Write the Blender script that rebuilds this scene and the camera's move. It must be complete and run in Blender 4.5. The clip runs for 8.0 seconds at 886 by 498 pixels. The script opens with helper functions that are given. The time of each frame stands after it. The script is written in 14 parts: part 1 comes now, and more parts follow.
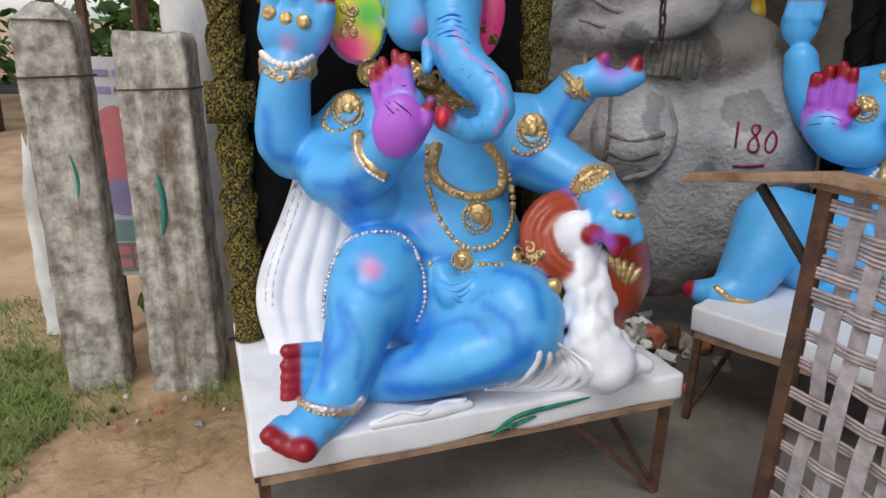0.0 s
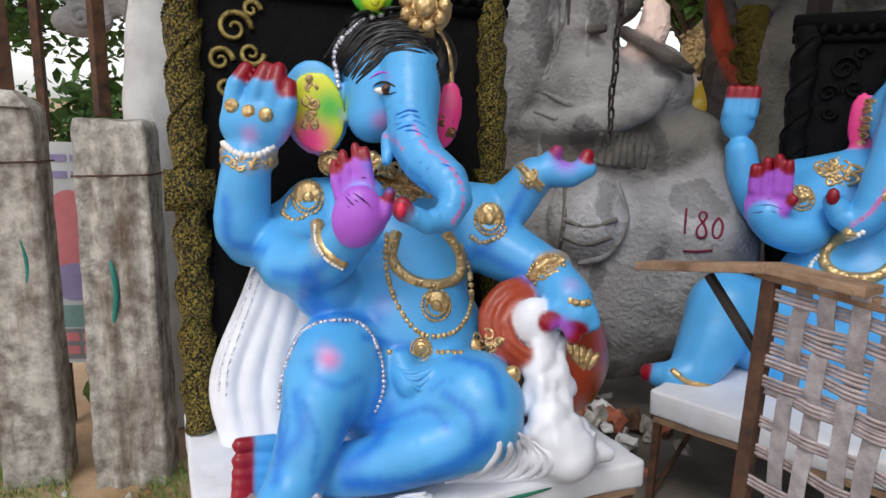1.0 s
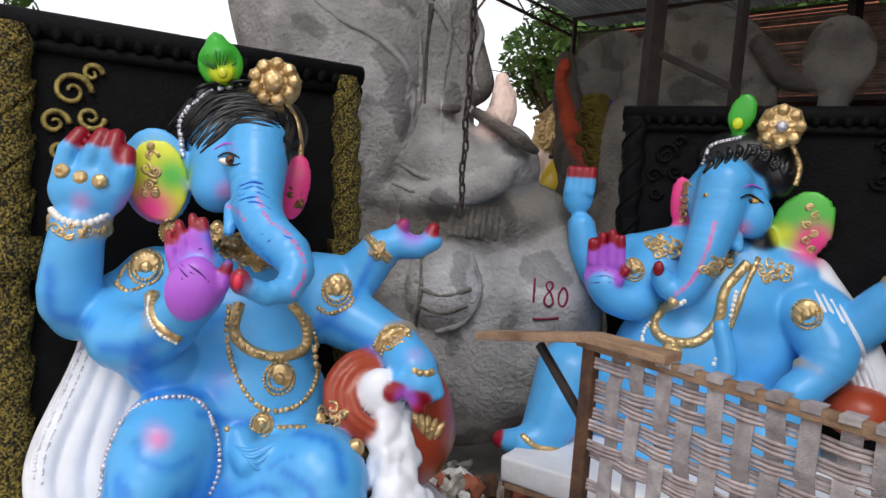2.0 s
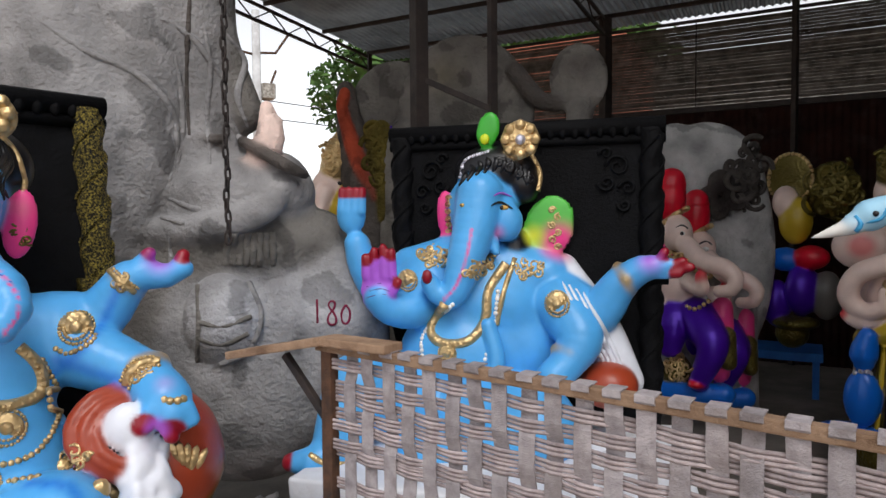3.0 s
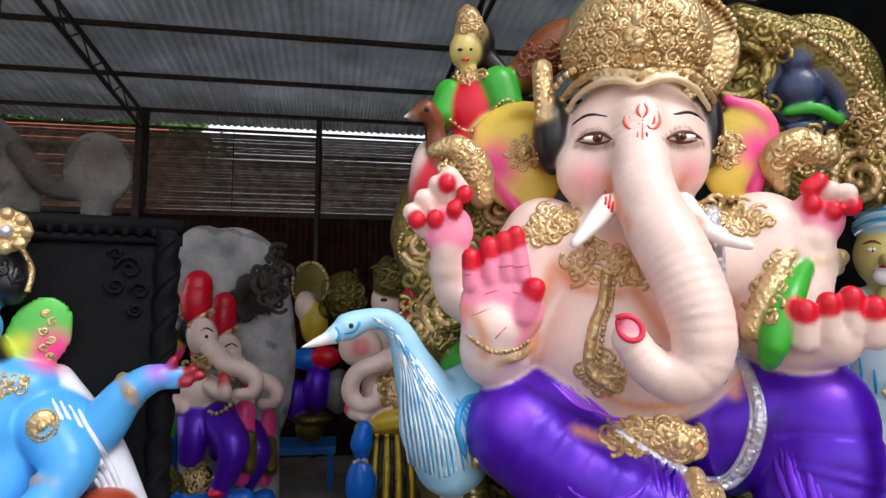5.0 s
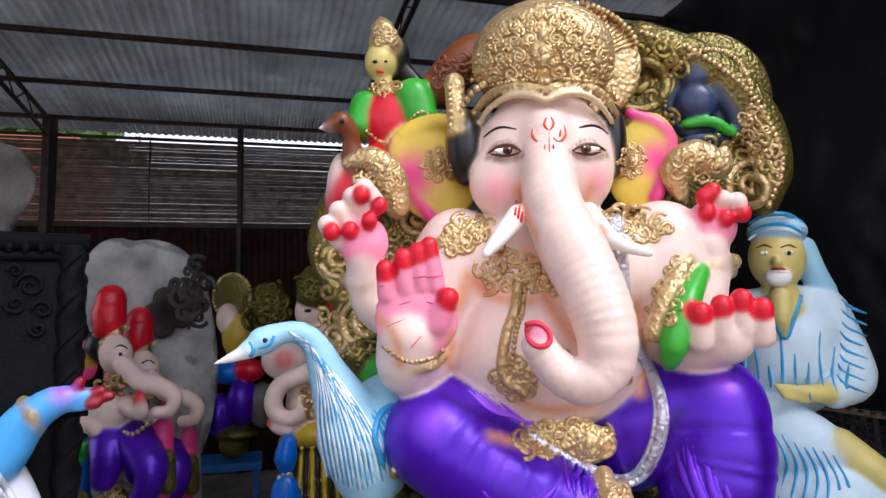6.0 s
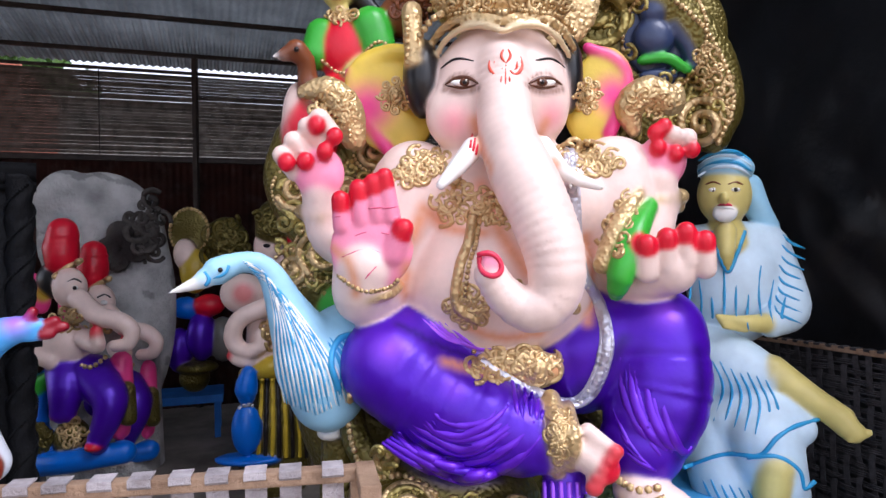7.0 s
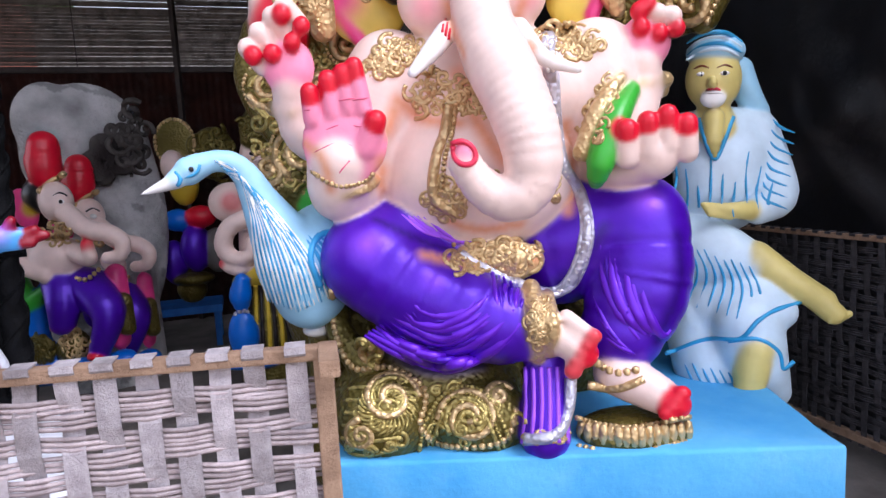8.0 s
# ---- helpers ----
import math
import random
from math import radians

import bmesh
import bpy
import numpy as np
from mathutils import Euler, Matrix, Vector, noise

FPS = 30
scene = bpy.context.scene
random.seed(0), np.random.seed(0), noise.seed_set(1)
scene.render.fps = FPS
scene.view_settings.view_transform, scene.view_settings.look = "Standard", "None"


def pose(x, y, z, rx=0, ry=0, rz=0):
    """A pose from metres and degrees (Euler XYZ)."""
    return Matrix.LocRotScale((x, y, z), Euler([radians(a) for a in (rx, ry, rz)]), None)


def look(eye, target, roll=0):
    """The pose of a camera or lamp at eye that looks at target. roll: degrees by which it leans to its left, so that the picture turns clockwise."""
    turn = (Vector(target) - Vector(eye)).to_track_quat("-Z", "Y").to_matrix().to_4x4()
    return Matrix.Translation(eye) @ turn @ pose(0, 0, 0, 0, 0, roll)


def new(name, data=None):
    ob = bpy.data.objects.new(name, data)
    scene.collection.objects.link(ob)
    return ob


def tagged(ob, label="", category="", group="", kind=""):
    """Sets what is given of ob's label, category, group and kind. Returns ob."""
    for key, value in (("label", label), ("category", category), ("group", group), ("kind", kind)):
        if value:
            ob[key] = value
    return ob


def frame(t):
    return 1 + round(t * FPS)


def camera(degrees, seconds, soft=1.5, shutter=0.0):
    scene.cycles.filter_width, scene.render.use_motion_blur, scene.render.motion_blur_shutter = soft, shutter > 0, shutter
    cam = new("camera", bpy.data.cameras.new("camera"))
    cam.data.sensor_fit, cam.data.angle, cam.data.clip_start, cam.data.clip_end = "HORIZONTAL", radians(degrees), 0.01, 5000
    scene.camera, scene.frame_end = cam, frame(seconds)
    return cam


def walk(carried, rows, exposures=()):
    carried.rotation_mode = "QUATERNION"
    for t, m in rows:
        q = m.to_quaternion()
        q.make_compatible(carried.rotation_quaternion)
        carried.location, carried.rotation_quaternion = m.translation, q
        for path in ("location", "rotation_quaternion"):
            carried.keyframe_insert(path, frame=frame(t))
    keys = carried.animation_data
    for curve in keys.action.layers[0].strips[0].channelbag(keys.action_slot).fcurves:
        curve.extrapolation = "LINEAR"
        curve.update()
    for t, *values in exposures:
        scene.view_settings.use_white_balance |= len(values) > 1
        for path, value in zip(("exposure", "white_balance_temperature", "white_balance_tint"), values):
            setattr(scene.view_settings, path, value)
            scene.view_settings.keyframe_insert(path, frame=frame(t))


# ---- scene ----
cam = camera(67.9, 8.0)
PATH = [
    (0, (0.024, 0.179, 1.469), (0.125, 2.07, 0.826), 1.5),
    (0.5, (0.028, 0.177, 1.477), (0.16, 2.102, 0.951), 1.6),
    (1, (0.029, 0.176, 1.5), (0.245, 2.121, 1.087), 2.2),
    (1.5, (0.047, 0.169, 1.535), (0.429, 2.109, 1.236), 3.6),
    (1.7, (0.064, 0.173, 1.539), (0.531, 2.101, 1.284), 4.6),
    (2.8, (0.306, -0.059, 1.479), (1.179, 1.737, 1.377), -1.4),
    (3, (0.329, -0.055, 1.48), (1.349, 1.664, 1.397), -0.5),
    (3.5, (0.355, -0.053, 1.482), (1.674, 1.45, 1.434), -0.2),
    (4, (0.386, -0.068, 1.48), (1.975, 1.146, 1.521), 0.4),
    (4.5, (0.419, -0.105, 1.505), (2.189, 0.817, 1.648), 0.5),
    (5, (0.433, -0.144, 1.523), (2.286, 0.582, 1.727), 0.1),
    (5.2, (0.444, -0.162, 1.538), (2.313, 0.505, 1.788), -1.0),
    (6.5, (0.412, -0.225, 1.529), (2.351, 0.236, 1.688), -1.5),
    (7, (0.408, -0.241, 1.506), (2.361, 0.188, 1.541), -1.3),
    (7.5, (0.423, -0.264, 1.465), (2.375, 0.153, 1.329), -1.6),
    (8, (0.451, -0.312, 1.441), (2.388, 0.129, 1.207), -3.2),
]
EXPOSURES = [(0, -0.2, 6500, 10), (3, -0.14, 6450, 11), (4.5, 0.25, 6350, 12), (6.5, 0.46, 5850, 16), (8, 0.6, 5750, 20)]
walk(cam, [(t, look(eye, target, roll)) for t, eye, target, roll in PATH], EXPOSURES)

# world, sun and exposure: a bright overcast sky, open in front of the shed
world = bpy.data.worlds.new("sky")
scene.world = world
world.use_nodes = True
wn, wl = world.node_tree.nodes, world.node_tree.links
wn.clear()
sky = wn.new("ShaderNodeTexSky")
sky.sky_type = "NISHITA"
sky.sun_disc = False
sky.sun_elevation = radians(52)
sky.sun_rotation = radians(200)
sky.air_density, sky.dust_density, sky.ozone_density = 1.0, 1.0, 1.0
haze = wn.new("ShaderNodeHueSaturation")
haze.inputs["Saturation"].default_value = 0.12
haze.inputs["Value"].default_value = 1.9
wbg = wn.new("ShaderNodeBackground")
wbg.inputs["Strength"].default_value = 0.12
wout = wn.new("ShaderNodeOutputWorld")
wl.new(sky.outputs[0], haze.inputs["Color"])
wl.new(haze.outputs[0], wbg.inputs[0])
wl.new(wbg.outputs[0], wout.inputs[0])

sun = new("sun", bpy.data.lights.new("sun", "SUN"))
sun.data.energy, sun.data.angle, sun.data.color = 1.3, radians(24), (1.0, 0.97, 0.92)
sun.matrix_world = look((-2, -4.2, 6.2), (0, 0, 0))


def rgb(r, g, b):
    """sRGB bytes to linear colour."""
    return tuple((c / 255 / 12.92) if c < 11 else ((c / 255 + 0.055) / 1.055) ** 2.4 for c in (r, g, b))


def surface(name, dark, light, scale=6.0, rough=0.7, bump=0.3, bump_scale=60.0, metal=0.0, stain=None, stain_scale=1.2, stain_amount=0.5, spec=0.4, per_object=0.0, lo=0.3, hi=0.7, streak=1.0):
    """A material with two scales of noise between two base colours, a stain and fine relief."""
    m = bpy.data.materials.new(name)
    m.use_nodes = True
    n, l = m.node_tree.nodes, m.node_tree.links
    b = n["Principled BSDF"]
    geo = n.new("ShaderNodeNewGeometry")
    where = geo.outputs["Position"]
    def fog(s, detail=6.0):
        t = n.new("ShaderNodeTexNoise")
        t.inputs["Scale"].default_value, t.inputs["Detail"].default_value, t.inputs["Roughness"].default_value = s, detail, 0.62
        l.new(where, t.inputs["Vector"])
        return t
    ramp = n.new("ShaderNodeValToRGB")
    ramp.color_ramp.elements[0].position, ramp.color_ramp.elements[1].position = lo, hi
    ramp.color_ramp.elements[0].color, ramp.color_ramp.elements[1].color = (*dark, 1), (*light, 1)
    l.new(fog(scale).outputs[0], ramp.inputs[0])
    out = ramp.outputs[0]
    if stain:
        sr = n.new("ShaderNodeValToRGB")
        sr.color_ramp.elements[0].position, sr.color_ramp.elements[1].position = 0.5, 0.72
        sr.color_ramp.elements[0].color, sr.color_ramp.elements[1].color = (0, 0, 0, 1), (stain_amount,) * 3 + (1,)
        spots = fog(stain_scale, 8)
        if streak != 1.0:
            run = n.new("ShaderNodeMapping")
            run.inputs["Scale"].default_value = (1, 1, streak)
            l.new(where, run.inputs["Vector"])
            l.new(run.outputs[0], spots.inputs["Vector"])
        l.new(spots.outputs[0], sr.inputs[0])
        mx = n.new("ShaderNodeMixRGB")
        mx.inputs[2].default_value = (*stain, 1)
        l.new(sr.outputs[0], mx.inputs[0])
        l.new(out, mx.inputs[1])
        out = mx.outputs[0]
    if per_object:
        info = n.new("ShaderNodeObjectInfo")
        hs = n.new("ShaderNodeHueSaturation")
        mr = n.new("ShaderNodeMapRange")
        mr.inputs[3].default_value, mr.inputs[4].default_value = 1 - per_object, 1 + per_object
        l.new(info.outputs["Random"], mr.inputs[0])
        l.new(mr.outputs[0], hs.inputs["Value"])
        l.new(out, hs.inputs["Color"])
        out = hs.outputs[0]
    l.new(out, b.inputs["Base Color"])
    b.inputs["Roughness"].default_value, b.inputs["Metallic"].default_value = rough, metal
    b.inputs["Specular IOR Level"].default_value = spec
    if bump:
        bp = n.new("ShaderNodeBump")
        bp.inputs["Strength"].default_value, bp.inputs["Distance"].default_value = bump, 0.01
        l.new(fog(bump_scale).outputs[0], bp.inputs["Height"])
        l.new(bp.outputs[0], b.inputs["Normal"])
    return m


def enamel(name, relief, rough=0.36, patch=0.2, patch_scale=9.0):
    """Brushed and sprayed paint: its colour is in the mesh's paint attribute, whose alpha tells gold leaf from enamel."""
    m = bpy.data.materials.new(name)
    m.use_nodes = True
    n, l = m.node_tree.nodes, m.node_tree.links
    b = n["Principled BSDF"]
    at = n.new("ShaderNodeAttribute")
    at.attribute_name = "paint"
    geo = n.new("ShaderNodeNewGeometry")
    t = n.new("ShaderNodeTexNoise")
    t.inputs["Scale"].default_value, t.inputs["Detail"].default_value = patch_scale, 10.0
    l.new(geo.outputs["Position"], t.inputs["Vector"])
    mr = n.new("ShaderNodeMapRange")
    mr.inputs[1].default_value, mr.inputs[2].default_value = 0.3, 0.7
    mr.inputs[3].default_value, mr.inputs[4].default_value = 1 - patch, 1 + patch
    l.new(t.outputs[0], mr.inputs[0])
    hs = n.new("ShaderNodeHueSaturation")
    l.new(at.outputs["Color"], hs.inputs["Color"])
    l.new(mr.outputs[0], hs.inputs["Value"])
    l.new(hs.outputs[0], b.inputs["Base Color"])
    v = n.new("ShaderNodeTexVoronoi")
    v.feature, v.inputs["Scale"].default_value = "SMOOTH_F1", 62.0
    l.new(geo.outputs["Position"], v.inputs["Vector"])
    w = n.new("ShaderNodeTexNoise")
    w.inputs["Scale"].default_value, w.inputs["Detail"].default_value = 45.0, 5.0
    l.new(geo.outputs["Position"], w.inputs["Vector"])
    mul = n.new("ShaderNodeMath")
    mul.operation = "MULTIPLY"
    leaf = n.new("ShaderNodeMapRange")
    leaf.inputs[1].default_value, leaf.inputs[2].default_value = 0.7, 1.0
    l.new(at.outputs["Alpha"], leaf.inputs[0])
    l.new(v.outputs["Distance"], mul.inputs[0])
    l.new(leaf.outputs[0], mul.inputs[1])
    mad = n.new("ShaderNodeMath")
    mad.operation = "MULTIPLY_ADD"
    l.new(w.outputs[0], mad.inputs[0])
    mad.inputs[1].default_value = relief
    mul2 = n.new("ShaderNodeMath")
    mul2.operation = "MULTIPLY"
    mul2.inputs[1].default_value = -0.8
    l.new(mul.outputs[0], mul2.inputs[0])
    l.new(mul2.outputs[0], mad.inputs[2])
    bp = n.new("ShaderNodeBump")
    bp.inputs["Strength"].default_value, bp.inputs["Distance"].default_value = 0.8, 0.012
    l.new(mad.outputs[0], bp.inputs["Height"])
    l.new(bp.outputs[0], b.inputs["Normal"])
    met = n.new("ShaderNodeMath")
    met.operation = "MULTIPLY"
    met.inputs[1].default_value = 0.55
    l.new(at.outputs["Alpha"], met.inputs[0])
    l.new(met.outputs[0], b.inputs["Metallic"])
    b.inputs["Roughness"].default_value = rough
    b.inputs["Specular IOR Level"].default_value = 0.45
    return m


ENAMEL = enamel("statue enamel", 0.10, 0.34, 0.10)
RAW = enamel("raw plaster", 1.6, 0.92, 0.42, 4.5)
DIRT = surface("bare earth", rgb(164, 132, 102), rgb(204, 176, 146), 1.6, 0.95, 0.9, 25, stain=rgb(120, 90, 62), stain_amount=0.7)
FLOOR = surface("dusty cement floor", rgb(92, 86, 80), rgb(138, 130, 122), 2.2, 0.9, 0.5, 40, stain=rgb(70, 62, 56), stain_amount=0.8)
CONCRETE = surface("weathered concrete", rgb(130, 124, 116), rgb(206, 202, 194), 16.0, 0.9, 1.0, 70, stain=rgb(84, 58, 36), stain_scale=9.0, stain_amount=0.9, lo=0.36, hi=0.64, streak=0.16)
LIME = surface("old limewash", rgb(186, 184, 184), rgb(226, 226, 226), 4.0, 0.9, 0.6, 35, stain=rgb(140, 136, 132), stain_scale=3.0, stain_amount=0.6)
WHITE = surface("white primer", rgb(212, 214, 222), rgb(236, 236, 240), 3.0, 0.75, 0.25, 60, stain=rgb(190, 184, 186), stain_scale=4.0, stain_amount=0.5)
BLACK = surface("black enamel", rgb(5, 5, 6), rgb(15, 15, 18), 14.0, 0.7, 0.6, 70, spec=0.14)
GILTBLACK = surface("black brushed with gold", rgb(9, 8, 6), rgb(172, 152, 66), 130.0, 0.5, 1.0, 160, metal=0.25, lo=0.45, hi=0.66)
RUST = surface("rusty steel", rgb(52, 40, 34), rgb(104, 72, 52), 18.0, 0.8, 0.5, 80)
DARKSTEEL = surface("dark painted steel", rgb(30, 26, 26), rgb(60, 50, 46), 10.0, 0.7, 0.3, 60)
ROOF = surface("galvanised roof sheet", rgb(140, 144, 146), rgb(178, 182, 184), 3.0, 0.6, 0.1, 30, metal=0.3)
SHEET = surface("brown corrugated sheet", rgb(56, 36, 34), rgb(92, 58, 52), 4.0, 0.6, 0.2, 30, stain=rgb(110, 100, 96), stain_scale=6.0)
SLAT = surface("grey bamboo slat", rgb(58, 52, 48), rgb(104, 96, 88), 8.0, 0.8, 0.3, 60, per_object=0.25)
BRICKRED = surface("brick wall beyond", rgb(150, 82, 62), rgb(190, 120, 96), 3.0, 0.9, 0.4, 30)
TARP = surface("black plastic sheet", rgb(8, 9, 12), rgb(22, 24, 30), 5.0, 0.28, 0.25, 18, spec=0.6)
WOOD = surface("weathered wood", rgb(112, 86, 66), rgb(172, 142, 116), 12.0, 0.8, 0.5, 90, per_object=0.1)
STRAP = surface("grey woven strap", rgb(140, 132, 134), rgb(184, 176, 178), 30.0, 0.85, 0.5, 220, stain=rgb(96, 76, 62), stain_scale=5.0, stain_amount=0.4, per_object=0.16)
STRAPB = surface("brown woven strap", rgb(146, 132, 132), rgb(192, 178, 178), 30.0, 0.85, 0.5, 220, per_object=0.2)
STRAPDARK = surface("dark woven strap", rgb(40, 38, 40), rgb(74, 70, 72), 30.0, 0.8, 0.4, 220, per_object=0.16)
BLUEBASE = surface("sky blue distemper", rgb(66, 158, 222), rgb(106, 190, 238), 2.5, 0.8, 0.3, 40, stain=rgb(130, 196, 232), stain_scale=3.0)
BLUEWOOD = surface("blue painted wood", rgb(24, 84, 160), rgb(44, 116, 196), 6.0, 0.6, 0.2, 40)
LEAF = surface("foliage", rgb(38, 66, 30), rgb(92, 128, 56), 3.0, 0.7, 0.2, 30)
GRASS = surface("grass blades", rgb(70, 98, 40), rgb(140, 156, 84), 9.0, 0.8, 0.0)
STRAW = surface("dry straw", rgb(140, 112, 78), rgb(186, 160, 120), 20.0, 0.9, 0.0)
BARK = surface("bark", rgb(52, 42, 34), rgb(86, 72, 60), 8.0, 0.9, 0.8, 30)


# ---- tools for meshes ----
def link(name, bm, material, parent=None, label=""):
    me = bpy.data.meshes.new(name)
    bm.to_mesh(me)
    bm.free()
    for mt in (material if isinstance(material, (list, tuple)) else [material]):
        me.materials.append(mt)
    ob = new(name, me)
    ob.parent = parent
    if label:
        ob["label"] = label
    return ob


def part(name, bm, material, parent, label=""):
    """One mesh object under a thing or a part."""
    return link(name, bm, material, parent, label)


def thing(name, label, category, at=(0, 0, 0), turn=0.0, group="", kind=""):
    ob = new(name)
    ob.matrix_world = pose(*at, 0, 0, turn)
    return tagged(ob, label, category, group, kind)


def box(bm, size, m=Matrix(), bevel=0.0):
    """A box of that size, centred, under the matrix m."""
    made = bmesh.ops.create_cube(bm, size=1.0)["verts"]
    bmesh.ops.scale(bm, vec=size, verts=made)
    if bevel:
        edges = list({e for v in made for e in v.link_edges})
        got = bmesh.ops.bevel(bm, geom=edges, offset=bevel, segments=2, affect="EDGES", profile=0.6)
        made = list({v for f in got["faces"] for v in f.verts} | {v for v in made if v.is_valid})
    bmesh.ops.transform(bm, matrix=m, verts=made)
    return made


def bar(bm, a, b, w, h=None, bevel=0.0):
    """A straight bar of section w x h from a to b."""
    a, b = Vector(a), Vector(b)
    d = b - a
    m = Matrix.Translation((a + b) / 2) @ d.to_track_quat("X", "Z").to_matrix().to_4x4()
    return box(bm, (d.length, w, h or w), m, bevel)


def rod(bm, pts, radii, sides=8, close=True):
    """A round rod through points, with a radius at each."""
    pts = [Vector(p) for p in pts]
    if not isinstance(radii, (list, tuple)):
        radii = [radii] * len(pts)
    rings = []
    side = Vector((0.31, 0.2, 0.93))
    for i, p in enumerate(pts):
        d = (pts[min(i + 1, len(pts) - 1)] - pts[max(i - 1, 0)]).normalized()
        u = d.cross(side)
        if u.length < 0.1:
            u = d.cross(Vector((1, 0, 0)))
        u.normalize()
        side = u.cross(d)
        rings.append([bm.verts.new(p + radii[i] * (math.cos(a) * u + math.sin(a) * side)) for a in (2 * math.pi * k / sides for k in range(sides))])
    for r, q in zip(rings, rings[1:]):
        for k in range(sides):
            bm.faces.new((r[k], r[(k + 1) % sides], q[(k + 1) % sides], q[k])).smooth = True
    if close:
        bm.faces.new(rings[0][::-1])
        bm.faces.new(rings[-1])
    return rings


def spiral(bm, centre, u, v, r0, turns, thick, sides=6, steps=26):
    """A scroll of tapering rod in the plane of u and v."""
    c, u, v = Vector(centre), Vector(u), Vector(v)
    pts, rad = [], []
    for i in range(steps):
        f = i / (steps - 1)
        a, r = 2 * math.pi * turns * f, r0 * (1 - 0.85 * f)
        pts.append(c + r * (math.cos(a) * u + math.sin(a) * v))
        rad.append(thick * (1 - 0.5 * f))
    rod(bm, pts, rad, sides)


def rough_up(bm, amount, scale, seed=0.0):
    """Uneven, worn surface: moves vertices along their normals."""
    bm.normal_update()
    for v in bm.verts:
        v.co += v.normal * amount * noise.noise(v.co * scale + Vector((seed, seed, 0)))


def smooth(bm):
    for f in bm.faces:
        f.smooth = True


def through_points(pts, step):
    """A smooth curve (Catmull-Rom) through rows of numbers, sampled about every step metres."""
    p = np.array(pts, float)
    if len(p) < 3:
        n = max(2, int(np.linalg.norm(p[1, :3] - p[0, :3]) / step) + 1)
        return p[0] + (p[1] - p[0]) * np.linspace(0, 1, n)[:, None]
    q = np.vstack([2 * p[0] - p[1], p, 2 * p[-1] - p[-2]])
    out = []
    for i in range(1, len(q) - 2):
        a, b, c, d = q[i - 1:i + 3]
        n = max(1, int(np.linalg.norm((c - b)[:3]) / step))
        t = (np.arange(n) / n)[:, None]
        out.append(0.5 * (2 * b + (c - a) * t + (2 * a - 5 * b + 4 * c - d) * t ** 2 + (3 * b - a - 3 * c + d) * t ** 3))
    return np.vstack(out + [p[-1:]])


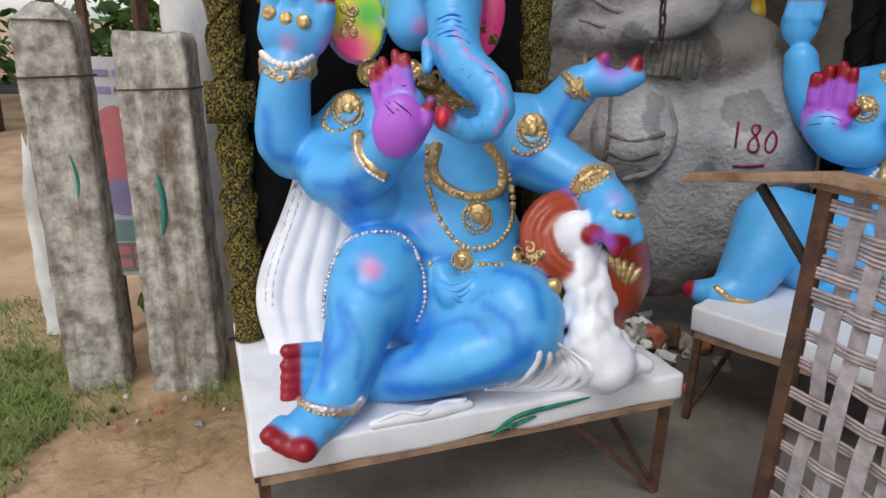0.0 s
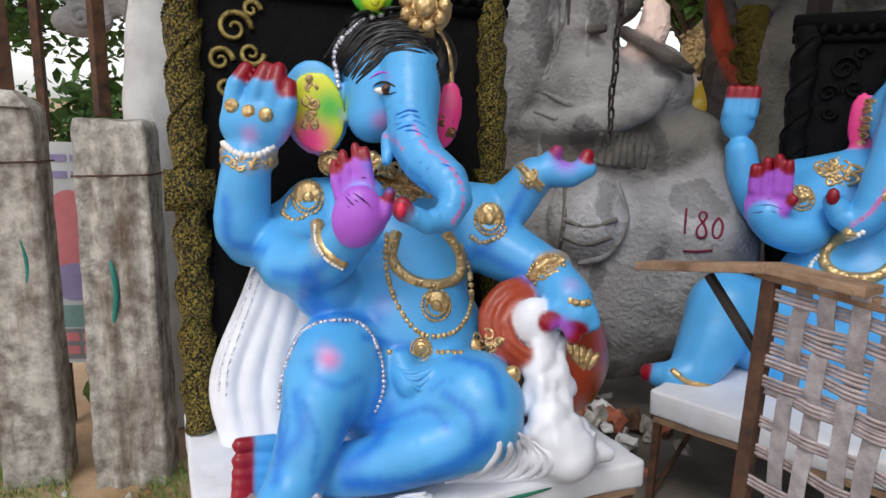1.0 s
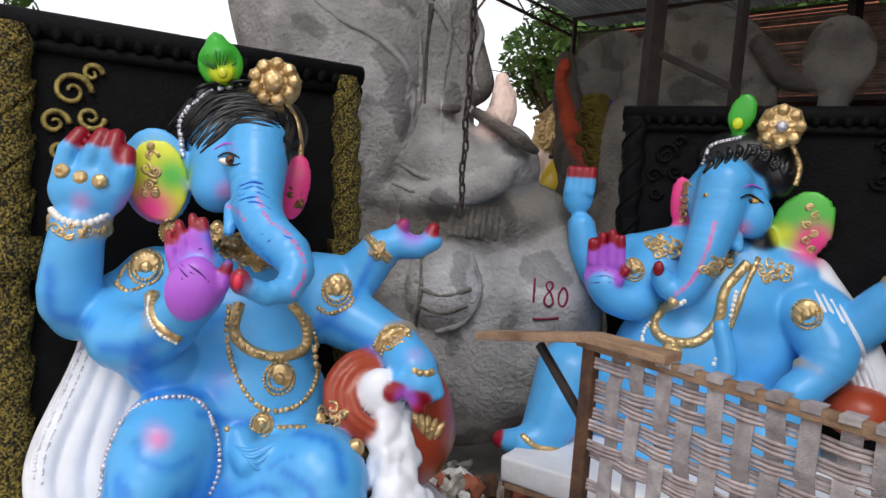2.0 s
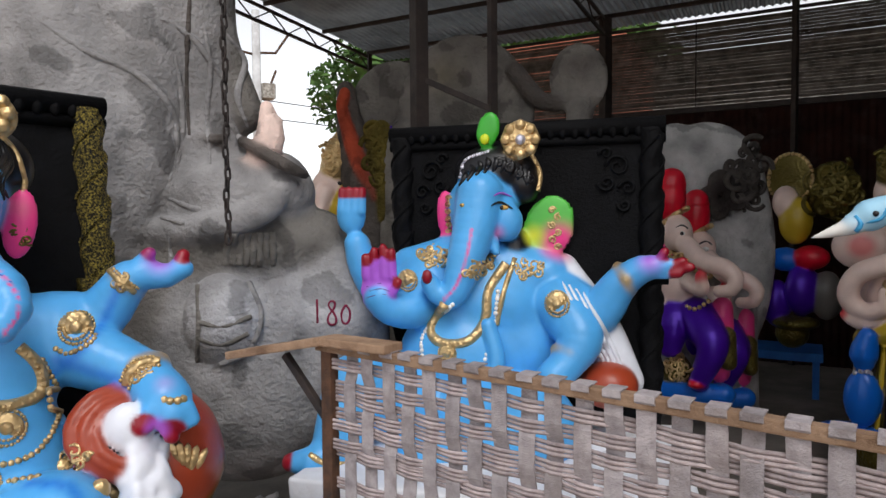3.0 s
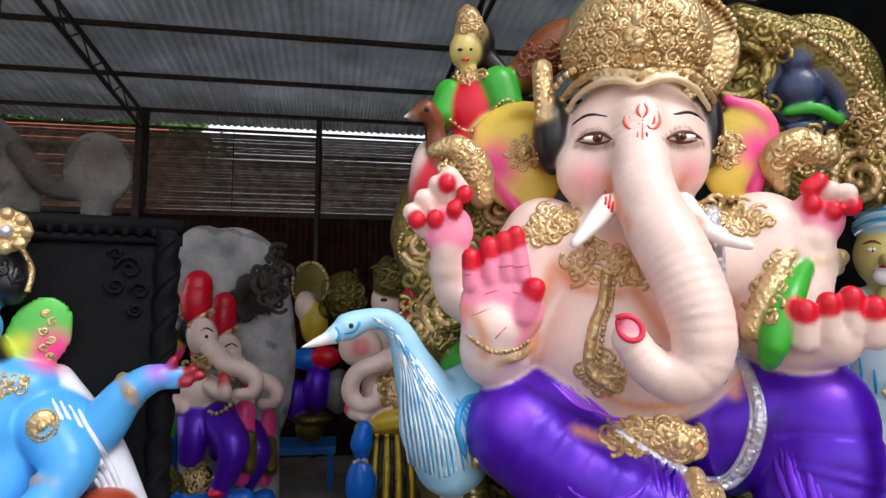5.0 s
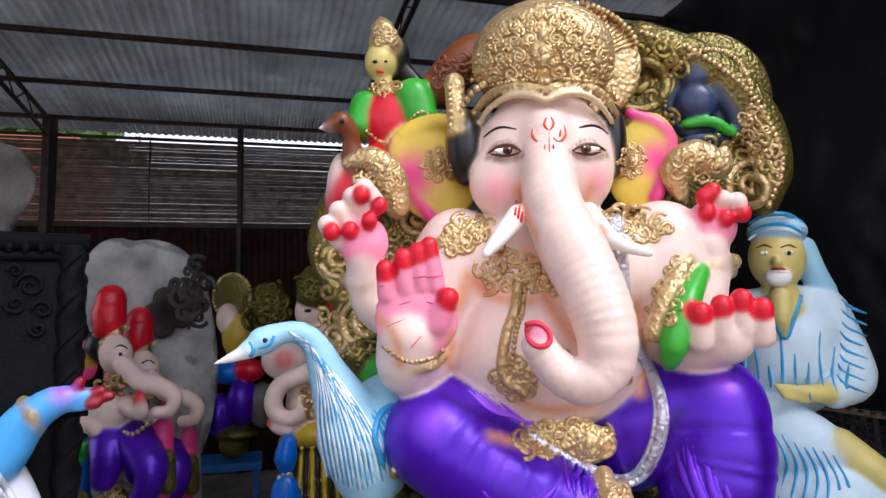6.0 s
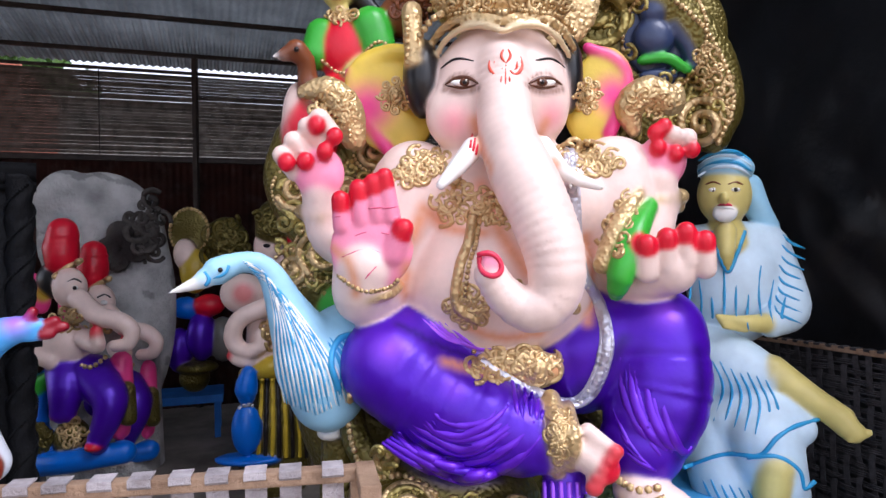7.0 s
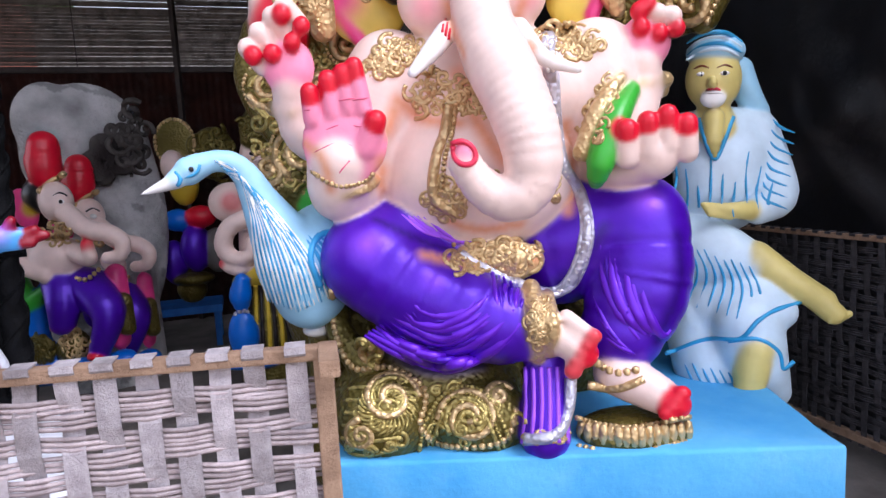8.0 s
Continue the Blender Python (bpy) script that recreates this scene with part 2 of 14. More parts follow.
class Clay:
    """A modelled figure: soft forms are merged in a field of distances, which becomes one mesh; ornament is laid on its surface."""

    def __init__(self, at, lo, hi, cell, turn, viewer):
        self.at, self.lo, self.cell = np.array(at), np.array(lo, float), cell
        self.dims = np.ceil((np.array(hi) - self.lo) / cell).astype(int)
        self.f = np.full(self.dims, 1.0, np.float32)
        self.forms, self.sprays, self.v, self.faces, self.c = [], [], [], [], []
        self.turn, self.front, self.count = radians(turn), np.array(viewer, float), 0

    def _merge(self, lo, hi, dist, col, k):
        pad = k + 3 * self.cell
        a = np.clip(((lo - pad - self.lo) / self.cell).astype(int), 0, self.dims)
        b = np.clip(((hi + pad - self.lo) / self.cell).astype(int) + 1, 0, self.dims)
        if (b <= a).any():
            return
        ax = [self.lo[i] + self.cell * np.arange(a[i], b[i]) for i in range(3)]
        g = np.stack(np.meshgrid(*ax, indexing="ij"), -1)
        d = dist(g).astype(np.float32)
        cut = tuple(slice(a[i], b[i]) for i in range(3))
        old = self.f[cut]
        h = np.clip(0.5 + 0.5 * (old - d) / k, 0, 1)
        self.f[cut] = old + (d - old) * h - k * h * (1 - h)
        self.forms.append((lo - pad, hi + pad, dist, col))

    def ball(self, x, y, z, rx, ry, rz, roll, col, k=0.015, yaw=0.0, pitch=0.0):
        """An ellipsoid: rx across, ry in depth, rz upright, rolled in the figure's front plane."""
        c, r = np.array((x, y, z)), np.array((rx, ry, rz))
        m = np.array((Matrix.Rotation(self.turn + radians(yaw), 3, "Z") @ Matrix.Rotation(radians(roll), 3, "Y") @ Matrix.Rotation(radians(pitch), 3, "X")))
        def dist(g):
            q = (g - c) @ m
            k0, k1 = np.sqrt(((q / r) ** 2).sum(-1)), np.sqrt(((q / r ** 2) ** 2).sum(-1)) + 1e-6
            return k0 * (k0 - 1) / k1
        big = r.max()
        self._merge(c - big, c + big, dist, col, k)

    def limb(self, *pts, col, k=0.012, step=0.03, ridge=0.0, wave=0.03):
        """A round form through points (x, y, z, radius)."""
        p = through_points(pts, step)
        d = np.diff(p[:, :3], axis=0)
        ln = np.linalg.norm(d, axis=1) + 1e-9
        along = np.concatenate([[0], np.cumsum(ln)])
        def dist(g):
            best = np.full(g.shape[:-1], 9.0)
            for i in range(len(d)):
                w = g - p[i, :3]
                f = np.clip((w @ d[i]) / (ln[i] * ln[i]), 0, 1)
                e = np.linalg.norm(w - f[..., None] * d[i], axis=-1) - (p[i, 3] + (p[i + 1, 3] - p[i, 3]) * f)
                if ridge:
                    e = e + ridge * np.sin((along[i] + f * ln[i]) * 2 * np.pi / wave)
                best = np.minimum(best, e)
            return best
        rm = p[:, 3].max()
        self._merge(p[:, :3].min(0) - rm, p[:, :3].max(0) + rm, dist, col, k)

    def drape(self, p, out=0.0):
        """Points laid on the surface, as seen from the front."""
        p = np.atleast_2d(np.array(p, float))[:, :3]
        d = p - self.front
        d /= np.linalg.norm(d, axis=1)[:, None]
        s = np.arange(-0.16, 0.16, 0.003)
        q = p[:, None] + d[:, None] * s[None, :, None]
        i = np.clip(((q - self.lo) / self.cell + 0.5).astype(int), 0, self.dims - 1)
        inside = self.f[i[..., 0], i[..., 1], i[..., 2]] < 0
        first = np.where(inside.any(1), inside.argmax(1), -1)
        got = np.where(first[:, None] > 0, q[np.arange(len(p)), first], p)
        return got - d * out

    def spray(self, x, y, z, r, col, amount=1.0, edge=0.6):
        self.sprays.append((np.array(((x, y, z, 0),) * 2, float), r, col, amount, edge, False))

    def line(self, *pts, r, col, amount=1.0, edge=0.3):
        """A painted line, laid on the surface."""
        self.sprays.append((through_points(pts, 0.012), r, col, amount, edge, True))

    def _add(self, v, faces, col):
        self.v.append(v)
        self.faces += [tuple(i + self.count for i in f) for f in faces]
        self.c.append(np.tile(np.array(col, np.float32), (len(v), 1)))
        self.count += len(v)

    def bead(self, x, y, z, rx, ry, rz, roll, col, laid=0.0, n=8):
        """A small raised form on the surface; laid: how far proud of it."""
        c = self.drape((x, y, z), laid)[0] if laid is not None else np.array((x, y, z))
        m = np.array((Matrix.Rotation(self.turn, 3, "Z") @ Matrix.Rotation(radians(roll), 3, "Y")))
        v, faces = [(0, 0, 1)], []
        for i in range(1, n // 2):
            a = math.pi * i / (n // 2)
            v += [(math.sin(a) * math.cos(2 * math.pi * j / n), math.sin(a) * math.sin(2 * math.pi * j / n), math.cos(a)) for j in range(n)]
        v.append((0, 0, -1))
        last = len(v) - 1
        for j in range(n):
            faces.append((0, 1 + j, 1 + (j + 1) % n))
            for i in range(n // 2 - 2):
                o = 1 + i * n
                faces.append((o + j, o + n + j, o + n + (j + 1) % n, o + (j + 1) % n))
            o = 1 + (n // 2 - 2) * n
            faces.append((o + j, last, o + (j + 1) % n))
        self._add((np.array(v) * (rx, ry, rz)) @ m.T + c, faces, col)

    def beads(self, *pts, r, col, gap=2.0, laid=0.0):
        """A string of beads on the surface."""
        p = through_points(pts, 0.004)
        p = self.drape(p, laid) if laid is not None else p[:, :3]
        s = np.concatenate([[0], np.cumsum(np.linalg.norm(np.diff(p, axis=0), axis=1))])
        for t in np.arange(0, s[-1], gap * r):
            q = np.array([np.interp(t, s, p[:, i]) for i in range(3)])
            self.bead(*q, r, r, r, 0, col, None, 6)

    def cord(self, *pts, r, col, laid=0.0, sides=6, taper=False):
        """A raised cord on the surface."""
        p = through_points(pts, 0.01)
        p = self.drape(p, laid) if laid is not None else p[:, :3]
        for _ in range(4 if len(p) > 12 else 1):
            if len(p) > 4 and laid is not None:
                p[1:-1] = (p[:-2] + 2 * p[1:-1] + p[2:]) / 4
        v, faces = [], []
        for i, q in enumerate(p):
            d = p[min(i + 1, len(p) - 1)] - p[max(i - 1, 0)]
            d /= np.linalg.norm(d) + 1e-9
            u = np.cross(d, q - self.front)
            u /= np.linalg.norm(u) + 1e-9
            w = np.cross(u, d)
            rr = r * (math.sin(math.pi * (0.08 + 0.84 * i / (len(p) - 1))) ** 0.7 if taper else 1)
            v += [q + rr * (math.cos(2 * math.pi * j / sides) * u + math.sin(2 * math.pi * j / sides) * w) for j in range(sides)]
        for i in range(len(p) - 1):
            for j in range(sides):
                faces.append((i * sides + j, i * sides + (j + 1) % sides, (i + 1) * sides + (j + 1) % sides, (i + 1) * sides + j))
        faces.append(tuple(range(sides))[::-1])
        faces.append(tuple((len(p) - 1) * sides + j for j in range(sides)))
        self._add(np.array(v), faces, col)

    def curl(self, x, y, z, r, col, thick, turns=1.6, start=0.0, flip=1, laid=0.0):
        """A raised scroll on the surface."""
        ca, sa = math.cos(self.turn), math.sin(self.turn)
        pts = []
        for i in range(22):
            f = i / 21
            a, q = radians(start) + flip * 2 * math.pi * turns * f, r * (1 - 0.82 * f)
            pts.append((x + q * math.cos(a) * ca, y + q * math.cos(a) * sa, z + q * math.sin(a)))
        self.cord(*pts, r=thick, col=col, laid=laid)

    def carve(self, x, y, z, rx, rz, n, col, thick, seed=0, roll=0.0, laid=0.0):
        """Carved scrollwork: raised curls and dots scattered over an oval of the surface."""
        rnd = random.Random(seed)
        ca, sa, cr, sr = math.cos(self.turn), math.sin(self.turn), math.cos(radians(roll)), math.sin(radians(roll))
        for i in range(n):
            q, a = math.sqrt((i + 0.5) / n), i * 2.39996
            px, pz = q * rx * math.cos(a), q * rz * math.sin(a)
            px, pz = px * cr + pz * sr, pz * cr - px * sr
            size = thick * rnd.uniform(2.6, 4.2)
            self.curl(x + px * ca, y + px * sa, z + pz, size, col, thick * rnd.uniform(0.7, 1.1), rnd.uniform(0.9, 1.5), rnd.uniform(0, 360), rnd.choice((-1, 1)), laid)
            if i % 2 == 0:
                dx, dz = rnd.uniform(-1, 1) * size, rnd.uniform(-1, 1) * size
                self.bead(x + (px + dx) * ca, y + (px + dx) * sa, z + pz + dz, thick, thick, thick, 0, col, laid, 6)

    def _net(self):
        f, s = self.f, self.f < 0
        n = sum(s[i:s.shape[0] - 1 + i, j:s.shape[1] - 1 + j, k:s.shape[2] - 1 + k].astype(np.int8) for i in (0, 1) for j in (0, 1) for k in (0, 1))
        live = (n > 0) & (n < 8)
        idx = np.full(live.shape, -1, np.int64)
        cells = np.argwhere(live)
        idx[live] = np.arange(len(cells))
        acc, num = np.zeros((len(cells), 3)), np.zeros(len(cells))
        for axis in range(3):
            o1, o2 = [i for i in range(3) if i != axis]
            for p in (0, 1):
                for q in (0, 1):
                    a = np.zeros(3, int)
                    a[o1], a[o2] = p, q
                    b = a.copy()
                    b[axis] = 1
                    ia, ib = cells + a, cells + b
                    fa, fb = f[tuple(ia.T)], f[tuple(ib.T)]
                    m = (fa < 0) != (fb < 0)
                    t = fa[m] / (fa[m] - fb[m])
                    acc[m] += a + (b - a) * t[:, None]
                    num[m] += 1
        v = self.lo + self.cell * (cells + acc / num[:, None])
        quads = []
        for axis in range(3):
            o1, o2 = (axis + 1) % 3, (axis + 2) % 3
            lo_, hi_ = [slice(None)] * 3, [slice(None)] * 3
            lo_[axis], hi_[axis] = slice(0, -1), slice(1, None)
            cross = s[tuple(lo_)] != s[tuple(hi_)]
            e = np.argwhere(cross)
            e = e[(e[:, o1] > 0) & (e[:, o2] > 0) & (e[:, o1] < f.shape[o1] - 1) & (e[:, o2] < f.shape[o2] - 1)]
            ring = []
            for p, q in ((1, 1), (0, 1), (0, 0), (1, 0)):
                g = e.copy()
                g[:, o1] -= p
                g[:, o2] -= q
                ring.append(idx[tuple(g.T)])
            ring = np.stack(ring, 1)
            out = s[tuple(e.T)]
            quads.append(np.where(out[:, None], ring, ring[:, ::-1]))
        return v, np.vstack(quads)

    def fire(self, name, material, blend=0.004, worn=0.0):
        """Finish the figure: one mesh, painted form by form; worn: depth of chips and lumps."""
        v, quads = self._net()
        total, weight = np.zeros((len(v), 4)), np.full(len(v), 1e-12)
        for lo, hi, dist, col in self.forms:
            m = ((v >= lo) & (v <= hi)).all(1)
            if m.any():
                w = np.exp(-np.clip(dist(v[m]), -0.03, 0.06) / blend)
                total[m] += w[:, None] * np.array(col)
                weight[m] += w
        paint = total / weight[:, None]
        for pts, r, col, amount, edge, laid in self.sprays:
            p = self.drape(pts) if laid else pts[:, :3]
            m = ((v >= p.min(0) - r) & (v <= p.max(0) + r)).all(1)
            if not m.any():
                continue
            q = v[m]
            d = np.full(len(q), 9.0)
            for a in p:
                d = np.minimum(d, np.linalg.norm(q - a, axis=1))
            w = amount * np.clip((r - d) / (r * edge), 0, 1)[:, None]
            w = w * w * (3 - 2 * w)
            paint[m] = paint[m] * (1 - w) + np.array(col) * w
        if worn:
            for i in range(len(v)):
                p = Vector(v[i])
                h = noise.noise(p * 3.1) + 0.6 * noise.noise(p * 8.3) + 0.35 * noise.noise(p * 21)
                d = v[i] - self.front
                v[i] += d / np.linalg.norm(d) * worn * max(h, -0.15)
                if noise.noise(p * 6.1 + Vector((9, 0, 0))) > 0.32:
                    paint[i, :3] *= 0.62
        nv = len(v)
        allv = np.vstack([v] + self.v) if self.v else v
        allc = np.vstack([paint] + self.c) if self.v else paint
        me = bpy.data.meshes.new(name)
        faces = quads.tolist() + [tuple(i + nv for i in f) for f in self.faces]
        me.from_pydata(allv.tolist(), [], faces)
        at = me.attributes.new("paint", "FLOAT_COLOR", "POINT")
        at.data.foreach_set("color", allc.astype(np.float32).ravel())
        me.polygons.foreach_set("use_smooth", [True] * len(me.polygons))
        me.materials.append(material)
        ob = new(name, me)
        ob.location = self.at
        return ob


# ---- the large structure ----
SU, SV = Vector((0.853, 0.522, 0)), Vector((0.522, -0.853, 0))   # into the shed, along its back wall
SHED = Vector((5.27, 6.11, 0))


def shed(u, v, z):
    return SHED + SU * u + SV * v + Vector((0, 0, z))


def shed_pose(u, v, z):
    """Axes: x along the back wall, y into the shed."""
    m = Matrix((SV, SU, (0, 0, 1))).transposed().to_4x4()
    m.translation = shed(u, v, z)
    return m


def ground_height(x, y):
    far = max(0.0, math.hypot(x, y) - 1.5)
    return 0.018 * noise.noise(Vector((x * 1.3, y * 1.3, 0))) + 0.008 * noise.noise(Vector((x * 6, y * 6, 3))) * (far < 8)


def make_ground():
    bm = bmesh.new()
    xs = [-400, -120, -50, -25, -14, -9, -7] + [-6 + 0.16 * i for i in range(95)] + [10, 14, 25, 50, 120, 400]
    ys = [-400, -120, -50, -20, -8, -4] + [-2.5 + 0.16 * i for i in range(76)] + [11, 14, 20, 30, 50, 120, 400]
    grid = [[bm.verts.new((x, y, ground_height(x, y) - 0.01)) for y in ys] for x in xs]
    for a, b in zip(grid, grid[1:]):
        for j in range(len(ys) - 1):
            bm.faces.new((a[j], b[j], b[j + 1], a[j + 1])).smooth = True
    ob = link("ground", bm, DIRT)
    tagged(ob, "bare brown earth yard with grit and tufts of grass", "ground", kind="structure")


def make_floor():
    bm = bmesh.new()
    n, m = 40, 46
    rows = []
    for i in range(n + 1):
        row = []
        for j in range(m + 1):
            p = Vector((-0.42 + 10.0 * i / n, -3.2 + 11.5 * j / m, 0))
            if i == 0:
                p.x += 0.12 * noise.noise(Vector((0, p.y * 2, 0)))
            p.z = 0.022 + 0.006 * noise.noise(p * 2.2)
            row.append(bm.verts.new(p))
        rows.append(row)
    for a, b in zip(rows, rows[1:]):
        for j in range(m):
            bm.faces.new((a[j], a[j + 1], b[j + 1], b[j])).smooth = True
    bmesh.ops.recalc_face_normals(bm, faces=bm.faces)
    tagged(link("floor", bm, FLOOR), "dusty grey cement floor of the open shed", "floor", kind="structure")


ROOF_V0, ROOF_V1, ROOF_U0 = -2.36, 8.4, -5.4


def roof_z(u):
    return 3.76 - 0.05 * u


def make_roof():
    bm = bmesh.new()
    steps = int((ROOF_V1 - ROOF_V0) / 0.019)
    top = []
    for u in (ROOF_U0, -3.2, -1.4, 0.45):
        top.append([bm.verts.new(shed(u, ROOF_V0 + 0.019 * j, roof_z(u) + 0.011 * math.sin(j * math.pi / 2))) for j in range(steps)])
    for a, b in zip(top, top[1:]):
        for j in range(steps - 1):
            bm.faces.new((a[j], a[j + 1], b[j + 1], b[j])).smooth = True
    got = bmesh.ops.solidify(bm, geom=bm.faces[:], thickness=0.002)
    tagged(link("ceiling", bm, ROOF), "corrugated metal roof sheets, dark underneath", "roof", kind="structure")
    frame_ob = thing("roof_frame", "dark steel purlins and lattice rafters under the roof", "roof frame", shed(-2, 2, 3.2), kind="structure")
    inv = frame_ob.matrix_world.inverted()
    for u in (-5.3, -4.2, -3.1, -2.0, -1.0, -0.06):
        b = bmesh.new()
        bar(b, inv @ shed(u, ROOF_V0 + 0.03, roof_z(u) - 0.035), inv @ shed(u, ROOF_V1 - 0.05, roof_z(u) - 0.035), 0.035, 0.04)
        part("purlin", b, DARKSTEEL, frame_ob)
    for v in (ROOF_V0 + 0.02, 0.84, 3.9, 7.0):
        b = bmesh.new()
        for dz in (0.075, 0.24):
            bar(b, inv @ shed(ROOF_U0, v, roof_z(ROOF_U0) - dz), inv @ shed(0.0, v, roof_z(0) - dz), 0.03)
        for i in range(20):
            ua, ub = ROOF_U0 + 0.27 * i, ROOF_U0 + 0.27 * i + 0.27
            da, db = (0.075, 0.24) if i % 2 else (0.24, 0.075)
            bar(b, inv @ shed(ua, v, roof_z(ua) - da), inv @ shed(ub, v, roof_z(ub) - db), 0.012)
        part("rafter", b, DARKSTEEL, frame_ob)
    return frame_ob


def corrugated(name, u0, v0, u1, v1, z0, z1, material, pitch=0.07, depth=0.012):
    """An upright corrugated sheet wall between two points of the plan."""
    bm = bmesh.new()
    a, b = shed(u0, v0, 0), shed(u1, v1, 0)
    d = b - a
    nrm = Vector((-d.y, d.x, 0)).normalized()
    n = int(d.length / pitch * 4)
    low, high = [], []
    for i in range(n + 1):
        p = a + d * (i / n) + nrm * depth * math.sin(i * math.pi / 2) * (1 + 0.3 * noise.noise(Vector((i * 0.1, 0, 0))))
        low.append(bm.verts.new((p.x, p.y, z0)))
        high.append(bm.verts.new((p.x, p.y, z1)))
    for i in range(n):
        bm.faces.new((low[i], low[i + 1], high[i + 1], high[i])).smooth = True
    bmesh.ops.solidify(bm, geom=bm.faces[:], thickness=0.003)
    return link(name, bm, material)


def post(parent, u, v, w, z1=None, material=None):
    b = bmesh.new()
    inv = parent.matrix_world.inverted()
    bar(b, inv @ shed(u, v, 0), inv @ shed(u, v, (z1 or roof_z(u) - 0.03)), w, w, 0.004)
    return part("post", b, material or DARKSTEEL, parent)


make_ground()
make_floor()
roof_frame = make_roof()
BLIND0, BLIND1 = 2.63, 3.54
tagged(corrugated("wall_back", 0.0, -2.36, 0.0, 8.4, 0.0, BLIND0 - 0.02, SHEET), "low wall of rusty brown corrugated sheets", "wall", kind="structure")
b = bmesh.new()
bar(b, shed(-0.03, -2.36, BLIND0), shed(-0.03, 8.4, BLIND0), 0.05, 0.06)
tagged(link("trim", b, DARKSTEEL), "dark steel rail along the back wall", "rail", kind="structure")
b = bmesh.new()
bar(b, shed(-0.03, -2.36, BLIND1 + 0.01), shed(-0.03, 8.4, BLIND1 + 0.01), 0.03, 0.03)
tagged(link("trim", b, DARKSTEEL), "dark steel rail over the slatted screens", "rail", kind="structure")

posts = thing("shed_posts", "thin dark steel posts that carry the shed roof", "post", shed(0, 2, 0), kind="structure")
for v in (-2.3, 0.84, 2.7, 4.86, 8.3):
    post(posts, -0.05, v, 0.05 if v != 0.84 else 0.1)


# ---- the statues ----


def coat(r, g, b, gilt=0.0):
    return (*rgb(r, g, b), gilt)


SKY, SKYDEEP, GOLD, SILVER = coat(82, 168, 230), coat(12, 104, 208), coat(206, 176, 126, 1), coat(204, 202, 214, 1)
VIOLET, PINK, NAIL, HAIR = coat(176, 96, 214), coat(236, 110, 170), coat(140, 14, 34), coat(20, 19, 22)
CHALK, CLAYRED, EARGREEN, EARYELLOW, EARPINK = coat(226, 228, 236), coat(158, 62, 36), coat(86, 186, 70), coat(216, 220, 60), coat(238, 66, 140)
CREAM, BLUSH, ROSE, RED, PURPLE = coat(238, 210, 198), coat(240, 150, 160), coat(248, 146, 176), coat(214, 16, 44), coat(78, 16, 178, 0.55)
LEAFGREEN, LEAFDARK, LIME_G, OLDGOLD, BLUEGREY = coat(60, 170, 50), coat(14, 110, 52), coat(210, 226, 40), coat(104, 92, 40, 1), coat(46, 58, 92)
SKIN, ROBE, ROBEBLUE, SWAN, SWANBLUE = coat(214, 196, 118), coat(206, 226, 238), coat(60, 160, 210), coat(160, 208, 232), coat(64, 156, 206)
PURPLESHADE, CREASE, ROSELINE, SCRAWL = coat(38, 4, 104, 0.5), coat(74, 22, 116), coat(222, 96, 130), coat(112, 22, 52)
VERMILION, AMBER = coat(226, 84, 60), coat(214, 168, 84)
PALEGOLD, PURPLEMID = coat(232, 208, 166, 0.6), coat(104, 34, 202, 0.55)
GILTLEAF, EARGOLD, PURPLESHEEN, TAN = coat(176, 158, 92, 1), coat(226, 194, 72), coat(164, 88, 240, 0.55), coat(226, 150, 104)
EYEWHITE, IRIS, INK, LIP = coat(240, 236, 230), coat(92, 52, 30), coat(26, 18, 18), coat(220, 50, 80)
DARKGREY, CEMENTPALE = coat(44, 38, 34), coat(178, 176, 174)
CEMENT, CEMENTLIGHT, CEMENTDARK, MUSTARD, BROWN = coat(110, 106, 101), coat(140, 138, 138), coat(78, 72, 68), coat(190, 160, 40), coat(120, 66, 36)

s = Clay((0.1, 2, 0.47), (-0.708, -0.513, -0.164), (0.764, 0.547, 1.483), 0.0085, -5.9, (-0.071, -1.824, 1.03))
s.ball(0.015, 0.11, 0.352, 0.261, 0.2, 0.235, 0, SKY, k=0.03)
s.ball(-0.014, 0.183, 0.585, 0.264, 0.16, 0.185, 0, SKY, k=0.04)
s.limb((-0.248, 0.284, 0.698, 0.108), (-0.014, 0.255, 0.68, 0.144), (0.237, 0.229, 0.689, 0.112), col=SKY, k=0.04)
s.limb((-0.276, 0.302, 0.667, 0.1), (-0.395, 0.202, 0.62, 0.09), (-0.447, 0.145, 0.664, 0.084), (-0.443, 0.137, 0.775, 0.076), (-0.431, 0.135, 0.865, 0.069), col=SKY, k=0.02)
s.ball(-0.406, 0.134, 0.97, 0.103, 0.05, 0.084, 0, SKY, k=0.02)
s.limb((-0.469, 0.137, 1, 0.031), (-0.456, 0.131, 1.078, 0.027), (-0.43, 0.148, 1.123, 0.022), col=SKY, k=0.008)
s.spray(-0.429, 0.138, 1.123, 0.054, NAIL, edge=0.35)
s.limb((-0.412, 0.134, 1.018, 0.031), (-0.393, 0.125, 1.081, 0.027), (-0.376, 0.143, 1.125, 0.022), col=SKY, k=0.008)
s.spray(-0.375, 0.132, 1.125, 0.054, NAIL, edge=0.35)
s.limb((-0.357, 0.127, 1.012, 0.031), (-0.346, 0.118, 1.075, 0.027), (-0.338, 0.138, 1.124, 0.022), col=SKY, k=0.008)
s.spray(-0.337, 0.128, 1.123, 0.054, NAIL, edge=0.35)
s.limb((-0.323, 0.117, 0.982, 0.031), (-0.31, 0.105, 1.029, 0.027), (-0.309, 0.126, 1.081, 0.022), col=SKY, k=0.008)
s.spray(-0.308, 0.115, 1.081, 0.054, NAIL, edge=0.35)
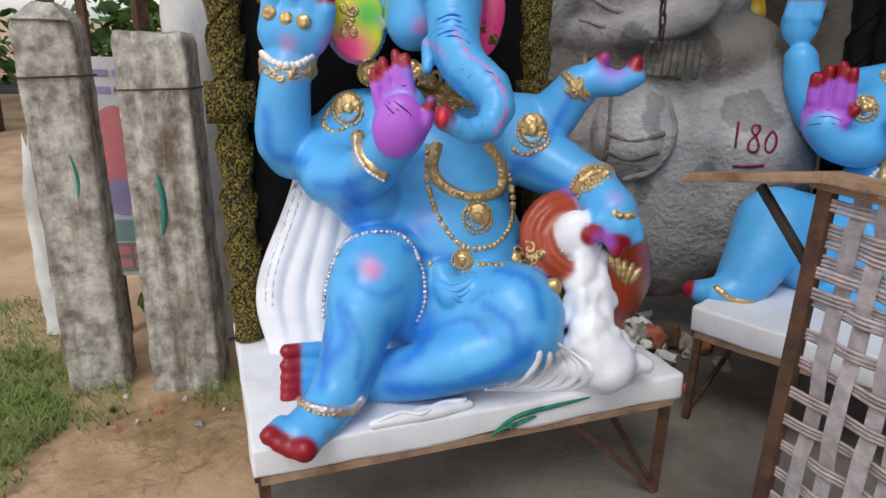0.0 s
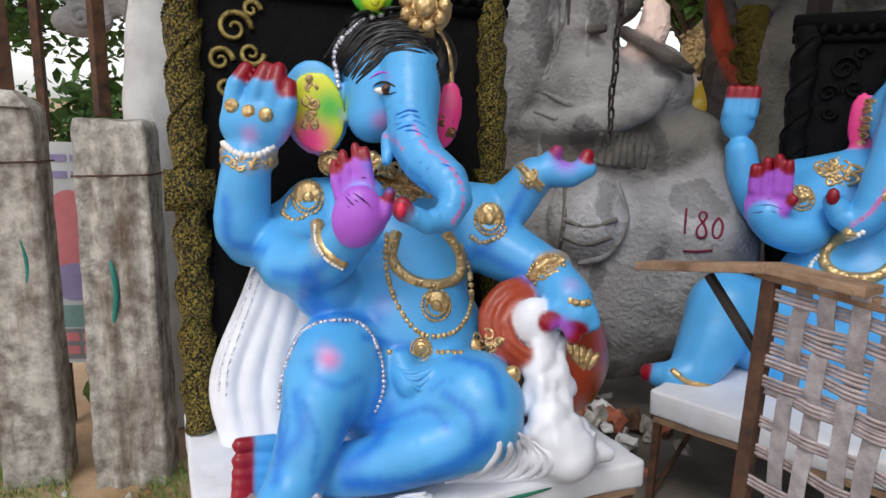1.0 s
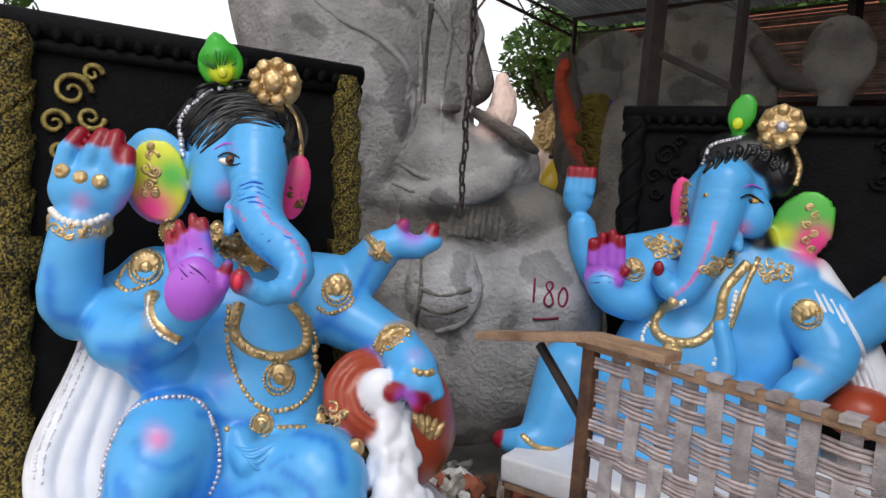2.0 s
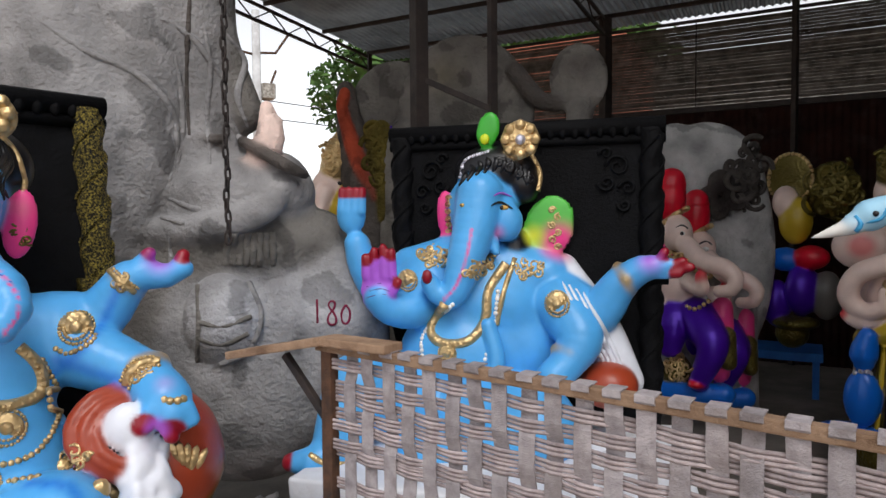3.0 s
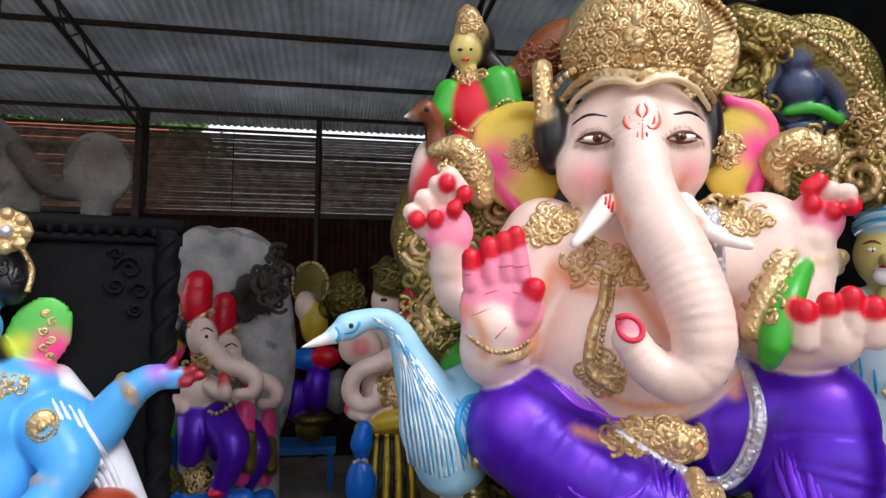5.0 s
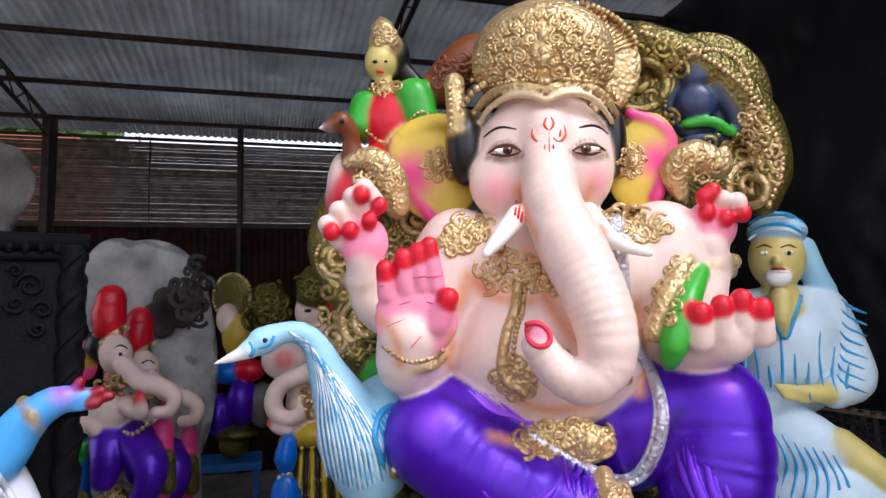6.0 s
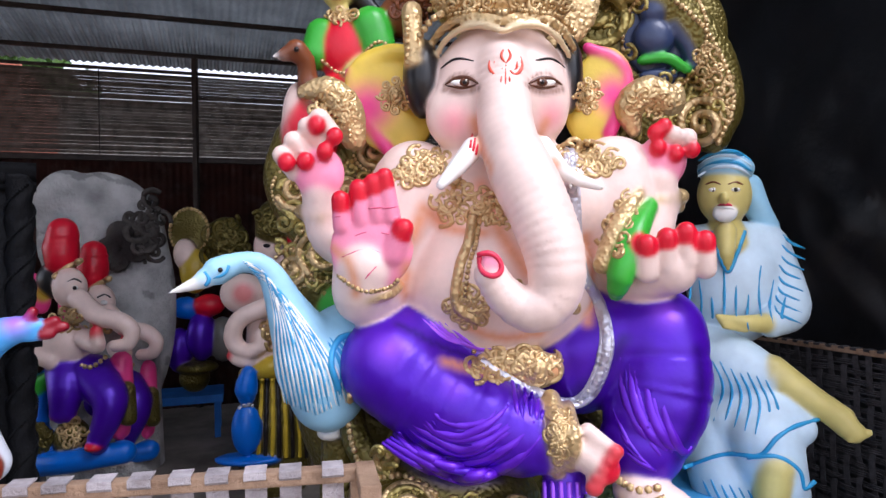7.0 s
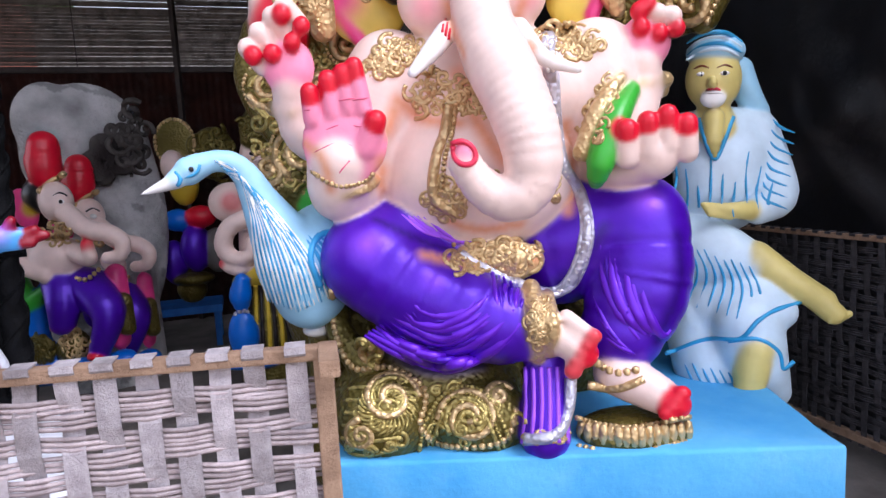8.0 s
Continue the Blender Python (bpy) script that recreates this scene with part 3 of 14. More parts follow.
s.spray(-0.416, 0.077, 0.941, 0.047, PINK, amount=0.6, edge=1)
s.limb((-0.493, 0.147, 0.89, 0.02), (-0.42, 0.094, 0.874, 0.019), (-0.363, 0.133, 0.892, 0.02), col=GOLD)
s.limb((-0.497, 0.162, 0.863, 0.02), (-0.42, 0.089, 0.849, 0.019), (-0.363, 0.148, 0.865, 0.02), col=GOLD)
s.limb((-0.243, 0.225, 0.662, 0.109), (-0.314, 0.095, 0.592, 0.096), (-0.248, 0.003, 0.581, 0.083), (-0.173, -0.077, 0.633, 0.064), col=SKY, k=0.02)
s.limb((-0.173, -0.077, 0.633, 0.064), (-0.134, -0.109, 0.694, 0.065), (-0.098, -0.132, 0.751, 0.067), (-0.095, -0.132, 0.802, 0.058), col=SKY, k=0.015)
s.ball(-0.107, -0.2, 0.763, 0.064, 0.042, 0.081, 12, VIOLET, k=0.006)
s.limb((-0.149, -0.158, 0.797, 0.016), (-0.163, -0.155, 0.85, 0.015), (-0.169, -0.146, 0.888, 0.012), col=VIOLET, k=0.002)
s.spray(-0.169, -0.151, 0.891, 0.037, NAIL, edge=0.3)
s.limb((-0.123, -0.157, 0.812, 0.016), (-0.138, -0.153, 0.875, 0.015), (-0.147, -0.143, 0.914, 0.012), col=VIOLET, k=0.002)
s.spray(-0.147, -0.148, 0.917, 0.037, NAIL, edge=0.3)
s.limb((-0.098, -0.158, 0.823, 0.016), (-0.11, -0.153, 0.89, 0.015), (-0.116, -0.143, 0.932, 0.012), col=VIOLET, k=0.002)
s.spray(-0.116, -0.148, 0.935, 0.037, NAIL, edge=0.3)
s.limb((-0.075, -0.161, 0.821, 0.016), (-0.085, -0.157, 0.883, 0.015), (-0.091, -0.147, 0.924, 0.012), col=VIOLET, k=0.002)
s.spray(-0.091, -0.152, 0.927, 0.037, NAIL, edge=0.3)
s.limb((-0.065, -0.18, 0.735, 0.024), (-0.041, -0.206, 0.774, 0.02), (-0.028, -0.206, 0.825, 0.015), col=VIOLET, k=0.006)
s.spray(-0.027, -0.206, 0.828, 0.036, NAIL, edge=0.3)
s.limb((-0.22, -0.005, 0.704, 0.022), (-0.197, -0.111, 0.655, 0.021), (-0.157, -0.093, 0.616, 0.021), col=GOLD)
s.ball(-0.018, 0.235, 1.078, 0.143, 0.15, 0.15, 0, SKY, k=0.03)
s.ball(-0.077, 0.165, 1, 0.069, 0.075, 0.073, 0, SKY, k=0.04)
s.limb((0.033, 0.12, 1.125, 0.09), (0.036, 0.055, 1.032, 0.074), (0.039, -0.01, 0.95, 0.066), (0.07, -0.07, 0.89, 0.061), (0.12, -0.125, 0.852, 0.054), (0.14, -0.165, 0.807, 0.043), (0.118, -0.2, 0.767, 0.035), (0.065, -0.225, 0.757, 0.028), (0.015, -0.24, 0.779, 0.025), col=SKY, k=0.012, ridge=0.002, wave=0.02)
s.ball(0.002, -0.25, 0.792, 0.027, 0.018, 0.033, 0, NAIL, k=0.003)
s.bead(-0.002, -0.27, 0.794, 0.012, 0.008, 0.02, 0, LIP, laid=0.002, n=8)
s.limb((-0.028, 0.025, 0.948, 0.023), (-0.034, -0.017, 0.889, 0.015), col=SKY, k=0.006)
s.ball(-0.244, 0.209, 1.021, 0.101, 0.022, 0.141, -8, SKY, k=0.01)
s.ball(-0.235, 0.179, 1.008, 0.083, 0.015, 0.12, -8, EARYELLOW, k=0.004)
s.spray(-0.26, 0.149, 0.923, 0.109, EARPINK, edge=0.8)
s.spray(-0.198, 0.164, 1.026, 0.073, EARGREEN, edge=0.9)
s.ball(0.149, 0.205, 1.014, 0.045, 0.02, 0.103, 8, EARPINK, k=0.006)
s.spray(0.155, 0.244, 1.056, 0.07, EARGREEN, edge=0.9)
s.ball(-0.009, 0.319, 1.18, 0.198, 0.15, 0.145, 0, HAIR, k=0.02)
s.ball(-0.163, 0.324, 1.122, 0.057, 0.08, 0.106, 0, HAIR, k=0.02)
s.limb((-0.008, 0.063, 0.167, 0.165), (-0.157, -0.052, 0.324, 0.141), col=SKY, k=0.03)
s.limb((-0.178, -0.102, 0.317, 0.128), (-0.212, -0.195, 0.219, 0.092), (-0.257, -0.266, 0.069, 0.074), col=SKY, k=0.018)
s.ball(-0.198, 0.04, 0.512, 0.102, 0.09, 0.095, 0, SKY, k=0.025)
s.limb((-0.26, -0.274, 0.075, 0.069), (-0.298, -0.338, 0.038, 0.064), (-0.348, -0.395, 0.018, 0.057), col=SKY, k=0.02)
s.limb((-0.39, -0.402, 0.053, 0.024), (-0.414, -0.436, 0.044, 0.023), col=SKY, k=0.01)
s.spray(-0.415, -0.455, 0.048, 0.046, NAIL, edge=0.35)
s.limb((-0.363, -0.409, 0.036, 0.024), (-0.387, -0.443, 0.027, 0.023), col=SKY, k=0.01)
s.spray(-0.389, -0.462, 0.032, 0.046, NAIL, edge=0.35)
s.limb((-0.336, -0.415, 0.024, 0.024), (-0.361, -0.448, 0.015, 0.023), col=SKY, k=0.01)
s.spray(-0.363, -0.468, 0.019, 0.046, NAIL, edge=0.35)
s.limb((-0.3, -0.416, 0.025, 0.024), (-0.326, -0.45, 0.016, 0.033), col=SKY, k=0.01)
s.spray(-0.328, -0.469, 0.02, 0.046, NAIL, edge=0.35)
s.limb((0.064, -0.015, 0.157, 0.165), (0.216, -0.13, 0.25, 0.13), (0.234, -0.175, 0.207, 0.118), col=SKY, k=0.03)
s.limb((0.227, -0.17, 0.174, 0.11), (0.088, -0.195, 0.13, 0.093), (-0.069, -0.185, 0.075, 0.078), (-0.273, -0.15, 0.04, 0.066), col=SKY, k=0.012)
s.limb((-0.332, -0.12, 0.115, 0.024), (-0.416, -0.154, 0.126, 0.021), col=SKY, k=0.004)
s.spray(-0.425, -0.162, 0.13, 0.06, NAIL, edge=0.3)
s.limb((-0.331, -0.133, 0.076, 0.024), (-0.416, -0.167, 0.087, 0.021), col=SKY, k=0.004)
s.spray(-0.425, -0.176, 0.092, 0.06, NAIL, edge=0.3)
s.limb((-0.331, -0.144, 0.045, 0.024), (-0.415, -0.177, 0.057, 0.021), col=SKY, k=0.004)
s.spray(-0.425, -0.186, 0.062, 0.06, NAIL, edge=0.3)
s.limb((-0.331, -0.153, 0.017, 0.024), (-0.415, -0.186, 0.03, 0.021), col=SKY, k=0.004)
s.spray(-0.424, -0.195, 0.035, 0.06, NAIL, edge=0.3)
s.limb((-0.33, -0.162, -0.008, 0.024), (-0.415, -0.195, 0.005, 0.021), col=SKY, k=0.004)
s.spray(-0.424, -0.203, 0.01, 0.06, NAIL, edge=0.3)
s.limb((0.239, 0.252, 0.704, 0.106), (0.344, 0.225, 0.729, 0.083), (0.429, 0.188, 0.839, 0.06), (0.475, 0.167, 0.864, 0.045), col=SKY, k=0.02)
s.limb((0.458, 0.167, 0.854, 0.045), (0.533, 0.148, 0.85, 0.038), (0.585, 0.146, 0.869, 0.028), col=SKY, k=0.012)
s.limb((0.455, 0.163, 0.881, 0.028), (0.484, 0.148, 0.92, 0.021), col=SKY, k=0.008)
s.limb((0.559, 0.149, 0.868, 0.024), (0.584, 0.155, 0.911, 0.021), col=SKY, k=0.008)
s.spray(0.489, 0.148, 0.924, 0.038, NAIL, edge=0.3)
s.spray(0.581, 0.136, 0.917, 0.041, NAIL, edge=0.3)
s.spray(0.51, 0.139, 0.893, 0.069, VIOLET, amount=0.7, edge=0.8)
s.limb((0.387, 0.208, 0.864, 0.016), (0.405, 0.138, 0.833, 0.017), (0.462, 0.186, 0.798, 0.016), col=GOLD)
s.limb((0.237, 0.221, 0.654, 0.112), (0.343, 0.138, 0.609, 0.095), (0.45, 0.056, 0.568, 0.071), col=SKY, k=0.02)
s.limb((0.456, 0.044, 0.562, 0.068), (0.495, -0.044, 0.509, 0.072), (0.506, -0.072, 0.476, 0.061), col=SKY, k=0.02)
s.limb((0.452, -0.083, 0.496, 0.027), (0.436, -0.09, 0.453, 0.022), col=SKY, k=0.008)
s.limb((0.484, -0.093, 0.466, 0.027), (0.5, -0.105, 0.418, 0.022), col=SKY, k=0.008)
s.limb((0.515, -0.094, 0.475, 0.027), (0.532, -0.102, 0.447, 0.022), col=SKY, k=0.008)
s.limb((0.539, -0.094, 0.491, 0.027), (0.555, -0.103, 0.457, 0.022), col=SKY, k=0.008)
s.spray(0.429, -0.109, 0.459, 0.041, NAIL, edge=0.3)
s.spray(0.496, -0.122, 0.431, 0.051, NAIL, edge=0.3)
s.spray(0.462, -0.115, 0.448, 0.047, VIOLET, amount=0.7)
s.limb((0.419, 0.066, 0.548, 0.034), (0.436, 0.012, 0.596, 0.033), (0.489, 0.048, 0.597, 0.034), col=GOLD)
s.ball(0.515, 0.145, 0.279, 0.173, 0.2, 0.218, 0, CLAYRED, k=0.02)
s.limb((0.424, 0.03, 0.545, 0.02), (0.314, 0, 0.528, 0.021), (0.257, -0.03, 0.458, 0.021), (0.276, -0.06, 0.38, 0.021), (0.365, -0.09, 0.322, 0.019), col=CLAYRED, k=0.004)
s.limb((0.421, 0.01, 0.523, 0.017), (0.328, -0.02, 0.507, 0.018), (0.286, -0.05, 0.451, 0.018), (0.305, -0.075, 0.388, 0.018), (0.368, -0.1, 0.344, 0.016), col=CLAYRED, k=0.003)
s.limb((0.423, 0, 0.502, 0.015), (0.347, -0.03, 0.489, 0.016), (0.314, -0.06, 0.444, 0.016), (0.328, -0.085, 0.399, 0.016), (0.375, -0.105, 0.366, 0.014), col=CLAYRED, k=0.003)
s.ball(0.396, -0.06, 0.445, 0.065, 0.04, 0.074, 0, CHALK, k=0.006)
s.limb((0.241, 0.055, 0.347, 0.027), (0.279, 0.004, 0.293, 0.034), (0.36, -0.032, 0.263, 0.033), col=GOLD)
s.limb((0.424, 0.04, 0.461, 0.035), (0.422, -0.02, 0.401, 0.038), (0.431, -0.07, 0.341, 0.04), (0.435, -0.1, 0.275, 0.046), (0.433, -0.14, 0.206, 0.054), (0.449, -0.17, 0.151, 0.067), (0.486, -0.18, 0.101, 0.08), col=CHALK, k=0.02)
s.limb((0.321, -0.12, 0.087, 0.042), (0.424, -0.17, 0.096, 0.048), (0.57, -0.15, 0.09, 0.039), col=CHALK, k=0.02)
s.ball(0.388, 0.007, 0.461, 0.017, 0.018, 0.015, -25.2559, CHALK, k=0.016)
s.ball(0.479, 0.042, 0.456, 0.015, 0.018, 0.021, -0.501731, CHALK, k=0.016)
s.ball(0.384, -0.003, 0.449, 0.012, 0.018, 0.014, -23.3233, CHALK, k=0.016)
s.ball(0.403, -0.021, 0.446, 0.011, 0.018, 0.017, 49.1602, CHALK, k=0.016)
s.ball(0.375, 0.01, 0.435, 0.017, 0.018, 0.019, 19.1301, CHALK, k=0.016)
s.ball(0.414, -0.024, 0.44, 0.016, 0.018, 0.016, -43.5627, CHALK, k=0.016)
s.ball(0.47, 0, 0.43, 0.02, 0.018, 0.023, 22.8941, CHALK, k=0.016)
s.ball(0.461, -0.013, 0.433, 0.019, 0.018, 0.016, 26.4295, CHALK, k=0.016)
s.ball(0.377, -0.008, 0.417, 0.019, 0.018, 0.027, 0.36214, CHALK, k=0.016)
s.ball(0.383, -0.029, 0.429, 0.015, 0.018, 0.014, 40.3221, CHALK, k=0.016)
s.ball(0.411, -0.056, 0.422, 0.012, 0.018, 0.013, -15.6769, CHALK, k=0.016)
s.ball(0.388, -0.047, 0.42, 0.018, 0.018, 0.028, -32.4749, CHALK, k=0.016)
s.ball(0.4, -0.055, 0.423, 0.019, 0.018, 0.016, 26.6475, CHALK, k=0.016)
s.ball(0.391, -0.051, 0.42, 0.013, 0.018, 0.016, -6.43927, CHALK, k=0.016)
s.ball(0.385, -0.053, 0.407, 0.014, 0.018, 0.023, -21.1256, CHALK, k=0.016)
s.ball(0.373, -0.043, 0.406, 0.015, 0.018, 0.019, 30.77, CHALK, k=0.016)
s.ball(0.416, -0.065, 0.396, 0.01, 0.018, 0.013, -35.9609, CHALK, k=0.016)
s.ball(0.402, -0.069, 0.395, 0.013, 0.018, 0.029, -49.706, CHALK, k=0.016)
s.ball(0.46, -0.05, 0.392, 0.01, 0.018, 0.029, 25.9378, CHALK, k=0.016)
s.ball(0.484, -0.038, 0.376, 0.02, 0.018, 0.021, -41.6645, CHALK, k=0.016)
s.ball(0.427, -0.082, 0.388, 0.011, 0.018, 0.015, 8.07365, CHALK, k=0.016)
s.ball(0.409, -0.087, 0.393, 0.017, 0.018, 0.024, -2.87019, CHALK, k=0.016)
s.ball(0.403, -0.092, 0.386, 0.011, 0.018, 0.02, -39.1817, CHALK, k=0.016)
s.ball(0.446, -0.081, 0.371, 0.01, 0.018, 0.019, -6.75799, CHALK, k=0.016)
s.ball(0.38, -0.058, 0.352, 0.015, 0.018, 0.025, -29.9324, CHALK, k=0.016)
s.ball(0.391, -0.08, 0.365, 0.016, 0.018, 0.013, 11.3169, CHALK, k=0.016)
s.ball(0.478, -0.061, 0.35, 0.019, 0.018, 0.017, -20.3581, CHALK, k=0.016)
s.ball(0.423, -0.105, 0.357, 0.019, 0.018, 0.026, 1.62742, CHALK, k=0.016)
s.ball(0.436, -0.099, 0.351, 0.012, 0.018, 0.026, -30.4259, CHALK, k=0.016)
s.ball(0.407, -0.1, 0.347, 0.013, 0.018, 0.017, 11.3033, CHALK, k=0.016)
s.ball(0.469, -0.081, 0.342, 0.017, 0.018, 0.026, 10.4937, CHALK, k=0.016)
s.ball(0.404, -0.11, 0.354, 0.015, 0.018, 0.026, -23.1154, CHALK, k=0.016)
s.ball(0.377, -0.081, 0.333, 0.014, 0.018, 0.015, 32.9333, CHALK, k=0.016)
s.ball(0.396, -0.101, 0.345, 0.014, 0.018, 0.017, 38.8398, CHALK, k=0.016)
s.ball(0.411, -0.109, 0.343, 0.017, 0.018, 0.025, -25.0101, CHALK, k=0.016)
s.ball(0.466, -0.095, 0.329, 0.013, 0.018, 0.026, 29.3438, CHALK, k=0.016)
s.ball(0.409, -0.114, 0.331, 0.019, 0.018, 0.027, 28.625, CHALK, k=0.016)
s.ball(0.383, -0.093, 0.32, 0.011, 0.018, 0.02, 36.8712, CHALK, k=0.016)
s.ball(0.48, -0.098, 0.311, 0.016, 0.018, 0.027, 15.2709, CHALK, k=0.016)
s.ball(0.401, -0.113, 0.331, 0.018, 0.018, 0.023, -13.375, CHALK, k=0.016)
s.ball(0.471, -0.102, 0.307, 0.015, 0.018, 0.018, -20.3405, CHALK, k=0.016)
s.ball(0.404, -0.124, 0.323, 0.011, 0.018, 0.024, -15.1953, CHALK, k=0.016)
s.ball(0.383, -0.109, 0.314, 0.014, 0.018, 0.025, -40.0224, CHALK, k=0.016)
s.ball(0.388, -0.122, 0.315, 0.017, 0.018, 0.014, -44.9123, CHALK, k=0.016)
s.ball(0.431, -0.127, 0.304, 0.015, 0.018, 0.018, 38.1901, CHALK, k=0.016)
s.ball(0.456, -0.123, 0.304, 0.019, 0.018, 0.029, 43.1246, CHALK, k=0.016)
s.ball(0.38, -0.111, 0.298, 0.011, 0.018, 0.025, -43.9153, CHALK, k=0.016)
s.ball(0.484, -0.106, 0.287, 0.014, 0.018, 0.028, 7.83447, CHALK, k=0.016)
s.ball(0.487, -0.105, 0.275, 0.019, 0.018, 0.021, -13.3453, CHALK, k=0.016)
s.ball(0.475, -0.12, 0.287, 0.016, 0.018, 0.02, -37.211, CHALK, k=0.016)
s.ball(0.478, -0.112, 0.28, 0.015, 0.018, 0.028, -21.086, CHALK, k=0.016)
s.ball(0.39, -0.124, 0.28, 0.017, 0.018, 0.023, -37.5734, CHALK, k=0.016)
s.ball(0.407, -0.146, 0.296, 0.018, 0.018, 0.018, 19.8942, CHALK, k=0.016)
s.ball(0.44, -0.142, 0.288, 0.01, 0.018, 0.016, 7.99169, CHALK, k=0.016)
s.ball(0.378, -0.123, 0.259, 0.016, 0.018, 0.028, -39.196, CHALK, k=0.016)
s.ball(0.509, -0.1, 0.264, 0.016, 0.018, 0.029, -14.1864, CHALK, k=0.016)
s.ball(0.499, -0.114, 0.253, 0.011, 0.018, 0.017, -13.4816, CHALK, k=0.016)
s.ball(0.402, -0.146, 0.269, 0.013, 0.018, 0.023, -46.1419, CHALK, k=0.016)
s.ball(0.379, -0.125, 0.249, 0.013, 0.018, 0.013, -26.7384, CHALK, k=0.016)
s.ball(0.403, -0.154, 0.265, 0.012, 0.018, 0.023, 28.5919, CHALK, k=0.016)
s.ball(0.469, -0.143, 0.248, 0.012, 0.018, 0.026, -21.0419, CHALK, k=0.016)
s.ball(0.484, -0.135, 0.246, 0.014, 0.018, 0.023, -15.8975, CHALK, k=0.016)
s.ball(0.433, -0.165, 0.251, 0.015, 0.018, 0.02, -2.99696, CHALK, k=0.016)
s.ball(0.406, -0.16, 0.248, 0.011, 0.018, 0.015, 32.3234, CHALK, k=0.016)
s.ball(0.37, -0.13, 0.226, 0.012, 0.018, 0.023, -24.658, CHALK, k=0.016)
s.ball(0.486, -0.147, 0.241, 0.01, 0.018, 0.024, -28.8169, CHALK, k=0.016)
s.ball(0.396, -0.161, 0.228, 0.016, 0.018, 0.022, 14.0596, CHALK, k=0.016)
s.ball(0.358, -0.128, 0.213, 0.018, 0.018, 0.019, 41.1282, CHALK, k=0.016)
s.ball(0.355, -0.132, 0.207, 0.015, 0.018, 0.021, 48.6312, CHALK, k=0.016)
s.ball(0.46, -0.161, 0.216, 0.014, 0.018, 0.015, -35.4084, CHALK, k=0.016)
s.ball(0.458, -0.168, 0.216, 0.013, 0.018, 0.022, 15.6847, CHALK, k=0.016)
s.ball(0.384, -0.173, 0.221, 0.01, 0.018, 0.014, -1.17447, CHALK, k=0.016)
s.ball(0.453, -0.176, 0.228, 0.016, 0.018, 0.017, 2.23151, CHALK, k=0.016)
s.ball(0.437, -0.186, 0.226, 0.016, 0.018, 0.023, -31.1024, CHALK, k=0.016)
s.ball(0.481, -0.16, 0.205, 0.017, 0.018, 0.021, 21.5741, CHALK, k=0.016)
s.ball(0.393, -0.186, 0.215, 0.013, 0.018, 0.02, 38.5604, CHALK, k=0.016)
s.ball(0.459, -0.175, 0.201, 0.019, 0.018, 0.022, 11.678, CHALK, k=0.016)
s.ball(0.42, -0.184, 0.217, 0.015, 0.018, 0.015, -26.0058, CHALK, k=0.016)
s.ball(0.383, -0.173, 0.199, 0.011, 0.018, 0.023, 6.33246, CHALK, k=0.016)
s.ball(0.391, -0.173, 0.201, 0.011, 0.018, 0.016, 9.38112, CHALK, k=0.016)
s.ball(0.493, -0.172, 0.187, 0.017, 0.018, 0.015, -11.3843, CHALK, k=0.016)
s.ball(0.498, -0.17, 0.188, 0.015, 0.018, 0.02, 4.79435, CHALK, k=0.016)
s.ball(0.504, -0.171, 0.179, 0.017, 0.018, 0.028, 10.7283, CHALK, k=0.016)
s.ball(0.428, -0.197, 0.202, 0.015, 0.018, 0.022, -38.6007, CHALK, k=0.016)
s.ball(0.536, -0.148, 0.176, 0.012, 0.018, 0.023, -42.5376, CHALK, k=0.016)
s.ball(0.4, -0.197, 0.196, 0.014, 0.018, 0.015, -0.933655, CHALK, k=0.016)
s.ball(0.493, -0.176, 0.177, 0.018, 0.018, 0.02, -3.20999, CHALK, k=0.016)
s.ball(0.484, -0.188, 0.175, 0.016, 0.018, 0.023, 1.39436, CHALK, k=0.016)
s.ball(0.432, -0.204, 0.191, 0.014, 0.018, 0.025, -34.02, CHALK, k=0.016)
s.ball(0.369, -0.175, 0.163, 0.016, 0.018, 0.027, 23.6249, CHALK, k=0.016)
s.ball(0.447, -0.203, 0.173, 0.013, 0.018, 0.015, -34.0715, CHALK, k=0.016)
s.ball(0.495, -0.192, 0.165, 0.014, 0.018, 0.023, 10.676, CHALK, k=0.016)
s.ball(0.395, -0.198, 0.166, 0.016, 0.018, 0.023, -6.1681, CHALK, k=0.016)
s.ball(0.476, -0.201, 0.179, 0.015, 0.018, 0.022, -20.7749, CHALK, k=0.016)
s.ball(0.377, -0.197, 0.176, 0.011, 0.018, 0.02, 6.85201, CHALK, k=0.016)
s.ball(0.481, -0.199, 0.167, 0.01, 0.018, 0.018, -38.0685, CHALK, k=0.016)
s.ball(0.441, -0.211, 0.168, 0.013, 0.018, 0.018, -17.147, CHALK, k=0.016)
s.ball(0.369, -0.182, 0.159, 0.015, 0.018, 0.014, 34.5142, CHALK, k=0.016)
s.ball(0.357, -0.17, 0.152, 0.013, 0.018, 0.021, 18.995, CHALK, k=0.016)
s.ball(0.462, -0.212, 0.158, 0.016, 0.018, 0.019, -37.3756, CHALK, k=0.016)
s.ball(0.366, -0.179, 0.151, 0.012, 0.018, 0.021, 16.7241, CHALK, k=0.016)
s.ball(0.547, -0.172, 0.144, 0.01, 0.018, 0.027, 48.4802, CHALK, k=0.016)
s.ball(0.42, -0.211, 0.15, 0.015, 0.018, 0.026, 44.1605, CHALK, k=0.016)
s.ball(0.41, -0.201, 0.155, 0.015, 0.018, 0.027, -27.8892, CHALK, k=0.016)
s.ball(0.53, -0.197, 0.151, 0.012, 0.018, 0.027, -11.271, CHALK, k=0.016)
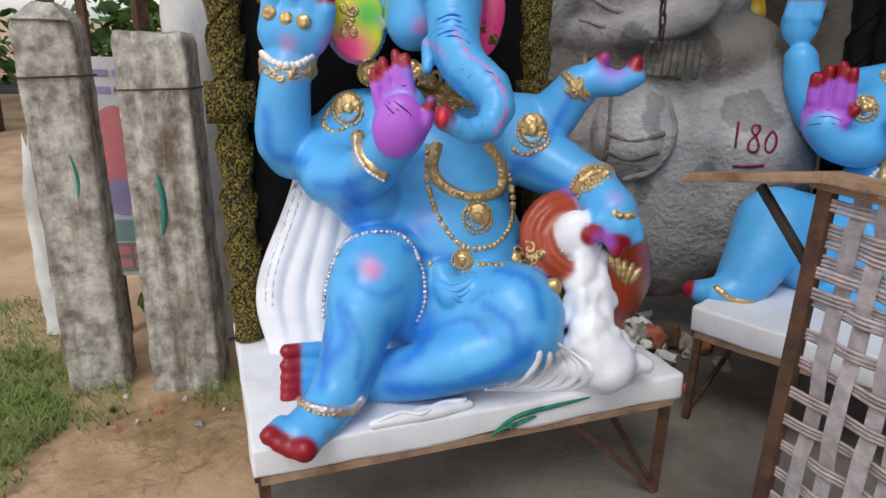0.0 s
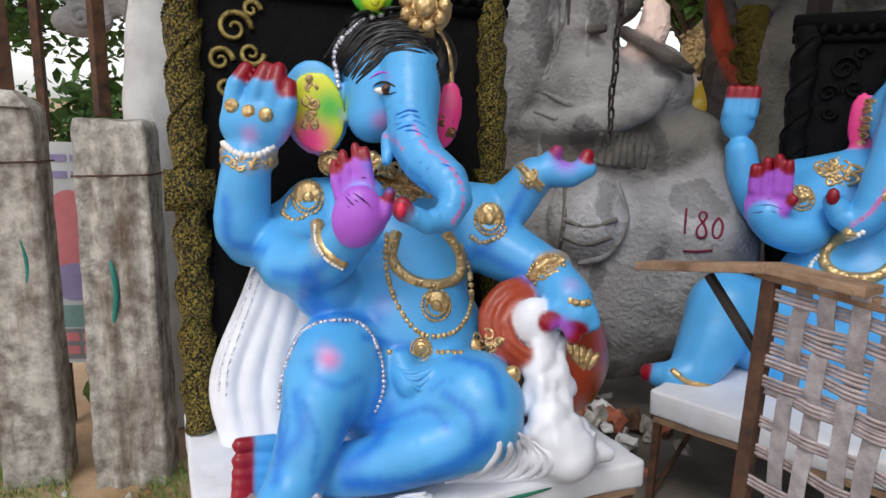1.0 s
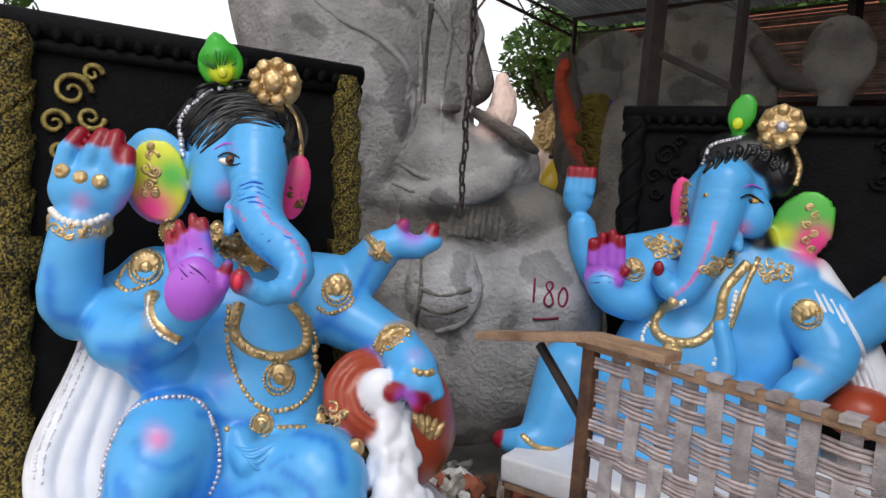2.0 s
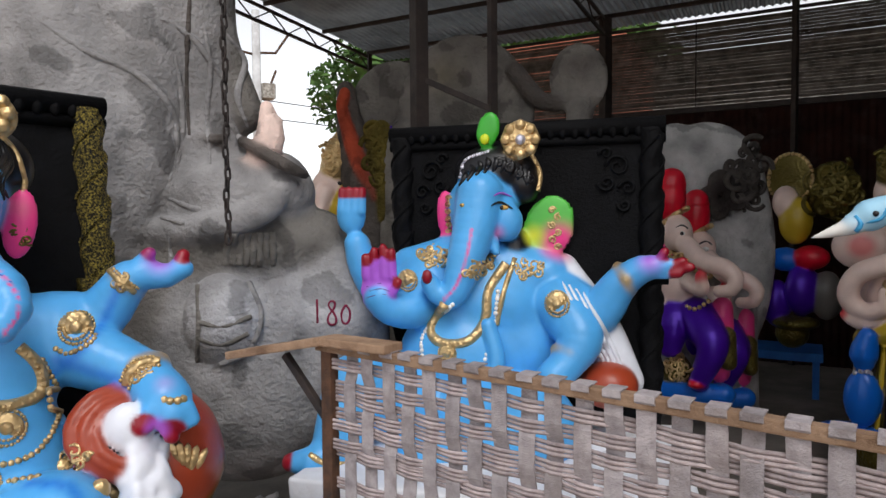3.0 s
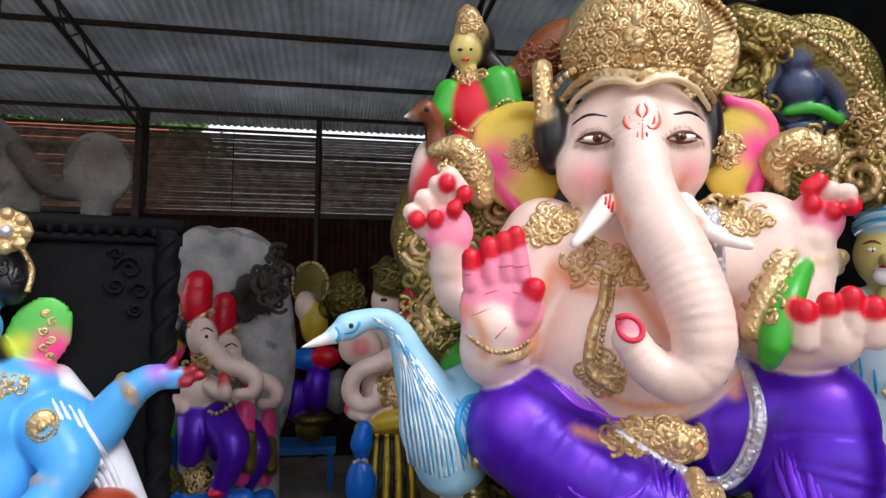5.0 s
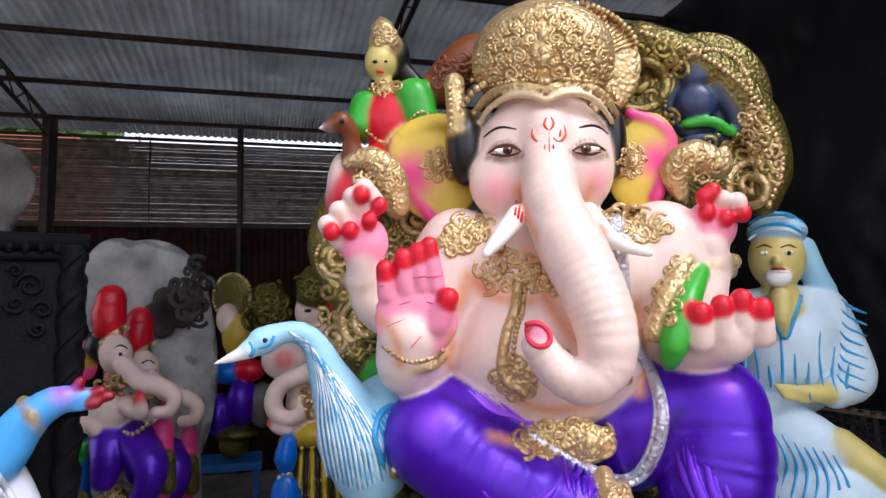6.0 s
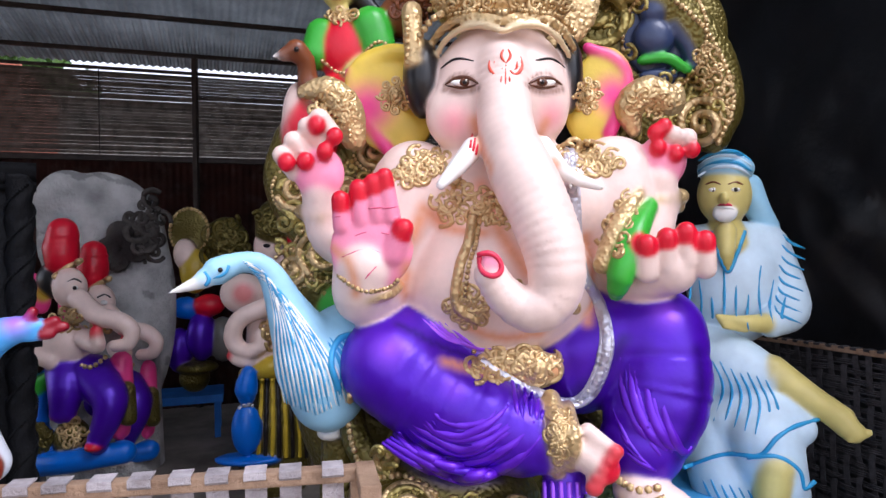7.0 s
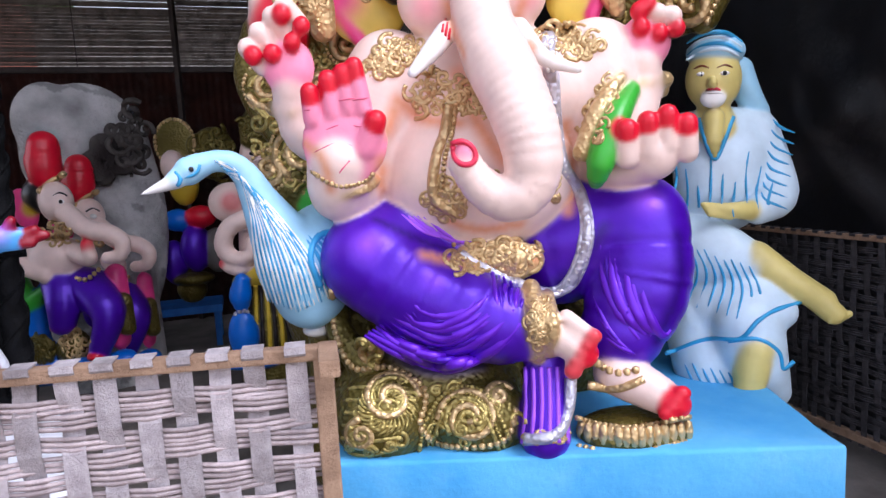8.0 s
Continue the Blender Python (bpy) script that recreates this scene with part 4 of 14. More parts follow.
s.ball(0.436, -0.222, 0.16, 0.013, 0.018, 0.02, -16.5382, CHALK, k=0.016)
s.ball(0.508, -0.198, 0.144, 0.018, 0.018, 0.022, -39.8386, CHALK, k=0.016)
s.ball(0.468, -0.214, 0.144, 0.013, 0.018, 0.024, 49.6695, CHALK, k=0.016)
s.ball(0.502, -0.207, 0.15, 0.015, 0.018, 0.021, 43.8243, CHALK, k=0.016)
s.ball(0.37, -0.174, 0.131, 0.01, 0.018, 0.015, 31.7296, CHALK, k=0.016)
s.ball(0.431, -0.21, 0.13, 0.016, 0.018, 0.018, -41.7493, CHALK, k=0.016)
s.ball(0.587, -0.167, 0.103, 0.015, 0.018, 0.017, 12.7691, CHALK, k=0.016)
s.ball(0.441, -0.224, 0.147, 0.013, 0.018, 0.015, -23.2015, CHALK, k=0.016)
s.ball(0.592, -0.168, 0.097, 0.015, 0.018, 0.025, -33.6158, CHALK, k=0.016)
s.ball(0.495, -0.212, 0.12, 0.019, 0.018, 0.022, -19.6168, CHALK, k=0.016)
s.ball(0.37, -0.169, 0.11, 0.015, 0.018, 0.023, 30.2606, CHALK, k=0.016)
s.ball(0.424, -0.206, 0.13, 0.015, 0.018, 0.013, 19.6704, CHALK, k=0.016)
s.ball(0.522, -0.217, 0.12, 0.012, 0.018, 0.024, 16.9189, CHALK, k=0.016)
s.ball(0.436, -0.22, 0.116, 0.018, 0.018, 0.015, -4.27259, CHALK, k=0.016)
s.ball(0.61, -0.169, 0.089, 0.018, 0.018, 0.023, 4.5961, CHALK, k=0.016)
s.limb((-0.374, 0.27, 0.678, 0.018), (-0.448, 0.23, 0.443, 0.027), (-0.539, 0.175, 0.174, 0.032), (-0.485, 0.1, -0.024, 0.034), col=CHALK, k=0.008)
s.limb((-0.355, 0.27, 0.675, 0.018), (-0.414, 0.218, 0.447, 0.032), (-0.507, 0.161, 0.179, 0.038), (-0.457, 0.1, -0.025, 0.034), col=CHALK, k=0.008)
s.limb((-0.336, 0.27, 0.671, 0.018), (-0.398, 0.23, 0.444, 0.027), (-0.467, 0.175, 0.174, 0.033), (-0.428, 0.1, -0.025, 0.034), col=CHALK, k=0.008)
s.limb((-0.317, 0.27, 0.668, 0.018), (-0.361, 0.218, 0.448, 0.032), (-0.438, 0.161, 0.179, 0.038), (-0.4, 0.1, -0.025, 0.034), col=CHALK, k=0.008)
s.limb((-0.299, 0.27, 0.665, 0.018), (-0.334, 0.23, 0.445, 0.027), (-0.409, 0.175, 0.173, 0.033), (-0.371, 0.1, -0.026, 0.034), col=CHALK, k=0.008)
s.limb((-0.28, 0.27, 0.661, 0.018), (-0.313, 0.218, 0.448, 0.032), (-0.365, 0.161, 0.179, 0.038), (-0.342, 0.1, -0.026, 0.034), col=CHALK, k=0.008)
s.limb((-0.261, 0.27, 0.658, 0.018), (-0.278, 0.23, 0.445, 0.027), (-0.342, 0.175, 0.173, 0.033), (-0.314, 0.1, -0.026, 0.034), col=CHALK, k=0.008)
s.limb((-0.242, 0.27, 0.655, 0.018), (-0.25, 0.218, 0.449, 0.032), (-0.305, 0.161, 0.179, 0.038), (-0.285, 0.1, -0.026, 0.034), col=CHALK, k=0.008)
s.limb((-0.223, 0.27, 0.652, 0.018), (-0.23, 0.23, 0.446, 0.027), (-0.266, 0.175, 0.173, 0.033), (-0.256, 0.1, -0.027, 0.034), col=CHALK, k=0.008)
s.beads((-0.39, 0.26, 0.654), (-0.457, 0.22, 0.446), (-0.528, 0.17, 0.237), (-0.541, 0.16, 0.136), r=0.0057, col=CHALK, gap=2.2, laid=0.001)
s.beads((-0.373, 0.26, 0.647), (-0.435, 0.22, 0.446), (-0.507, 0.17, 0.237), (-0.52, 0.16, 0.126), r=0.0046, col=CHALK, gap=2.4, laid=0.001)
s.cord((-0.401, 0.26, 0.654), (-0.467, 0.22, 0.446), (-0.539, 0.17, 0.237), (-0.551, 0.16, 0.145), r=0.0053, col=CHALK, laid=-0.001)
s.limb((-0.117, 0, -0.029, 0.106), (0.227, -0.055, 0.021, 0.103), (0.496, -0.079, 0.054, 0.102), col=CHALK, k=0.03)
s.ball(0.077, 0.213, 1.317, 0.078, 0.03, 0.074, 0, GOLD)
s.ball(-0.08, 0.209, 1.359, 0.066, 0.018, 0.07, -6, LEAFGREEN)
s.limb((-0.086, 0.214, 1.384, 0.05), (-0.093, 0.221, 1.418, 0.03), (-0.099, 0.226, 1.443, 0.01), col=LEAFGREEN, k=0.01)
s.cord((0, 0.024, 0.684), (-0.015, -0.018, 0.62), (0.024, -0.037, 0.569), (0.103, -0.048, 0.548), (0.173, -0.044, 0.572), (0.176, -0.002, 0.635), (0.138, 0.038, 0.684), r=0.0175, col=GOLD)
s.beads((-0.028, 0.023, 0.675), (-0.031, -0.022, 0.604), (-0.007, -0.054, 0.516), (0.041, -0.081, 0.442), (0.096, -0.094, 0.414), (0.168, -0.082, 0.428), (0.209, -0.054, 0.486), (0.208, -0.024, 0.576), (0.186, 0.023, 0.647), r=0.0095, col=GOLD)
s.bead(-0.044, 0.086, 1.075, 0.027, 0.010, 0.0105, 8, EYEWHITE, laid=0, n=12)
s.bead(-0.037, 0.075, 1.081, 0.014, 0.012, 0.014, 0, IRIS, laid=0.006, n=12)
s.bead(-0.037, 0.075, 1.081, 0.006, 0.008, 0.006, 0, INK, laid=0.013, n=8)
s.cord((-0.074, 0.094, 1.087), (-0.057, 0.082, 1.099), (-0.035, 0.078, 1.1), (-0.006, 0.07, 1.085), r=0.0035, col=INK, laid=0.004, taper=True)
s.cord((-0.07, 0.091, 1.076), (-0.04, 0.073, 1.065), (-0.009, 0.069, 1.075), r=0.0026, col=INK, laid=0.004, taper=True)
s.cord((-0.084, 0.099, 1.108), (-0.053, 0.086, 1.127), (-0.014, 0.077, 1.122), r=0.0040, col=VIOLET, laid=0, taper=True)
s.spray(-0.021, 0.065, 1.102, 0.041, VIOLET, amount=0.6, edge=1)
s.spray(-0.045, 0.073, 0.988, 0.054, PINK, amount=0.8, edge=1)
s.line((0.038, -0.01, 0.984), (0.071, -0.05, 0.93), (0.124, -0.1, 0.891), (0.156, -0.14, 0.845), (0.16, -0.17, 0.798), (0.133, -0.2, 0.751), r=0.0084, col=EARPINK, amount=0.95, edge=0.8)
s.line((-0.039, 0.06, 0.953), (-0.011, 0.02, 0.943), (0.007, 0, 0.923), r=0.0095, col=EARPINK, amount=0.9, edge=0.9)
s.cord((-0.01, 0.02, 1.012), (0.03, -0.03, 1.027), (0.075, 0, 1.009), r=0.0034, col=SKYDEEP, laid=-0.001, taper=True)
s.cord((-0.01, 0.02, 0.999), (0.03, -0.03, 1.014), (0.075, 0, 0.996), r=0.0034, col=SKYDEEP, laid=-0.001, taper=True)
s.cord((-0.009, 0.02, 0.985), (0.031, -0.03, 1), (0.076, 0, 0.982), r=0.0034, col=SKYDEEP, laid=-0.001, taper=True)
s.cord((-0.009, 0.02, 0.972), (0.031, -0.03, 0.987), (0.076, 0, 0.969), r=0.0034, col=SKYDEEP, laid=-0.001, taper=True)
s.cord((-0.009, 0.02, 0.958), (0.031, -0.03, 0.974), (0.077, 0, 0.955), r=0.0034, col=SKYDEEP, laid=-0.001, taper=True)
s.cord((0.05, -0.1, 0.892), (0.081, -0.11, 0.911), (0.115, -0.1, 0.902), r=0.0026, col=SKYDEEP, laid=-0.001, taper=True)
s.cord((0.068, -0.1, 0.875), (0.099, -0.11, 0.894), (0.133, -0.1, 0.885), r=0.0026, col=SKYDEEP, laid=-0.001, taper=True)
s.cord((0.087, -0.1, 0.858), (0.117, -0.11, 0.877), (0.152, -0.1, 0.868), r=0.0027, col=SKYDEEP, laid=-0.001, taper=True)
s.cord((0.102, -0.1, 0.836), (0.133, -0.11, 0.856), (0.167, -0.1, 0.847), r=0.0027, col=SKYDEEP, laid=-0.001, taper=True)
s.cord((0.102, 0.2, 1.186), (0.039, 0.18, 1.196), (-0.021, 0.17, 1.191), (-0.078, 0.19, 1.158), (-0.122, 0.23, 1.097), r=0.0056, col=HAIR, laid=-0.0005, taper=True)
s.cord((0.101, 0.2, 1.19), (0.047, 0.18, 1.206), (-0.018, 0.17, 1.195), (-0.066, 0.19, 1.153), (-0.125, 0.23, 1.099), r=0.0083, col=HAIR, laid=-0.0005, taper=True)
s.cord((0.099, 0.2, 1.195), (0.029, 0.18, 1.218), (-0.035, 0.17, 1.198), (-0.081, 0.19, 1.156), (-0.13, 0.23, 1.102), r=0.0083, col=HAIR, laid=-0.0005, taper=True)
s.cord((0.097, 0.2, 1.2), (0.025, 0.18, 1.221), (-0.032, 0.17, 1.201), (-0.085, 0.19, 1.168), (-0.13, 0.23, 1.104), r=0.0056, col=HAIR, laid=-0.0005, taper=True)
s.cord((0.096, 0.2, 1.204), (0.036, 0.18, 1.216), (-0.029, 0.17, 1.205), (-0.076, 0.19, 1.179), (-0.138, 0.23, 1.107), r=0.0069, col=HAIR, laid=-0.0005, taper=True)
s.cord((0.094, 0.2, 1.209), (0.028, 0.18, 1.216), (-0.046, 0.17, 1.207), (-0.093, 0.19, 1.179), (-0.135, 0.23, 1.109), r=0.0083, col=HAIR, laid=-0.0005, taper=True)
s.cord((0.093, 0.2, 1.213), (0.019, 0.18, 1.226), (-0.042, 0.17, 1.211), (-0.095, 0.19, 1.172), (-0.146, 0.23, 1.111), r=0.0069, col=HAIR, laid=-0.0005, taper=True)
s.cord((0.091, 0.2, 1.218), (0.021, 0.18, 1.238), (-0.039, 0.17, 1.214), (-0.083, 0.19, 1.169), (-0.141, 0.23, 1.114), r=0.0082, col=HAIR, laid=-0.0005, taper=True)
s.cord((0.09, 0.2, 1.223), (0.021, 0.18, 1.239), (-0.057, 0.17, 1.217), (-0.11, 0.19, 1.175), (-0.153, 0.23, 1.116), r=0.0082, col=HAIR, laid=-0.0005, taper=True)
s.cord((0.088, 0.2, 1.227), (0.019, 0.18, 1.234), (-0.053, 0.17, 1.221), (-0.097, 0.19, 1.188), (-0.147, 0.23, 1.119), r=0.0056, col=HAIR, laid=-0.0005, taper=True)
s.cord((0.087, 0.2, 1.232), (0.011, 0.18, 1.235), (-0.05, 0.17, 1.224), (-0.1, 0.19, 1.196), (-0.16, 0.23, 1.121), r=0.0082, col=HAIR, laid=-0.0005, taper=True)
s.cord((0.085, 0.2, 1.236), (0.007, 0.18, 1.247), (-0.067, 0.17, 1.227), (-0.116, 0.19, 1.193), (-0.153, 0.23, 1.124), r=0.0056, col=HAIR, laid=-0.0005, taper=True)
s.cord((0.084, 0.2, 1.241), (0.015, 0.18, 1.258), (-0.063, 0.17, 1.23), (-0.108, 0.19, 1.187), (-0.166, 0.23, 1.126), r=0.0069, col=HAIR, laid=-0.0005, taper=True)
s.cord((0.082, 0.2, 1.245), (0.009, 0.18, 1.257), (-0.06, 0.17, 1.234), (-0.109, 0.19, 1.186), (-0.16, 0.23, 1.129), r=0.0069, col=HAIR, laid=-0.0005, taper=True)
s.cord((0.081, 0.2, 1.25), (-0.006, 0.18, 1.251), (-0.078, 0.17, 1.236), (-0.128, 0.19, 1.195), (-0.172, 0.23, 1.131), r=0.0082, col=HAIR, laid=-0.0005, taper=True)
s.cord((0.079, 0.2, 1.254), (0.004, 0.18, 1.256), (-0.073, 0.17, 1.24), (-0.112, 0.19, 1.208), (-0.167, 0.23, 1.134), r=0.0056, col=HAIR, laid=-0.0005, taper=True)
s.cord((0.078, 0.2, 1.259), (0.008, 0.18, 1.269), (-0.071, 0.17, 1.243), (-0.127, 0.19, 1.212), (-0.178, 0.23, 1.136), r=0.0056, col=HAIR, laid=-0.0005, taper=True)
s.cord((0.076, 0.2, 1.263), (-0.011, 0.18, 1.277), (-0.088, 0.17, 1.246), (-0.131, 0.19, 1.208), (-0.174, 0.23, 1.138), r=0.0082, col=HAIR, laid=-0.0005, taper=True)
s.cord((0.075, 0.2, 1.268), (-0.01, 0.18, 1.274), (-0.083, 0.17, 1.25), (-0.127, 0.19, 1.202), (-0.183, 0.23, 1.141), r=0.0069, col=HAIR, laid=-0.0005, taper=True)
s.cord((0.073, 0.2, 1.273), (0, 0.18, 1.271), (-0.081, 0.17, 1.253), (-0.136, 0.19, 1.204), (-0.182, 0.23, 1.143), r=0.0082, col=HAIR, laid=-0.0005, taper=True)
s.cord((0.072, 0.2, 1.277), (-0.011, 0.18, 1.276), (-0.098, 0.17, 1.256), (-0.139, 0.19, 1.215), (-0.188, 0.23, 1.146), r=0.0082, col=HAIR, laid=-0.0005, taper=True)
s.cord((0.07, 0.2, 1.282), (-0.019, 0.18, 1.289), (-0.094, 0.17, 1.259), (-0.138, 0.19, 1.226), (-0.189, 0.23, 1.148), r=0.0069, col=HAIR, laid=-0.0005, taper=True)
s.cord((0.069, 0.2, 1.286), (-0.015, 0.18, 1.296), (-0.092, 0.17, 1.263), (-0.147, 0.19, 1.228), (-0.193, 0.23, 1.15), r=0.0069, col=HAIR, laid=-0.0005, taper=True)
s.cord((0.067, 0.2, 1.29), (-0.016, 0.18, 1.292), (-0.109, 0.17, 1.265), (-0.146, 0.19, 1.222), (-0.197, 0.23, 1.153), r=0.0082, col=HAIR, laid=-0.0005, taper=True)
s.cord((0.066, 0.2, 1.295), (-0.02, 0.18, 1.289), (-0.104, 0.17, 1.269), (-0.151, 0.19, 1.217), (-0.198, 0.23, 1.155), r=0.0055, col=HAIR, laid=-0.0005, taper=True)
s.cord((0.064, 0.2, 1.299), (-0.026, 0.18, 1.296), (-0.102, 0.17, 1.272), (-0.156, 0.19, 1.222), (-0.205, 0.23, 1.158), r=0.0055, col=HAIR, laid=-0.0005, taper=True)
s.cord((0.063, 0.2, 1.304), (-0.028, 0.18, 1.309), (-0.119, 0.17, 1.275), (-0.154, 0.19, 1.235), (-0.204, 0.23, 1.16), r=0.0082, col=HAIR, laid=-0.0005, taper=True)
s.cord((0.061, 0.2, 1.308), (-0.022, 0.18, 1.314), (-0.114, 0.17, 1.278), (-0.167, 0.19, 1.243), (-0.212, 0.23, 1.162), r=0.0055, col=HAIR, laid=-0.0005, taper=True)
s.cord((0.06, 0.2, 1.313), (-0.03, 0.18, 1.309), (-0.112, 0.17, 1.282), (-0.159, 0.19, 1.243), (-0.209, 0.23, 1.165), r=0.0081, col=HAIR, laid=-0.0005, taper=True)
s.cord((0.058, 0.2, 1.317), (-0.042, 0.18, 1.307), (-0.13, 0.17, 1.284), (-0.168, 0.19, 1.236), (-0.22, 0.23, 1.167), r=0.0068, col=HAIR, laid=-0.0005, taper=True)
s.cord((0.095, 0.2, 1.288), (0.118, 0.2, 1.212), (0.11, 0.2, 1.148), (0.124, 0.22, 1.082), r=0.0062, col=HAIR, laid=-0.001, taper=True)
s.cord((0.099, 0.2, 1.282), (0.121, 0.2, 1.205), (0.113, 0.2, 1.148), (0.126, 0.22, 1.082), r=0.0062, col=HAIR, laid=-0.001, taper=True)
s.cord((0.102, 0.2, 1.276), (0.125, 0.2, 1.199), (0.117, 0.2, 1.148), (0.128, 0.22, 1.082), r=0.0062, col=HAIR, laid=-0.001, taper=True)
s.cord((0.106, 0.2, 1.27), (0.128, 0.2, 1.193), (0.12, 0.2, 1.148), (0.13, 0.22, 1.082), r=0.0062, col=HAIR, laid=-0.001, taper=True)
s.cord((0.109, 0.2, 1.264), (0.132, 0.2, 1.187), (0.123, 0.2, 1.149), (0.131, 0.22, 1.082), r=0.0062, col=HAIR, laid=-0.001, taper=True)
s.cord((0.113, 0.2, 1.258), (0.136, 0.2, 1.181), (0.127, 0.2, 1.149), (0.133, 0.22, 1.082), r=0.0062, col=HAIR, laid=-0.001, taper=True)
s.beads((-0.168, 0.258, 1.227), (-0.189, 0.234, 1.182), (-0.183, 0.215, 1.132), (-0.175, 0.206, 1.083), r=0.0102, col=SILVER, gap=1.6)
s.beads((-0.165, 0.258, 1.231), (-0.099, 0.232, 1.283), (-0.017, 0.209, 1.304), r=0.0085, col=SILVER, gap=1.6)
s.cord((0.113, 0.187, 1.26), (0.142, 0.184, 1.212), (0.155, 0.183, 1.155), (0.158, 0.185, 1.103), r=0.0084, col=GOLD)
s.bead(0.072, 0.184, 1.324, 0.033, 0.02, 0.033, 0, GOLD, laid=0.012, n=10)
s.bead(0.128, 0.184, 1.326, 0.022, 0.018, 0.022, 0, GOLD, laid=0.004)
s.curl(0.132, 0.183, 1.326, 0.018, GOLD, 0.0050, start=0)
s.bead(0.116, 0.181, 1.291, 0.022, 0.018, 0.022, 0, GOLD, laid=0.004)
s.curl(0.119, 0.18, 1.288, 0.018, GOLD, 0.0050, start=40)
s.bead(0.084, 0.184, 1.271, 0.022, 0.018, 0.022, 0, GOLD, laid=0.004)
s.curl(0.085, 0.183, 1.266, 0.018, GOLD, 0.0050, start=80)
s.bead(0.046, 0.192, 1.275, 0.022, 0.018, 0.022, 0, GOLD, laid=0.004)
s.curl(0.045, 0.192, 1.271, 0.018, GOLD, 0.0050, start=120)
s.bead(0.021, 0.201, 1.301, 0.022, 0.018, 0.022, 0, GOLD, laid=0.004)
s.curl(0.018, 0.201, 1.299, 0.018, GOLD, 0.0050, start=160)
s.bead(0.019, 0.207, 1.337, 0.022, 0.018, 0.022, 0, GOLD, laid=0.004)
s.curl(0.016, 0.208, 1.339, 0.018, GOLD, 0.0050, start=200)
s.bead(0.043, 0.207, 1.366, 0.022, 0.018, 0.022, 0, GOLD, laid=0.004)
s.curl(0.041, 0.208, 1.371, 0.018, GOLD, 0.0050, start=240)
s.bead(0.08, 0.201, 1.375, 0.022, 0.018, 0.022, 0, GOLD, laid=0.004)
s.curl(0.081, 0.201, 1.38, 0.018, GOLD, 0.0050, start=280)
s.bead(0.114, 0.191, 1.359, 0.022, 0.018, 0.022, 0, GOLD, laid=0.004)
s.curl(0.117, 0.192, 1.363, 0.018, GOLD, 0.0050, start=320)
s.ball(-0.074, 0.189, 1.335, 0.033, 0.012, 0.033, 0, LIME_G, k=0.003)
s.bead(-0.073, 0.235, 1.338, 0.015, 0.006, 0.015, 0, EARYELLOW, laid=0.003)
s.cord((-0.097, 0.262, 1.349), (-0.131, 0.273, 1.372), (-0.141, 0.276, 1.38), r=0.0027, col=LEAFDARK, laid=0, taper=True)
s.cord((-0.094, 0.262, 1.349), (-0.121, 0.271, 1.376), (-0.13, 0.275, 1.387), r=0.0027, col=LEAFDARK, laid=0, taper=True)
s.cord((-0.09, 0.261, 1.35), (-0.111, 0.27, 1.38), (-0.118, 0.274, 1.395), r=0.0027, col=LEAFDARK, laid=0, taper=True)
s.cord((-0.087, 0.261, 1.35), (-0.101, 0.269, 1.384), (-0.106, 0.272, 1.402), r=0.0027, col=LEAFDARK, laid=0, taper=True)
s.cord((-0.084, 0.26, 1.35), (-0.091, 0.267, 1.388), (-0.094, 0.271, 1.41), r=0.0027, col=LEAFDARK, laid=0, taper=True)
s.cord((-0.08, 0.259, 1.35), (-0.082, 0.266, 1.392), (-0.082, 0.27, 1.417), r=0.0027, col=LEAFDARK, laid=0, taper=True)
s.cord((-0.077, 0.259, 1.35), (-0.071, 0.264, 1.389), (-0.07, 0.267, 1.411), r=0.0027, col=LEAFDARK, laid=0, taper=True)
s.cord((-0.074, 0.258, 1.351), (-0.061, 0.261, 1.387), (-0.058, 0.263, 1.405), r=0.0027, col=LEAFDARK, laid=0, taper=True)
s.cord((-0.07, 0.257, 1.351), (-0.051, 0.259, 1.384), (-0.046, 0.26, 1.4), r=0.0027, col=LEAFDARK, laid=0, taper=True)
s.cord((-0.067, 0.257, 1.351), (-0.041, 0.256, 1.381), (-0.034, 0.257, 1.394), r=0.0027, col=LEAFDARK, laid=0, taper=True)
s.cord((-0.064, 0.256, 1.351), (-0.031, 0.254, 1.379), (-0.021, 0.253, 1.388), r=0.0027, col=LEAFDARK, laid=0, taper=True)
s.curl(-0.257, 0.19, 1.078, 0.021, GOLD, 0.0053, start=0, flip=1)
s.curl(-0.269, 0.187, 1.039, 0.02, GOLD, 0.0053, start=90, flip=-1)
s.curl(-0.244, 0.181, 1.034, 0.02, GOLD, 0.0053, start=200, flip=1)
s.curl(-0.258, 0.178, 0.996, 0.02, GOLD, 0.0053, start=20, flip=1)
s.curl(-0.27, 0.176, 0.971, 0.015, GOLD, 0.0053, start=120, flip=-1)
s.curl(-0.241, 0.171, 0.973, 0.015, GOLD, 0.0053, start=60, flip=1)
s.bead(-0.26, 0.195, 1.105, 0.013, 0.012, 0.013, 0, GOLD)
s.carve(0.155, 0.221, 0.997, 0.017, 0.059, 6, OLDGOLD, 0.0045, seed=4)
s.bead(0.111, -0.067, 0.496, 0.039, 0.014, 0.043, 0, GOLD, laid=0, n=14)
s.bead(0.111, -0.067, 0.496, 0.017, 0.012, 0.018, 0, GOLD, laid=0.012, n=10)
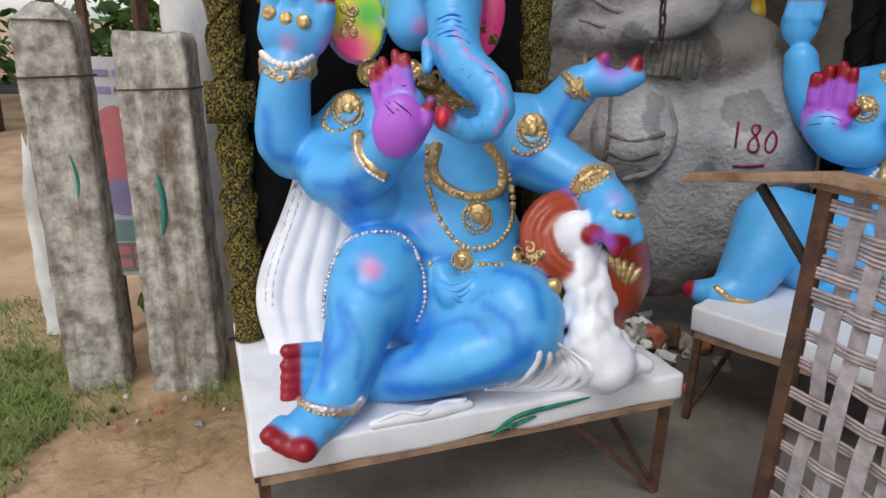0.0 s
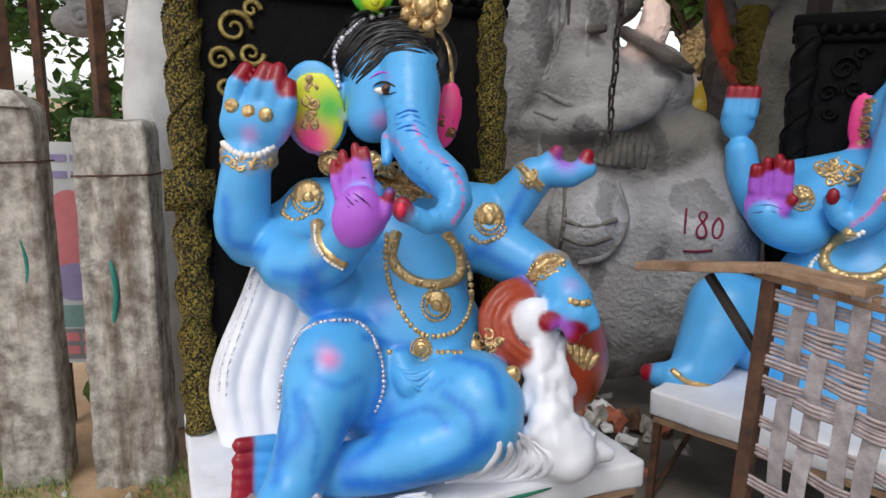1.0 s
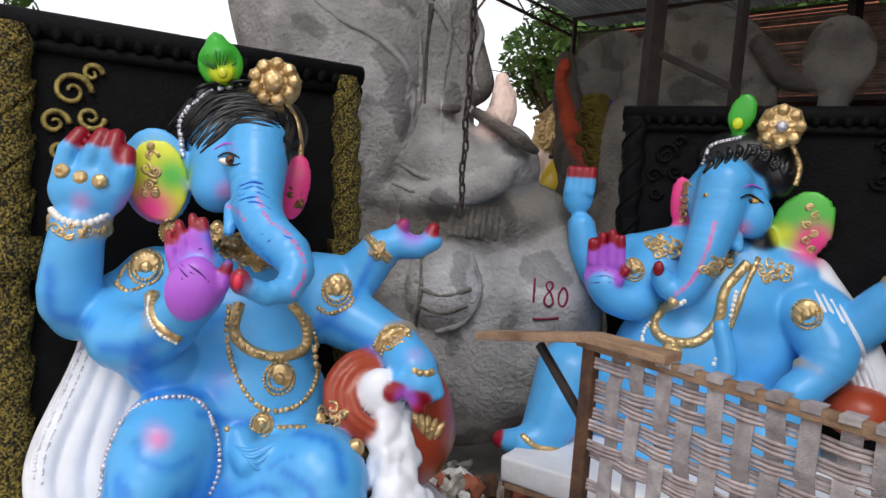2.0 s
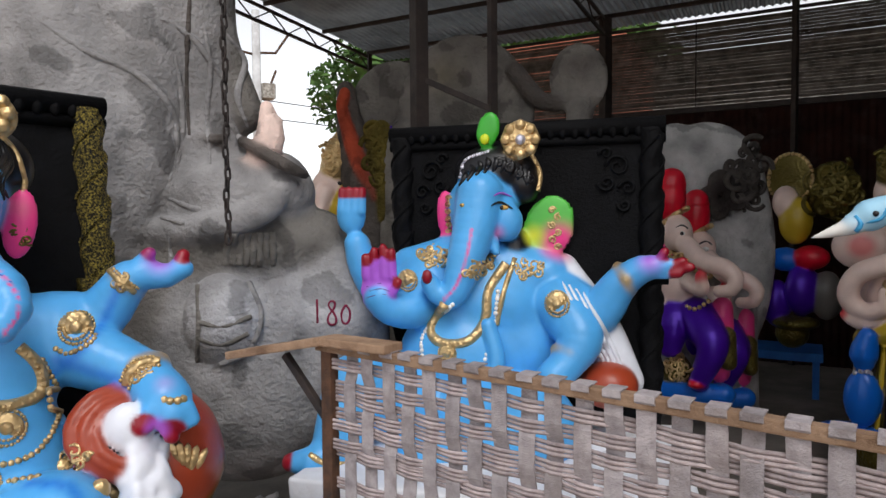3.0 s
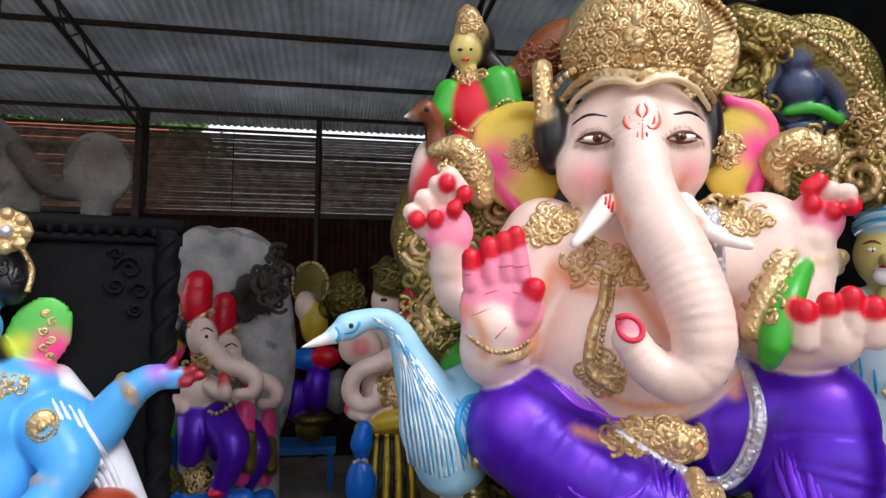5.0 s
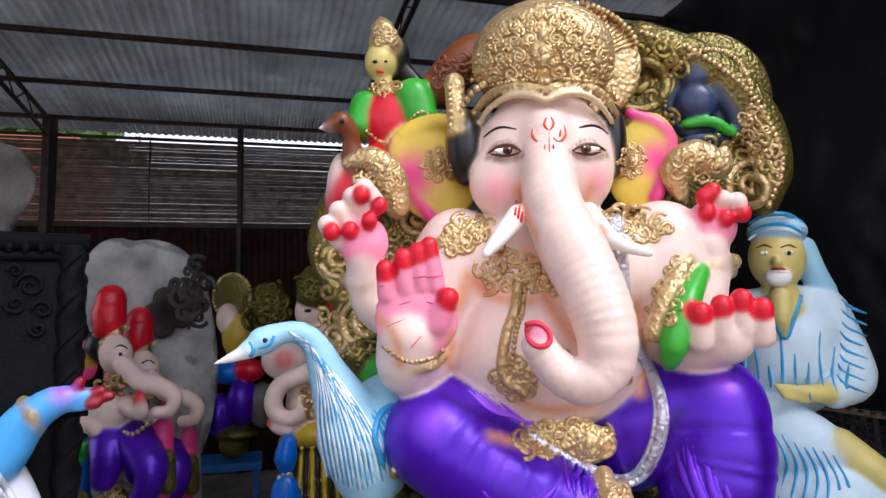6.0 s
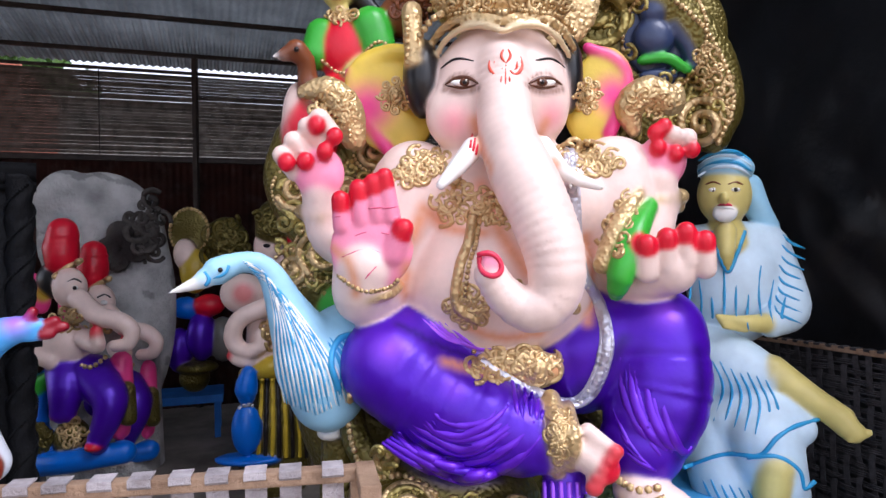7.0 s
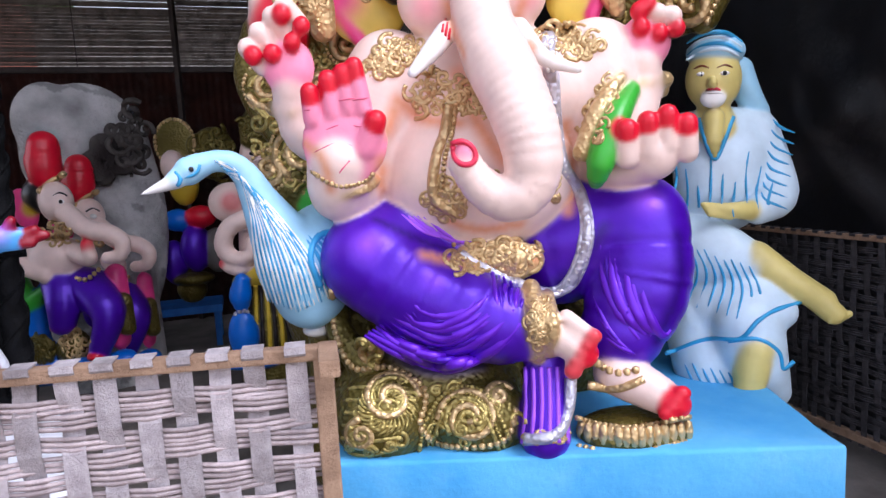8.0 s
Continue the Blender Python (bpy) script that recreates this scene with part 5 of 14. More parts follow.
s.beads((0.14, -0.068, 0.497), (0.138, -0.072, 0.486), (0.132, -0.075, 0.476), (0.122, -0.076, 0.469), (0.112, -0.077, 0.467), (0.101, -0.075, 0.469), (0.092, -0.073, 0.475), (0.085, -0.069, 0.484), (0.083, -0.065, 0.496), (0.085, -0.062, 0.507), (0.091, -0.059, 0.517), (0.1, -0.057, 0.523), (0.111, -0.057, 0.526), (0.122, -0.058, 0.524), (0.131, -0.06, 0.518), (0.137, -0.064, 0.508), (0.14, -0.068, 0.497), r=0.0047, col=GOLD, gap=2.1, laid=0.012)
s.beads((0.151, -0.068, 0.497), (0.148, -0.074, 0.481), (0.14, -0.078, 0.468), (0.127, -0.08, 0.458), (0.112, -0.081, 0.455), (0.096, -0.079, 0.457), (0.083, -0.075, 0.466), (0.075, -0.07, 0.479), (0.071, -0.065, 0.495), (0.074, -0.059, 0.511), (0.083, -0.055, 0.525), (0.096, -0.053, 0.534), (0.111, -0.052, 0.538), (0.126, -0.054, 0.535), (0.139, -0.058, 0.526), (0.148, -0.063, 0.513), (0.151, -0.068, 0.497), r=0.0051, col=GOLD, gap=2.1, laid=0.004)
s.bead(-0.263, 0.175, 0.757, 0.044, 0.014, 0.049, 0, GOLD, laid=0, n=14)
s.bead(-0.263, 0.175, 0.757, 0.019, 0.012, 0.02, 0, GOLD, laid=0.012, n=10)
s.beads((-0.232, 0.172, 0.758), (-0.234, 0.17, 0.745), (-0.241, 0.168, 0.734), (-0.251, 0.167, 0.726), (-0.263, 0.168, 0.723), (-0.275, 0.17, 0.725), (-0.285, 0.173, 0.732), (-0.293, 0.176, 0.743), (-0.295, 0.179, 0.756), (-0.293, 0.181, 0.769), (-0.286, 0.183, 0.78), (-0.276, 0.183, 0.788), (-0.264, 0.183, 0.791), (-0.252, 0.181, 0.789), (-0.241, 0.178, 0.782), (-0.234, 0.175, 0.771), (-0.232, 0.172, 0.758), r=0.0053, col=GOLD, gap=2.1, laid=0.012)
s.beads((-0.219, 0.171, 0.759), (-0.222, 0.167, 0.74), (-0.231, 0.165, 0.724), (-0.246, 0.164, 0.713), (-0.263, 0.165, 0.709), (-0.28, 0.168, 0.712), (-0.295, 0.171, 0.722), (-0.305, 0.176, 0.737), (-0.308, 0.18, 0.755), (-0.305, 0.184, 0.774), (-0.296, 0.186, 0.79), (-0.281, 0.187, 0.801), (-0.264, 0.186, 0.806), (-0.247, 0.183, 0.803), (-0.232, 0.18, 0.793), (-0.222, 0.175, 0.777), (-0.219, 0.171, 0.759), r=0.0057, col=GOLD, gap=2.1, laid=0.004)
s.bead(0.289, 0.155, 0.707, 0.044, 0.014, 0.048, 0, GOLD, laid=0, n=14)
s.bead(0.289, 0.155, 0.707, 0.018, 0.012, 0.02, 0, GOLD, laid=0.012, n=10)
s.beads((0.32, 0.152, 0.708), (0.318, 0.149, 0.695), (0.311, 0.147, 0.684), (0.301, 0.147, 0.676), (0.289, 0.148, 0.673), (0.277, 0.149, 0.675), (0.267, 0.152, 0.682), (0.26, 0.155, 0.693), (0.258, 0.158, 0.705), (0.26, 0.161, 0.718), (0.266, 0.162, 0.729), (0.276, 0.163, 0.737), (0.288, 0.162, 0.74), (0.3, 0.16, 0.738), (0.311, 0.158, 0.731), (0.318, 0.155, 0.72), (0.32, 0.152, 0.708), r=0.0052, col=GOLD, gap=2.1, laid=0.012)
s.beads((0.333, 0.15, 0.708), (0.33, 0.147, 0.69), (0.321, 0.144, 0.674), (0.307, 0.144, 0.663), (0.29, 0.145, 0.659), (0.273, 0.147, 0.662), (0.258, 0.151, 0.672), (0.248, 0.155, 0.687), (0.245, 0.159, 0.705), (0.248, 0.163, 0.723), (0.257, 0.165, 0.739), (0.271, 0.166, 0.75), (0.288, 0.165, 0.754), (0.305, 0.163, 0.751), (0.32, 0.159, 0.741), (0.329, 0.155, 0.726), (0.333, 0.15, 0.708), r=0.0057, col=GOLD, gap=2.1, laid=0.004)
s.bead(-0.199, 0.211, 0.861, 0.034, 0.014, 0.038, 0, GOLD, laid=0, n=14)
s.bead(-0.199, 0.211, 0.861, 0.014, 0.012, 0.016, 0, GOLD, laid=0.012, n=10)
s.beads((-0.174, 0.208, 0.862), (-0.176, 0.206, 0.852), (-0.181, 0.205, 0.843), (-0.189, 0.205, 0.837), (-0.198, 0.205, 0.835), (-0.208, 0.207, 0.836), (-0.216, 0.209, 0.842), (-0.221, 0.211, 0.85), (-0.223, 0.213, 0.86), (-0.222, 0.215, 0.87), (-0.216, 0.217, 0.879), (-0.209, 0.217, 0.885), (-0.199, 0.217, 0.888), (-0.19, 0.215, 0.886), (-0.182, 0.213, 0.881), (-0.176, 0.211, 0.872), (-0.174, 0.208, 0.862), r=0.0041, col=GOLD, gap=2.1, laid=0.012)
s.beads((-0.164, 0.207, 0.862), (-0.166, 0.205, 0.848), (-0.174, 0.203, 0.835), (-0.185, 0.202, 0.827), (-0.198, 0.203, 0.823), (-0.212, 0.205, 0.826), (-0.223, 0.208, 0.834), (-0.231, 0.211, 0.845), (-0.234, 0.215, 0.86), (-0.231, 0.217, 0.874), (-0.224, 0.219, 0.887), (-0.213, 0.22, 0.895), (-0.199, 0.219, 0.899), (-0.186, 0.217, 0.896), (-0.175, 0.214, 0.889), (-0.167, 0.211, 0.877), (-0.164, 0.207, 0.862), r=0.0045, col=GOLD, gap=2.1, laid=0.004)
s.bead(0.072, -0.077, 0.371, 0.029, 0.014, 0.031, 0, GOLD, laid=0, n=14)
s.bead(0.072, -0.077, 0.371, 0.012, 0.012, 0.013, 0, GOLD, laid=0.012, n=10)
s.beads((0.092, -0.08, 0.372), (0.091, -0.081, 0.363), (0.086, -0.082, 0.356), (0.08, -0.083, 0.351), (0.072, -0.082, 0.349), (0.064, -0.081, 0.35), (0.057, -0.079, 0.355), (0.053, -0.077, 0.362), (0.051, -0.075, 0.37), (0.052, -0.074, 0.378), (0.057, -0.073, 0.386), (0.063, -0.072, 0.391), (0.071, -0.073, 0.393), (0.079, -0.074, 0.391), (0.086, -0.076, 0.387), (0.09, -0.078, 0.38), (0.092, -0.08, 0.372), r=0.0034, col=GOLD, gap=2.1, laid=0.012)
s.beads((0.101, -0.08, 0.372), (0.099, -0.083, 0.36), (0.092, -0.084, 0.349), (0.083, -0.085, 0.342), (0.072, -0.084, 0.339), (0.061, -0.082, 0.341), (0.051, -0.08, 0.348), (0.045, -0.077, 0.358), (0.043, -0.074, 0.37), (0.045, -0.072, 0.382), (0.051, -0.071, 0.392), (0.06, -0.07, 0.399), (0.071, -0.071, 0.402), (0.082, -0.072, 0.4), (0.092, -0.075, 0.394), (0.098, -0.078, 0.384), (0.101, -0.08, 0.372), r=0.0037, col=GOLD, gap=2.1, laid=0.004)
s.beads((-0.337, 0.163, 0.709), (-0.318, 0.171, 0.756), (-0.289, 0.181, 0.769), r=0.0085, col=GOLD)
s.beads((-0.337, 0.163, 0.709), (-0.301, 0.135, 0.694), (-0.257, 0.154, 0.709), r=0.0085, col=GOLD)
s.beads((0.235, 0.139, 0.652), (0.266, 0.112, 0.64), (0.329, 0.131, 0.664), (0.341, 0.155, 0.686), r=0.0087, col=GOLD)
s.cord((-0.079, 0.153, 0.891), (-0.021, 0.116, 0.846), (0.053, 0.09, 0.809), (0.114, 0.108, 0.784), r=0.0201, col=GOLD)
s.carve(-0.005, 0.101, 0.831, 0.091, 0.036, 12, GOLD, 0.0066, seed=2, roll=30)
s.carve(0.087, 0.096, 0.81, 0.05, 0.03, 8, GOLD, 0.0066, seed=5)
s.beads((0, 0.024, 0.684), (-0.015, -0.018, 0.62), (0.024, -0.037, 0.569), (0.103, -0.048, 0.548), (0.173, -0.044, 0.572), (0.176, -0.002, 0.635), (0.138, 0.038, 0.684), r=0.0071, col=GOLD, laid=0.014, gap=2.4)
s.beads((-0.017, -0.083, 0.364), (0.041, -0.116, 0.372), (0.119, -0.118, 0.376), (0.202, -0.095, 0.365), r=0.0095, col=GOLD)
s.beads((-0.316, -0.127, 0.221), (-0.304, -0.094, 0.319), (-0.258, -0.064, 0.414), (-0.18, -0.048, 0.443), (-0.092, -0.047, 0.43), (-0.044, -0.074, 0.356), (-0.032, -0.106, 0.265), (-0.058, -0.128, 0.196), r=0.0079, col=SILVER)
s.cord((-0.357, -0.322, 0.077), (-0.315, -0.366, 0.078), (-0.265, -0.37, 0.073), (-0.217, -0.353, 0.069), (-0.195, -0.311, 0.072), r=0.0117, col=SILVER)
s.beads((-0.357, -0.325, 0.066), (-0.314, -0.37, 0.067), (-0.265, -0.374, 0.062), (-0.216, -0.357, 0.059), (-0.195, -0.315, 0.061), r=0.0073, col=GOLD)
s.bead(-0.466, 0.11, 1.02, 0.022, 0.014, 0.021, 0, GOLD, laid=0.002, n=10)
s.bead(-0.418, 0.101, 1.005, 0.022, 0.014, 0.021, 0, GOLD, laid=0.002, n=10)
s.bead(-0.371, 0.095, 0.999, 0.022, 0.014, 0.021, 0, GOLD, laid=0.002, n=10)
s.beads((-0.5, 0.152, 0.911), (-0.462, 0.113, 0.89), (-0.418, 0.086, 0.884), (-0.381, 0.093, 0.891), (-0.357, 0.136, 0.911), r=0.0114, col=EYEWHITE, gap=1.8)
s.carve(-0.418, 0.081, 0.862, 0.064, 0.013, 10, GOLD, 0.0048, seed=9)
s.carve(0.441, 0.019, 0.584, 0.04, 0.02, 10, GOLD, 0.0050, seed=8, roll=-30)
s.carve(0.409, 0.158, 0.832, 0.021, 0.028, 6, GOLD, 0.0052, seed=3)
s.beads((0.488, -0.092, 0.52), (0.513, -0.097, 0.512), (0.545, -0.089, 0.515), r=0.0127, col=GOLD, gap=1.6)
s.cord((-0.146, -0.157, 0.802), (-0.122, -0.175, 0.776), (-0.083, -0.18, 0.778), r=0.0024, col=CREASE, laid=-0.0004, taper=True)
s.cord((-0.14, -0.156, 0.809), (-0.113, -0.175, 0.785), (-0.08, -0.179, 0.781), r=0.0024, col=CREASE, laid=-0.0004, taper=True)
s.cord((-0.135, -0.155, 0.816), (-0.103, -0.174, 0.794), (-0.077, -0.179, 0.783), r=0.0024, col=CREASE, laid=-0.0004, taper=True)
s.cord((-0.129, -0.154, 0.823), (-0.093, -0.173, 0.802), (-0.075, -0.179, 0.786), r=0.0024, col=CREASE, laid=-0.0004, taper=True)
s.cord((-0.155, -0.15, 0.832), (-0.135, -0.151, 0.838), r=0.0024, col=CREASE, laid=-0.0004, taper=True)
s.cord((-0.132, -0.15, 0.841), (-0.113, -0.151, 0.848), r=0.0024, col=CREASE, laid=-0.0004, taper=True)
s.cord((-0.11, -0.151, 0.851), (-0.09, -0.152, 0.857), r=0.0024, col=CREASE, laid=-0.0004, taper=True)
s.cord((-0.117, -0.18, 0.708), (-0.09, -0.186, 0.746), (-0.069, -0.18, 0.781), r=0.0024, col=CREASE, laid=-0.0004, taper=True)
s.spray(-0.189, -0.161, 0.389, 0.051, PINK, amount=0.8, edge=1)
s.spray(0.239, -0.216, 0.231, 0.061, VIOLET, amount=0.35, edge=1)
s.spray(-0.038, -0.048, 0.497, 0.063, VIOLET, amount=0.35, edge=1)
s.spray(0.49, -0.075, 0.552, 0.048, PINK, amount=0.5, edge=1)
# Deeper blue airbrushed along limb creases, shading put into the paint.
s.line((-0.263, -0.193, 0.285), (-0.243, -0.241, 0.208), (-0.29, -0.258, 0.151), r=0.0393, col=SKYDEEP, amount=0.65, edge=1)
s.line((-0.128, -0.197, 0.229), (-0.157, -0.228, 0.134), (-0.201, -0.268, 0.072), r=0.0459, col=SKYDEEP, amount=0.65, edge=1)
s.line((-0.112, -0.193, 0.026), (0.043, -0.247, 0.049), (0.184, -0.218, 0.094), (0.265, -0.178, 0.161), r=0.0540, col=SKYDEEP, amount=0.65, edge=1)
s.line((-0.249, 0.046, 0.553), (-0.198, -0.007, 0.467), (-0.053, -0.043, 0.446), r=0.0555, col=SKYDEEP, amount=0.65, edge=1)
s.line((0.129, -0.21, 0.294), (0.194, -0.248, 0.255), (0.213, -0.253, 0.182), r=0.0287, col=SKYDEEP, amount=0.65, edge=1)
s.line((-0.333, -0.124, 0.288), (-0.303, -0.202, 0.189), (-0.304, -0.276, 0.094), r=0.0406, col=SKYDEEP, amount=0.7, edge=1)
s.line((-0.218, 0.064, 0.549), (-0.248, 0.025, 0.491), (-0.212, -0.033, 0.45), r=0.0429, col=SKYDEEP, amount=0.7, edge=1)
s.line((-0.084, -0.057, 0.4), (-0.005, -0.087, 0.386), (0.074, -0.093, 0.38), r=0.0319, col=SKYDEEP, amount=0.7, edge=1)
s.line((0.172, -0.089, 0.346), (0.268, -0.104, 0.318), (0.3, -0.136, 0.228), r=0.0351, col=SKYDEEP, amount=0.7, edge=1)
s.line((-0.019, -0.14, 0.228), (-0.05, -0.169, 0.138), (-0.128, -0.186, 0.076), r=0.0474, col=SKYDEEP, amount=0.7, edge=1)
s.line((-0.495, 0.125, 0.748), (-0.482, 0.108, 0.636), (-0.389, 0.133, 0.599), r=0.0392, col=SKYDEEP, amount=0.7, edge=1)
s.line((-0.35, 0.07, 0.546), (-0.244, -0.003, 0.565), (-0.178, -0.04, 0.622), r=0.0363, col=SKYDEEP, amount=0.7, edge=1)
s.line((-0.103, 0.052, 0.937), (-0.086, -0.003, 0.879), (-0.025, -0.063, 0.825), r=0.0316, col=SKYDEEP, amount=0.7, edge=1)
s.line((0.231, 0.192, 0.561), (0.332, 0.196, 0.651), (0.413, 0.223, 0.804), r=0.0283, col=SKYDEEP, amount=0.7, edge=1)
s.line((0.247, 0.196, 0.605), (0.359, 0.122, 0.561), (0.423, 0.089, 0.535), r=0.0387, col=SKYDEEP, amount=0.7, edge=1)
s.limb((0.012, -0.082, 0.342, 0.042), (0.043, -0.132, 0.294, 0.044), (0.097, -0.127, 0.317, 0.035), col=SKY, k=0.01)
s.cord((-0.005, -0.114, 0.337), (0.042, -0.133, 0.32), (0.121, -0.118, 0.348), r=0.0063, col=SKY, laid=-0.001, taper=True)
s.cord((0.008, -0.119, 0.326), (0.051, -0.139, 0.305), (0.111, -0.122, 0.333), r=0.0063, col=SKY, laid=-0.001, taper=True)
s.cord((0.02, -0.124, 0.314), (0.061, -0.144, 0.291), (0.102, -0.127, 0.318), r=0.0063, col=SKY, laid=-0.001, taper=True)
s.cord((0.033, -0.128, 0.302), (0.07, -0.15, 0.276), (0.093, -0.132, 0.302), r=0.0063, col=SKY, laid=-0.001, taper=True)
s.cord((0.26, -0.111, 0.172), (0.291, -0.181, 0.127), (0.235, -0.21, 0.063), (0.14, -0.213, 0.038), r=0.0114, col=CHALK, laid=-0.003, taper=True)
s.cord((0.283, -0.115, 0.163), (0.32, -0.184, 0.121), (0.27, -0.212, 0.062), (0.172, -0.215, 0.039), r=0.0114, col=CHALK, laid=-0.003, taper=True)
s.cord((0.306, -0.119, 0.154), (0.349, -0.187, 0.116), (0.304, -0.214, 0.061), (0.204, -0.216, 0.04), r=0.0114, col=CHALK, laid=-0.003, taper=True)
s.cord((0.329, -0.123, 0.146), (0.377, -0.191, 0.111), (0.339, -0.216, 0.061), (0.235, -0.218, 0.04), r=0.0114, col=CHALK, laid=-0.003, taper=True)
s.cord((0.352, -0.128, 0.137), (0.406, -0.194, 0.105), (0.374, -0.218, 0.06), (0.267, -0.219, 0.041), r=0.0114, col=CHALK, laid=-0.003, taper=True)
s.cord((0.374, -0.132, 0.128), (0.435, -0.197, 0.1), (0.409, -0.22, 0.06), (0.298, -0.22, 0.042), r=0.0114, col=CHALK, laid=-0.003, taper=True)
s.limb((-0.168, -0.334, 0.007, 0.015), (-0.08, -0.297, 0.006, 0.021), (-0.004, -0.278, 0.011, 0.021), (0.092, -0.241, 0.01, 0.014), col=CHALK, k=0.01)
s.cord((-0.153, -0.332, 0.017), (-0.087, -0.292, 0.02), (-0.042, -0.297, 0.011), (0.004, -0.272, 0.03), (0.084, -0.237, 0.02), r=0.0074, col=CHALK, laid=0)
s.bead(0.238, 0.011, 0.341, 0.025, 0.02, 0.029, 0, GOLD, laid=0.004, n=10)
s.bead(0.269, -0.001, 0.31, 0.025, 0.02, 0.029, 0, GOLD, laid=0.004, n=10)
s.bead(0.306, -0.012, 0.282, 0.025, 0.02, 0.029, 0, GOLD, laid=0.004, n=10)
s.bead(0.35, -0.02, 0.267, 0.025, 0.02, 0.029, 0, GOLD, laid=0.004, n=10)
s.carve(0.282, 0.041, 0.343, 0.044, 0.038, 8, GOLD, 0.0060, seed=31, roll=-40)
s.bead(0.536, 0.012, 0.328, 0.014, 0.012, 0.041, -25, GOLD, laid=0.002)
s.bead(0.551, 0.009, 0.321, 0.014, 0.012, 0.041, -11, GOLD, laid=0.002)
s.bead(0.566, 0.005, 0.313, 0.014, 0.012, 0.041, 3, GOLD, laid=0.002)
s.bead(0.582, 0.002, 0.305, 0.014, 0.012, 0.041, 17, GOLD, laid=0.002)
s.bead(0.597, -0.001, 0.298, 0.014, 0.012, 0.041, 31, GOLD, laid=0.002)
s.limb((0.327, -0.058, 0.183, 0.023), (0.361, -0.065, 0.168, 0.02), col=GOLD)
s.limb((0.635, 0.144, 0.358, 0.025), (0.661, 0.089, 0.263, 0.025), (0.602, 0.03, 0.172, 0.025), col=OLDGOLD)
s.spray(-0.084, -0.086, 0.376, 0.016, SKY)
# More deep blue in creases of legs, chest and arm, painted-in shade.
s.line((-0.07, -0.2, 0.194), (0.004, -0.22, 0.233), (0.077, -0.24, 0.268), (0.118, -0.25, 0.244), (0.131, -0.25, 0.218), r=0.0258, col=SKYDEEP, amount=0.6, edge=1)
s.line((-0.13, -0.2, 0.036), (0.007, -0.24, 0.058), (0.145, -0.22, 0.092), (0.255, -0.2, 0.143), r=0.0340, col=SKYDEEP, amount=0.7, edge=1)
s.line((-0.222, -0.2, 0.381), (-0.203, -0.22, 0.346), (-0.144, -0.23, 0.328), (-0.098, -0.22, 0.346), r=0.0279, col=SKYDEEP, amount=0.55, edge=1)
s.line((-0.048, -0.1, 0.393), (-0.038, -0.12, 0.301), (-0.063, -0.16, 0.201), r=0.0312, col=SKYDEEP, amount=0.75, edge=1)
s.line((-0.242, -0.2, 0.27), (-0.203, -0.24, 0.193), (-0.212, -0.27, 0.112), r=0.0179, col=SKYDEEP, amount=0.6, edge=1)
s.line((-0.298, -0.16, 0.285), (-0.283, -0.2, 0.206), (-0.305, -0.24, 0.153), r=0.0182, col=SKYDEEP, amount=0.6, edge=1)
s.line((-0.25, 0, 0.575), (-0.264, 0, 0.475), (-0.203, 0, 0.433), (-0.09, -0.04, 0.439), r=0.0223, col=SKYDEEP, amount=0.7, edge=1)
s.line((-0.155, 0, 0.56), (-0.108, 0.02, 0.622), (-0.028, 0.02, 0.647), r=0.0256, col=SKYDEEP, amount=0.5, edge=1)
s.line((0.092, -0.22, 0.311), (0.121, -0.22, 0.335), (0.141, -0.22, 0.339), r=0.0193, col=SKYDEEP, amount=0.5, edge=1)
s.spray(-0.175, -0.2, 0.389, 0.05, PINK, amount=0.75, edge=1)
s.cord((0.391, -0.02, 0.561), (0.402, -0.04, 0.603), (0.437, -0.04, 0.623), (0.488, 0, 0.611), r=0.0146, col=GOLD, laid=-0.003)
s.beads((0.402, -0.02, 0.548), (0.413, -0.04, 0.59), (0.444, -0.04, 0.61), (0.496, 0, 0.598), r=0.0065, col=GOLD, gap=2, laid=0.002)
s.beads((0.377, -0.02, 0.574), (0.392, -0.04, 0.616), (0.429, -0.04, 0.636), (0.477, 0, 0.626), r=0.0065, col=GOLD, gap=2, laid=0.002)
s.cord((0.369, 0.15, 0.872), (0.391, 0.11, 0.846), (0.439, 0.14, 0.803), r=0.0102, col=GOLD, laid=-0.001)
s.beads((0.381, 0.15, 0.879), (0.404, 0.11, 0.853), (0.451, 0.14, 0.814), r=0.0054, col=GOLD, gap=2, laid=0.002)
s.cord((-0.217, 0, 0.711), (-0.208, -0.05, 0.673), (-0.181, -0.09, 0.641), (-0.138, -0.12, 0.62), r=0.0125, col=GOLD, laid=-0.003)
s.beads((-0.227, 0, 0.704), (-0.22, -0.05, 0.666), (-0.19, -0.09, 0.628), (-0.144, -0.12, 0.608), r=0.0056, col=EYEWHITE, gap=2, laid=0.002)
s.carve(0.023, 0.08, 0.804, 0.055, 0.023, 12, GOLD, 0.0060, seed=27, roll=15, laid=0)
s.carve(-0.062, 0.1, 0.836, 0.049, 0.023, 10, GOLD, 0.0060, seed=28, roll=30, laid=0)
# Darker blue edges on trunk and head, shading carried by the paint.
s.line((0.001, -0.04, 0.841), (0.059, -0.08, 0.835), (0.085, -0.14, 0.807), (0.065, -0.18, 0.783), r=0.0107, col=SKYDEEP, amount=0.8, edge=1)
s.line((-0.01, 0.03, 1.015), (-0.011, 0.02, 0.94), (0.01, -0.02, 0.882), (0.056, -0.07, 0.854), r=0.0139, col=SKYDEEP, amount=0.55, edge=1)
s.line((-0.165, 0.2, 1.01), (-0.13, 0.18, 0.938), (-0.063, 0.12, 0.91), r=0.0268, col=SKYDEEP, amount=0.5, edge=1)
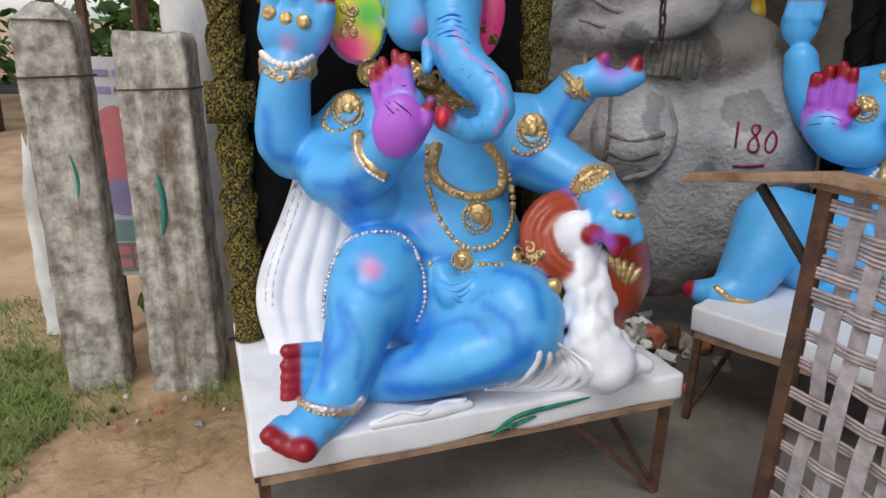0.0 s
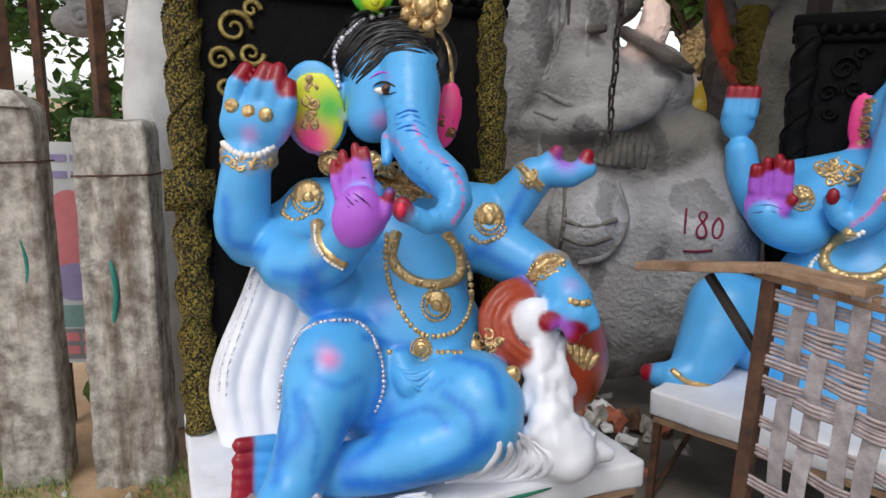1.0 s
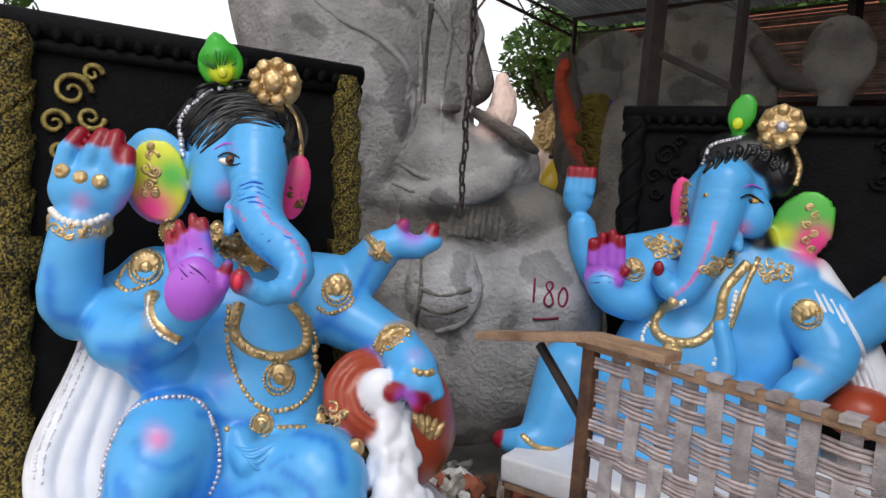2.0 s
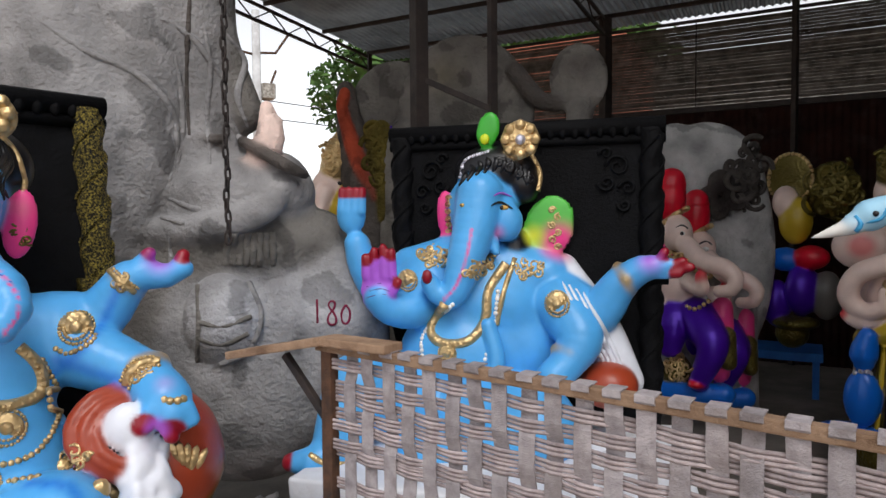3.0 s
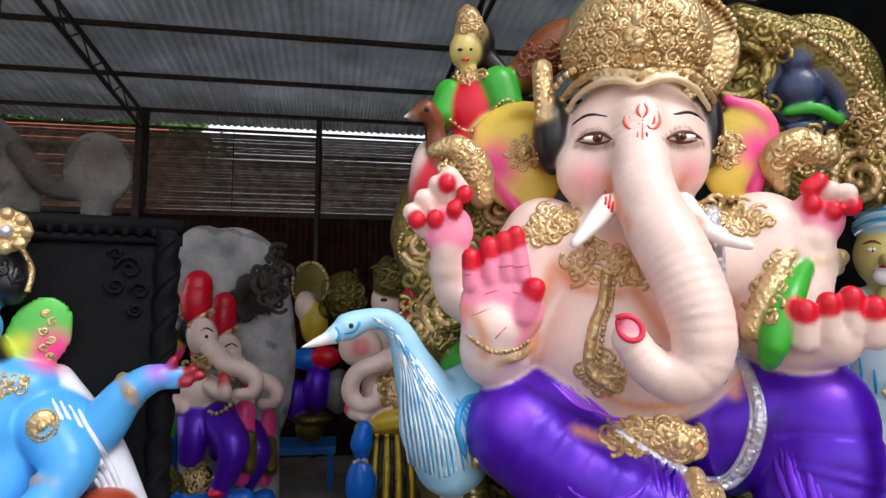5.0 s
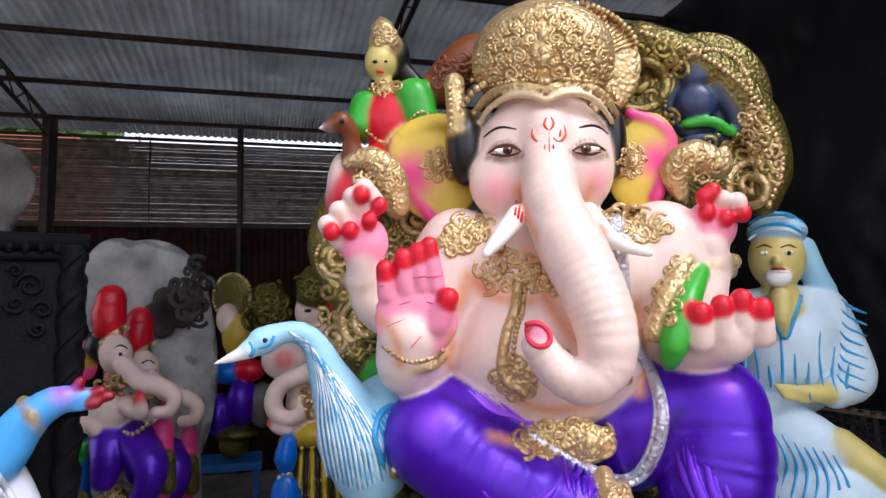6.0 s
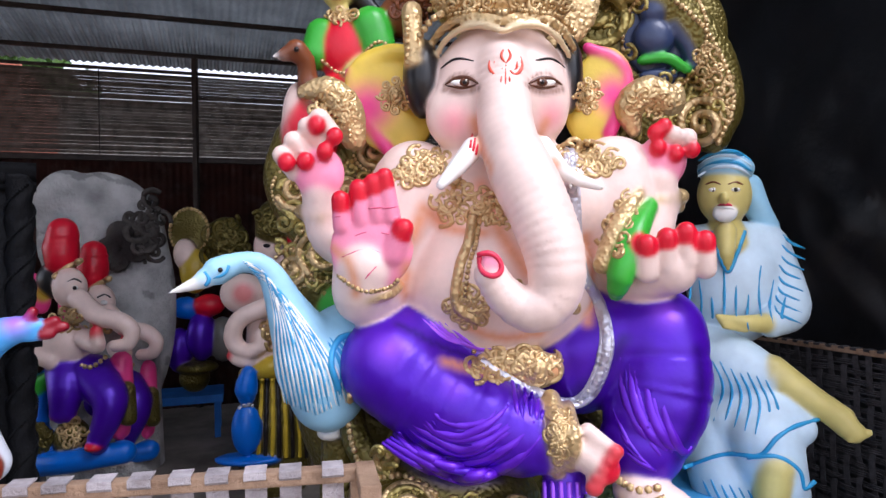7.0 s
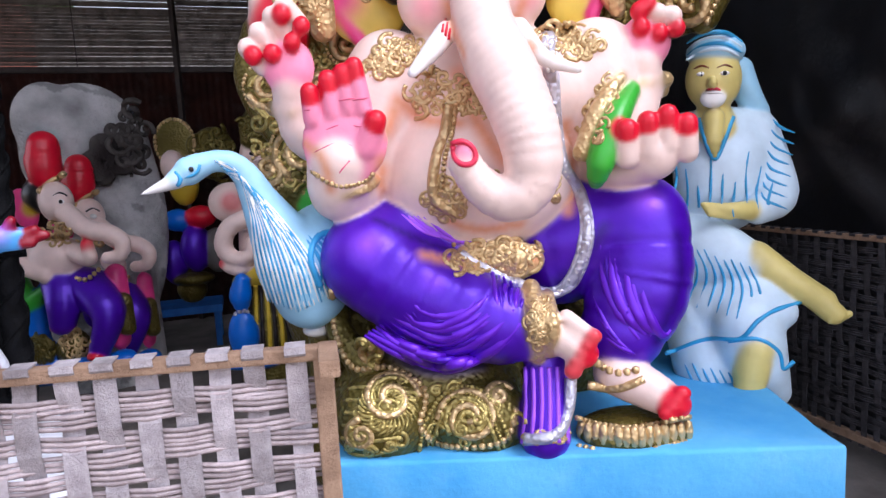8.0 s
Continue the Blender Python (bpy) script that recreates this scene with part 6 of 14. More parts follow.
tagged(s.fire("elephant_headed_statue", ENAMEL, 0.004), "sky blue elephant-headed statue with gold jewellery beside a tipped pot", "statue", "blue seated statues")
s = Clay((2.8, 0, 0.5), (-0.474, -0.695, -0.271), (0.582, 0.871, 2.366), 0.01, -77.6, (-2.392, -0.241, 1.006))
s.ball(0.085, 0.066, 1.636, 0.261, 0.19, 0.261, 0, CREAM, k=0.03)
s.ball(-0.022, 0.209, 1.537, 0.121, 0.08, 0.129, 0, CREAM, k=0.03)
s.ball(0.06, -0.075, 1.556, 0.109, 0.08, 0.126, 0, CREAM, k=0.03)
s.limb((-0.03, 0.045, 1.699, 0.102), (-0.09, 0.033, 1.541, 0.095), (-0.165, 0.012, 1.411, 0.098), (-0.235, -0.035, 1.29, 0.106), (-0.295, -0.099, 1.148, 0.102), (-0.324, -0.143, 1.004, 0.093), (-0.324, -0.135, 0.89, 0.082), (-0.339, -0.065, 0.846, 0.072), (-0.356, 0.009, 0.888, 0.06), (-0.377, 0.054, 0.96, 0.051), col=CREAM, k=0.018, ridge=0.002, wave=0.03)
s.ball(-0.407, 0.045, 0.993, 0.034, 0.02, 0.038, 0, ROSE, k=0.004)
s.limb((-0.186, 0.129, 1.387, 0.038), (-0.257, 0.176, 1.311, 0.03), (-0.306, 0.22, 1.251, 0.017), col=EYEWHITE, k=0.008)
s.limb((-0.136, -0.1, 1.389, 0.035), (-0.157, -0.183, 1.282, 0.026), (-0.174, -0.286, 1.238, 0.015), col=EYEWHITE, k=0.008)
s.ball(0.101, 0.048, 1.218, 0.451, 0.22, 0.236, 0, CREAM, k=0.04)
s.ball(0.045, 0.091, 0.92, 0.368, 0.26, 0.274, 0, CREAM, k=0.04)
s.ball(0.114, 0.512, 1.644, 0.175, 0.03, 0.225, -20, EARGOLD)
s.spray(0.057, 0.588, 1.614, 0.155, EARPINK, edge=0.9)
s.ball(0.271, -0.296, 1.642, 0.123, 0.03, 0.201, 20, EARGOLD)
s.spray(0.263, -0.354, 1.636, 0.122, EARPINK, edge=0.9)
s.ball(0.09, 0.052, 2.032, 0.275, 0.19, 0.228, 0, GOLD, k=0.015)
s.ball(0.247, -0.037, 2.048, 0.288, 0.04, 0.253, 0, GOLD)
s.ball(0.018, 0.354, 1.696, 0.074, 0.1, 0.151, 0, HAIR)
s.ball(0.165, -0.183, 1.708, 0.057, 0.1, 0.153, 0, HAIR)
s.limb((0.024, 0.391, 1.312, 0.15), (-0.061, 0.559, 1.099, 0.116), (-0.116, 0.671, 1.101, 0.083), (-0.145, 0.701, 1.194, 0.07), col=CREAM, k=0.03)
s.ball(-0.186, 0.69, 1.327, 0.089, 0.055, 0.097, 0, ROSE, k=0.01)
s.limb((-0.145, 0.701, 1.188, 0.068), (-0.165, 0.695, 1.264, 0.069), col=CREAM, k=0.01)
s.limb((0.005, 0.387, 1.288, 0.149), (-0.112, 0.479, 0.973, 0.127), (-0.222, 0.518, 0.897, 0.108), (-0.259, 0.493, 0.995, 0.115), col=CREAM, k=0.03)
s.ball(-0.304, 0.46, 1.052, 0.139, 0.04, 0.139, 0, ROSE, k=0.01)
s.limb((-0.336, 0.55, 1.128, 0.032), (-0.357, 0.548, 1.216, 0.029), col=ROSE, k=0.003)
s.spray(-0.367, 0.544, 1.219, 0.059, RED, edge=0.25)
s.limb((-0.322, 0.487, 1.146, 0.032), (-0.345, 0.489, 1.252, 0.029), col=ROSE, k=0.003)
s.spray(-0.354, 0.485, 1.255, 0.059, RED, edge=0.25)
s.limb((-0.311, 0.436, 1.154, 0.032), (-0.335, 0.441, 1.27, 0.029), col=ROSE, k=0.003)
s.spray(-0.344, 0.438, 1.272, 0.059, RED, edge=0.25)
s.limb((-0.301, 0.392, 1.153, 0.032), (-0.327, 0.404, 1.287, 0.029), col=ROSE, k=0.003)
s.spray(-0.337, 0.401, 1.29, 0.059, RED, edge=0.25)
s.limb((-0.299, 0.39, 1.031, 0.045), (-0.321, 0.345, 1.113, 0.035), col=ROSE, k=0.01)
s.spray(-0.33, 0.338, 1.112, 0.055, RED, edge=0.3)
s.limb((0.206, -0.343, 1.297, 0.169), (0.167, -0.428, 1.077, 0.116), (0.179, -0.493, 1.202, 0.084), col=CREAM, k=0.03)
s.ball(0.151, -0.519, 1.356, 0.088, 0.055, 0.096, 0, ROSE, k=0.01)
s.limb((0.18, -0.497, 1.191, 0.076), (0.167, -0.494, 1.285, 0.08), col=CREAM, k=0.01)
s.limb((0.185, -0.342, 1.273, 0.15), (0.118, -0.382, 0.973, 0.125), (0.004, -0.517, 0.962, 0.094), col=CREAM, k=0.03)
s.limb((0.07, -0.463, 1.184, 0.028), (-0.034, -0.398, 1.072, 0.047), (-0.074, -0.348, 0.937, 0.046), (-0.035, -0.333, 0.878, 0.027), col=LEAFGREEN)
s.limb((-0.075, -0.435, 0.951, 0.038), (-0.097, -0.435, 1.046, 0.034), col=CREAM, k=0.008)
s.spray(-0.118, -0.434, 1.057, 0.067, RED, edge=0.3)
s.limb((-0.061, -0.5, 0.972, 0.038), (-0.083, -0.501, 1.067, 0.034), col=CREAM, k=0.008)
s.spray(-0.104, -0.498, 1.078, 0.067, RED, edge=0.3)
s.limb((-0.047, -0.564, 0.99, 0.038), (-0.07, -0.564, 1.085, 0.034), col=CREAM, k=0.008)
s.spray(-0.091, -0.561, 1.095, 0.067, RED, edge=0.3)
s.limb((-0.033, -0.627, 0.96, 0.038), (-0.056, -0.626, 1.055, 0.034), col=CREAM, k=0.008)
s.spray(-0.077, -0.623, 1.066, 0.067, RED, edge=0.3)
s.limb((0.111, 0.282, 0.658, 0.263), (-0.162, 0.45, 0.655, 0.169), col=PURPLE, k=0.03)
s.limb((-0.181, 0.444, 0.638, 0.166), (-0.172, 0.228, 0.504, 0.171), (-0.161, -0.002, 0.412, 0.133), (-0.174, -0.124, 0.401, 0.094), col=PURPLE, k=0.03, ridge=0.005, wave=0.052)
s.limb((0.214, -0.188, 0.647, 0.241), (0.143, -0.477, 0.721, 0.17), col=PURPLE, k=0.03)
s.limb((0.124, -0.484, 0.703, 0.169), (0.085, -0.475, 0.505, 0.178), (0.03, -0.398, 0.316, 0.139), col=PURPLE, k=0.03, ridge=0.005, wave=0.05)
s.limb((-0.181, -0.143, 0.413, 0.067), (-0.205, -0.215, 0.376, 0.062), (-0.222, -0.276, 0.33, 0.05), col=CREAM, k=0.01)
s.spray(-0.216, -0.302, 0.329, 0.081, RED, edge=0.3)
s.limb((-0.046, -0.382, 0.21, 0.079), (-0.079, -0.492, 0.162, 0.07), (-0.117, -0.569, 0.127, 0.053), col=CREAM, k=0.02)
s.spray(-0.127, -0.568, 0.131, 0.075, RED, edge=0.3)
s.limb((-0.143, -0.146, 0.277, 0.073), (-0.223, -0.143, 0.048, 0.085), col=PURPLE)
s.ball(-0.056, 0.293, 0.117, 0.358, 0.2, 0.231, 0, OLDGOLD)
s.ball(-0.058, -0.434, 0.01, 0.198, 0.14, 0.071, 0, OLDGOLD)
s.ball(-0.085, 0.011, 0.618, 0.168, 0.04, 0.079, 0, GOLD)
s.bead(-0.098, 0.175, 1.634, 0.046, 0.01, 0.0125, 6, EYEWHITE, laid=0, n=14)
s.bead(-0.107, 0.169, 1.635, 0.019, 0.010, 0.0145, 0, IRIS, laid=0.01, n=12)
s.bead(-0.107, 0.169, 1.635, 0.009, 0.008, 0.009, 0, INK, laid=0.018, n=8)
# White dot on the pupil, a glint put in as a bead.
s.bead(-0.116, 0.161, 1.64, 0.004, 0.004, 0.004, 0, EYEWHITE, laid=0.026, n=6)
s.cord((-0.093, 0.242, 1.636), (-0.105, 0.202, 1.652), (-0.104, 0.153, 1.651), (-0.097, 0.123, 1.630), r=0.0081, col=IRIS, laid=0.004, taper=True)
s.cord((-0.092, 0.238, 1.633), (-0.098, 0.176, 1.618), (-0.098, 0.127, 1.627), r=0.0049, col=IRIS, laid=0.004, taper=True)
s.cord((-0.078, 0.261, 1.7), (-0.096, 0.202, 1.726), (-0.102, 0.136, 1.71), r=0.0053, col=INK, laid=0.002, taper=True)
s.line((-0.093, 0.246, 1.62), (-0.098, 0.176, 1.602), (-0.097, 0.123, 1.614), r=0.0243, col=BROWN, amount=0.8, edge=1)
s.bead(-0.037, -0.104, 1.627, 0.044, 0.01, 0.0125, -6, EYEWHITE, laid=0, n=14)
s.bead(-0.048, -0.1, 1.629, 0.019, 0.010, 0.0145, 0, IRIS, laid=0.012, n=12)
s.bead(-0.048, -0.1, 1.629, 0.009, 0.008, 0.009, 0, INK, laid=0.02, n=8)
# The other pupil's highlight, again a small white bead.
s.bead(-0.06, -0.095, 1.634, 0.004, 0.004, 0.004, 0, EYEWHITE, laid=0.038, n=6)
s.cord((-0.003, -0.166, 1.627), (-0.031, -0.132, 1.644), (-0.052, -0.085, 1.644), (-0.058, -0.053, 1.625), r=0.0081, col=IRIS, laid=0.004, taper=True)
s.cord((-0.004, -0.161, 1.625), (-0.037, -0.103, 1.611), (-0.057, -0.057, 1.621), r=0.0049, col=IRIS, laid=0.004, taper=True)
s.cord((0.02, -0.182, 1.689), (-0.022, -0.133, 1.718), (-0.056, -0.071, 1.706), r=0.0053, col=INK, laid=0.002, taper=True)
s.line((-0.002, -0.169, 1.611), (-0.037, -0.103, 1.595), (-0.058, -0.053, 1.61), r=0.0243, col=BROWN, amount=0.8, edge=1)
s.spray(-0.084, 0.212, 1.504, 0.101, BLUSH, amount=0.9, edge=1)
s.spray(0.009, -0.118, 1.521, 0.094, BLUSH, amount=0.9, edge=1)
s.cord((-0.168, 0.135, 1.437), (-0.179, 0.142, 1.389), r=0.0047, col=RED, laid=0)
s.cord((-0.166, 0.126, 1.421), (-0.177, 0.133, 1.377), r=0.0047, col=RED, laid=0)
s.cord((-0.164, 0.117, 1.406), (-0.175, 0.124, 1.365), r=0.0047, col=RED, laid=0)
s.cord((-0.416, 0.085, 1.02), (-0.428, 0.048, 1.029), (-0.42, 0.012, 0.994), (-0.42, 0.016, 0.96), (-0.427, 0.05, 0.954), (-0.424, 0.077, 0.975), (-0.415, 0.081, 1.014), r=0.0086, col=LIP, laid=0.004)
s.curl(0.111, 0.432, 1.659, 0.025, GOLD, 0.0067, start=0)
s.curl(0.251, -0.296, 1.638, 0.022, GOLD, 0.0066, start=0)
s.curl(0.108, 0.448, 1.619, 0.025, GOLD, 0.0067, start=45)
s.curl(0.249, -0.283, 1.597, 0.022, GOLD, 0.0066, start=45)
s.curl(0.1, 0.486, 1.603, 0.025, GOLD, 0.0067, start=90)
s.curl(0.243, -0.255, 1.581, 0.022, GOLD, 0.0066, start=90)
s.curl(0.092, 0.522, 1.62, 0.025, GOLD, 0.0067, start=135)
s.curl(0.237, -0.228, 1.598, 0.022, GOLD, 0.0066, start=135)
s.curl(0.088, 0.536, 1.662, 0.025, GOLD, 0.0067, start=180)
s.curl(0.234, -0.218, 1.639, 0.022, GOLD, 0.0066, start=180)
s.curl(0.091, 0.52, 1.702, 0.025, GOLD, 0.0067, start=225)
s.curl(0.236, -0.23, 1.68, 0.022, GOLD, 0.0066, start=225)
s.curl(0.099, 0.483, 1.719, 0.025, GOLD, 0.0067, start=270)
s.curl(0.241, -0.258, 1.696, 0.022, GOLD, 0.0066, start=270)
s.curl(0.107, 0.446, 1.701, 0.025, GOLD, 0.0067, start=315)
s.curl(0.248, -0.285, 1.679, 0.022, GOLD, 0.0066, start=315)
s.bead(0.099, 0.484, 1.661, 0.036, 0.014, 0.039, 0, GOLD, laid=0, n=14)
s.bead(0.099, 0.484, 1.661, 0.015, 0.012, 0.016, 0, GOLD, laid=0.012, n=10)
s.beads((0.105, 0.459, 1.66), (0.105, 0.461, 1.649), (0.104, 0.467, 1.64), (0.102, 0.475, 1.634), (0.1, 0.485, 1.632), (0.098, 0.494, 1.635), (0.096, 0.502, 1.641), (0.094, 0.508, 1.65), (0.094, 0.509, 1.661), (0.094, 0.507, 1.672), (0.095, 0.501, 1.681), (0.097, 0.493, 1.687), (0.099, 0.483, 1.689), (0.101, 0.474, 1.686), (0.103, 0.466, 1.68), (0.104, 0.461, 1.671), (0.105, 0.459, 1.66), r=0.0043, col=GOLD, gap=2.1, laid=0.012)
s.beads((0.107, 0.449, 1.66), (0.107, 0.452, 1.644), (0.105, 0.46, 1.632), (0.103, 0.472, 1.623), (0.1, 0.485, 1.621), (0.097, 0.499, 1.624), (0.094, 0.51, 1.633), (0.092, 0.517, 1.646), (0.092, 0.52, 1.661), (0.092, 0.517, 1.677), (0.093, 0.509, 1.689), (0.096, 0.497, 1.698), (0.099, 0.483, 1.701), (0.102, 0.47, 1.697), (0.105, 0.458, 1.688), (0.106, 0.451, 1.675), (0.107, 0.449, 1.66), r=0.0046, col=GOLD, gap=2.1, laid=0.004)
s.bead(0.242, -0.257, 1.638, 0.031, 0.014, 0.034, 0, GOLD, laid=0, n=14)
s.bead(0.242, -0.257, 1.638, 0.013, 0.012, 0.014, 0, GOLD, laid=0.012, n=10)
s.beads((0.247, -0.279, 1.638), (0.247, -0.277, 1.629), (0.246, -0.272, 1.621), (0.244, -0.265, 1.616), (0.242, -0.256, 1.614), (0.241, -0.248, 1.616), (0.239, -0.241, 1.621), (0.238, -0.236, 1.63), (0.237, -0.235, 1.639), (0.238, -0.237, 1.648), (0.238, -0.242, 1.656), (0.24, -0.249, 1.661), (0.242, -0.258, 1.663), (0.244, -0.266, 1.661), (0.245, -0.273, 1.655), (0.246, -0.277, 1.647), (0.247, -0.279, 1.638), r=0.0037, col=GOLD, gap=2.1, laid=0.012)
s.beads((0.249, -0.288, 1.638), (0.249, -0.285, 1.624), (0.247, -0.278, 1.613), (0.245, -0.268, 1.606), (0.242, -0.256, 1.604), (0.24, -0.244, 1.607), (0.238, -0.234, 1.614), (0.236, -0.228, 1.626), (0.235, -0.226, 1.639), (0.236, -0.229, 1.652), (0.237, -0.236, 1.664), (0.239, -0.246, 1.671), (0.242, -0.258, 1.673), (0.244, -0.27, 1.67), (0.247, -0.279, 1.662), (0.248, -0.286, 1.651), (0.249, -0.288, 1.638), r=0.0040, col=GOLD, gap=2.1, laid=0.004)
s.limb((0.107, 0.625, 1.787, 0.032), (0.112, 0.507, 1.835, 0.036), (0.097, 0.388, 1.82, 0.027), col=EARGOLD, k=0.02)
s.limb((0.098, 0.67, 1.765, 0.023), (0.1, 0.627, 1.603, 0.027), (0.097, 0.512, 1.438, 0.022), col=EARPINK, k=0.02)
s.limb((0.26, -0.262, 1.833, 0.022), (0.285, -0.369, 1.775, 0.027), (0.295, -0.406, 1.685, 0.027), (0.263, -0.34, 1.492, 0.027), col=EARPINK, k=0.02)
s.limb((0, 0.302, 1.763, 0.011), (-0.05, 0.239, 1.817, 0.012), (-0.09, 0.151, 1.841, 0.014), (-0.105, 0.076, 1.826, 0.014), (-0.11, 0.028, 1.802, 0.012), (-0.095, -0.018, 1.82, 0.014), (-0.065, -0.091, 1.829, 0.014), (-0.015, -0.154, 1.796, 0.012), (0.05, -0.195, 1.742, 0.01), col=PALEGOLD, k=0.004)
s.limb((0.01, 0.326, 1.803, 0.013), (-0.045, 0.251, 1.858, 0.017), (-0.085, 0.155, 1.875, 0.018), (-0.105, 0.032, 1.844, 0.018), (-0.06, -0.083, 1.864, 0.018), (-0.01, -0.163, 1.833, 0.016), (0.06, -0.212, 1.773, 0.012), col=GOLD, k=0.006)
s.beads((-0.09, 0.331, 1.825), (-0.138, 0.259, 1.868), (-0.171, 0.13, 1.883), (-0.174, 0.028, 1.842), (-0.123, -0.072, 1.88), (-0.015, -0.17, 1.864), (0.081, -0.219, 1.833), r=0.0145, col=GOLD)
s.curl(-0.077, 0.086, 1.921, 0.034, GOLD, 0.0085, turns=1.7, start=90, flip=-1, laid=0.004)
s.curl(-0.077, 0.061, 1.952, 0.019, GOLD, 0.0065, turns=1.3, start=270, flip=1, laid=0.006)
s.bead(-0.077, 0.117, 1.901, 0.01, 0.011, 0.01, 0, GOLD, laid=0.004, n=8)
s.curl(-0.077, -0.018, 1.91, 0.034, GOLD, 0.0085, turns=1.7, start=90, flip=1, laid=0.004)
s.curl(-0.077, 0.005, 1.946, 0.019, GOLD, 0.0065, turns=1.3, start=270, flip=-1, laid=0.006)
s.bead(-0.077, -0.047, 1.884, 0.01, 0.011, 0.01, 0, GOLD, laid=0.004, n=8)
s.curl(-0.048, 0.157, 1.935, 0.035, GOLD, 0.0085, turns=1.7, start=90, flip=-1, laid=0.004)
s.curl(-0.048, 0.131, 1.971, 0.019, GOLD, 0.0065, turns=1.3, start=270, flip=1, laid=0.006)
s.bead(-0.048, 0.188, 1.919, 0.01, 0.011, 0.01, 0, GOLD, laid=0.004, n=8)
s.curl(-0.048, -0.08, 1.91, 0.034, GOLD, 0.0085, turns=1.7, start=90, flip=1, laid=0.004)
s.curl(-0.048, -0.057, 1.95, 0.019, GOLD, 0.0065, turns=1.3, start=270, flip=-1, laid=0.006)
s.bead(-0.048, -0.109, 1.888, 0.01, 0.011, 0.01, 0, GOLD, laid=0.004, n=8)
s.curl(-0.021, 0.225, 1.949, 0.036, GOLD, 0.0085, turns=1.7, start=90, flip=-1, laid=0.004)
s.curl(-0.021, 0.198, 1.989, 0.019, GOLD, 0.0065, turns=1.3, start=270, flip=1, laid=0.006)
s.bead(-0.021, 0.257, 1.936, 0.01, 0.011, 0.01, 0, GOLD, laid=0.004, n=8)
s.curl(-0.021, -0.138, 1.911, 0.034, GOLD, 0.0085, turns=1.7, start=90, flip=1, laid=0.004)
s.curl(-0.021, -0.115, 1.954, 0.019, GOLD, 0.0065, turns=1.3, start=270, flip=-1, laid=0.006)
s.bead(-0.021, -0.167, 1.892, 0.01, 0.011, 0.01, 0, GOLD, laid=0.004, n=8)
s.curl(0.001, 0.281, 1.96, 0.036, GOLD, 0.0085, turns=1.7, start=90, flip=-1, laid=0.004)
s.curl(0.001, 0.254, 2.003, 0.02, GOLD, 0.0065, turns=1.3, start=270, flip=1, laid=0.006)
s.bead(0.001, 0.314, 1.95, 0.011, 0.011, 0.011, 0, GOLD, laid=0.004, n=8)
s.curl(0.001, -0.185, 1.911, 0.035, GOLD, 0.0085, turns=1.7, start=90, flip=1, laid=0.004)
s.curl(0.001, -0.162, 1.958, 0.019, GOLD, 0.0065, turns=1.3, start=270, flip=-1, laid=0.006)
s.bead(0.001, -0.214, 1.895, 0.01, 0.011, 0.01, 0, GOLD, laid=0.004, n=8)
s.curl(-0.06, 0.124, 1.994, 0.033, GOLD, 0.0085, turns=1.7, start=90, flip=-1, laid=0.004)
s.curl(-0.06, 0.098, 2.028, 0.018, GOLD, 0.0065, turns=1.3, start=270, flip=1, laid=0.006)
s.bead(-0.06, 0.155, 1.977, 0.01, 0.011, 0.01, 0, GOLD, laid=0.004, n=8)
s.curl(-0.06, -0.054, 1.974, 0.032, GOLD, 0.0085, turns=1.7, start=90, flip=1, laid=0.004)
s.curl(-0.06, -0.031, 2.013, 0.018, GOLD, 0.0065, turns=1.3, start=270, flip=-1, laid=0.006)
s.bead(-0.06, -0.084, 1.95, 0.01, 0.011, 0.01, 0, GOLD, laid=0.004, n=8)
s.curl(-0.032, 0.196, 2.01, 0.033, GOLD, 0.0085, turns=1.7, start=90, flip=-1, laid=0.004)
s.curl(-0.032, 0.169, 2.048, 0.018, GOLD, 0.0065, turns=1.3, start=270, flip=1, laid=0.006)
s.bead(-0.032, 0.228, 1.996, 0.01, 0.011, 0.01, 0, GOLD, laid=0.004, n=8)
s.curl(-0.032, -0.116, 1.975, 0.032, GOLD, 0.0085, turns=1.7, start=90, flip=1, laid=0.004)
s.curl(-0.032, -0.093, 2.018, 0.018, GOLD, 0.0065, turns=1.3, start=270, flip=-1, laid=0.006)
s.bead(-0.032, -0.145, 1.955, 0.01, 0.011, 0.01, 0, GOLD, laid=0.004, n=8)
s.curl(-0.006, 0.26, 2.024, 0.034, GOLD, 0.0085, turns=1.7, start=90, flip=-1, laid=0.004)
s.curl(-0.006, 0.233, 2.066, 0.019, GOLD, 0.0065, turns=1.3, start=270, flip=1, laid=0.006)
s.bead(-0.006, 0.293, 2.013, 0.011, 0.011, 0.011, 0, GOLD, laid=0.004, n=8)
s.curl(-0.006, -0.171, 1.976, 0.032, GOLD, 0.0085, turns=1.7, start=90, flip=1, laid=0.004)
s.curl(-0.006, -0.148, 2.022, 0.018, GOLD, 0.0065, turns=1.3, start=270, flip=-1, laid=0.006)
s.bead(-0.006, -0.2, 1.959, 0.01, 0.011, 0.01, 0, GOLD, laid=0.004, n=8)
s.curl(-0.08, 0.075, 2.044, 0.03, GOLD, 0.0085, turns=1.7, start=90, flip=-1, laid=0.004)
s.curl(-0.08, 0.05, 2.074, 0.017, GOLD, 0.0065, turns=1.3, start=270, flip=1, laid=0.006)
s.bead(-0.08, 0.106, 2.024, 0.01, 0.011, 0.01, 0, GOLD, laid=0.004, n=8)
s.curl(-0.08, -0.014, 2.034, 0.03, GOLD, 0.0085, turns=1.7, start=90, flip=1, laid=0.004)
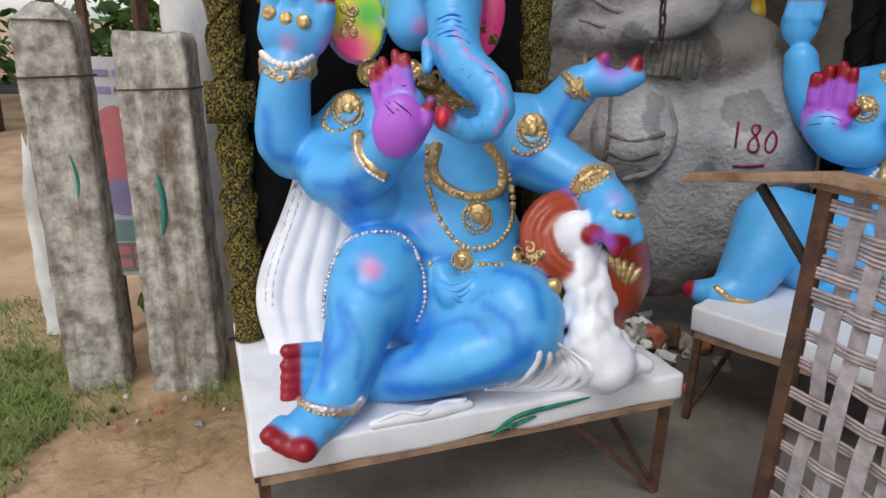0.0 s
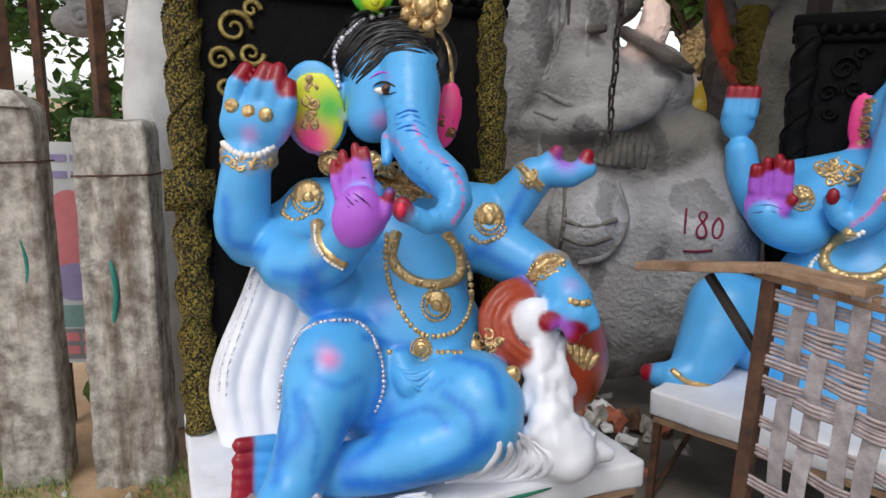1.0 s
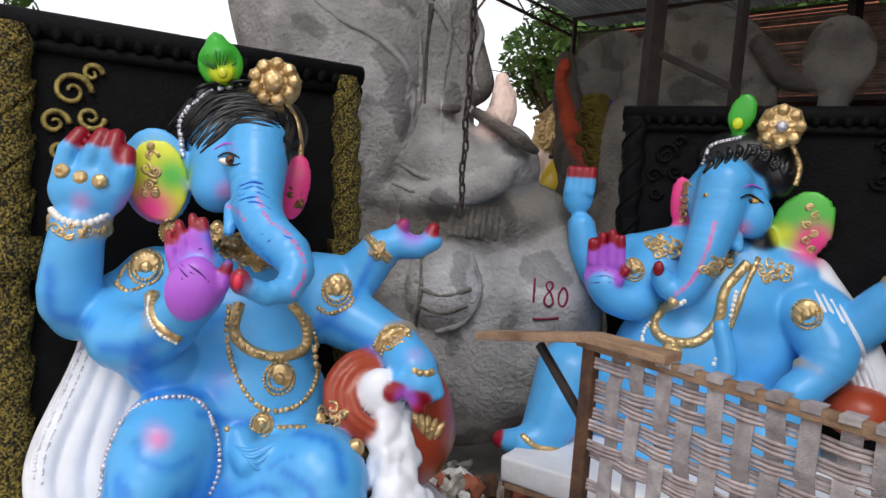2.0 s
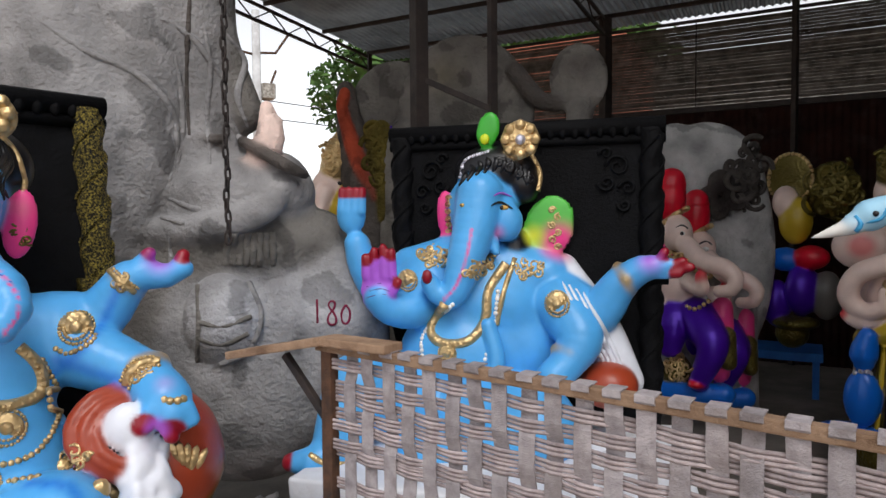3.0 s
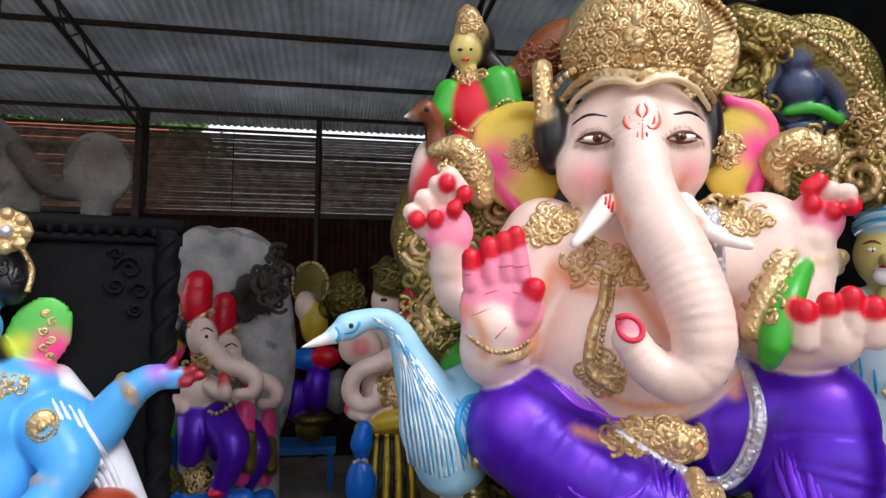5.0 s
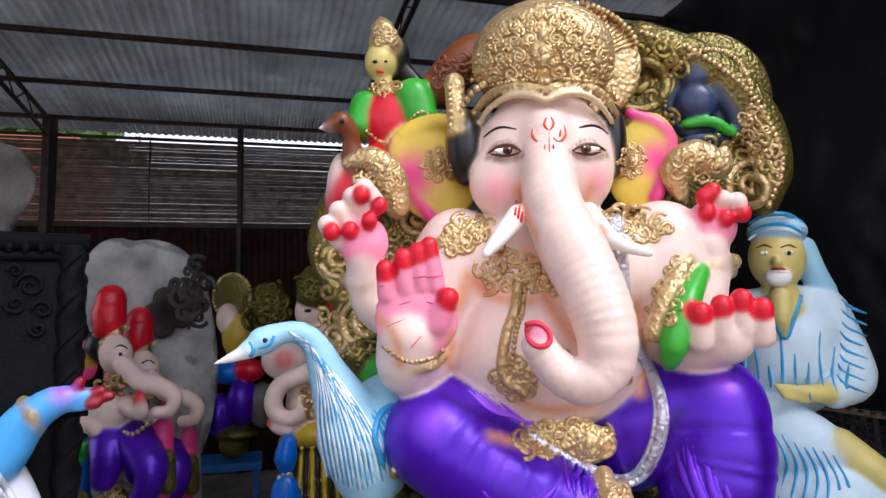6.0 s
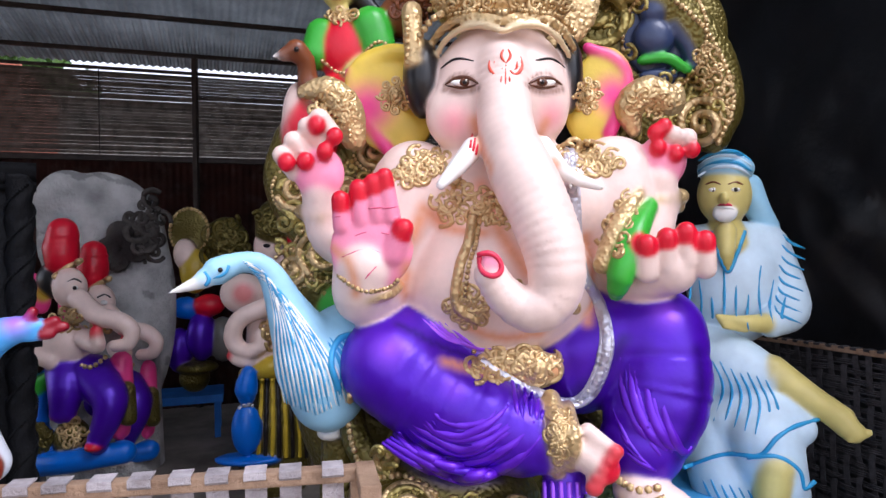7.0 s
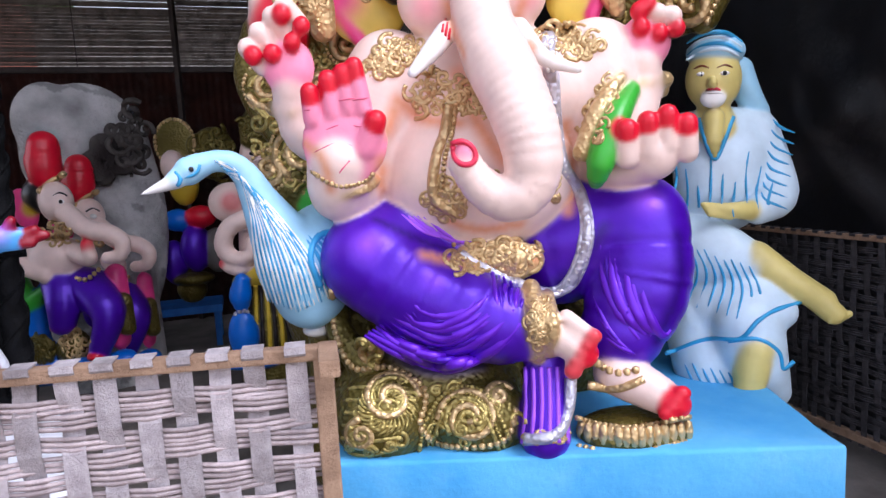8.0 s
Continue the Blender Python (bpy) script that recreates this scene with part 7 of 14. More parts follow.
s.curl(-0.08, 0.009, 2.07, 0.017, GOLD, 0.0065, turns=1.3, start=270, flip=-1, laid=0.006)
s.bead(-0.08, -0.043, 2.007, 0.01, 0.011, 0.01, 0, GOLD, laid=0.004, n=8)
s.curl(-0.053, 0.14, 2.06, 0.031, GOLD, 0.0085, turns=1.7, start=90, flip=-1, laid=0.004)
s.curl(-0.053, 0.114, 2.094, 0.017, GOLD, 0.0065, turns=1.3, start=270, flip=1, laid=0.006)
s.bead(-0.053, 0.172, 2.043, 0.01, 0.011, 0.01, 0, GOLD, laid=0.004, n=8)
s.curl(-0.053, -0.071, 2.035, 0.03, GOLD, 0.0085, turns=1.7, start=90, flip=1, laid=0.004)
s.curl(-0.053, -0.048, 2.075, 0.017, GOLD, 0.0065, turns=1.3, start=270, flip=-1, laid=0.006)
s.bead(-0.053, -0.1, 2.012, 0.01, 0.011, 0.01, 0, GOLD, laid=0.004, n=8)
s.curl(-0.026, 0.208, 2.076, 0.031, GOLD, 0.0085, turns=1.7, start=90, flip=-1, laid=0.004)
s.curl(-0.026, 0.181, 2.115, 0.017, GOLD, 0.0065, turns=1.3, start=270, flip=1, laid=0.006)
s.bead(-0.026, 0.24, 2.063, 0.01, 0.011, 0.01, 0, GOLD, laid=0.004, n=8)
s.curl(-0.026, -0.129, 2.036, 0.03, GOLD, 0.0085, turns=1.7, start=90, flip=1, laid=0.004)
s.curl(-0.026, -0.106, 2.08, 0.017, GOLD, 0.0065, turns=1.3, start=270, flip=-1, laid=0.006)
s.bead(-0.026, -0.159, 2.016, 0.01, 0.011, 0.01, 0, GOLD, laid=0.004, n=8)
s.curl(-0.08, 0.073, 2.101, 0.028, GOLD, 0.0085, turns=1.7, start=90, flip=-1, laid=0.004)
s.curl(-0.08, 0.048, 2.131, 0.015, GOLD, 0.0065, turns=1.3, start=270, flip=1, laid=0.006)
s.bead(-0.08, 0.104, 2.081, 0.01, 0.011, 0.01, 0, GOLD, laid=0.004, n=8)
s.curl(-0.08, -0.015, 2.09, 0.028, GOLD, 0.0085, turns=1.7, start=90, flip=1, laid=0.004)
s.curl(-0.08, 0.008, 2.126, 0.015, GOLD, 0.0065, turns=1.3, start=270, flip=-1, laid=0.006)
s.bead(-0.08, -0.044, 2.063, 0.01, 0.011, 0.01, 0, GOLD, laid=0.004, n=8)
s.curl(-0.053, 0.139, 2.118, 0.029, GOLD, 0.0085, turns=1.7, start=90, flip=-1, laid=0.004)
s.curl(-0.053, 0.113, 2.152, 0.016, GOLD, 0.0065, turns=1.3, start=270, flip=1, laid=0.006)
s.bead(-0.053, 0.17, 2.101, 0.01, 0.011, 0.01, 0, GOLD, laid=0.004, n=8)
s.curl(-0.053, -0.073, 2.092, 0.028, GOLD, 0.0085, turns=1.7, start=90, flip=1, laid=0.004)
s.curl(-0.053, -0.049, 2.131, 0.016, GOLD, 0.0065, turns=1.3, start=270, flip=-1, laid=0.006)
s.bead(-0.053, -0.102, 2.068, 0.01, 0.011, 0.01, 0, GOLD, laid=0.004, n=8)
s.beads((0.03, 0.301, 1.927), (-0.07, 0.155, 1.899), (-0.11, 0.03, 1.877), (-0.05, -0.081, 1.882), (0.06, -0.194, 1.887), r=0.0090, col=GOLD, gap=2, laid=0.004)
s.beads((0.03, 0.313, 1.993), (-0.07, 0.16, 1.961), (-0.11, 0.029, 1.937), (-0.05, -0.088, 1.942), (0.06, -0.208, 1.949), r=0.0090, col=GOLD, gap=2, laid=0.004)
s.beads((0.03, 0.294, 2.058), (-0.07, 0.15, 2.024), (-0.11, 0.027, 1.999), (-0.05, -0.082, 2.005), (0.06, -0.194, 2.015), r=0.0090, col=GOLD, gap=2, laid=0.004)
s.beads((0.03, 0.253, 2.118), (-0.07, 0.13, 2.083), (-0.11, 0.026, 2.058), (-0.05, -0.066, 2.068), (0.06, -0.158, 2.082), r=0.0090, col=GOLD, gap=2, laid=0.004)
s.bead(-0.12, 0.027, 1.953, 0.026, 0.014, 0.037, 0, GOLD, laid=0.004, n=12)
s.bead(-0.12, 0.027, 1.953, 0.013, 0.012, 0.019, 0, PALEGOLD, laid=0.016, n=10)
s.bead(-0.12, 0.025, 2.036, 0.022, 0.014, 0.032, 0, GOLD, laid=0.004, n=12)
s.bead(-0.12, 0.025, 2.036, 0.011, 0.012, 0.016, 0, PALEGOLD, laid=0.016, n=10)
s.bead(-0.133, 0.028, 1.973, 0.044, 0.014, 0.048, 0, GOLD, laid=0, n=14)
s.bead(-0.133, 0.028, 1.973, 0.018, 0.012, 0.02, 0, GOLD, laid=0.012, n=10)
s.beads((-0.126, -0.002, 1.972), (-0.126, 0.001, 1.959), (-0.126, 0.008, 1.948), (-0.128, 0.018, 1.941), (-0.131, 0.03, 1.939), (-0.134, 0.041, 1.942), (-0.137, 0.051, 1.949), (-0.139, 0.057, 1.961), (-0.141, 0.059, 1.974), (-0.141, 0.056, 1.987), (-0.14, 0.049, 1.998), (-0.138, 0.039, 2.005), (-0.136, 0.027, 2.008), (-0.133, 0.015, 2.005), (-0.13, 0.006, 1.997), (-0.128, -0.001, 1.986), (-0.126, -0.002, 1.972), r=0.0053, col=GOLD, gap=2.1, laid=0.012)
s.beads((-0.123, -0.015, 1.972), (-0.122, -0.011, 1.953), (-0.124, -0.001, 1.938), (-0.126, 0.014, 1.928), (-0.13, 0.03, 1.924), (-0.134, 0.047, 1.928), (-0.138, 0.061, 1.939), (-0.142, 0.069, 1.956), (-0.144, 0.072, 1.974), (-0.144, 0.068, 1.993), (-0.143, 0.058, 2.009), (-0.141, 0.043, 2.019), (-0.137, 0.026, 2.022), (-0.133, 0.01, 2.018), (-0.129, -0.004, 2.007), (-0.125, -0.013, 1.991), (-0.123, -0.015, 1.972), r=0.0057, col=GOLD, gap=2.1, laid=0.004)
s.cord((0.176, 0.056, 2.145), (0.151, 0.136, 2.218), r=0.0113, col=GOLD, laid=-0.002)
s.cord((0.177, 0.047, 2.153), (0.153, 0.12, 2.233), r=0.0113, col=GOLD, laid=-0.002)
s.cord((0.179, 0.037, 2.161), (0.157, 0.103, 2.246), r=0.0113, col=GOLD, laid=-0.002)
s.cord((0.181, 0.027, 2.168), (0.16, 0.084, 2.257), r=0.0113, col=GOLD, laid=-0.002)
s.cord((0.183, 0.016, 2.174), (0.164, 0.065, 2.267), r=0.0113, col=GOLD, laid=-0.002)
s.cord((0.185, 0.004, 2.179), (0.168, 0.046, 2.276), r=0.0113, col=GOLD, laid=-0.002)
s.cord((0.188, -0.007, 2.184), (0.172, 0.025, 2.283), r=0.0113, col=GOLD, laid=-0.002)
s.cord((0.19, -0.02, 2.187), (0.176, 0.004, 2.288), r=0.0113, col=GOLD, laid=-0.002)
s.cord((0.193, -0.032, 2.189), (0.181, -0.017, 2.292), r=0.0113, col=GOLD, laid=-0.002)
s.cord((0.196, -0.044, 2.19), (0.186, -0.039, 2.294), r=0.0113, col=GOLD, laid=-0.002)
s.cord((0.199, -0.056, 2.191), (0.191, -0.06, 2.295), r=0.0113, col=GOLD, laid=-0.002)
s.cord((0.202, -0.069, 2.19), (0.197, -0.082, 2.293), r=0.0113, col=GOLD, laid=-0.002)
s.cord((0.205, -0.081, 2.188), (0.202, -0.103, 2.29), r=0.0113, col=GOLD, laid=-0.002)
s.cord((0.208, -0.093, 2.185), (0.207, -0.124, 2.286), r=0.0113, col=GOLD, laid=-0.002)
s.cord((0.211, -0.105, 2.182), (0.213, -0.145, 2.279), r=0.0113, col=GOLD, laid=-0.002)
s.cord((0.214, -0.116, 2.177), (0.218, -0.165, 2.272), r=0.0113, col=GOLD, laid=-0.002)
s.cord((0.217, -0.127, 2.171), (0.223, -0.184, 2.262), r=0.0113, col=GOLD, laid=-0.002)
s.cord((0.22, -0.138, 2.165), (0.229, -0.202, 2.251), r=0.0113, col=GOLD, laid=-0.002)
s.cord((0.223, -0.148, 2.157), (0.234, -0.219, 2.239), r=0.0113, col=GOLD, laid=-0.002)
s.cord((0.226, -0.157, 2.149), (0.239, -0.236, 2.225), r=0.0113, col=GOLD, laid=-0.002)
s.cord((0.229, -0.166, 2.14), (0.243, -0.251, 2.211), r=0.0113, col=GOLD, laid=-0.002)
s.cord((0.232, -0.174, 2.13), (0.248, -0.265, 2.195), r=0.0113, col=GOLD, laid=-0.002)
s.cord((0.234, -0.181, 2.12), (0.252, -0.277, 2.178), r=0.0113, col=GOLD, laid=-0.002)
s.cord((0.237, -0.187, 2.109), (0.256, -0.288, 2.16), r=0.0113, col=GOLD, laid=-0.002)
s.cord((0.239, -0.192, 2.098), (0.26, -0.297, 2.141), r=0.0113, col=GOLD, laid=-0.002)
s.cord((0.241, -0.197, 2.086), (0.264, -0.305, 2.121), r=0.0113, col=GOLD, laid=-0.002)
s.limb((-0.028, 0.377, 1.937, 0.039), (-0.052, 0.368, 1.754, 0.034), col=GOLD)
s.beads((-0.068, 0.386, 1.902), (-0.074, 0.385, 1.728), r=0.0127, col=GOLD)
s.ball(-0.05, 0.365, 1.737, 0.038, 0.04, 0.021, 0, GOLD)
s.limb((-0.186, 0.681, 1.434, 0.036), (-0.225, 0.715, 1.49, 0.036), col=CREAM, k=0.008)
s.limb((-0.177, 0.641, 1.463, 0.036), (-0.216, 0.675, 1.519, 0.036), col=CREAM, k=0.008)
s.limb((-0.196, 0.732, 1.384, 0.036), (-0.235, 0.765, 1.441, 0.036), col=CREAM, k=0.008)
s.limb((-0.204, 0.773, 1.335, 0.036), (-0.243, 0.805, 1.392, 0.036), col=CREAM, k=0.008)
s.ball(-0.246, 0.673, 1.489, 0.030, 0.026, 0.034, 12, RED, k=0.010)
s.ball(-0.232, 0.612, 1.448, 0.030, 0.026, 0.034, 12, RED, k=0.010)
s.ball(-0.239, 0.647, 1.397, 0.030, 0.026, 0.034, 12, RED, k=0.010)
s.ball(-0.253, 0.715, 1.365, 0.030, 0.026, 0.034, 12, RED, k=0.010)
s.ball(-0.267, 0.779, 1.361, 0.030, 0.026, 0.034, 12, RED, k=0.010)
s.ball(0.092, -0.492, 1.451, 0.030, 0.026, 0.034, 12, RED, k=0.010)
s.ball(0.095, -0.5, 1.396, 0.030, 0.026, 0.034, 12, RED, k=0.010)
s.ball(0.108, -0.56, 1.374, 0.030, 0.026, 0.034, 12, RED, k=0.010)
s.ball(0.121, -0.62, 1.387, 0.030, 0.026, 0.034, 12, RED, k=0.010)
s.ball(0.099, -0.522, 1.471, 0.030, 0.026, 0.034, 12, RED, k=0.010)
s.ball(0.126, -0.554, 1.443, 0.037, 0.04, 0.037, 0, CREAM, k=0.006)
s.ball(0.138, -0.604, 1.432, 0.037, 0.04, 0.037, 0, CREAM, k=0.006)
s.limb((-0.142, 0.78, 1.197, 0.029), (-0.182, 0.686, 1.171, 0.028), (-0.11, 0.638, 1.2, 0.029), col=GOLD)
s.limb((0.164, -0.428, 1.235, 0.03), (0.118, -0.497, 1.207, 0.029), (0.199, -0.587, 1.225, 0.03), col=GOLD)
s.limb((0.184, -0.422, 1.195, 0.026), (0.14, -0.499, 1.174, 0.025), (0.218, -0.578, 1.189, 0.026), col=GOLD)
s.limb((-0.261, 0.599, 0.939, 0.017), (-0.306, 0.528, 0.898, 0.019), (-0.313, 0.467, 0.883, 0.019), (-0.28, 0.408, 0.899, 0.019), (-0.215, 0.391, 0.925, 0.017), col=GOLD, k=0.004)
s.beads((-0.261, 0.595, 0.962), (-0.307, 0.527, 0.925), (-0.313, 0.466, 0.909), (-0.28, 0.408, 0.924), (-0.216, 0.394, 0.946), r=0.0097, col=GOLD)
s.cord((-0.347, 0.559, 1.072), (-0.327, 0.467, 1.107), (-0.311, 0.394, 1.096), r=0.0030, col=ROSELINE, laid=-0.0008, taper=True)
s.cord((-0.344, 0.551, 1.025), (-0.327, 0.468, 1.052), (-0.312, 0.405, 1.022), r=0.0030, col=ROSELINE, laid=-0.0008, taper=True)
s.cord((-0.329, 0.489, 0.94), (-0.319, 0.437, 0.995), (-0.31, 0.396, 1.022), r=0.0030, col=ROSELINE, laid=-0.0008, taper=True)
s.cord((-0.362, 0.575, 1.156), (-0.35, 0.52, 1.162), r=0.0030, col=ROSELINE, laid=-0.0008, taper=True)
s.cord((-0.349, 0.513, 1.173), (-0.337, 0.458, 1.179), r=0.0030, col=ROSELINE, laid=-0.0008, taper=True)
s.cord((-0.338, 0.462, 1.181), (-0.326, 0.407, 1.187), r=0.0030, col=ROSELINE, laid=-0.0008, taper=True)
s.cord((-0.328, 0.418, 1.18), (-0.316, 0.364, 1.186), r=0.0030, col=ROSELINE, laid=-0.0008, taper=True)
# Tan airbrushed beside trunk, chest, belly and arms, shading put into the paint.
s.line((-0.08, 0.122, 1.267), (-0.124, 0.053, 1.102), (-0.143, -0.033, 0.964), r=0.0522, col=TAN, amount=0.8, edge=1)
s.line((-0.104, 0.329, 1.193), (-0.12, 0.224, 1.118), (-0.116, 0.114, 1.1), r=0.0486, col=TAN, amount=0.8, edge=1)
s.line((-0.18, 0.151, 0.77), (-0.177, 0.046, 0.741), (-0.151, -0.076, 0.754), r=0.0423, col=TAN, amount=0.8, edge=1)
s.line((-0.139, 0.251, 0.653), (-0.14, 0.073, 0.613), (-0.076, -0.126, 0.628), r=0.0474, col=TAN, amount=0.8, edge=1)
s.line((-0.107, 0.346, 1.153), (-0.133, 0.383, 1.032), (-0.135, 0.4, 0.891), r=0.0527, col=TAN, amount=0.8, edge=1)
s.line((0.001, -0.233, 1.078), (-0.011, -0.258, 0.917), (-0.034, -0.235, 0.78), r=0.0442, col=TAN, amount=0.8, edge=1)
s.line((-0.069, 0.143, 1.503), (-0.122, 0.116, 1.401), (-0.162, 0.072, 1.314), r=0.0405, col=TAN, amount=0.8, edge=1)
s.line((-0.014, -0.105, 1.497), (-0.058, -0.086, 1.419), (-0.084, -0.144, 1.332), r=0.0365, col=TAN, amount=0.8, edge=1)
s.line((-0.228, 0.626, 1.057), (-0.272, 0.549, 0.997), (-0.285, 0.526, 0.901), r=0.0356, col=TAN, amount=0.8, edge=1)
s.carve(-0.069, 0.345, 1.351, 0.103, 0.054, 22, GOLD, 0.0093, seed=50, roll=-20)
s.carve(0.061, -0.25, 1.368, 0.12, 0.049, 22, GOLD, 0.0093, seed=51, roll=15)
s.carve(-0.133, 0.179, 1.205, 0.103, 0.071, 22, GOLD, 0.0089, seed=52)
s.carve(-0.107, 0.064, 1.172, 0.079, 0.051, 14, GOLD, 0.0089, seed=53)
s.cord((-0.124, 0.145, 1.164), (-0.166, 0.156, 1.065), (-0.191, 0.183, 0.988), (-0.212, 0.195, 0.855), (-0.214, 0.116, 0.798), r=0.0198, col=GOLD)
s.beads((-0.119, 0.122, 1.164), (-0.161, 0.133, 1.064), (-0.185, 0.155, 0.987), (-0.206, 0.169, 0.874), r=0.0099, col=GOLD, laid=0.006)
s.carve(-0.204, 0.158, 0.845, 0.065, 0.065, 20, GOLD, 0.0086, seed=54)
s.carve(-0.193, 0.011, 0.909, 0.064, 0.026, 8, GOLD, 0.0066, seed=55)
s.carve(-0.099, -0.186, 0.921, 0.023, 0.116, 14, GOLD, 0.0073, seed=56)
s.cord((0, -0.191, 1.382), (-0.02, -0.196, 1.238), (-0.03, -0.2, 1.078), (-0.03, -0.22, 0.948), (-0.04, -0.278, 0.839), (-0.06, -0.298, 0.724), (-0.08, -0.272, 0.611), (-0.1, -0.221, 0.532), (-0.11, -0.153, 0.507), (-0.12, -0.078, 0.535), (-0.12, 0.027, 0.587), (-0.13, 0.133, 0.649), r=0.0222, col=SILVER, laid=-0.006)
s.cord((0, -0.209, 1.373), (-0.02, -0.213, 1.23), (-0.03, -0.217, 1.069), (-0.03, -0.237, 0.94), (-0.04, -0.295, 0.831), (-0.06, -0.314, 0.717), (-0.08, -0.288, 0.604), (-0.1, -0.237, 0.524), (-0.11, -0.169, 0.5), (-0.12, -0.095, 0.527), (-0.12, 0.01, 0.579), (-0.13, 0.115, 0.642), r=0.0101, col=SILVER, laid=-0.001)
s.cord((0, -0.173, 1.391), (-0.02, -0.178, 1.247), (-0.03, -0.182, 1.086), (-0.03, -0.202, 0.956), (-0.04, -0.261, 0.847), (-0.06, -0.281, 0.732), (-0.08, -0.255, 0.619), (-0.1, -0.204, 0.539), (-0.11, -0.136, 0.515), (-0.12, -0.061, 0.542), (-0.12, 0.045, 0.594), (-0.13, 0.15, 0.657), r=0.0101, col=SILVER, laid=-0.001)
s.beads((0, -0.199, 1.378), (-0.02, -0.204, 1.234), (-0.03, -0.207, 1.074), (-0.03, -0.227, 0.944), (-0.04, -0.286, 0.835), (-0.06, -0.305, 0.72), (-0.08, -0.279, 0.607), (-0.1, -0.228, 0.528), (-0.11, -0.16, 0.504), (-0.12, -0.085, 0.531), (-0.12, 0.02, 0.583), (-0.13, 0.125, 0.645), r=0.0065, col=EYEWHITE, gap=2.1, laid=0.003)
s.beads((0, -0.183, 1.387), (-0.02, -0.188, 1.243), (-0.03, -0.192, 1.082), (-0.03, -0.212, 0.952), (-0.04, -0.271, 0.843), (-0.06, -0.29, 0.728), (-0.08, -0.264, 0.615), (-0.1, -0.213, 0.535), (-0.11, -0.145, 0.511), (-0.12, -0.07, 0.538), (-0.12, 0.035, 0.59), (-0.13, 0.14, 0.653), r=0.0065, col=EYEWHITE, gap=2.1, laid=0.003)
s.carve(-0.127, 0.012, 0.638, 0.159, 0.05, 34, GOLD, 0.0097, seed=57)
s.bead(-0.131, -0.062, 0.626, 0.038, 0.014, 0.042, 0, GOLD, laid=0, n=14)
s.bead(-0.131, -0.062, 0.626, 0.016, 0.012, 0.018, 0, GOLD, laid=0.012, n=10)
s.beads((-0.125, -0.089, 0.626), (-0.125, -0.086, 0.614), (-0.126, -0.08, 0.605), (-0.128, -0.071, 0.598), (-0.13, -0.061, 0.596), (-0.133, -0.051, 0.599), (-0.135, -0.042, 0.605), (-0.136, -0.036, 0.615), (-0.137, -0.035, 0.627), (-0.136, -0.037, 0.639), (-0.135, -0.043, 0.648), (-0.133, -0.052, 0.655), (-0.131, -0.062, 0.657), (-0.129, -0.073, 0.654), (-0.127, -0.081, 0.648), (-0.125, -0.087, 0.638), (-0.125, -0.089, 0.626), r=0.0046, col=GOLD, gap=2.1, laid=0.012)
s.beads((-0.122, -0.1, 0.626), (-0.123, -0.097, 0.609), (-0.125, -0.088, 0.595), (-0.127, -0.075, 0.586), (-0.13, -0.06, 0.583), (-0.134, -0.046, 0.587), (-0.136, -0.034, 0.597), (-0.138, -0.026, 0.611), (-0.139, -0.023, 0.627), (-0.139, -0.027, 0.644), (-0.137, -0.035, 0.658), (-0.135, -0.048, 0.667), (-0.131, -0.063, 0.67), (-0.128, -0.077, 0.666), (-0.125, -0.089, 0.656), (-0.123, -0.097, 0.642), (-0.122, -0.1, 0.626), r=0.0050, col=GOLD, gap=2.1, laid=0.004)
s.carve(-0.037, -0.343, 1.103, 0.039, 0.117, 20, GOLD, 0.0088, seed=58, roll=20)
s.limb((0.06, -0.42, 1.226, 0.024), (-0.016, -0.343, 1.104, 0.036), (-0.047, -0.286, 0.977, 0.031), col=GOLD, k=0.006)
s.cord((-0.33, 0.261, 0.534), (-0.34, 0.235, 0.503), (-0.33, 0.162, 0.479), (-0.31, 0.083, 0.499), (-0.28, 0.048, 0.554), r=0.0163, col=PURPLEMID, laid=-0.009, taper=True)
s.cord((-0.33, 0.275, 0.524), (-0.34, 0.242, 0.478), (-0.33, 0.163, 0.465), (-0.31, 0.076, 0.497), (-0.28, 0.034, 0.545), r=0.0127, col=PURPLE, laid=-0.009, taper=True)
s.cord((-0.33, 0.289, 0.515), (-0.34, 0.249, 0.464), (-0.33, 0.163, 0.45), (-0.31, 0.069, 0.493), (-0.28, 0.021, 0.537), r=0.0200, col=PURPLEMID, laid=-0.009, taper=True)
s.cord((-0.33, 0.303, 0.505), (-0.34, 0.256, 0.462), (-0.33, 0.163, 0.436), (-0.31, 0.063, 0.468), (-0.28, 0.007, 0.529), r=0.0164, col=PURPLEMID, laid=-0.009, taper=True)
s.cord((-0.33, 0.317, 0.495), (-0.34, 0.263, 0.463), (-0.33, 0.163, 0.421), (-0.31, 0.056, 0.452), (-0.28, -0.007, 0.52), r=0.0128, col=PURPLE, laid=-0.009, taper=True)
s.cord((-0.33, 0.331, 0.485), (-0.34, 0.27, 0.453), (-0.33, 0.163, 0.406), (-0.31, 0.049, 0.453), (-0.28, -0.02, 0.512), r=0.0201, col=PURPLEMID, laid=-0.009, taper=True)
s.cord((-0.33, 0.345, 0.475), (-0.34, 0.277, 0.43), (-0.33, 0.163, 0.392), (-0.31, 0.042, 0.442), (-0.28, -0.034, 0.504), r=0.0165, col=PURPLEMID, laid=-0.009, taper=True)
s.cord((-0.33, 0.359, 0.466), (-0.34, 0.284, 0.404), (-0.33, 0.163, 0.377), (-0.31, 0.036, 0.417), (-0.28, -0.048, 0.495), r=0.0128, col=PURPLE, laid=-0.009, taper=True)
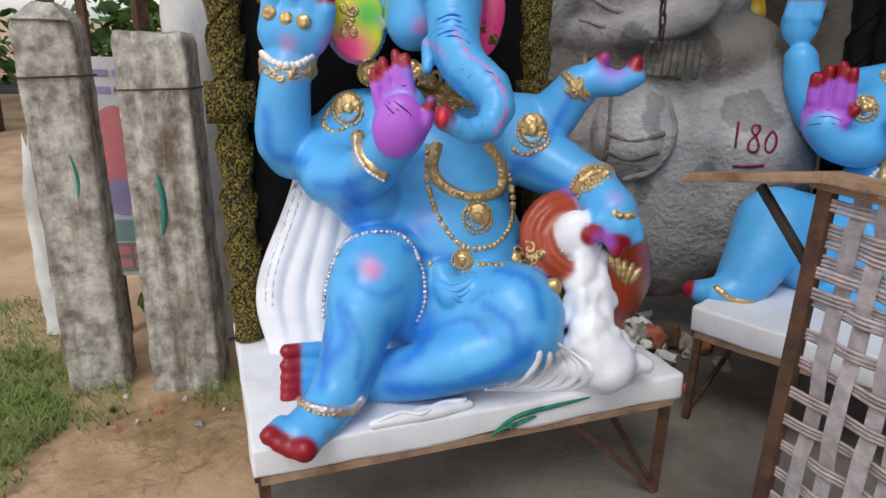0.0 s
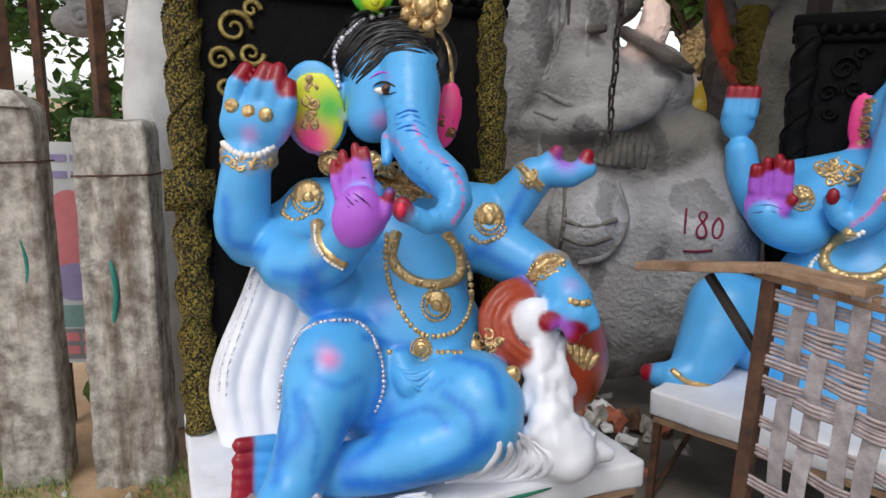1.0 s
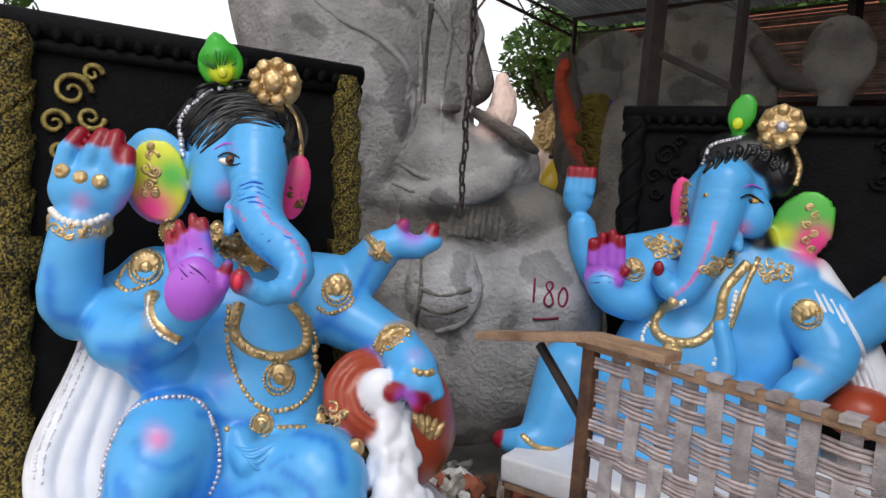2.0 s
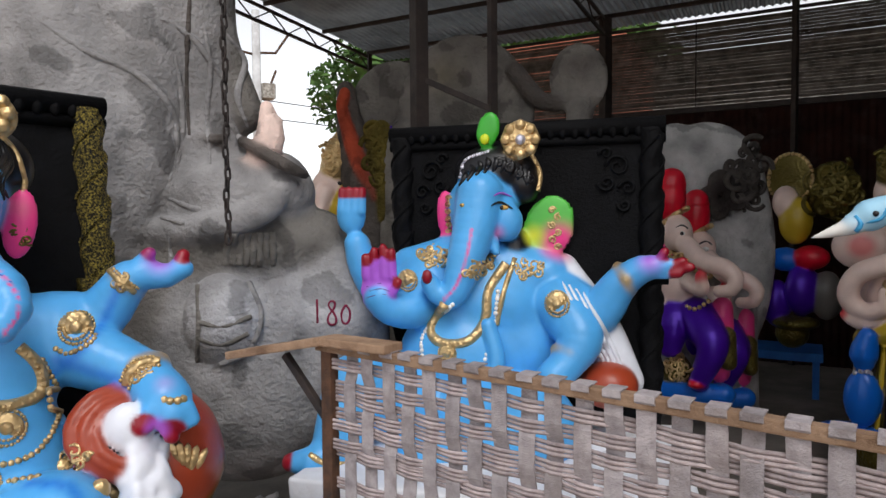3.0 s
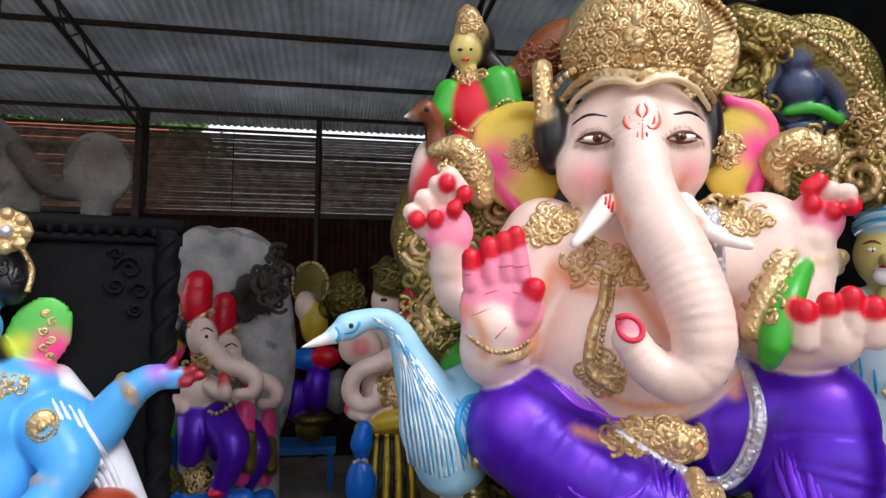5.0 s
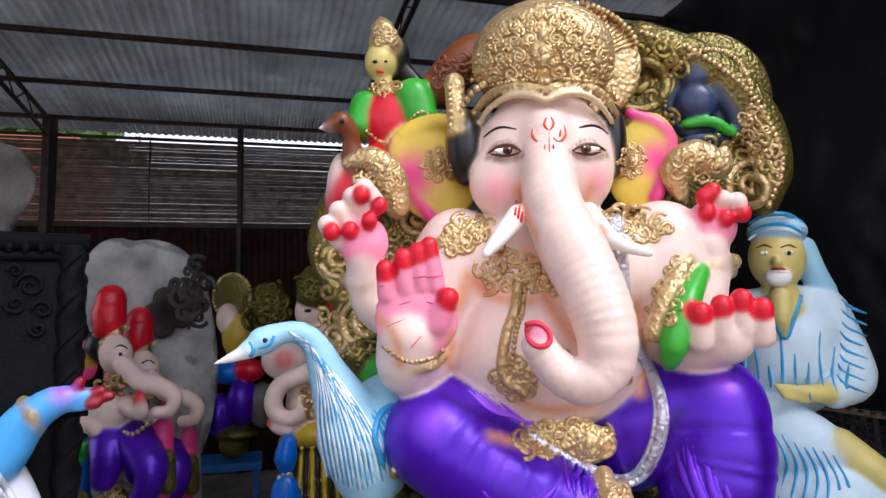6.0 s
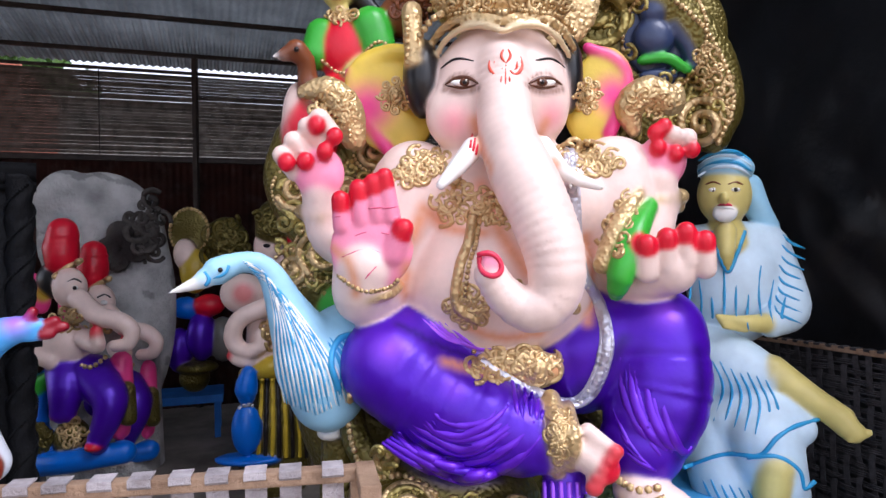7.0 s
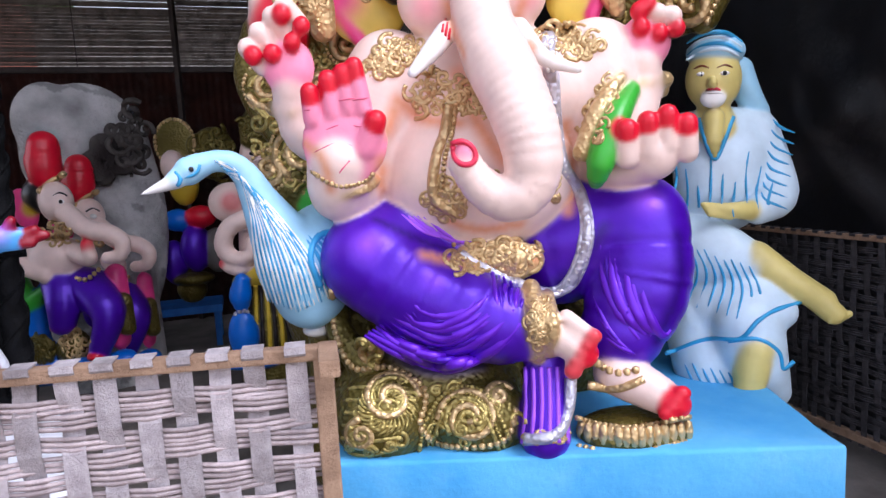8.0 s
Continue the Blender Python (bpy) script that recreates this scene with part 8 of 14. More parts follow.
s.cord((-0.33, 0.373, 0.456), (-0.34, 0.291, 0.386), (-0.33, 0.163, 0.363), (-0.31, 0.029, 0.407), (-0.28, -0.061, 0.487), r=0.0202, col=PURPLEMID, laid=-0.009, taper=True)
s.cord((-0.33, 0.388, 0.446), (-0.34, 0.298, 0.382), (-0.33, 0.163, 0.348), (-0.31, 0.022, 0.408), (-0.28, -0.074, 0.479), r=0.0165, col=PURPLEMID, laid=-0.009, taper=True)
s.cord((-0.33, 0.402, 0.436), (-0.34, 0.305, 0.383), (-0.33, 0.163, 0.334), (-0.31, 0.016, 0.39), (-0.28, -0.088, 0.471), r=0.0129, col=PURPLE, laid=-0.009, taper=True)
s.cord((-0.33, 0.416, 0.426), (-0.34, 0.311, 0.376), (-0.33, 0.163, 0.319), (-0.31, 0.009, 0.367), (-0.28, -0.101, 0.463), r=0.0203, col=PURPLEMID, laid=-0.009, taper=True)
s.cord((-0.33, 0.43, 0.416), (-0.34, 0.319, 0.357), (-0.33, 0.163, 0.304), (-0.31, 0.002, 0.363), (-0.28, -0.115, 0.454), r=0.0166, col=PURPLEMID, laid=-0.009, taper=True)
s.cord((-0.27, 0.009, 0.625), (-0.29, -0.004, 0.55), (-0.29, -0.013, 0.486), r=0.0109, col=PURPLEMID, laid=-0.005, taper=True)
s.cord((-0.27, -0.012, 0.609), (-0.29, -0.02, 0.54), (-0.29, -0.027, 0.486), r=0.0109, col=PURPLE, laid=-0.005, taper=True)
s.cord((-0.27, -0.033, 0.593), (-0.29, -0.036, 0.529), (-0.29, -0.042, 0.487), r=0.0109, col=PURPLEMID, laid=-0.005, taper=True)
s.cord((-0.27, -0.055, 0.578), (-0.29, -0.051, 0.519), (-0.29, -0.056, 0.487), r=0.0108, col=PURPLE, laid=-0.005, taper=True)
s.cord((-0.27, -0.076, 0.562), (-0.29, -0.067, 0.509), (-0.29, -0.07, 0.487), r=0.0108, col=PURPLEMID, laid=-0.005, taper=True)
s.cord((-0.27, -0.097, 0.546), (-0.29, -0.083, 0.499), (-0.29, -0.084, 0.488), r=0.0108, col=PURPLE, laid=-0.005, taper=True)
s.cord((-0.01, -0.344, 0.663), (-0.03, -0.351, 0.545), (-0.02, -0.393, 0.424), (0.02, -0.469, 0.31), r=0.0178, col=PURPLEMID, laid=-0.009, taper=True)
s.cord((-0.01, -0.36, 0.633), (-0.03, -0.369, 0.528), (-0.02, -0.412, 0.413), (0.02, -0.482, 0.315), r=0.0138, col=PURPLE, laid=-0.009, taper=True)
s.cord((-0.01, -0.377, 0.633), (-0.03, -0.387, 0.511), (-0.02, -0.43, 0.402), (0.02, -0.495, 0.319), r=0.0216, col=PURPLEMID, laid=-0.009, taper=True)
s.cord((-0.01, -0.393, 0.608), (-0.03, -0.406, 0.494), (-0.02, -0.448, 0.391), (0.02, -0.509, 0.323), r=0.0177, col=PURPLEMID, laid=-0.009, taper=True)
s.cord((-0.01, -0.409, 0.574), (-0.03, -0.424, 0.477), (-0.02, -0.467, 0.38), (0.02, -0.522, 0.328), r=0.0137, col=PURPLE, laid=-0.009, taper=True)
s.cord((-0.01, -0.426, 0.573), (-0.03, -0.442, 0.46), (-0.02, -0.485, 0.369), (0.02, -0.535, 0.332), r=0.0215, col=PURPLEMID, laid=-0.009, taper=True)
s.cord((-0.01, -0.443, 0.553), (-0.03, -0.46, 0.444), (-0.02, -0.503, 0.358), (0.02, -0.548, 0.337), r=0.0176, col=PURPLEMID, laid=-0.009, taper=True)
s.cord((-0.01, -0.458, 0.516), (-0.03, -0.478, 0.427), (-0.02, -0.521, 0.347), (0.02, -0.561, 0.341), r=0.0137, col=PURPLE, laid=-0.009, taper=True)
s.cord((-0.01, -0.475, 0.512), (-0.03, -0.496, 0.41), (-0.02, -0.539, 0.336), (0.02, -0.574, 0.346), r=0.0214, col=PURPLEMID, laid=-0.009, taper=True)
s.cord((-0.02, -0.315, 0.476), (-0.02, -0.362, 0.364), (0, -0.432, 0.272), r=0.0098, col=PURPLEMID, laid=-0.003, taper=True)
s.cord((-0.02, -0.322, 0.441), (-0.02, -0.371, 0.347), (0, -0.44, 0.268), r=0.0098, col=PURPLE, laid=-0.003, taper=True)
s.cord((-0.02, -0.329, 0.406), (-0.02, -0.38, 0.33), (0, -0.447, 0.264), r=0.0098, col=PURPLEMID, laid=-0.003, taper=True)
s.cord((-0.02, -0.335, 0.371), (-0.02, -0.388, 0.313), (0, -0.454, 0.261), r=0.0098, col=PURPLE, laid=-0.003, taper=True)
s.cord((-0.02, -0.342, 0.336), (-0.02, -0.397, 0.296), (0, -0.462, 0.257), r=0.0098, col=PURPLEMID, laid=-0.003, taper=True)
# Fold ridges in paler violet, their sheen given by colour.
s.cord((-0.123, 0.353, 0.81), (-0.14, 0.249, 0.732), (-0.114, 0.134, 0.69), r=0.0100, col=PURPLESHEEN, laid=-0.004, taper=True)
s.cord((-0.118, 0.33, 0.803), (-0.133, 0.222, 0.724), (-0.108, 0.111, 0.689), r=0.0100, col=PURPLESHEEN, laid=-0.004, taper=True)
s.cord((-0.112, 0.307, 0.797), (-0.127, 0.195, 0.715), (-0.103, 0.088, 0.689), r=0.0100, col=PURPLESHEEN, laid=-0.004, taper=True)
s.cord((-0.107, 0.283, 0.79), (-0.121, 0.169, 0.707), (-0.098, 0.065, 0.688), r=0.0100, col=PURPLESHEEN, laid=-0.004, taper=True)
s.cord((-0.102, 0.26, 0.784), (-0.115, 0.142, 0.698), (-0.093, 0.042, 0.688), r=0.0100, col=PURPLESHEEN, laid=-0.004, taper=True)
s.cord((-0.209, -0.085, 0.277), (-0.244, -0.087, 0.153), (-0.272, -0.071, 0.037), r=0.0094, col=PURPLESHEEN, laid=-0.003)
s.cord((-0.203, -0.11, 0.275), (-0.239, -0.112, 0.151), (-0.266, -0.101, 0.035), r=0.0094, col=PURPLESHEEN, laid=-0.003)
s.cord((-0.198, -0.136, 0.274), (-0.233, -0.138, 0.15), (-0.259, -0.13, 0.034), r=0.0094, col=PURPLESHEEN, laid=-0.003)
s.cord((-0.192, -0.162, 0.272), (-0.227, -0.163, 0.148), (-0.253, -0.159, 0.032), r=0.0094, col=PURPLESHEEN, laid=-0.003)
s.cord((-0.186, -0.188, 0.271), (-0.222, -0.189, 0.147), (-0.246, -0.188, 0.03), r=0.0094, col=PURPLESHEEN, laid=-0.003)
s.cord((-0.181, -0.214, 0.269), (-0.216, -0.214, 0.145), (-0.24, -0.217, 0.029), r=0.0094, col=PURPLESHEEN, laid=-0.003)
s.cord((-0.201, -0.232, 0.237), (-0.234, -0.223, 0.152), (-0.264, -0.182, 0.067), (-0.278, -0.082, 0.053), r=0.0206, col=SILVER)
s.carve(-0.263, -0.145, 0.055, 0.074, 0.011, 10, GOLD, 0.0065, seed=60)
s.limb((-0.14, -0.107, 0.534, 0.031), (-0.256, -0.129, 0.441, 0.036), (-0.214, -0.124, 0.321, 0.029), col=GOLD)
s.limb((-0.147, -0.163, 0.508, 0.023), (-0.265, -0.182, 0.437, 0.025), (-0.225, -0.17, 0.335, 0.022), col=GOLD)
s.carve(-0.254, -0.138, 0.441, 0.029, 0.09, 18, GOLD, 0.0072, seed=61)
s.limb((-0.235, -0.226, 0.454, 0.025), (-0.237, -0.305, 0.389, 0.025), col=CREAM, k=0.006)
s.ball(-0.247, -0.308, 0.392, 0.03, 0.025, 0.027, 0, RED, k=0.004)
s.limb((-0.233, -0.231, 0.421, 0.025), (-0.24, -0.288, 0.361, 0.025), col=CREAM, k=0.006)
s.ball(-0.25, -0.292, 0.364, 0.03, 0.025, 0.027, 0, RED, k=0.004)
s.limb((-0.232, -0.235, 0.389, 0.025), (-0.243, -0.272, 0.333, 0.025), col=CREAM, k=0.006)
s.ball(-0.253, -0.275, 0.336, 0.03, 0.025, 0.027, 0, RED, k=0.004)
s.limb((-0.23, -0.24, 0.356, 0.025), (-0.246, -0.256, 0.305, 0.025), col=CREAM, k=0.006)
s.ball(-0.256, -0.259, 0.308, 0.03, 0.025, 0.027, 0, RED, k=0.004)
s.limb((-0.229, -0.244, 0.323, 0.025), (-0.249, -0.239, 0.276, 0.025), col=CREAM, k=0.006)
s.ball(-0.259, -0.243, 0.28, 0.03, 0.025, 0.027, 0, RED, k=0.004)
s.ball(-0.157, -0.538, 0.109, 0.03, 0.025, 0.026, 0, RED, k=0.004)
s.ball(-0.151, -0.555, 0.13, 0.03, 0.025, 0.026, 0, RED, k=0.004)
s.ball(-0.144, -0.572, 0.151, 0.03, 0.025, 0.026, 0, RED, k=0.004)
s.ball(-0.138, -0.589, 0.172, 0.03, 0.025, 0.026, 0, RED, k=0.004)
s.cord((-0.132, -0.285, 0.192), (-0.153, -0.377, 0.189), (-0.109, -0.472, 0.207), r=0.0154, col=GOLD)
s.beads((-0.078, -0.306, 0.259), (-0.086, -0.381, 0.222), (-0.048, -0.458, 0.221), r=0.0157, col=GOLD)
s.ball(-0.241, 0.412, 0.098, 0.178, 0.14, 0.158, 0, OLDGOLD, k=0.02)
s.ball(-0.149, 0.088, 0.072, 0.179, 0.14, 0.139, 0, OLDGOLD, k=0.02)
s.limb((-0.029, 0.628, 0.545, 0.043), (-0.124, 0.603, 0.393, 0.05), (-0.159, 0.511, 0.276, 0.061), (-0.176, 0.386, 0.157, 0.081), col=OLDGOLD)
s.curl(-0.32, 0.36, 0.199, 0.098, GOLD, 0.0132, start=0, flip=1, turns=1.8)
s.curl(-0.32, 0.36, 0.199, 0.079, GILTLEAF, 0.0113, start=40, flip=1, turns=1.6)
s.curl(-0.271, 0.104, 0.119, 0.106, GOLD, 0.0132, start=180, flip=-1, turns=1.8)
s.curl(-0.271, 0.104, 0.119, 0.085, GILTLEAF, 0.0113, start=220, flip=-1, turns=1.6)
s.curl(-0.356, 0.456, 0.082, 0.057, GOLD, 0.0132, start=90, flip=1, turns=1.8)
s.curl(-0.356, 0.456, 0.082, 0.045, GILTLEAF, 0.0113, start=130, flip=1, turns=1.6)
s.curl(-0.241, 0.01, 0.188, 0.049, GOLD, 0.0132, start=20, flip=1, turns=1.8)
s.curl(-0.241, 0.01, 0.188, 0.039, GILTLEAF, 0.0113, start=60, flip=1, turns=1.6)
s.curl(-0.316, 0.429, 0.362, 0.049, GOLD, 0.0132, start=60, flip=-1, turns=1.8)
s.curl(-0.316, 0.429, 0.362, 0.039, GILTLEAF, 0.0113, start=100, flip=-1, turns=1.6)
s.beads((-0.129, 0.611, 0.541), (-0.183, 0.596, 0.407), (-0.242, 0.513, 0.28), (-0.27, 0.37, 0.29), (-0.292, 0.249, 0.221), (-0.311, 0.262, 0.09), (-0.295, 0.162, 0.028), (-0.256, -0.004, 0.037), (-0.213, -0.051, 0.14), r=0.0144, col=GOLD)
s.carve(-0.3, 0.233, 0.126, 0.302, 0.113, 14, GILTLEAF, 0.0094, seed=62)
s.carve(-0.319, 0.36, 0.208, 0.076, 0.076, 5, GILTLEAF, 0.0066, seed=63)
s.bead(-0.196, -0.259, 0.057, 0.019, 0.02, 0.042, 0, GOLD, laid=0)
s.bead(-0.191, -0.284, 0.05, 0.019, 0.02, 0.042, 0, GOLD, laid=0)
s.bead(-0.186, -0.309, 0.044, 0.019, 0.02, 0.042, 0, GOLD, laid=0)
s.bead(-0.181, -0.333, 0.038, 0.019, 0.02, 0.042, 0, GOLD, laid=0)
s.bead(-0.176, -0.358, 0.034, 0.019, 0.02, 0.042, 0, GOLD, laid=0)
s.bead(-0.171, -0.383, 0.029, 0.019, 0.02, 0.042, 0, GOLD, laid=0)
s.bead(-0.166, -0.408, 0.026, 0.019, 0.02, 0.042, 0, GOLD, laid=0)
s.bead(-0.16, -0.433, 0.024, 0.019, 0.02, 0.042, 0, GOLD, laid=0)
s.bead(-0.155, -0.457, 0.024, 0.019, 0.02, 0.042, 0, GOLD, laid=0)
s.bead(-0.149, -0.482, 0.024, 0.019, 0.02, 0.042, 0, GOLD, laid=0)
s.bead(-0.143, -0.507, 0.025, 0.019, 0.02, 0.042, 0, GOLD, laid=0)
s.bead(-0.137, -0.532, 0.027, 0.019, 0.02, 0.042, 0, GOLD, laid=0)
s.bead(-0.131, -0.557, 0.03, 0.019, 0.02, 0.042, 0, GOLD, laid=0)
s.bead(-0.125, -0.582, 0.033, 0.019, 0.02, 0.042, 0, GOLD, laid=0)
s.bead(-0.119, -0.607, 0.037, 0.019, 0.02, 0.042, 0, GOLD, laid=0)
s.beads((-0.174, -0.249, 0.091), (-0.196, -0.337, 0.079), (-0.173, -0.446, 0.067), (-0.092, -0.617, 0.074), r=0.0114, col=GOLD)
s.beads((-0.184, -0.252, -0.004), (-0.207, -0.334, -0.006), (-0.183, -0.444, -0.016), (-0.101, -0.618, -0.006), r=0.0114, col=GOLD)
# Paler violet on knees and shins: sheen painted in as colour.
s.spray(-0.253, 0.491, 0.697, 0.115, PURPLESHEEN, amount=0.6, edge=1)
s.spray(-0.248, 0.286, 0.613, 0.113, PURPLESHEEN, amount=0.5, edge=1)
s.spray(0.054, -0.45, 0.761, 0.1, PURPLESHEEN, amount=0.55, edge=1)
s.spray(0.007, -0.402, 0.539, 0.089, PURPLESHEEN, amount=0.4, edge=1)
s.cord((-0.295, 0.571, -0.05), (-0.334, 0.473, -0.048), (-0.324, 0.354, -0.017), r=0.0079, col=GILTLEAF, laid=-0.002)
s.cord((-0.288, 0.564, -0.007), (-0.326, 0.461, -0.003), (-0.317, 0.345, 0.021), r=0.0079, col=GILTLEAF, laid=-0.002)
s.cord((-0.281, 0.557, 0.035), (-0.317, 0.448, 0.043), (-0.311, 0.337, 0.058), r=0.0079, col=GILTLEAF, laid=-0.002)
s.cord((-0.274, 0.55, 0.078), (-0.309, 0.436, 0.088), (-0.304, 0.328, 0.095), r=0.0079, col=GILTLEAF, laid=-0.002)
s.cord((-0.267, 0.543, 0.121), (-0.301, 0.423, 0.133), (-0.298, 0.32, 0.133), r=0.0079, col=GILTLEAF, laid=-0.002)
s.cord((-0.261, 0.536, 0.164), (-0.292, 0.41, 0.178), (-0.291, 0.311, 0.17), r=0.0079, col=GILTLEAF, laid=-0.002)
s.cord((-0.254, 0.529, 0.206), (-0.284, 0.398, 0.223), (-0.285, 0.303, 0.207), r=0.0079, col=GILTLEAF, laid=-0.002)
s.spray(0.113, -0.464, 1.074, 0.062, LEAFGREEN, amount=0.5, edge=1)
s.spray(-0.088, 0.466, 0.931, 0.103, EARGOLD, amount=0.3, edge=1)
s.cord((-0.36, 0.311, 0.182), (-0.36, 0.284, 0.162), (-0.35, 0.283, 0.123), r=0.0055, col=GILTLEAF, laid=0.004, taper=True)
s.cord((-0.36, 0.313, 0.172), (-0.36, 0.293, 0.146), (-0.35, 0.301, 0.105), r=0.0055, col=GILTLEAF, laid=0.004, taper=True)
s.cord((-0.36, 0.318, 0.162), (-0.36, 0.306, 0.131), (-0.35, 0.323, 0.091), r=0.0056, col=GILTLEAF, laid=0.004, taper=True)
s.cord((-0.36, 0.325, 0.153), (-0.36, 0.321, 0.12), (-0.35, 0.347, 0.082), r=0.0056, col=GILTLEAF, laid=0.004, taper=True)
s.cord((-0.36, 0.335, 0.146), (-0.36, 0.34, 0.112), (-0.35, 0.373, 0.079), r=0.0056, col=GILTLEAF, laid=0.004, taper=True)
s.cord((-0.36, 0.346, 0.141), (-0.36, 0.359, 0.107), (-0.35, 0.398, 0.081), r=0.0056, col=GILTLEAF, laid=0.004, taper=True)
s.cord((-0.36, 0.358, 0.138), (-0.36, 0.379, 0.107), (-0.35, 0.421, 0.089), r=0.0056, col=GILTLEAF, laid=0.004, taper=True)
s.cord((-0.36, 0.37, 0.138), (-0.36, 0.398, 0.112), (-0.35, 0.441, 0.102), r=0.0056, col=GILTLEAF, laid=0.004, taper=True)
s.cord((-0.36, 0.382, 0.14), (-0.36, 0.414, 0.12), (-0.35, 0.457, 0.12), r=0.0056, col=GILTLEAF, laid=0.004, taper=True)
s.cord((-0.36, 0.392, 0.145), (-0.36, 0.428, 0.132), (-0.35, 0.467, 0.141), r=0.0056, col=GILTLEAF, laid=0.004, taper=True)
s.cord((-0.36, 0.401, 0.151), (-0.36, 0.438, 0.147), (-0.35, 0.471, 0.164), r=0.0056, col=GILTLEAF, laid=0.004, taper=True)
s.cord((-0.36, 0.407, 0.16), (-0.36, 0.443, 0.164), (-0.35, 0.469, 0.187), r=0.0056, col=GILTLEAF, laid=0.004, taper=True)
s.cord((-0.36, 0.411, 0.169), (-0.36, 0.443, 0.181), (-0.35, 0.461, 0.21), r=0.0056, col=GILTLEAF, laid=0.004, taper=True)
s.cord((-0.36, 0.412, 0.179), (-0.36, 0.439, 0.199), (-0.35, 0.447, 0.231), r=0.0056, col=GILTLEAF, laid=0.004, taper=True)
s.cord((-0.36, 0.41, 0.189), (-0.36, 0.43, 0.215), (-0.35, 0.428, 0.249), r=0.0056, col=GILTLEAF, laid=0.004, taper=True)
s.cord((-0.36, 0.405, 0.199), (-0.36, 0.417, 0.23), (-0.35, 0.406, 0.262), r=0.0056, col=GILTLEAF, laid=0.004, taper=True)
s.cord((-0.36, 0.397, 0.208), (-0.36, 0.401, 0.241), (-0.35, 0.381, 0.27), r=0.0056, col=GILTLEAF, laid=0.004, taper=True)
s.cord((-0.36, 0.387, 0.215), (-0.36, 0.382, 0.249), (-0.35, 0.356, 0.273), r=0.0056, col=GILTLEAF, laid=0.004, taper=True)
s.cord((-0.36, 0.376, 0.22), (-0.36, 0.363, 0.253), (-0.35, 0.331, 0.27), r=0.0056, col=GILTLEAF, laid=0.004, taper=True)
s.cord((-0.36, 0.364, 0.223), (-0.36, 0.343, 0.253), (-0.35, 0.309, 0.262), r=0.0056, col=GILTLEAF, laid=0.004, taper=True)
s.cord((-0.36, 0.352, 0.223), (-0.36, 0.325, 0.248), (-0.35, 0.289, 0.249), r=0.0056, col=GILTLEAF, laid=0.004, taper=True)
s.cord((-0.36, 0.34, 0.221), (-0.36, 0.308, 0.24), (-0.35, 0.274, 0.232), r=0.0055, col=GILTLEAF, laid=0.004, taper=True)
s.cord((-0.36, 0.33, 0.216), (-0.36, 0.295, 0.228), (-0.35, 0.264, 0.212), r=0.0055, col=GILTLEAF, laid=0.004, taper=True)
s.cord((-0.36, 0.321, 0.21), (-0.36, 0.286, 0.214), (-0.35, 0.26, 0.189), r=0.0055, col=GILTLEAF, laid=0.004, taper=True)
s.cord((-0.36, 0.315, 0.201), (-0.36, 0.281, 0.197), (-0.35, 0.262, 0.166), r=0.0055, col=GILTLEAF, laid=0.004, taper=True)
s.cord((-0.36, 0.311, 0.192), (-0.36, 0.28, 0.18), (-0.35, 0.269, 0.144), r=0.0055, col=GILTLEAF, laid=0.004, taper=True)
s.bead(-0.36, 0.361, 0.181, 0.02, 0.014, 0.019, 0, GILTLEAF, laid=0.006, n=12)
s.cord((-0.36, 0.401, 0.172), (-0.37, 0.367, 0.211), (-0.37, 0.329, 0.208), (-0.36, 0.315, 0.174), r=0.0063, col=GILTLEAF, laid=0.006, taper=True)
s.cord((-0.36, 0.401, 0.172), (-0.37, 0.364, 0.152), (-0.36, 0.315, 0.174), r=0.0056, col=GILTLEAF, laid=0.006, taper=True)
s.beads((-0.3, 0.275, 0.014), (-0.31, 0.247, 0.114), (-0.32, 0.189, 0.209), (-0.32, 0.117, 0.248), (-0.31, 0.045, 0.221), (-0.3, 0.001, 0.143), (-0.29, -0.031, 0.057), r=0.0095, col=GILTLEAF, gap=2, laid=0.005)
s.beads((-0.3, 0.257, -0.013), (-0.31, 0.231, 0.087), (-0.32, 0.18, 0.182), (-0.32, 0.117, 0.222), (-0.31, 0.055, 0.195), (-0.3, 0.016, 0.115), (-0.29, -0.011, 0.029), r=0.0067, col=GILTLEAF, gap=2, laid=0.005)
s.cord((-0.3, 0.244, -0.033), (-0.31, 0.22, 0.068), (-0.32, 0.173, 0.163), (-0.32, 0.117, 0.202), (-0.31, 0.061, 0.175), (-0.3, 0.027, 0.096), (-0.29, 0.004, 0.009), r=0.0076, col=GILTLEAF, laid=0.003)
s.curl(-0.33, 0.123, 0.103, 0.041, GILTLEAF, 0.0085, turns=1.7, start=0, flip=1, laid=0.006)
s.curl(-0.33, 0.123, 0.103, 0.026, GILTLEAF, 0.0085, turns=1.7, start=120, flip=1, laid=0.006)
s.curl(-0.33, 0.065, 0.139, 0.024, GILTLEAF, 0.0085, turns=1.7, start=60, flip=-1, laid=0.006)
s.curl(-0.33, 0.407, 0.328, 0.03, GILTLEAF, 0.0085, turns=1.7, start=30, flip=1, laid=0.006)
s.curl(-0.33, 0.443, 0.386, 0.026, GILTLEAF, 0.0085, turns=1.7, start=200, flip=-1, laid=0.006)
s.curl(-0.33, 0.44, 0.012, 0.027, GILTLEAF, 0.0085, turns=1.7, start=0, flip=1, laid=0.006)
s.curl(-0.33, 0.51, 0.03, 0.025, GILTLEAF, 0.0085, turns=1.7, start=90, flip=-1, laid=0.006)
s.curl(-0.33, 0.201, 0.235, 0.024, GILTLEAF, 0.0085, turns=1.7, start=40, flip=1, laid=0.006)
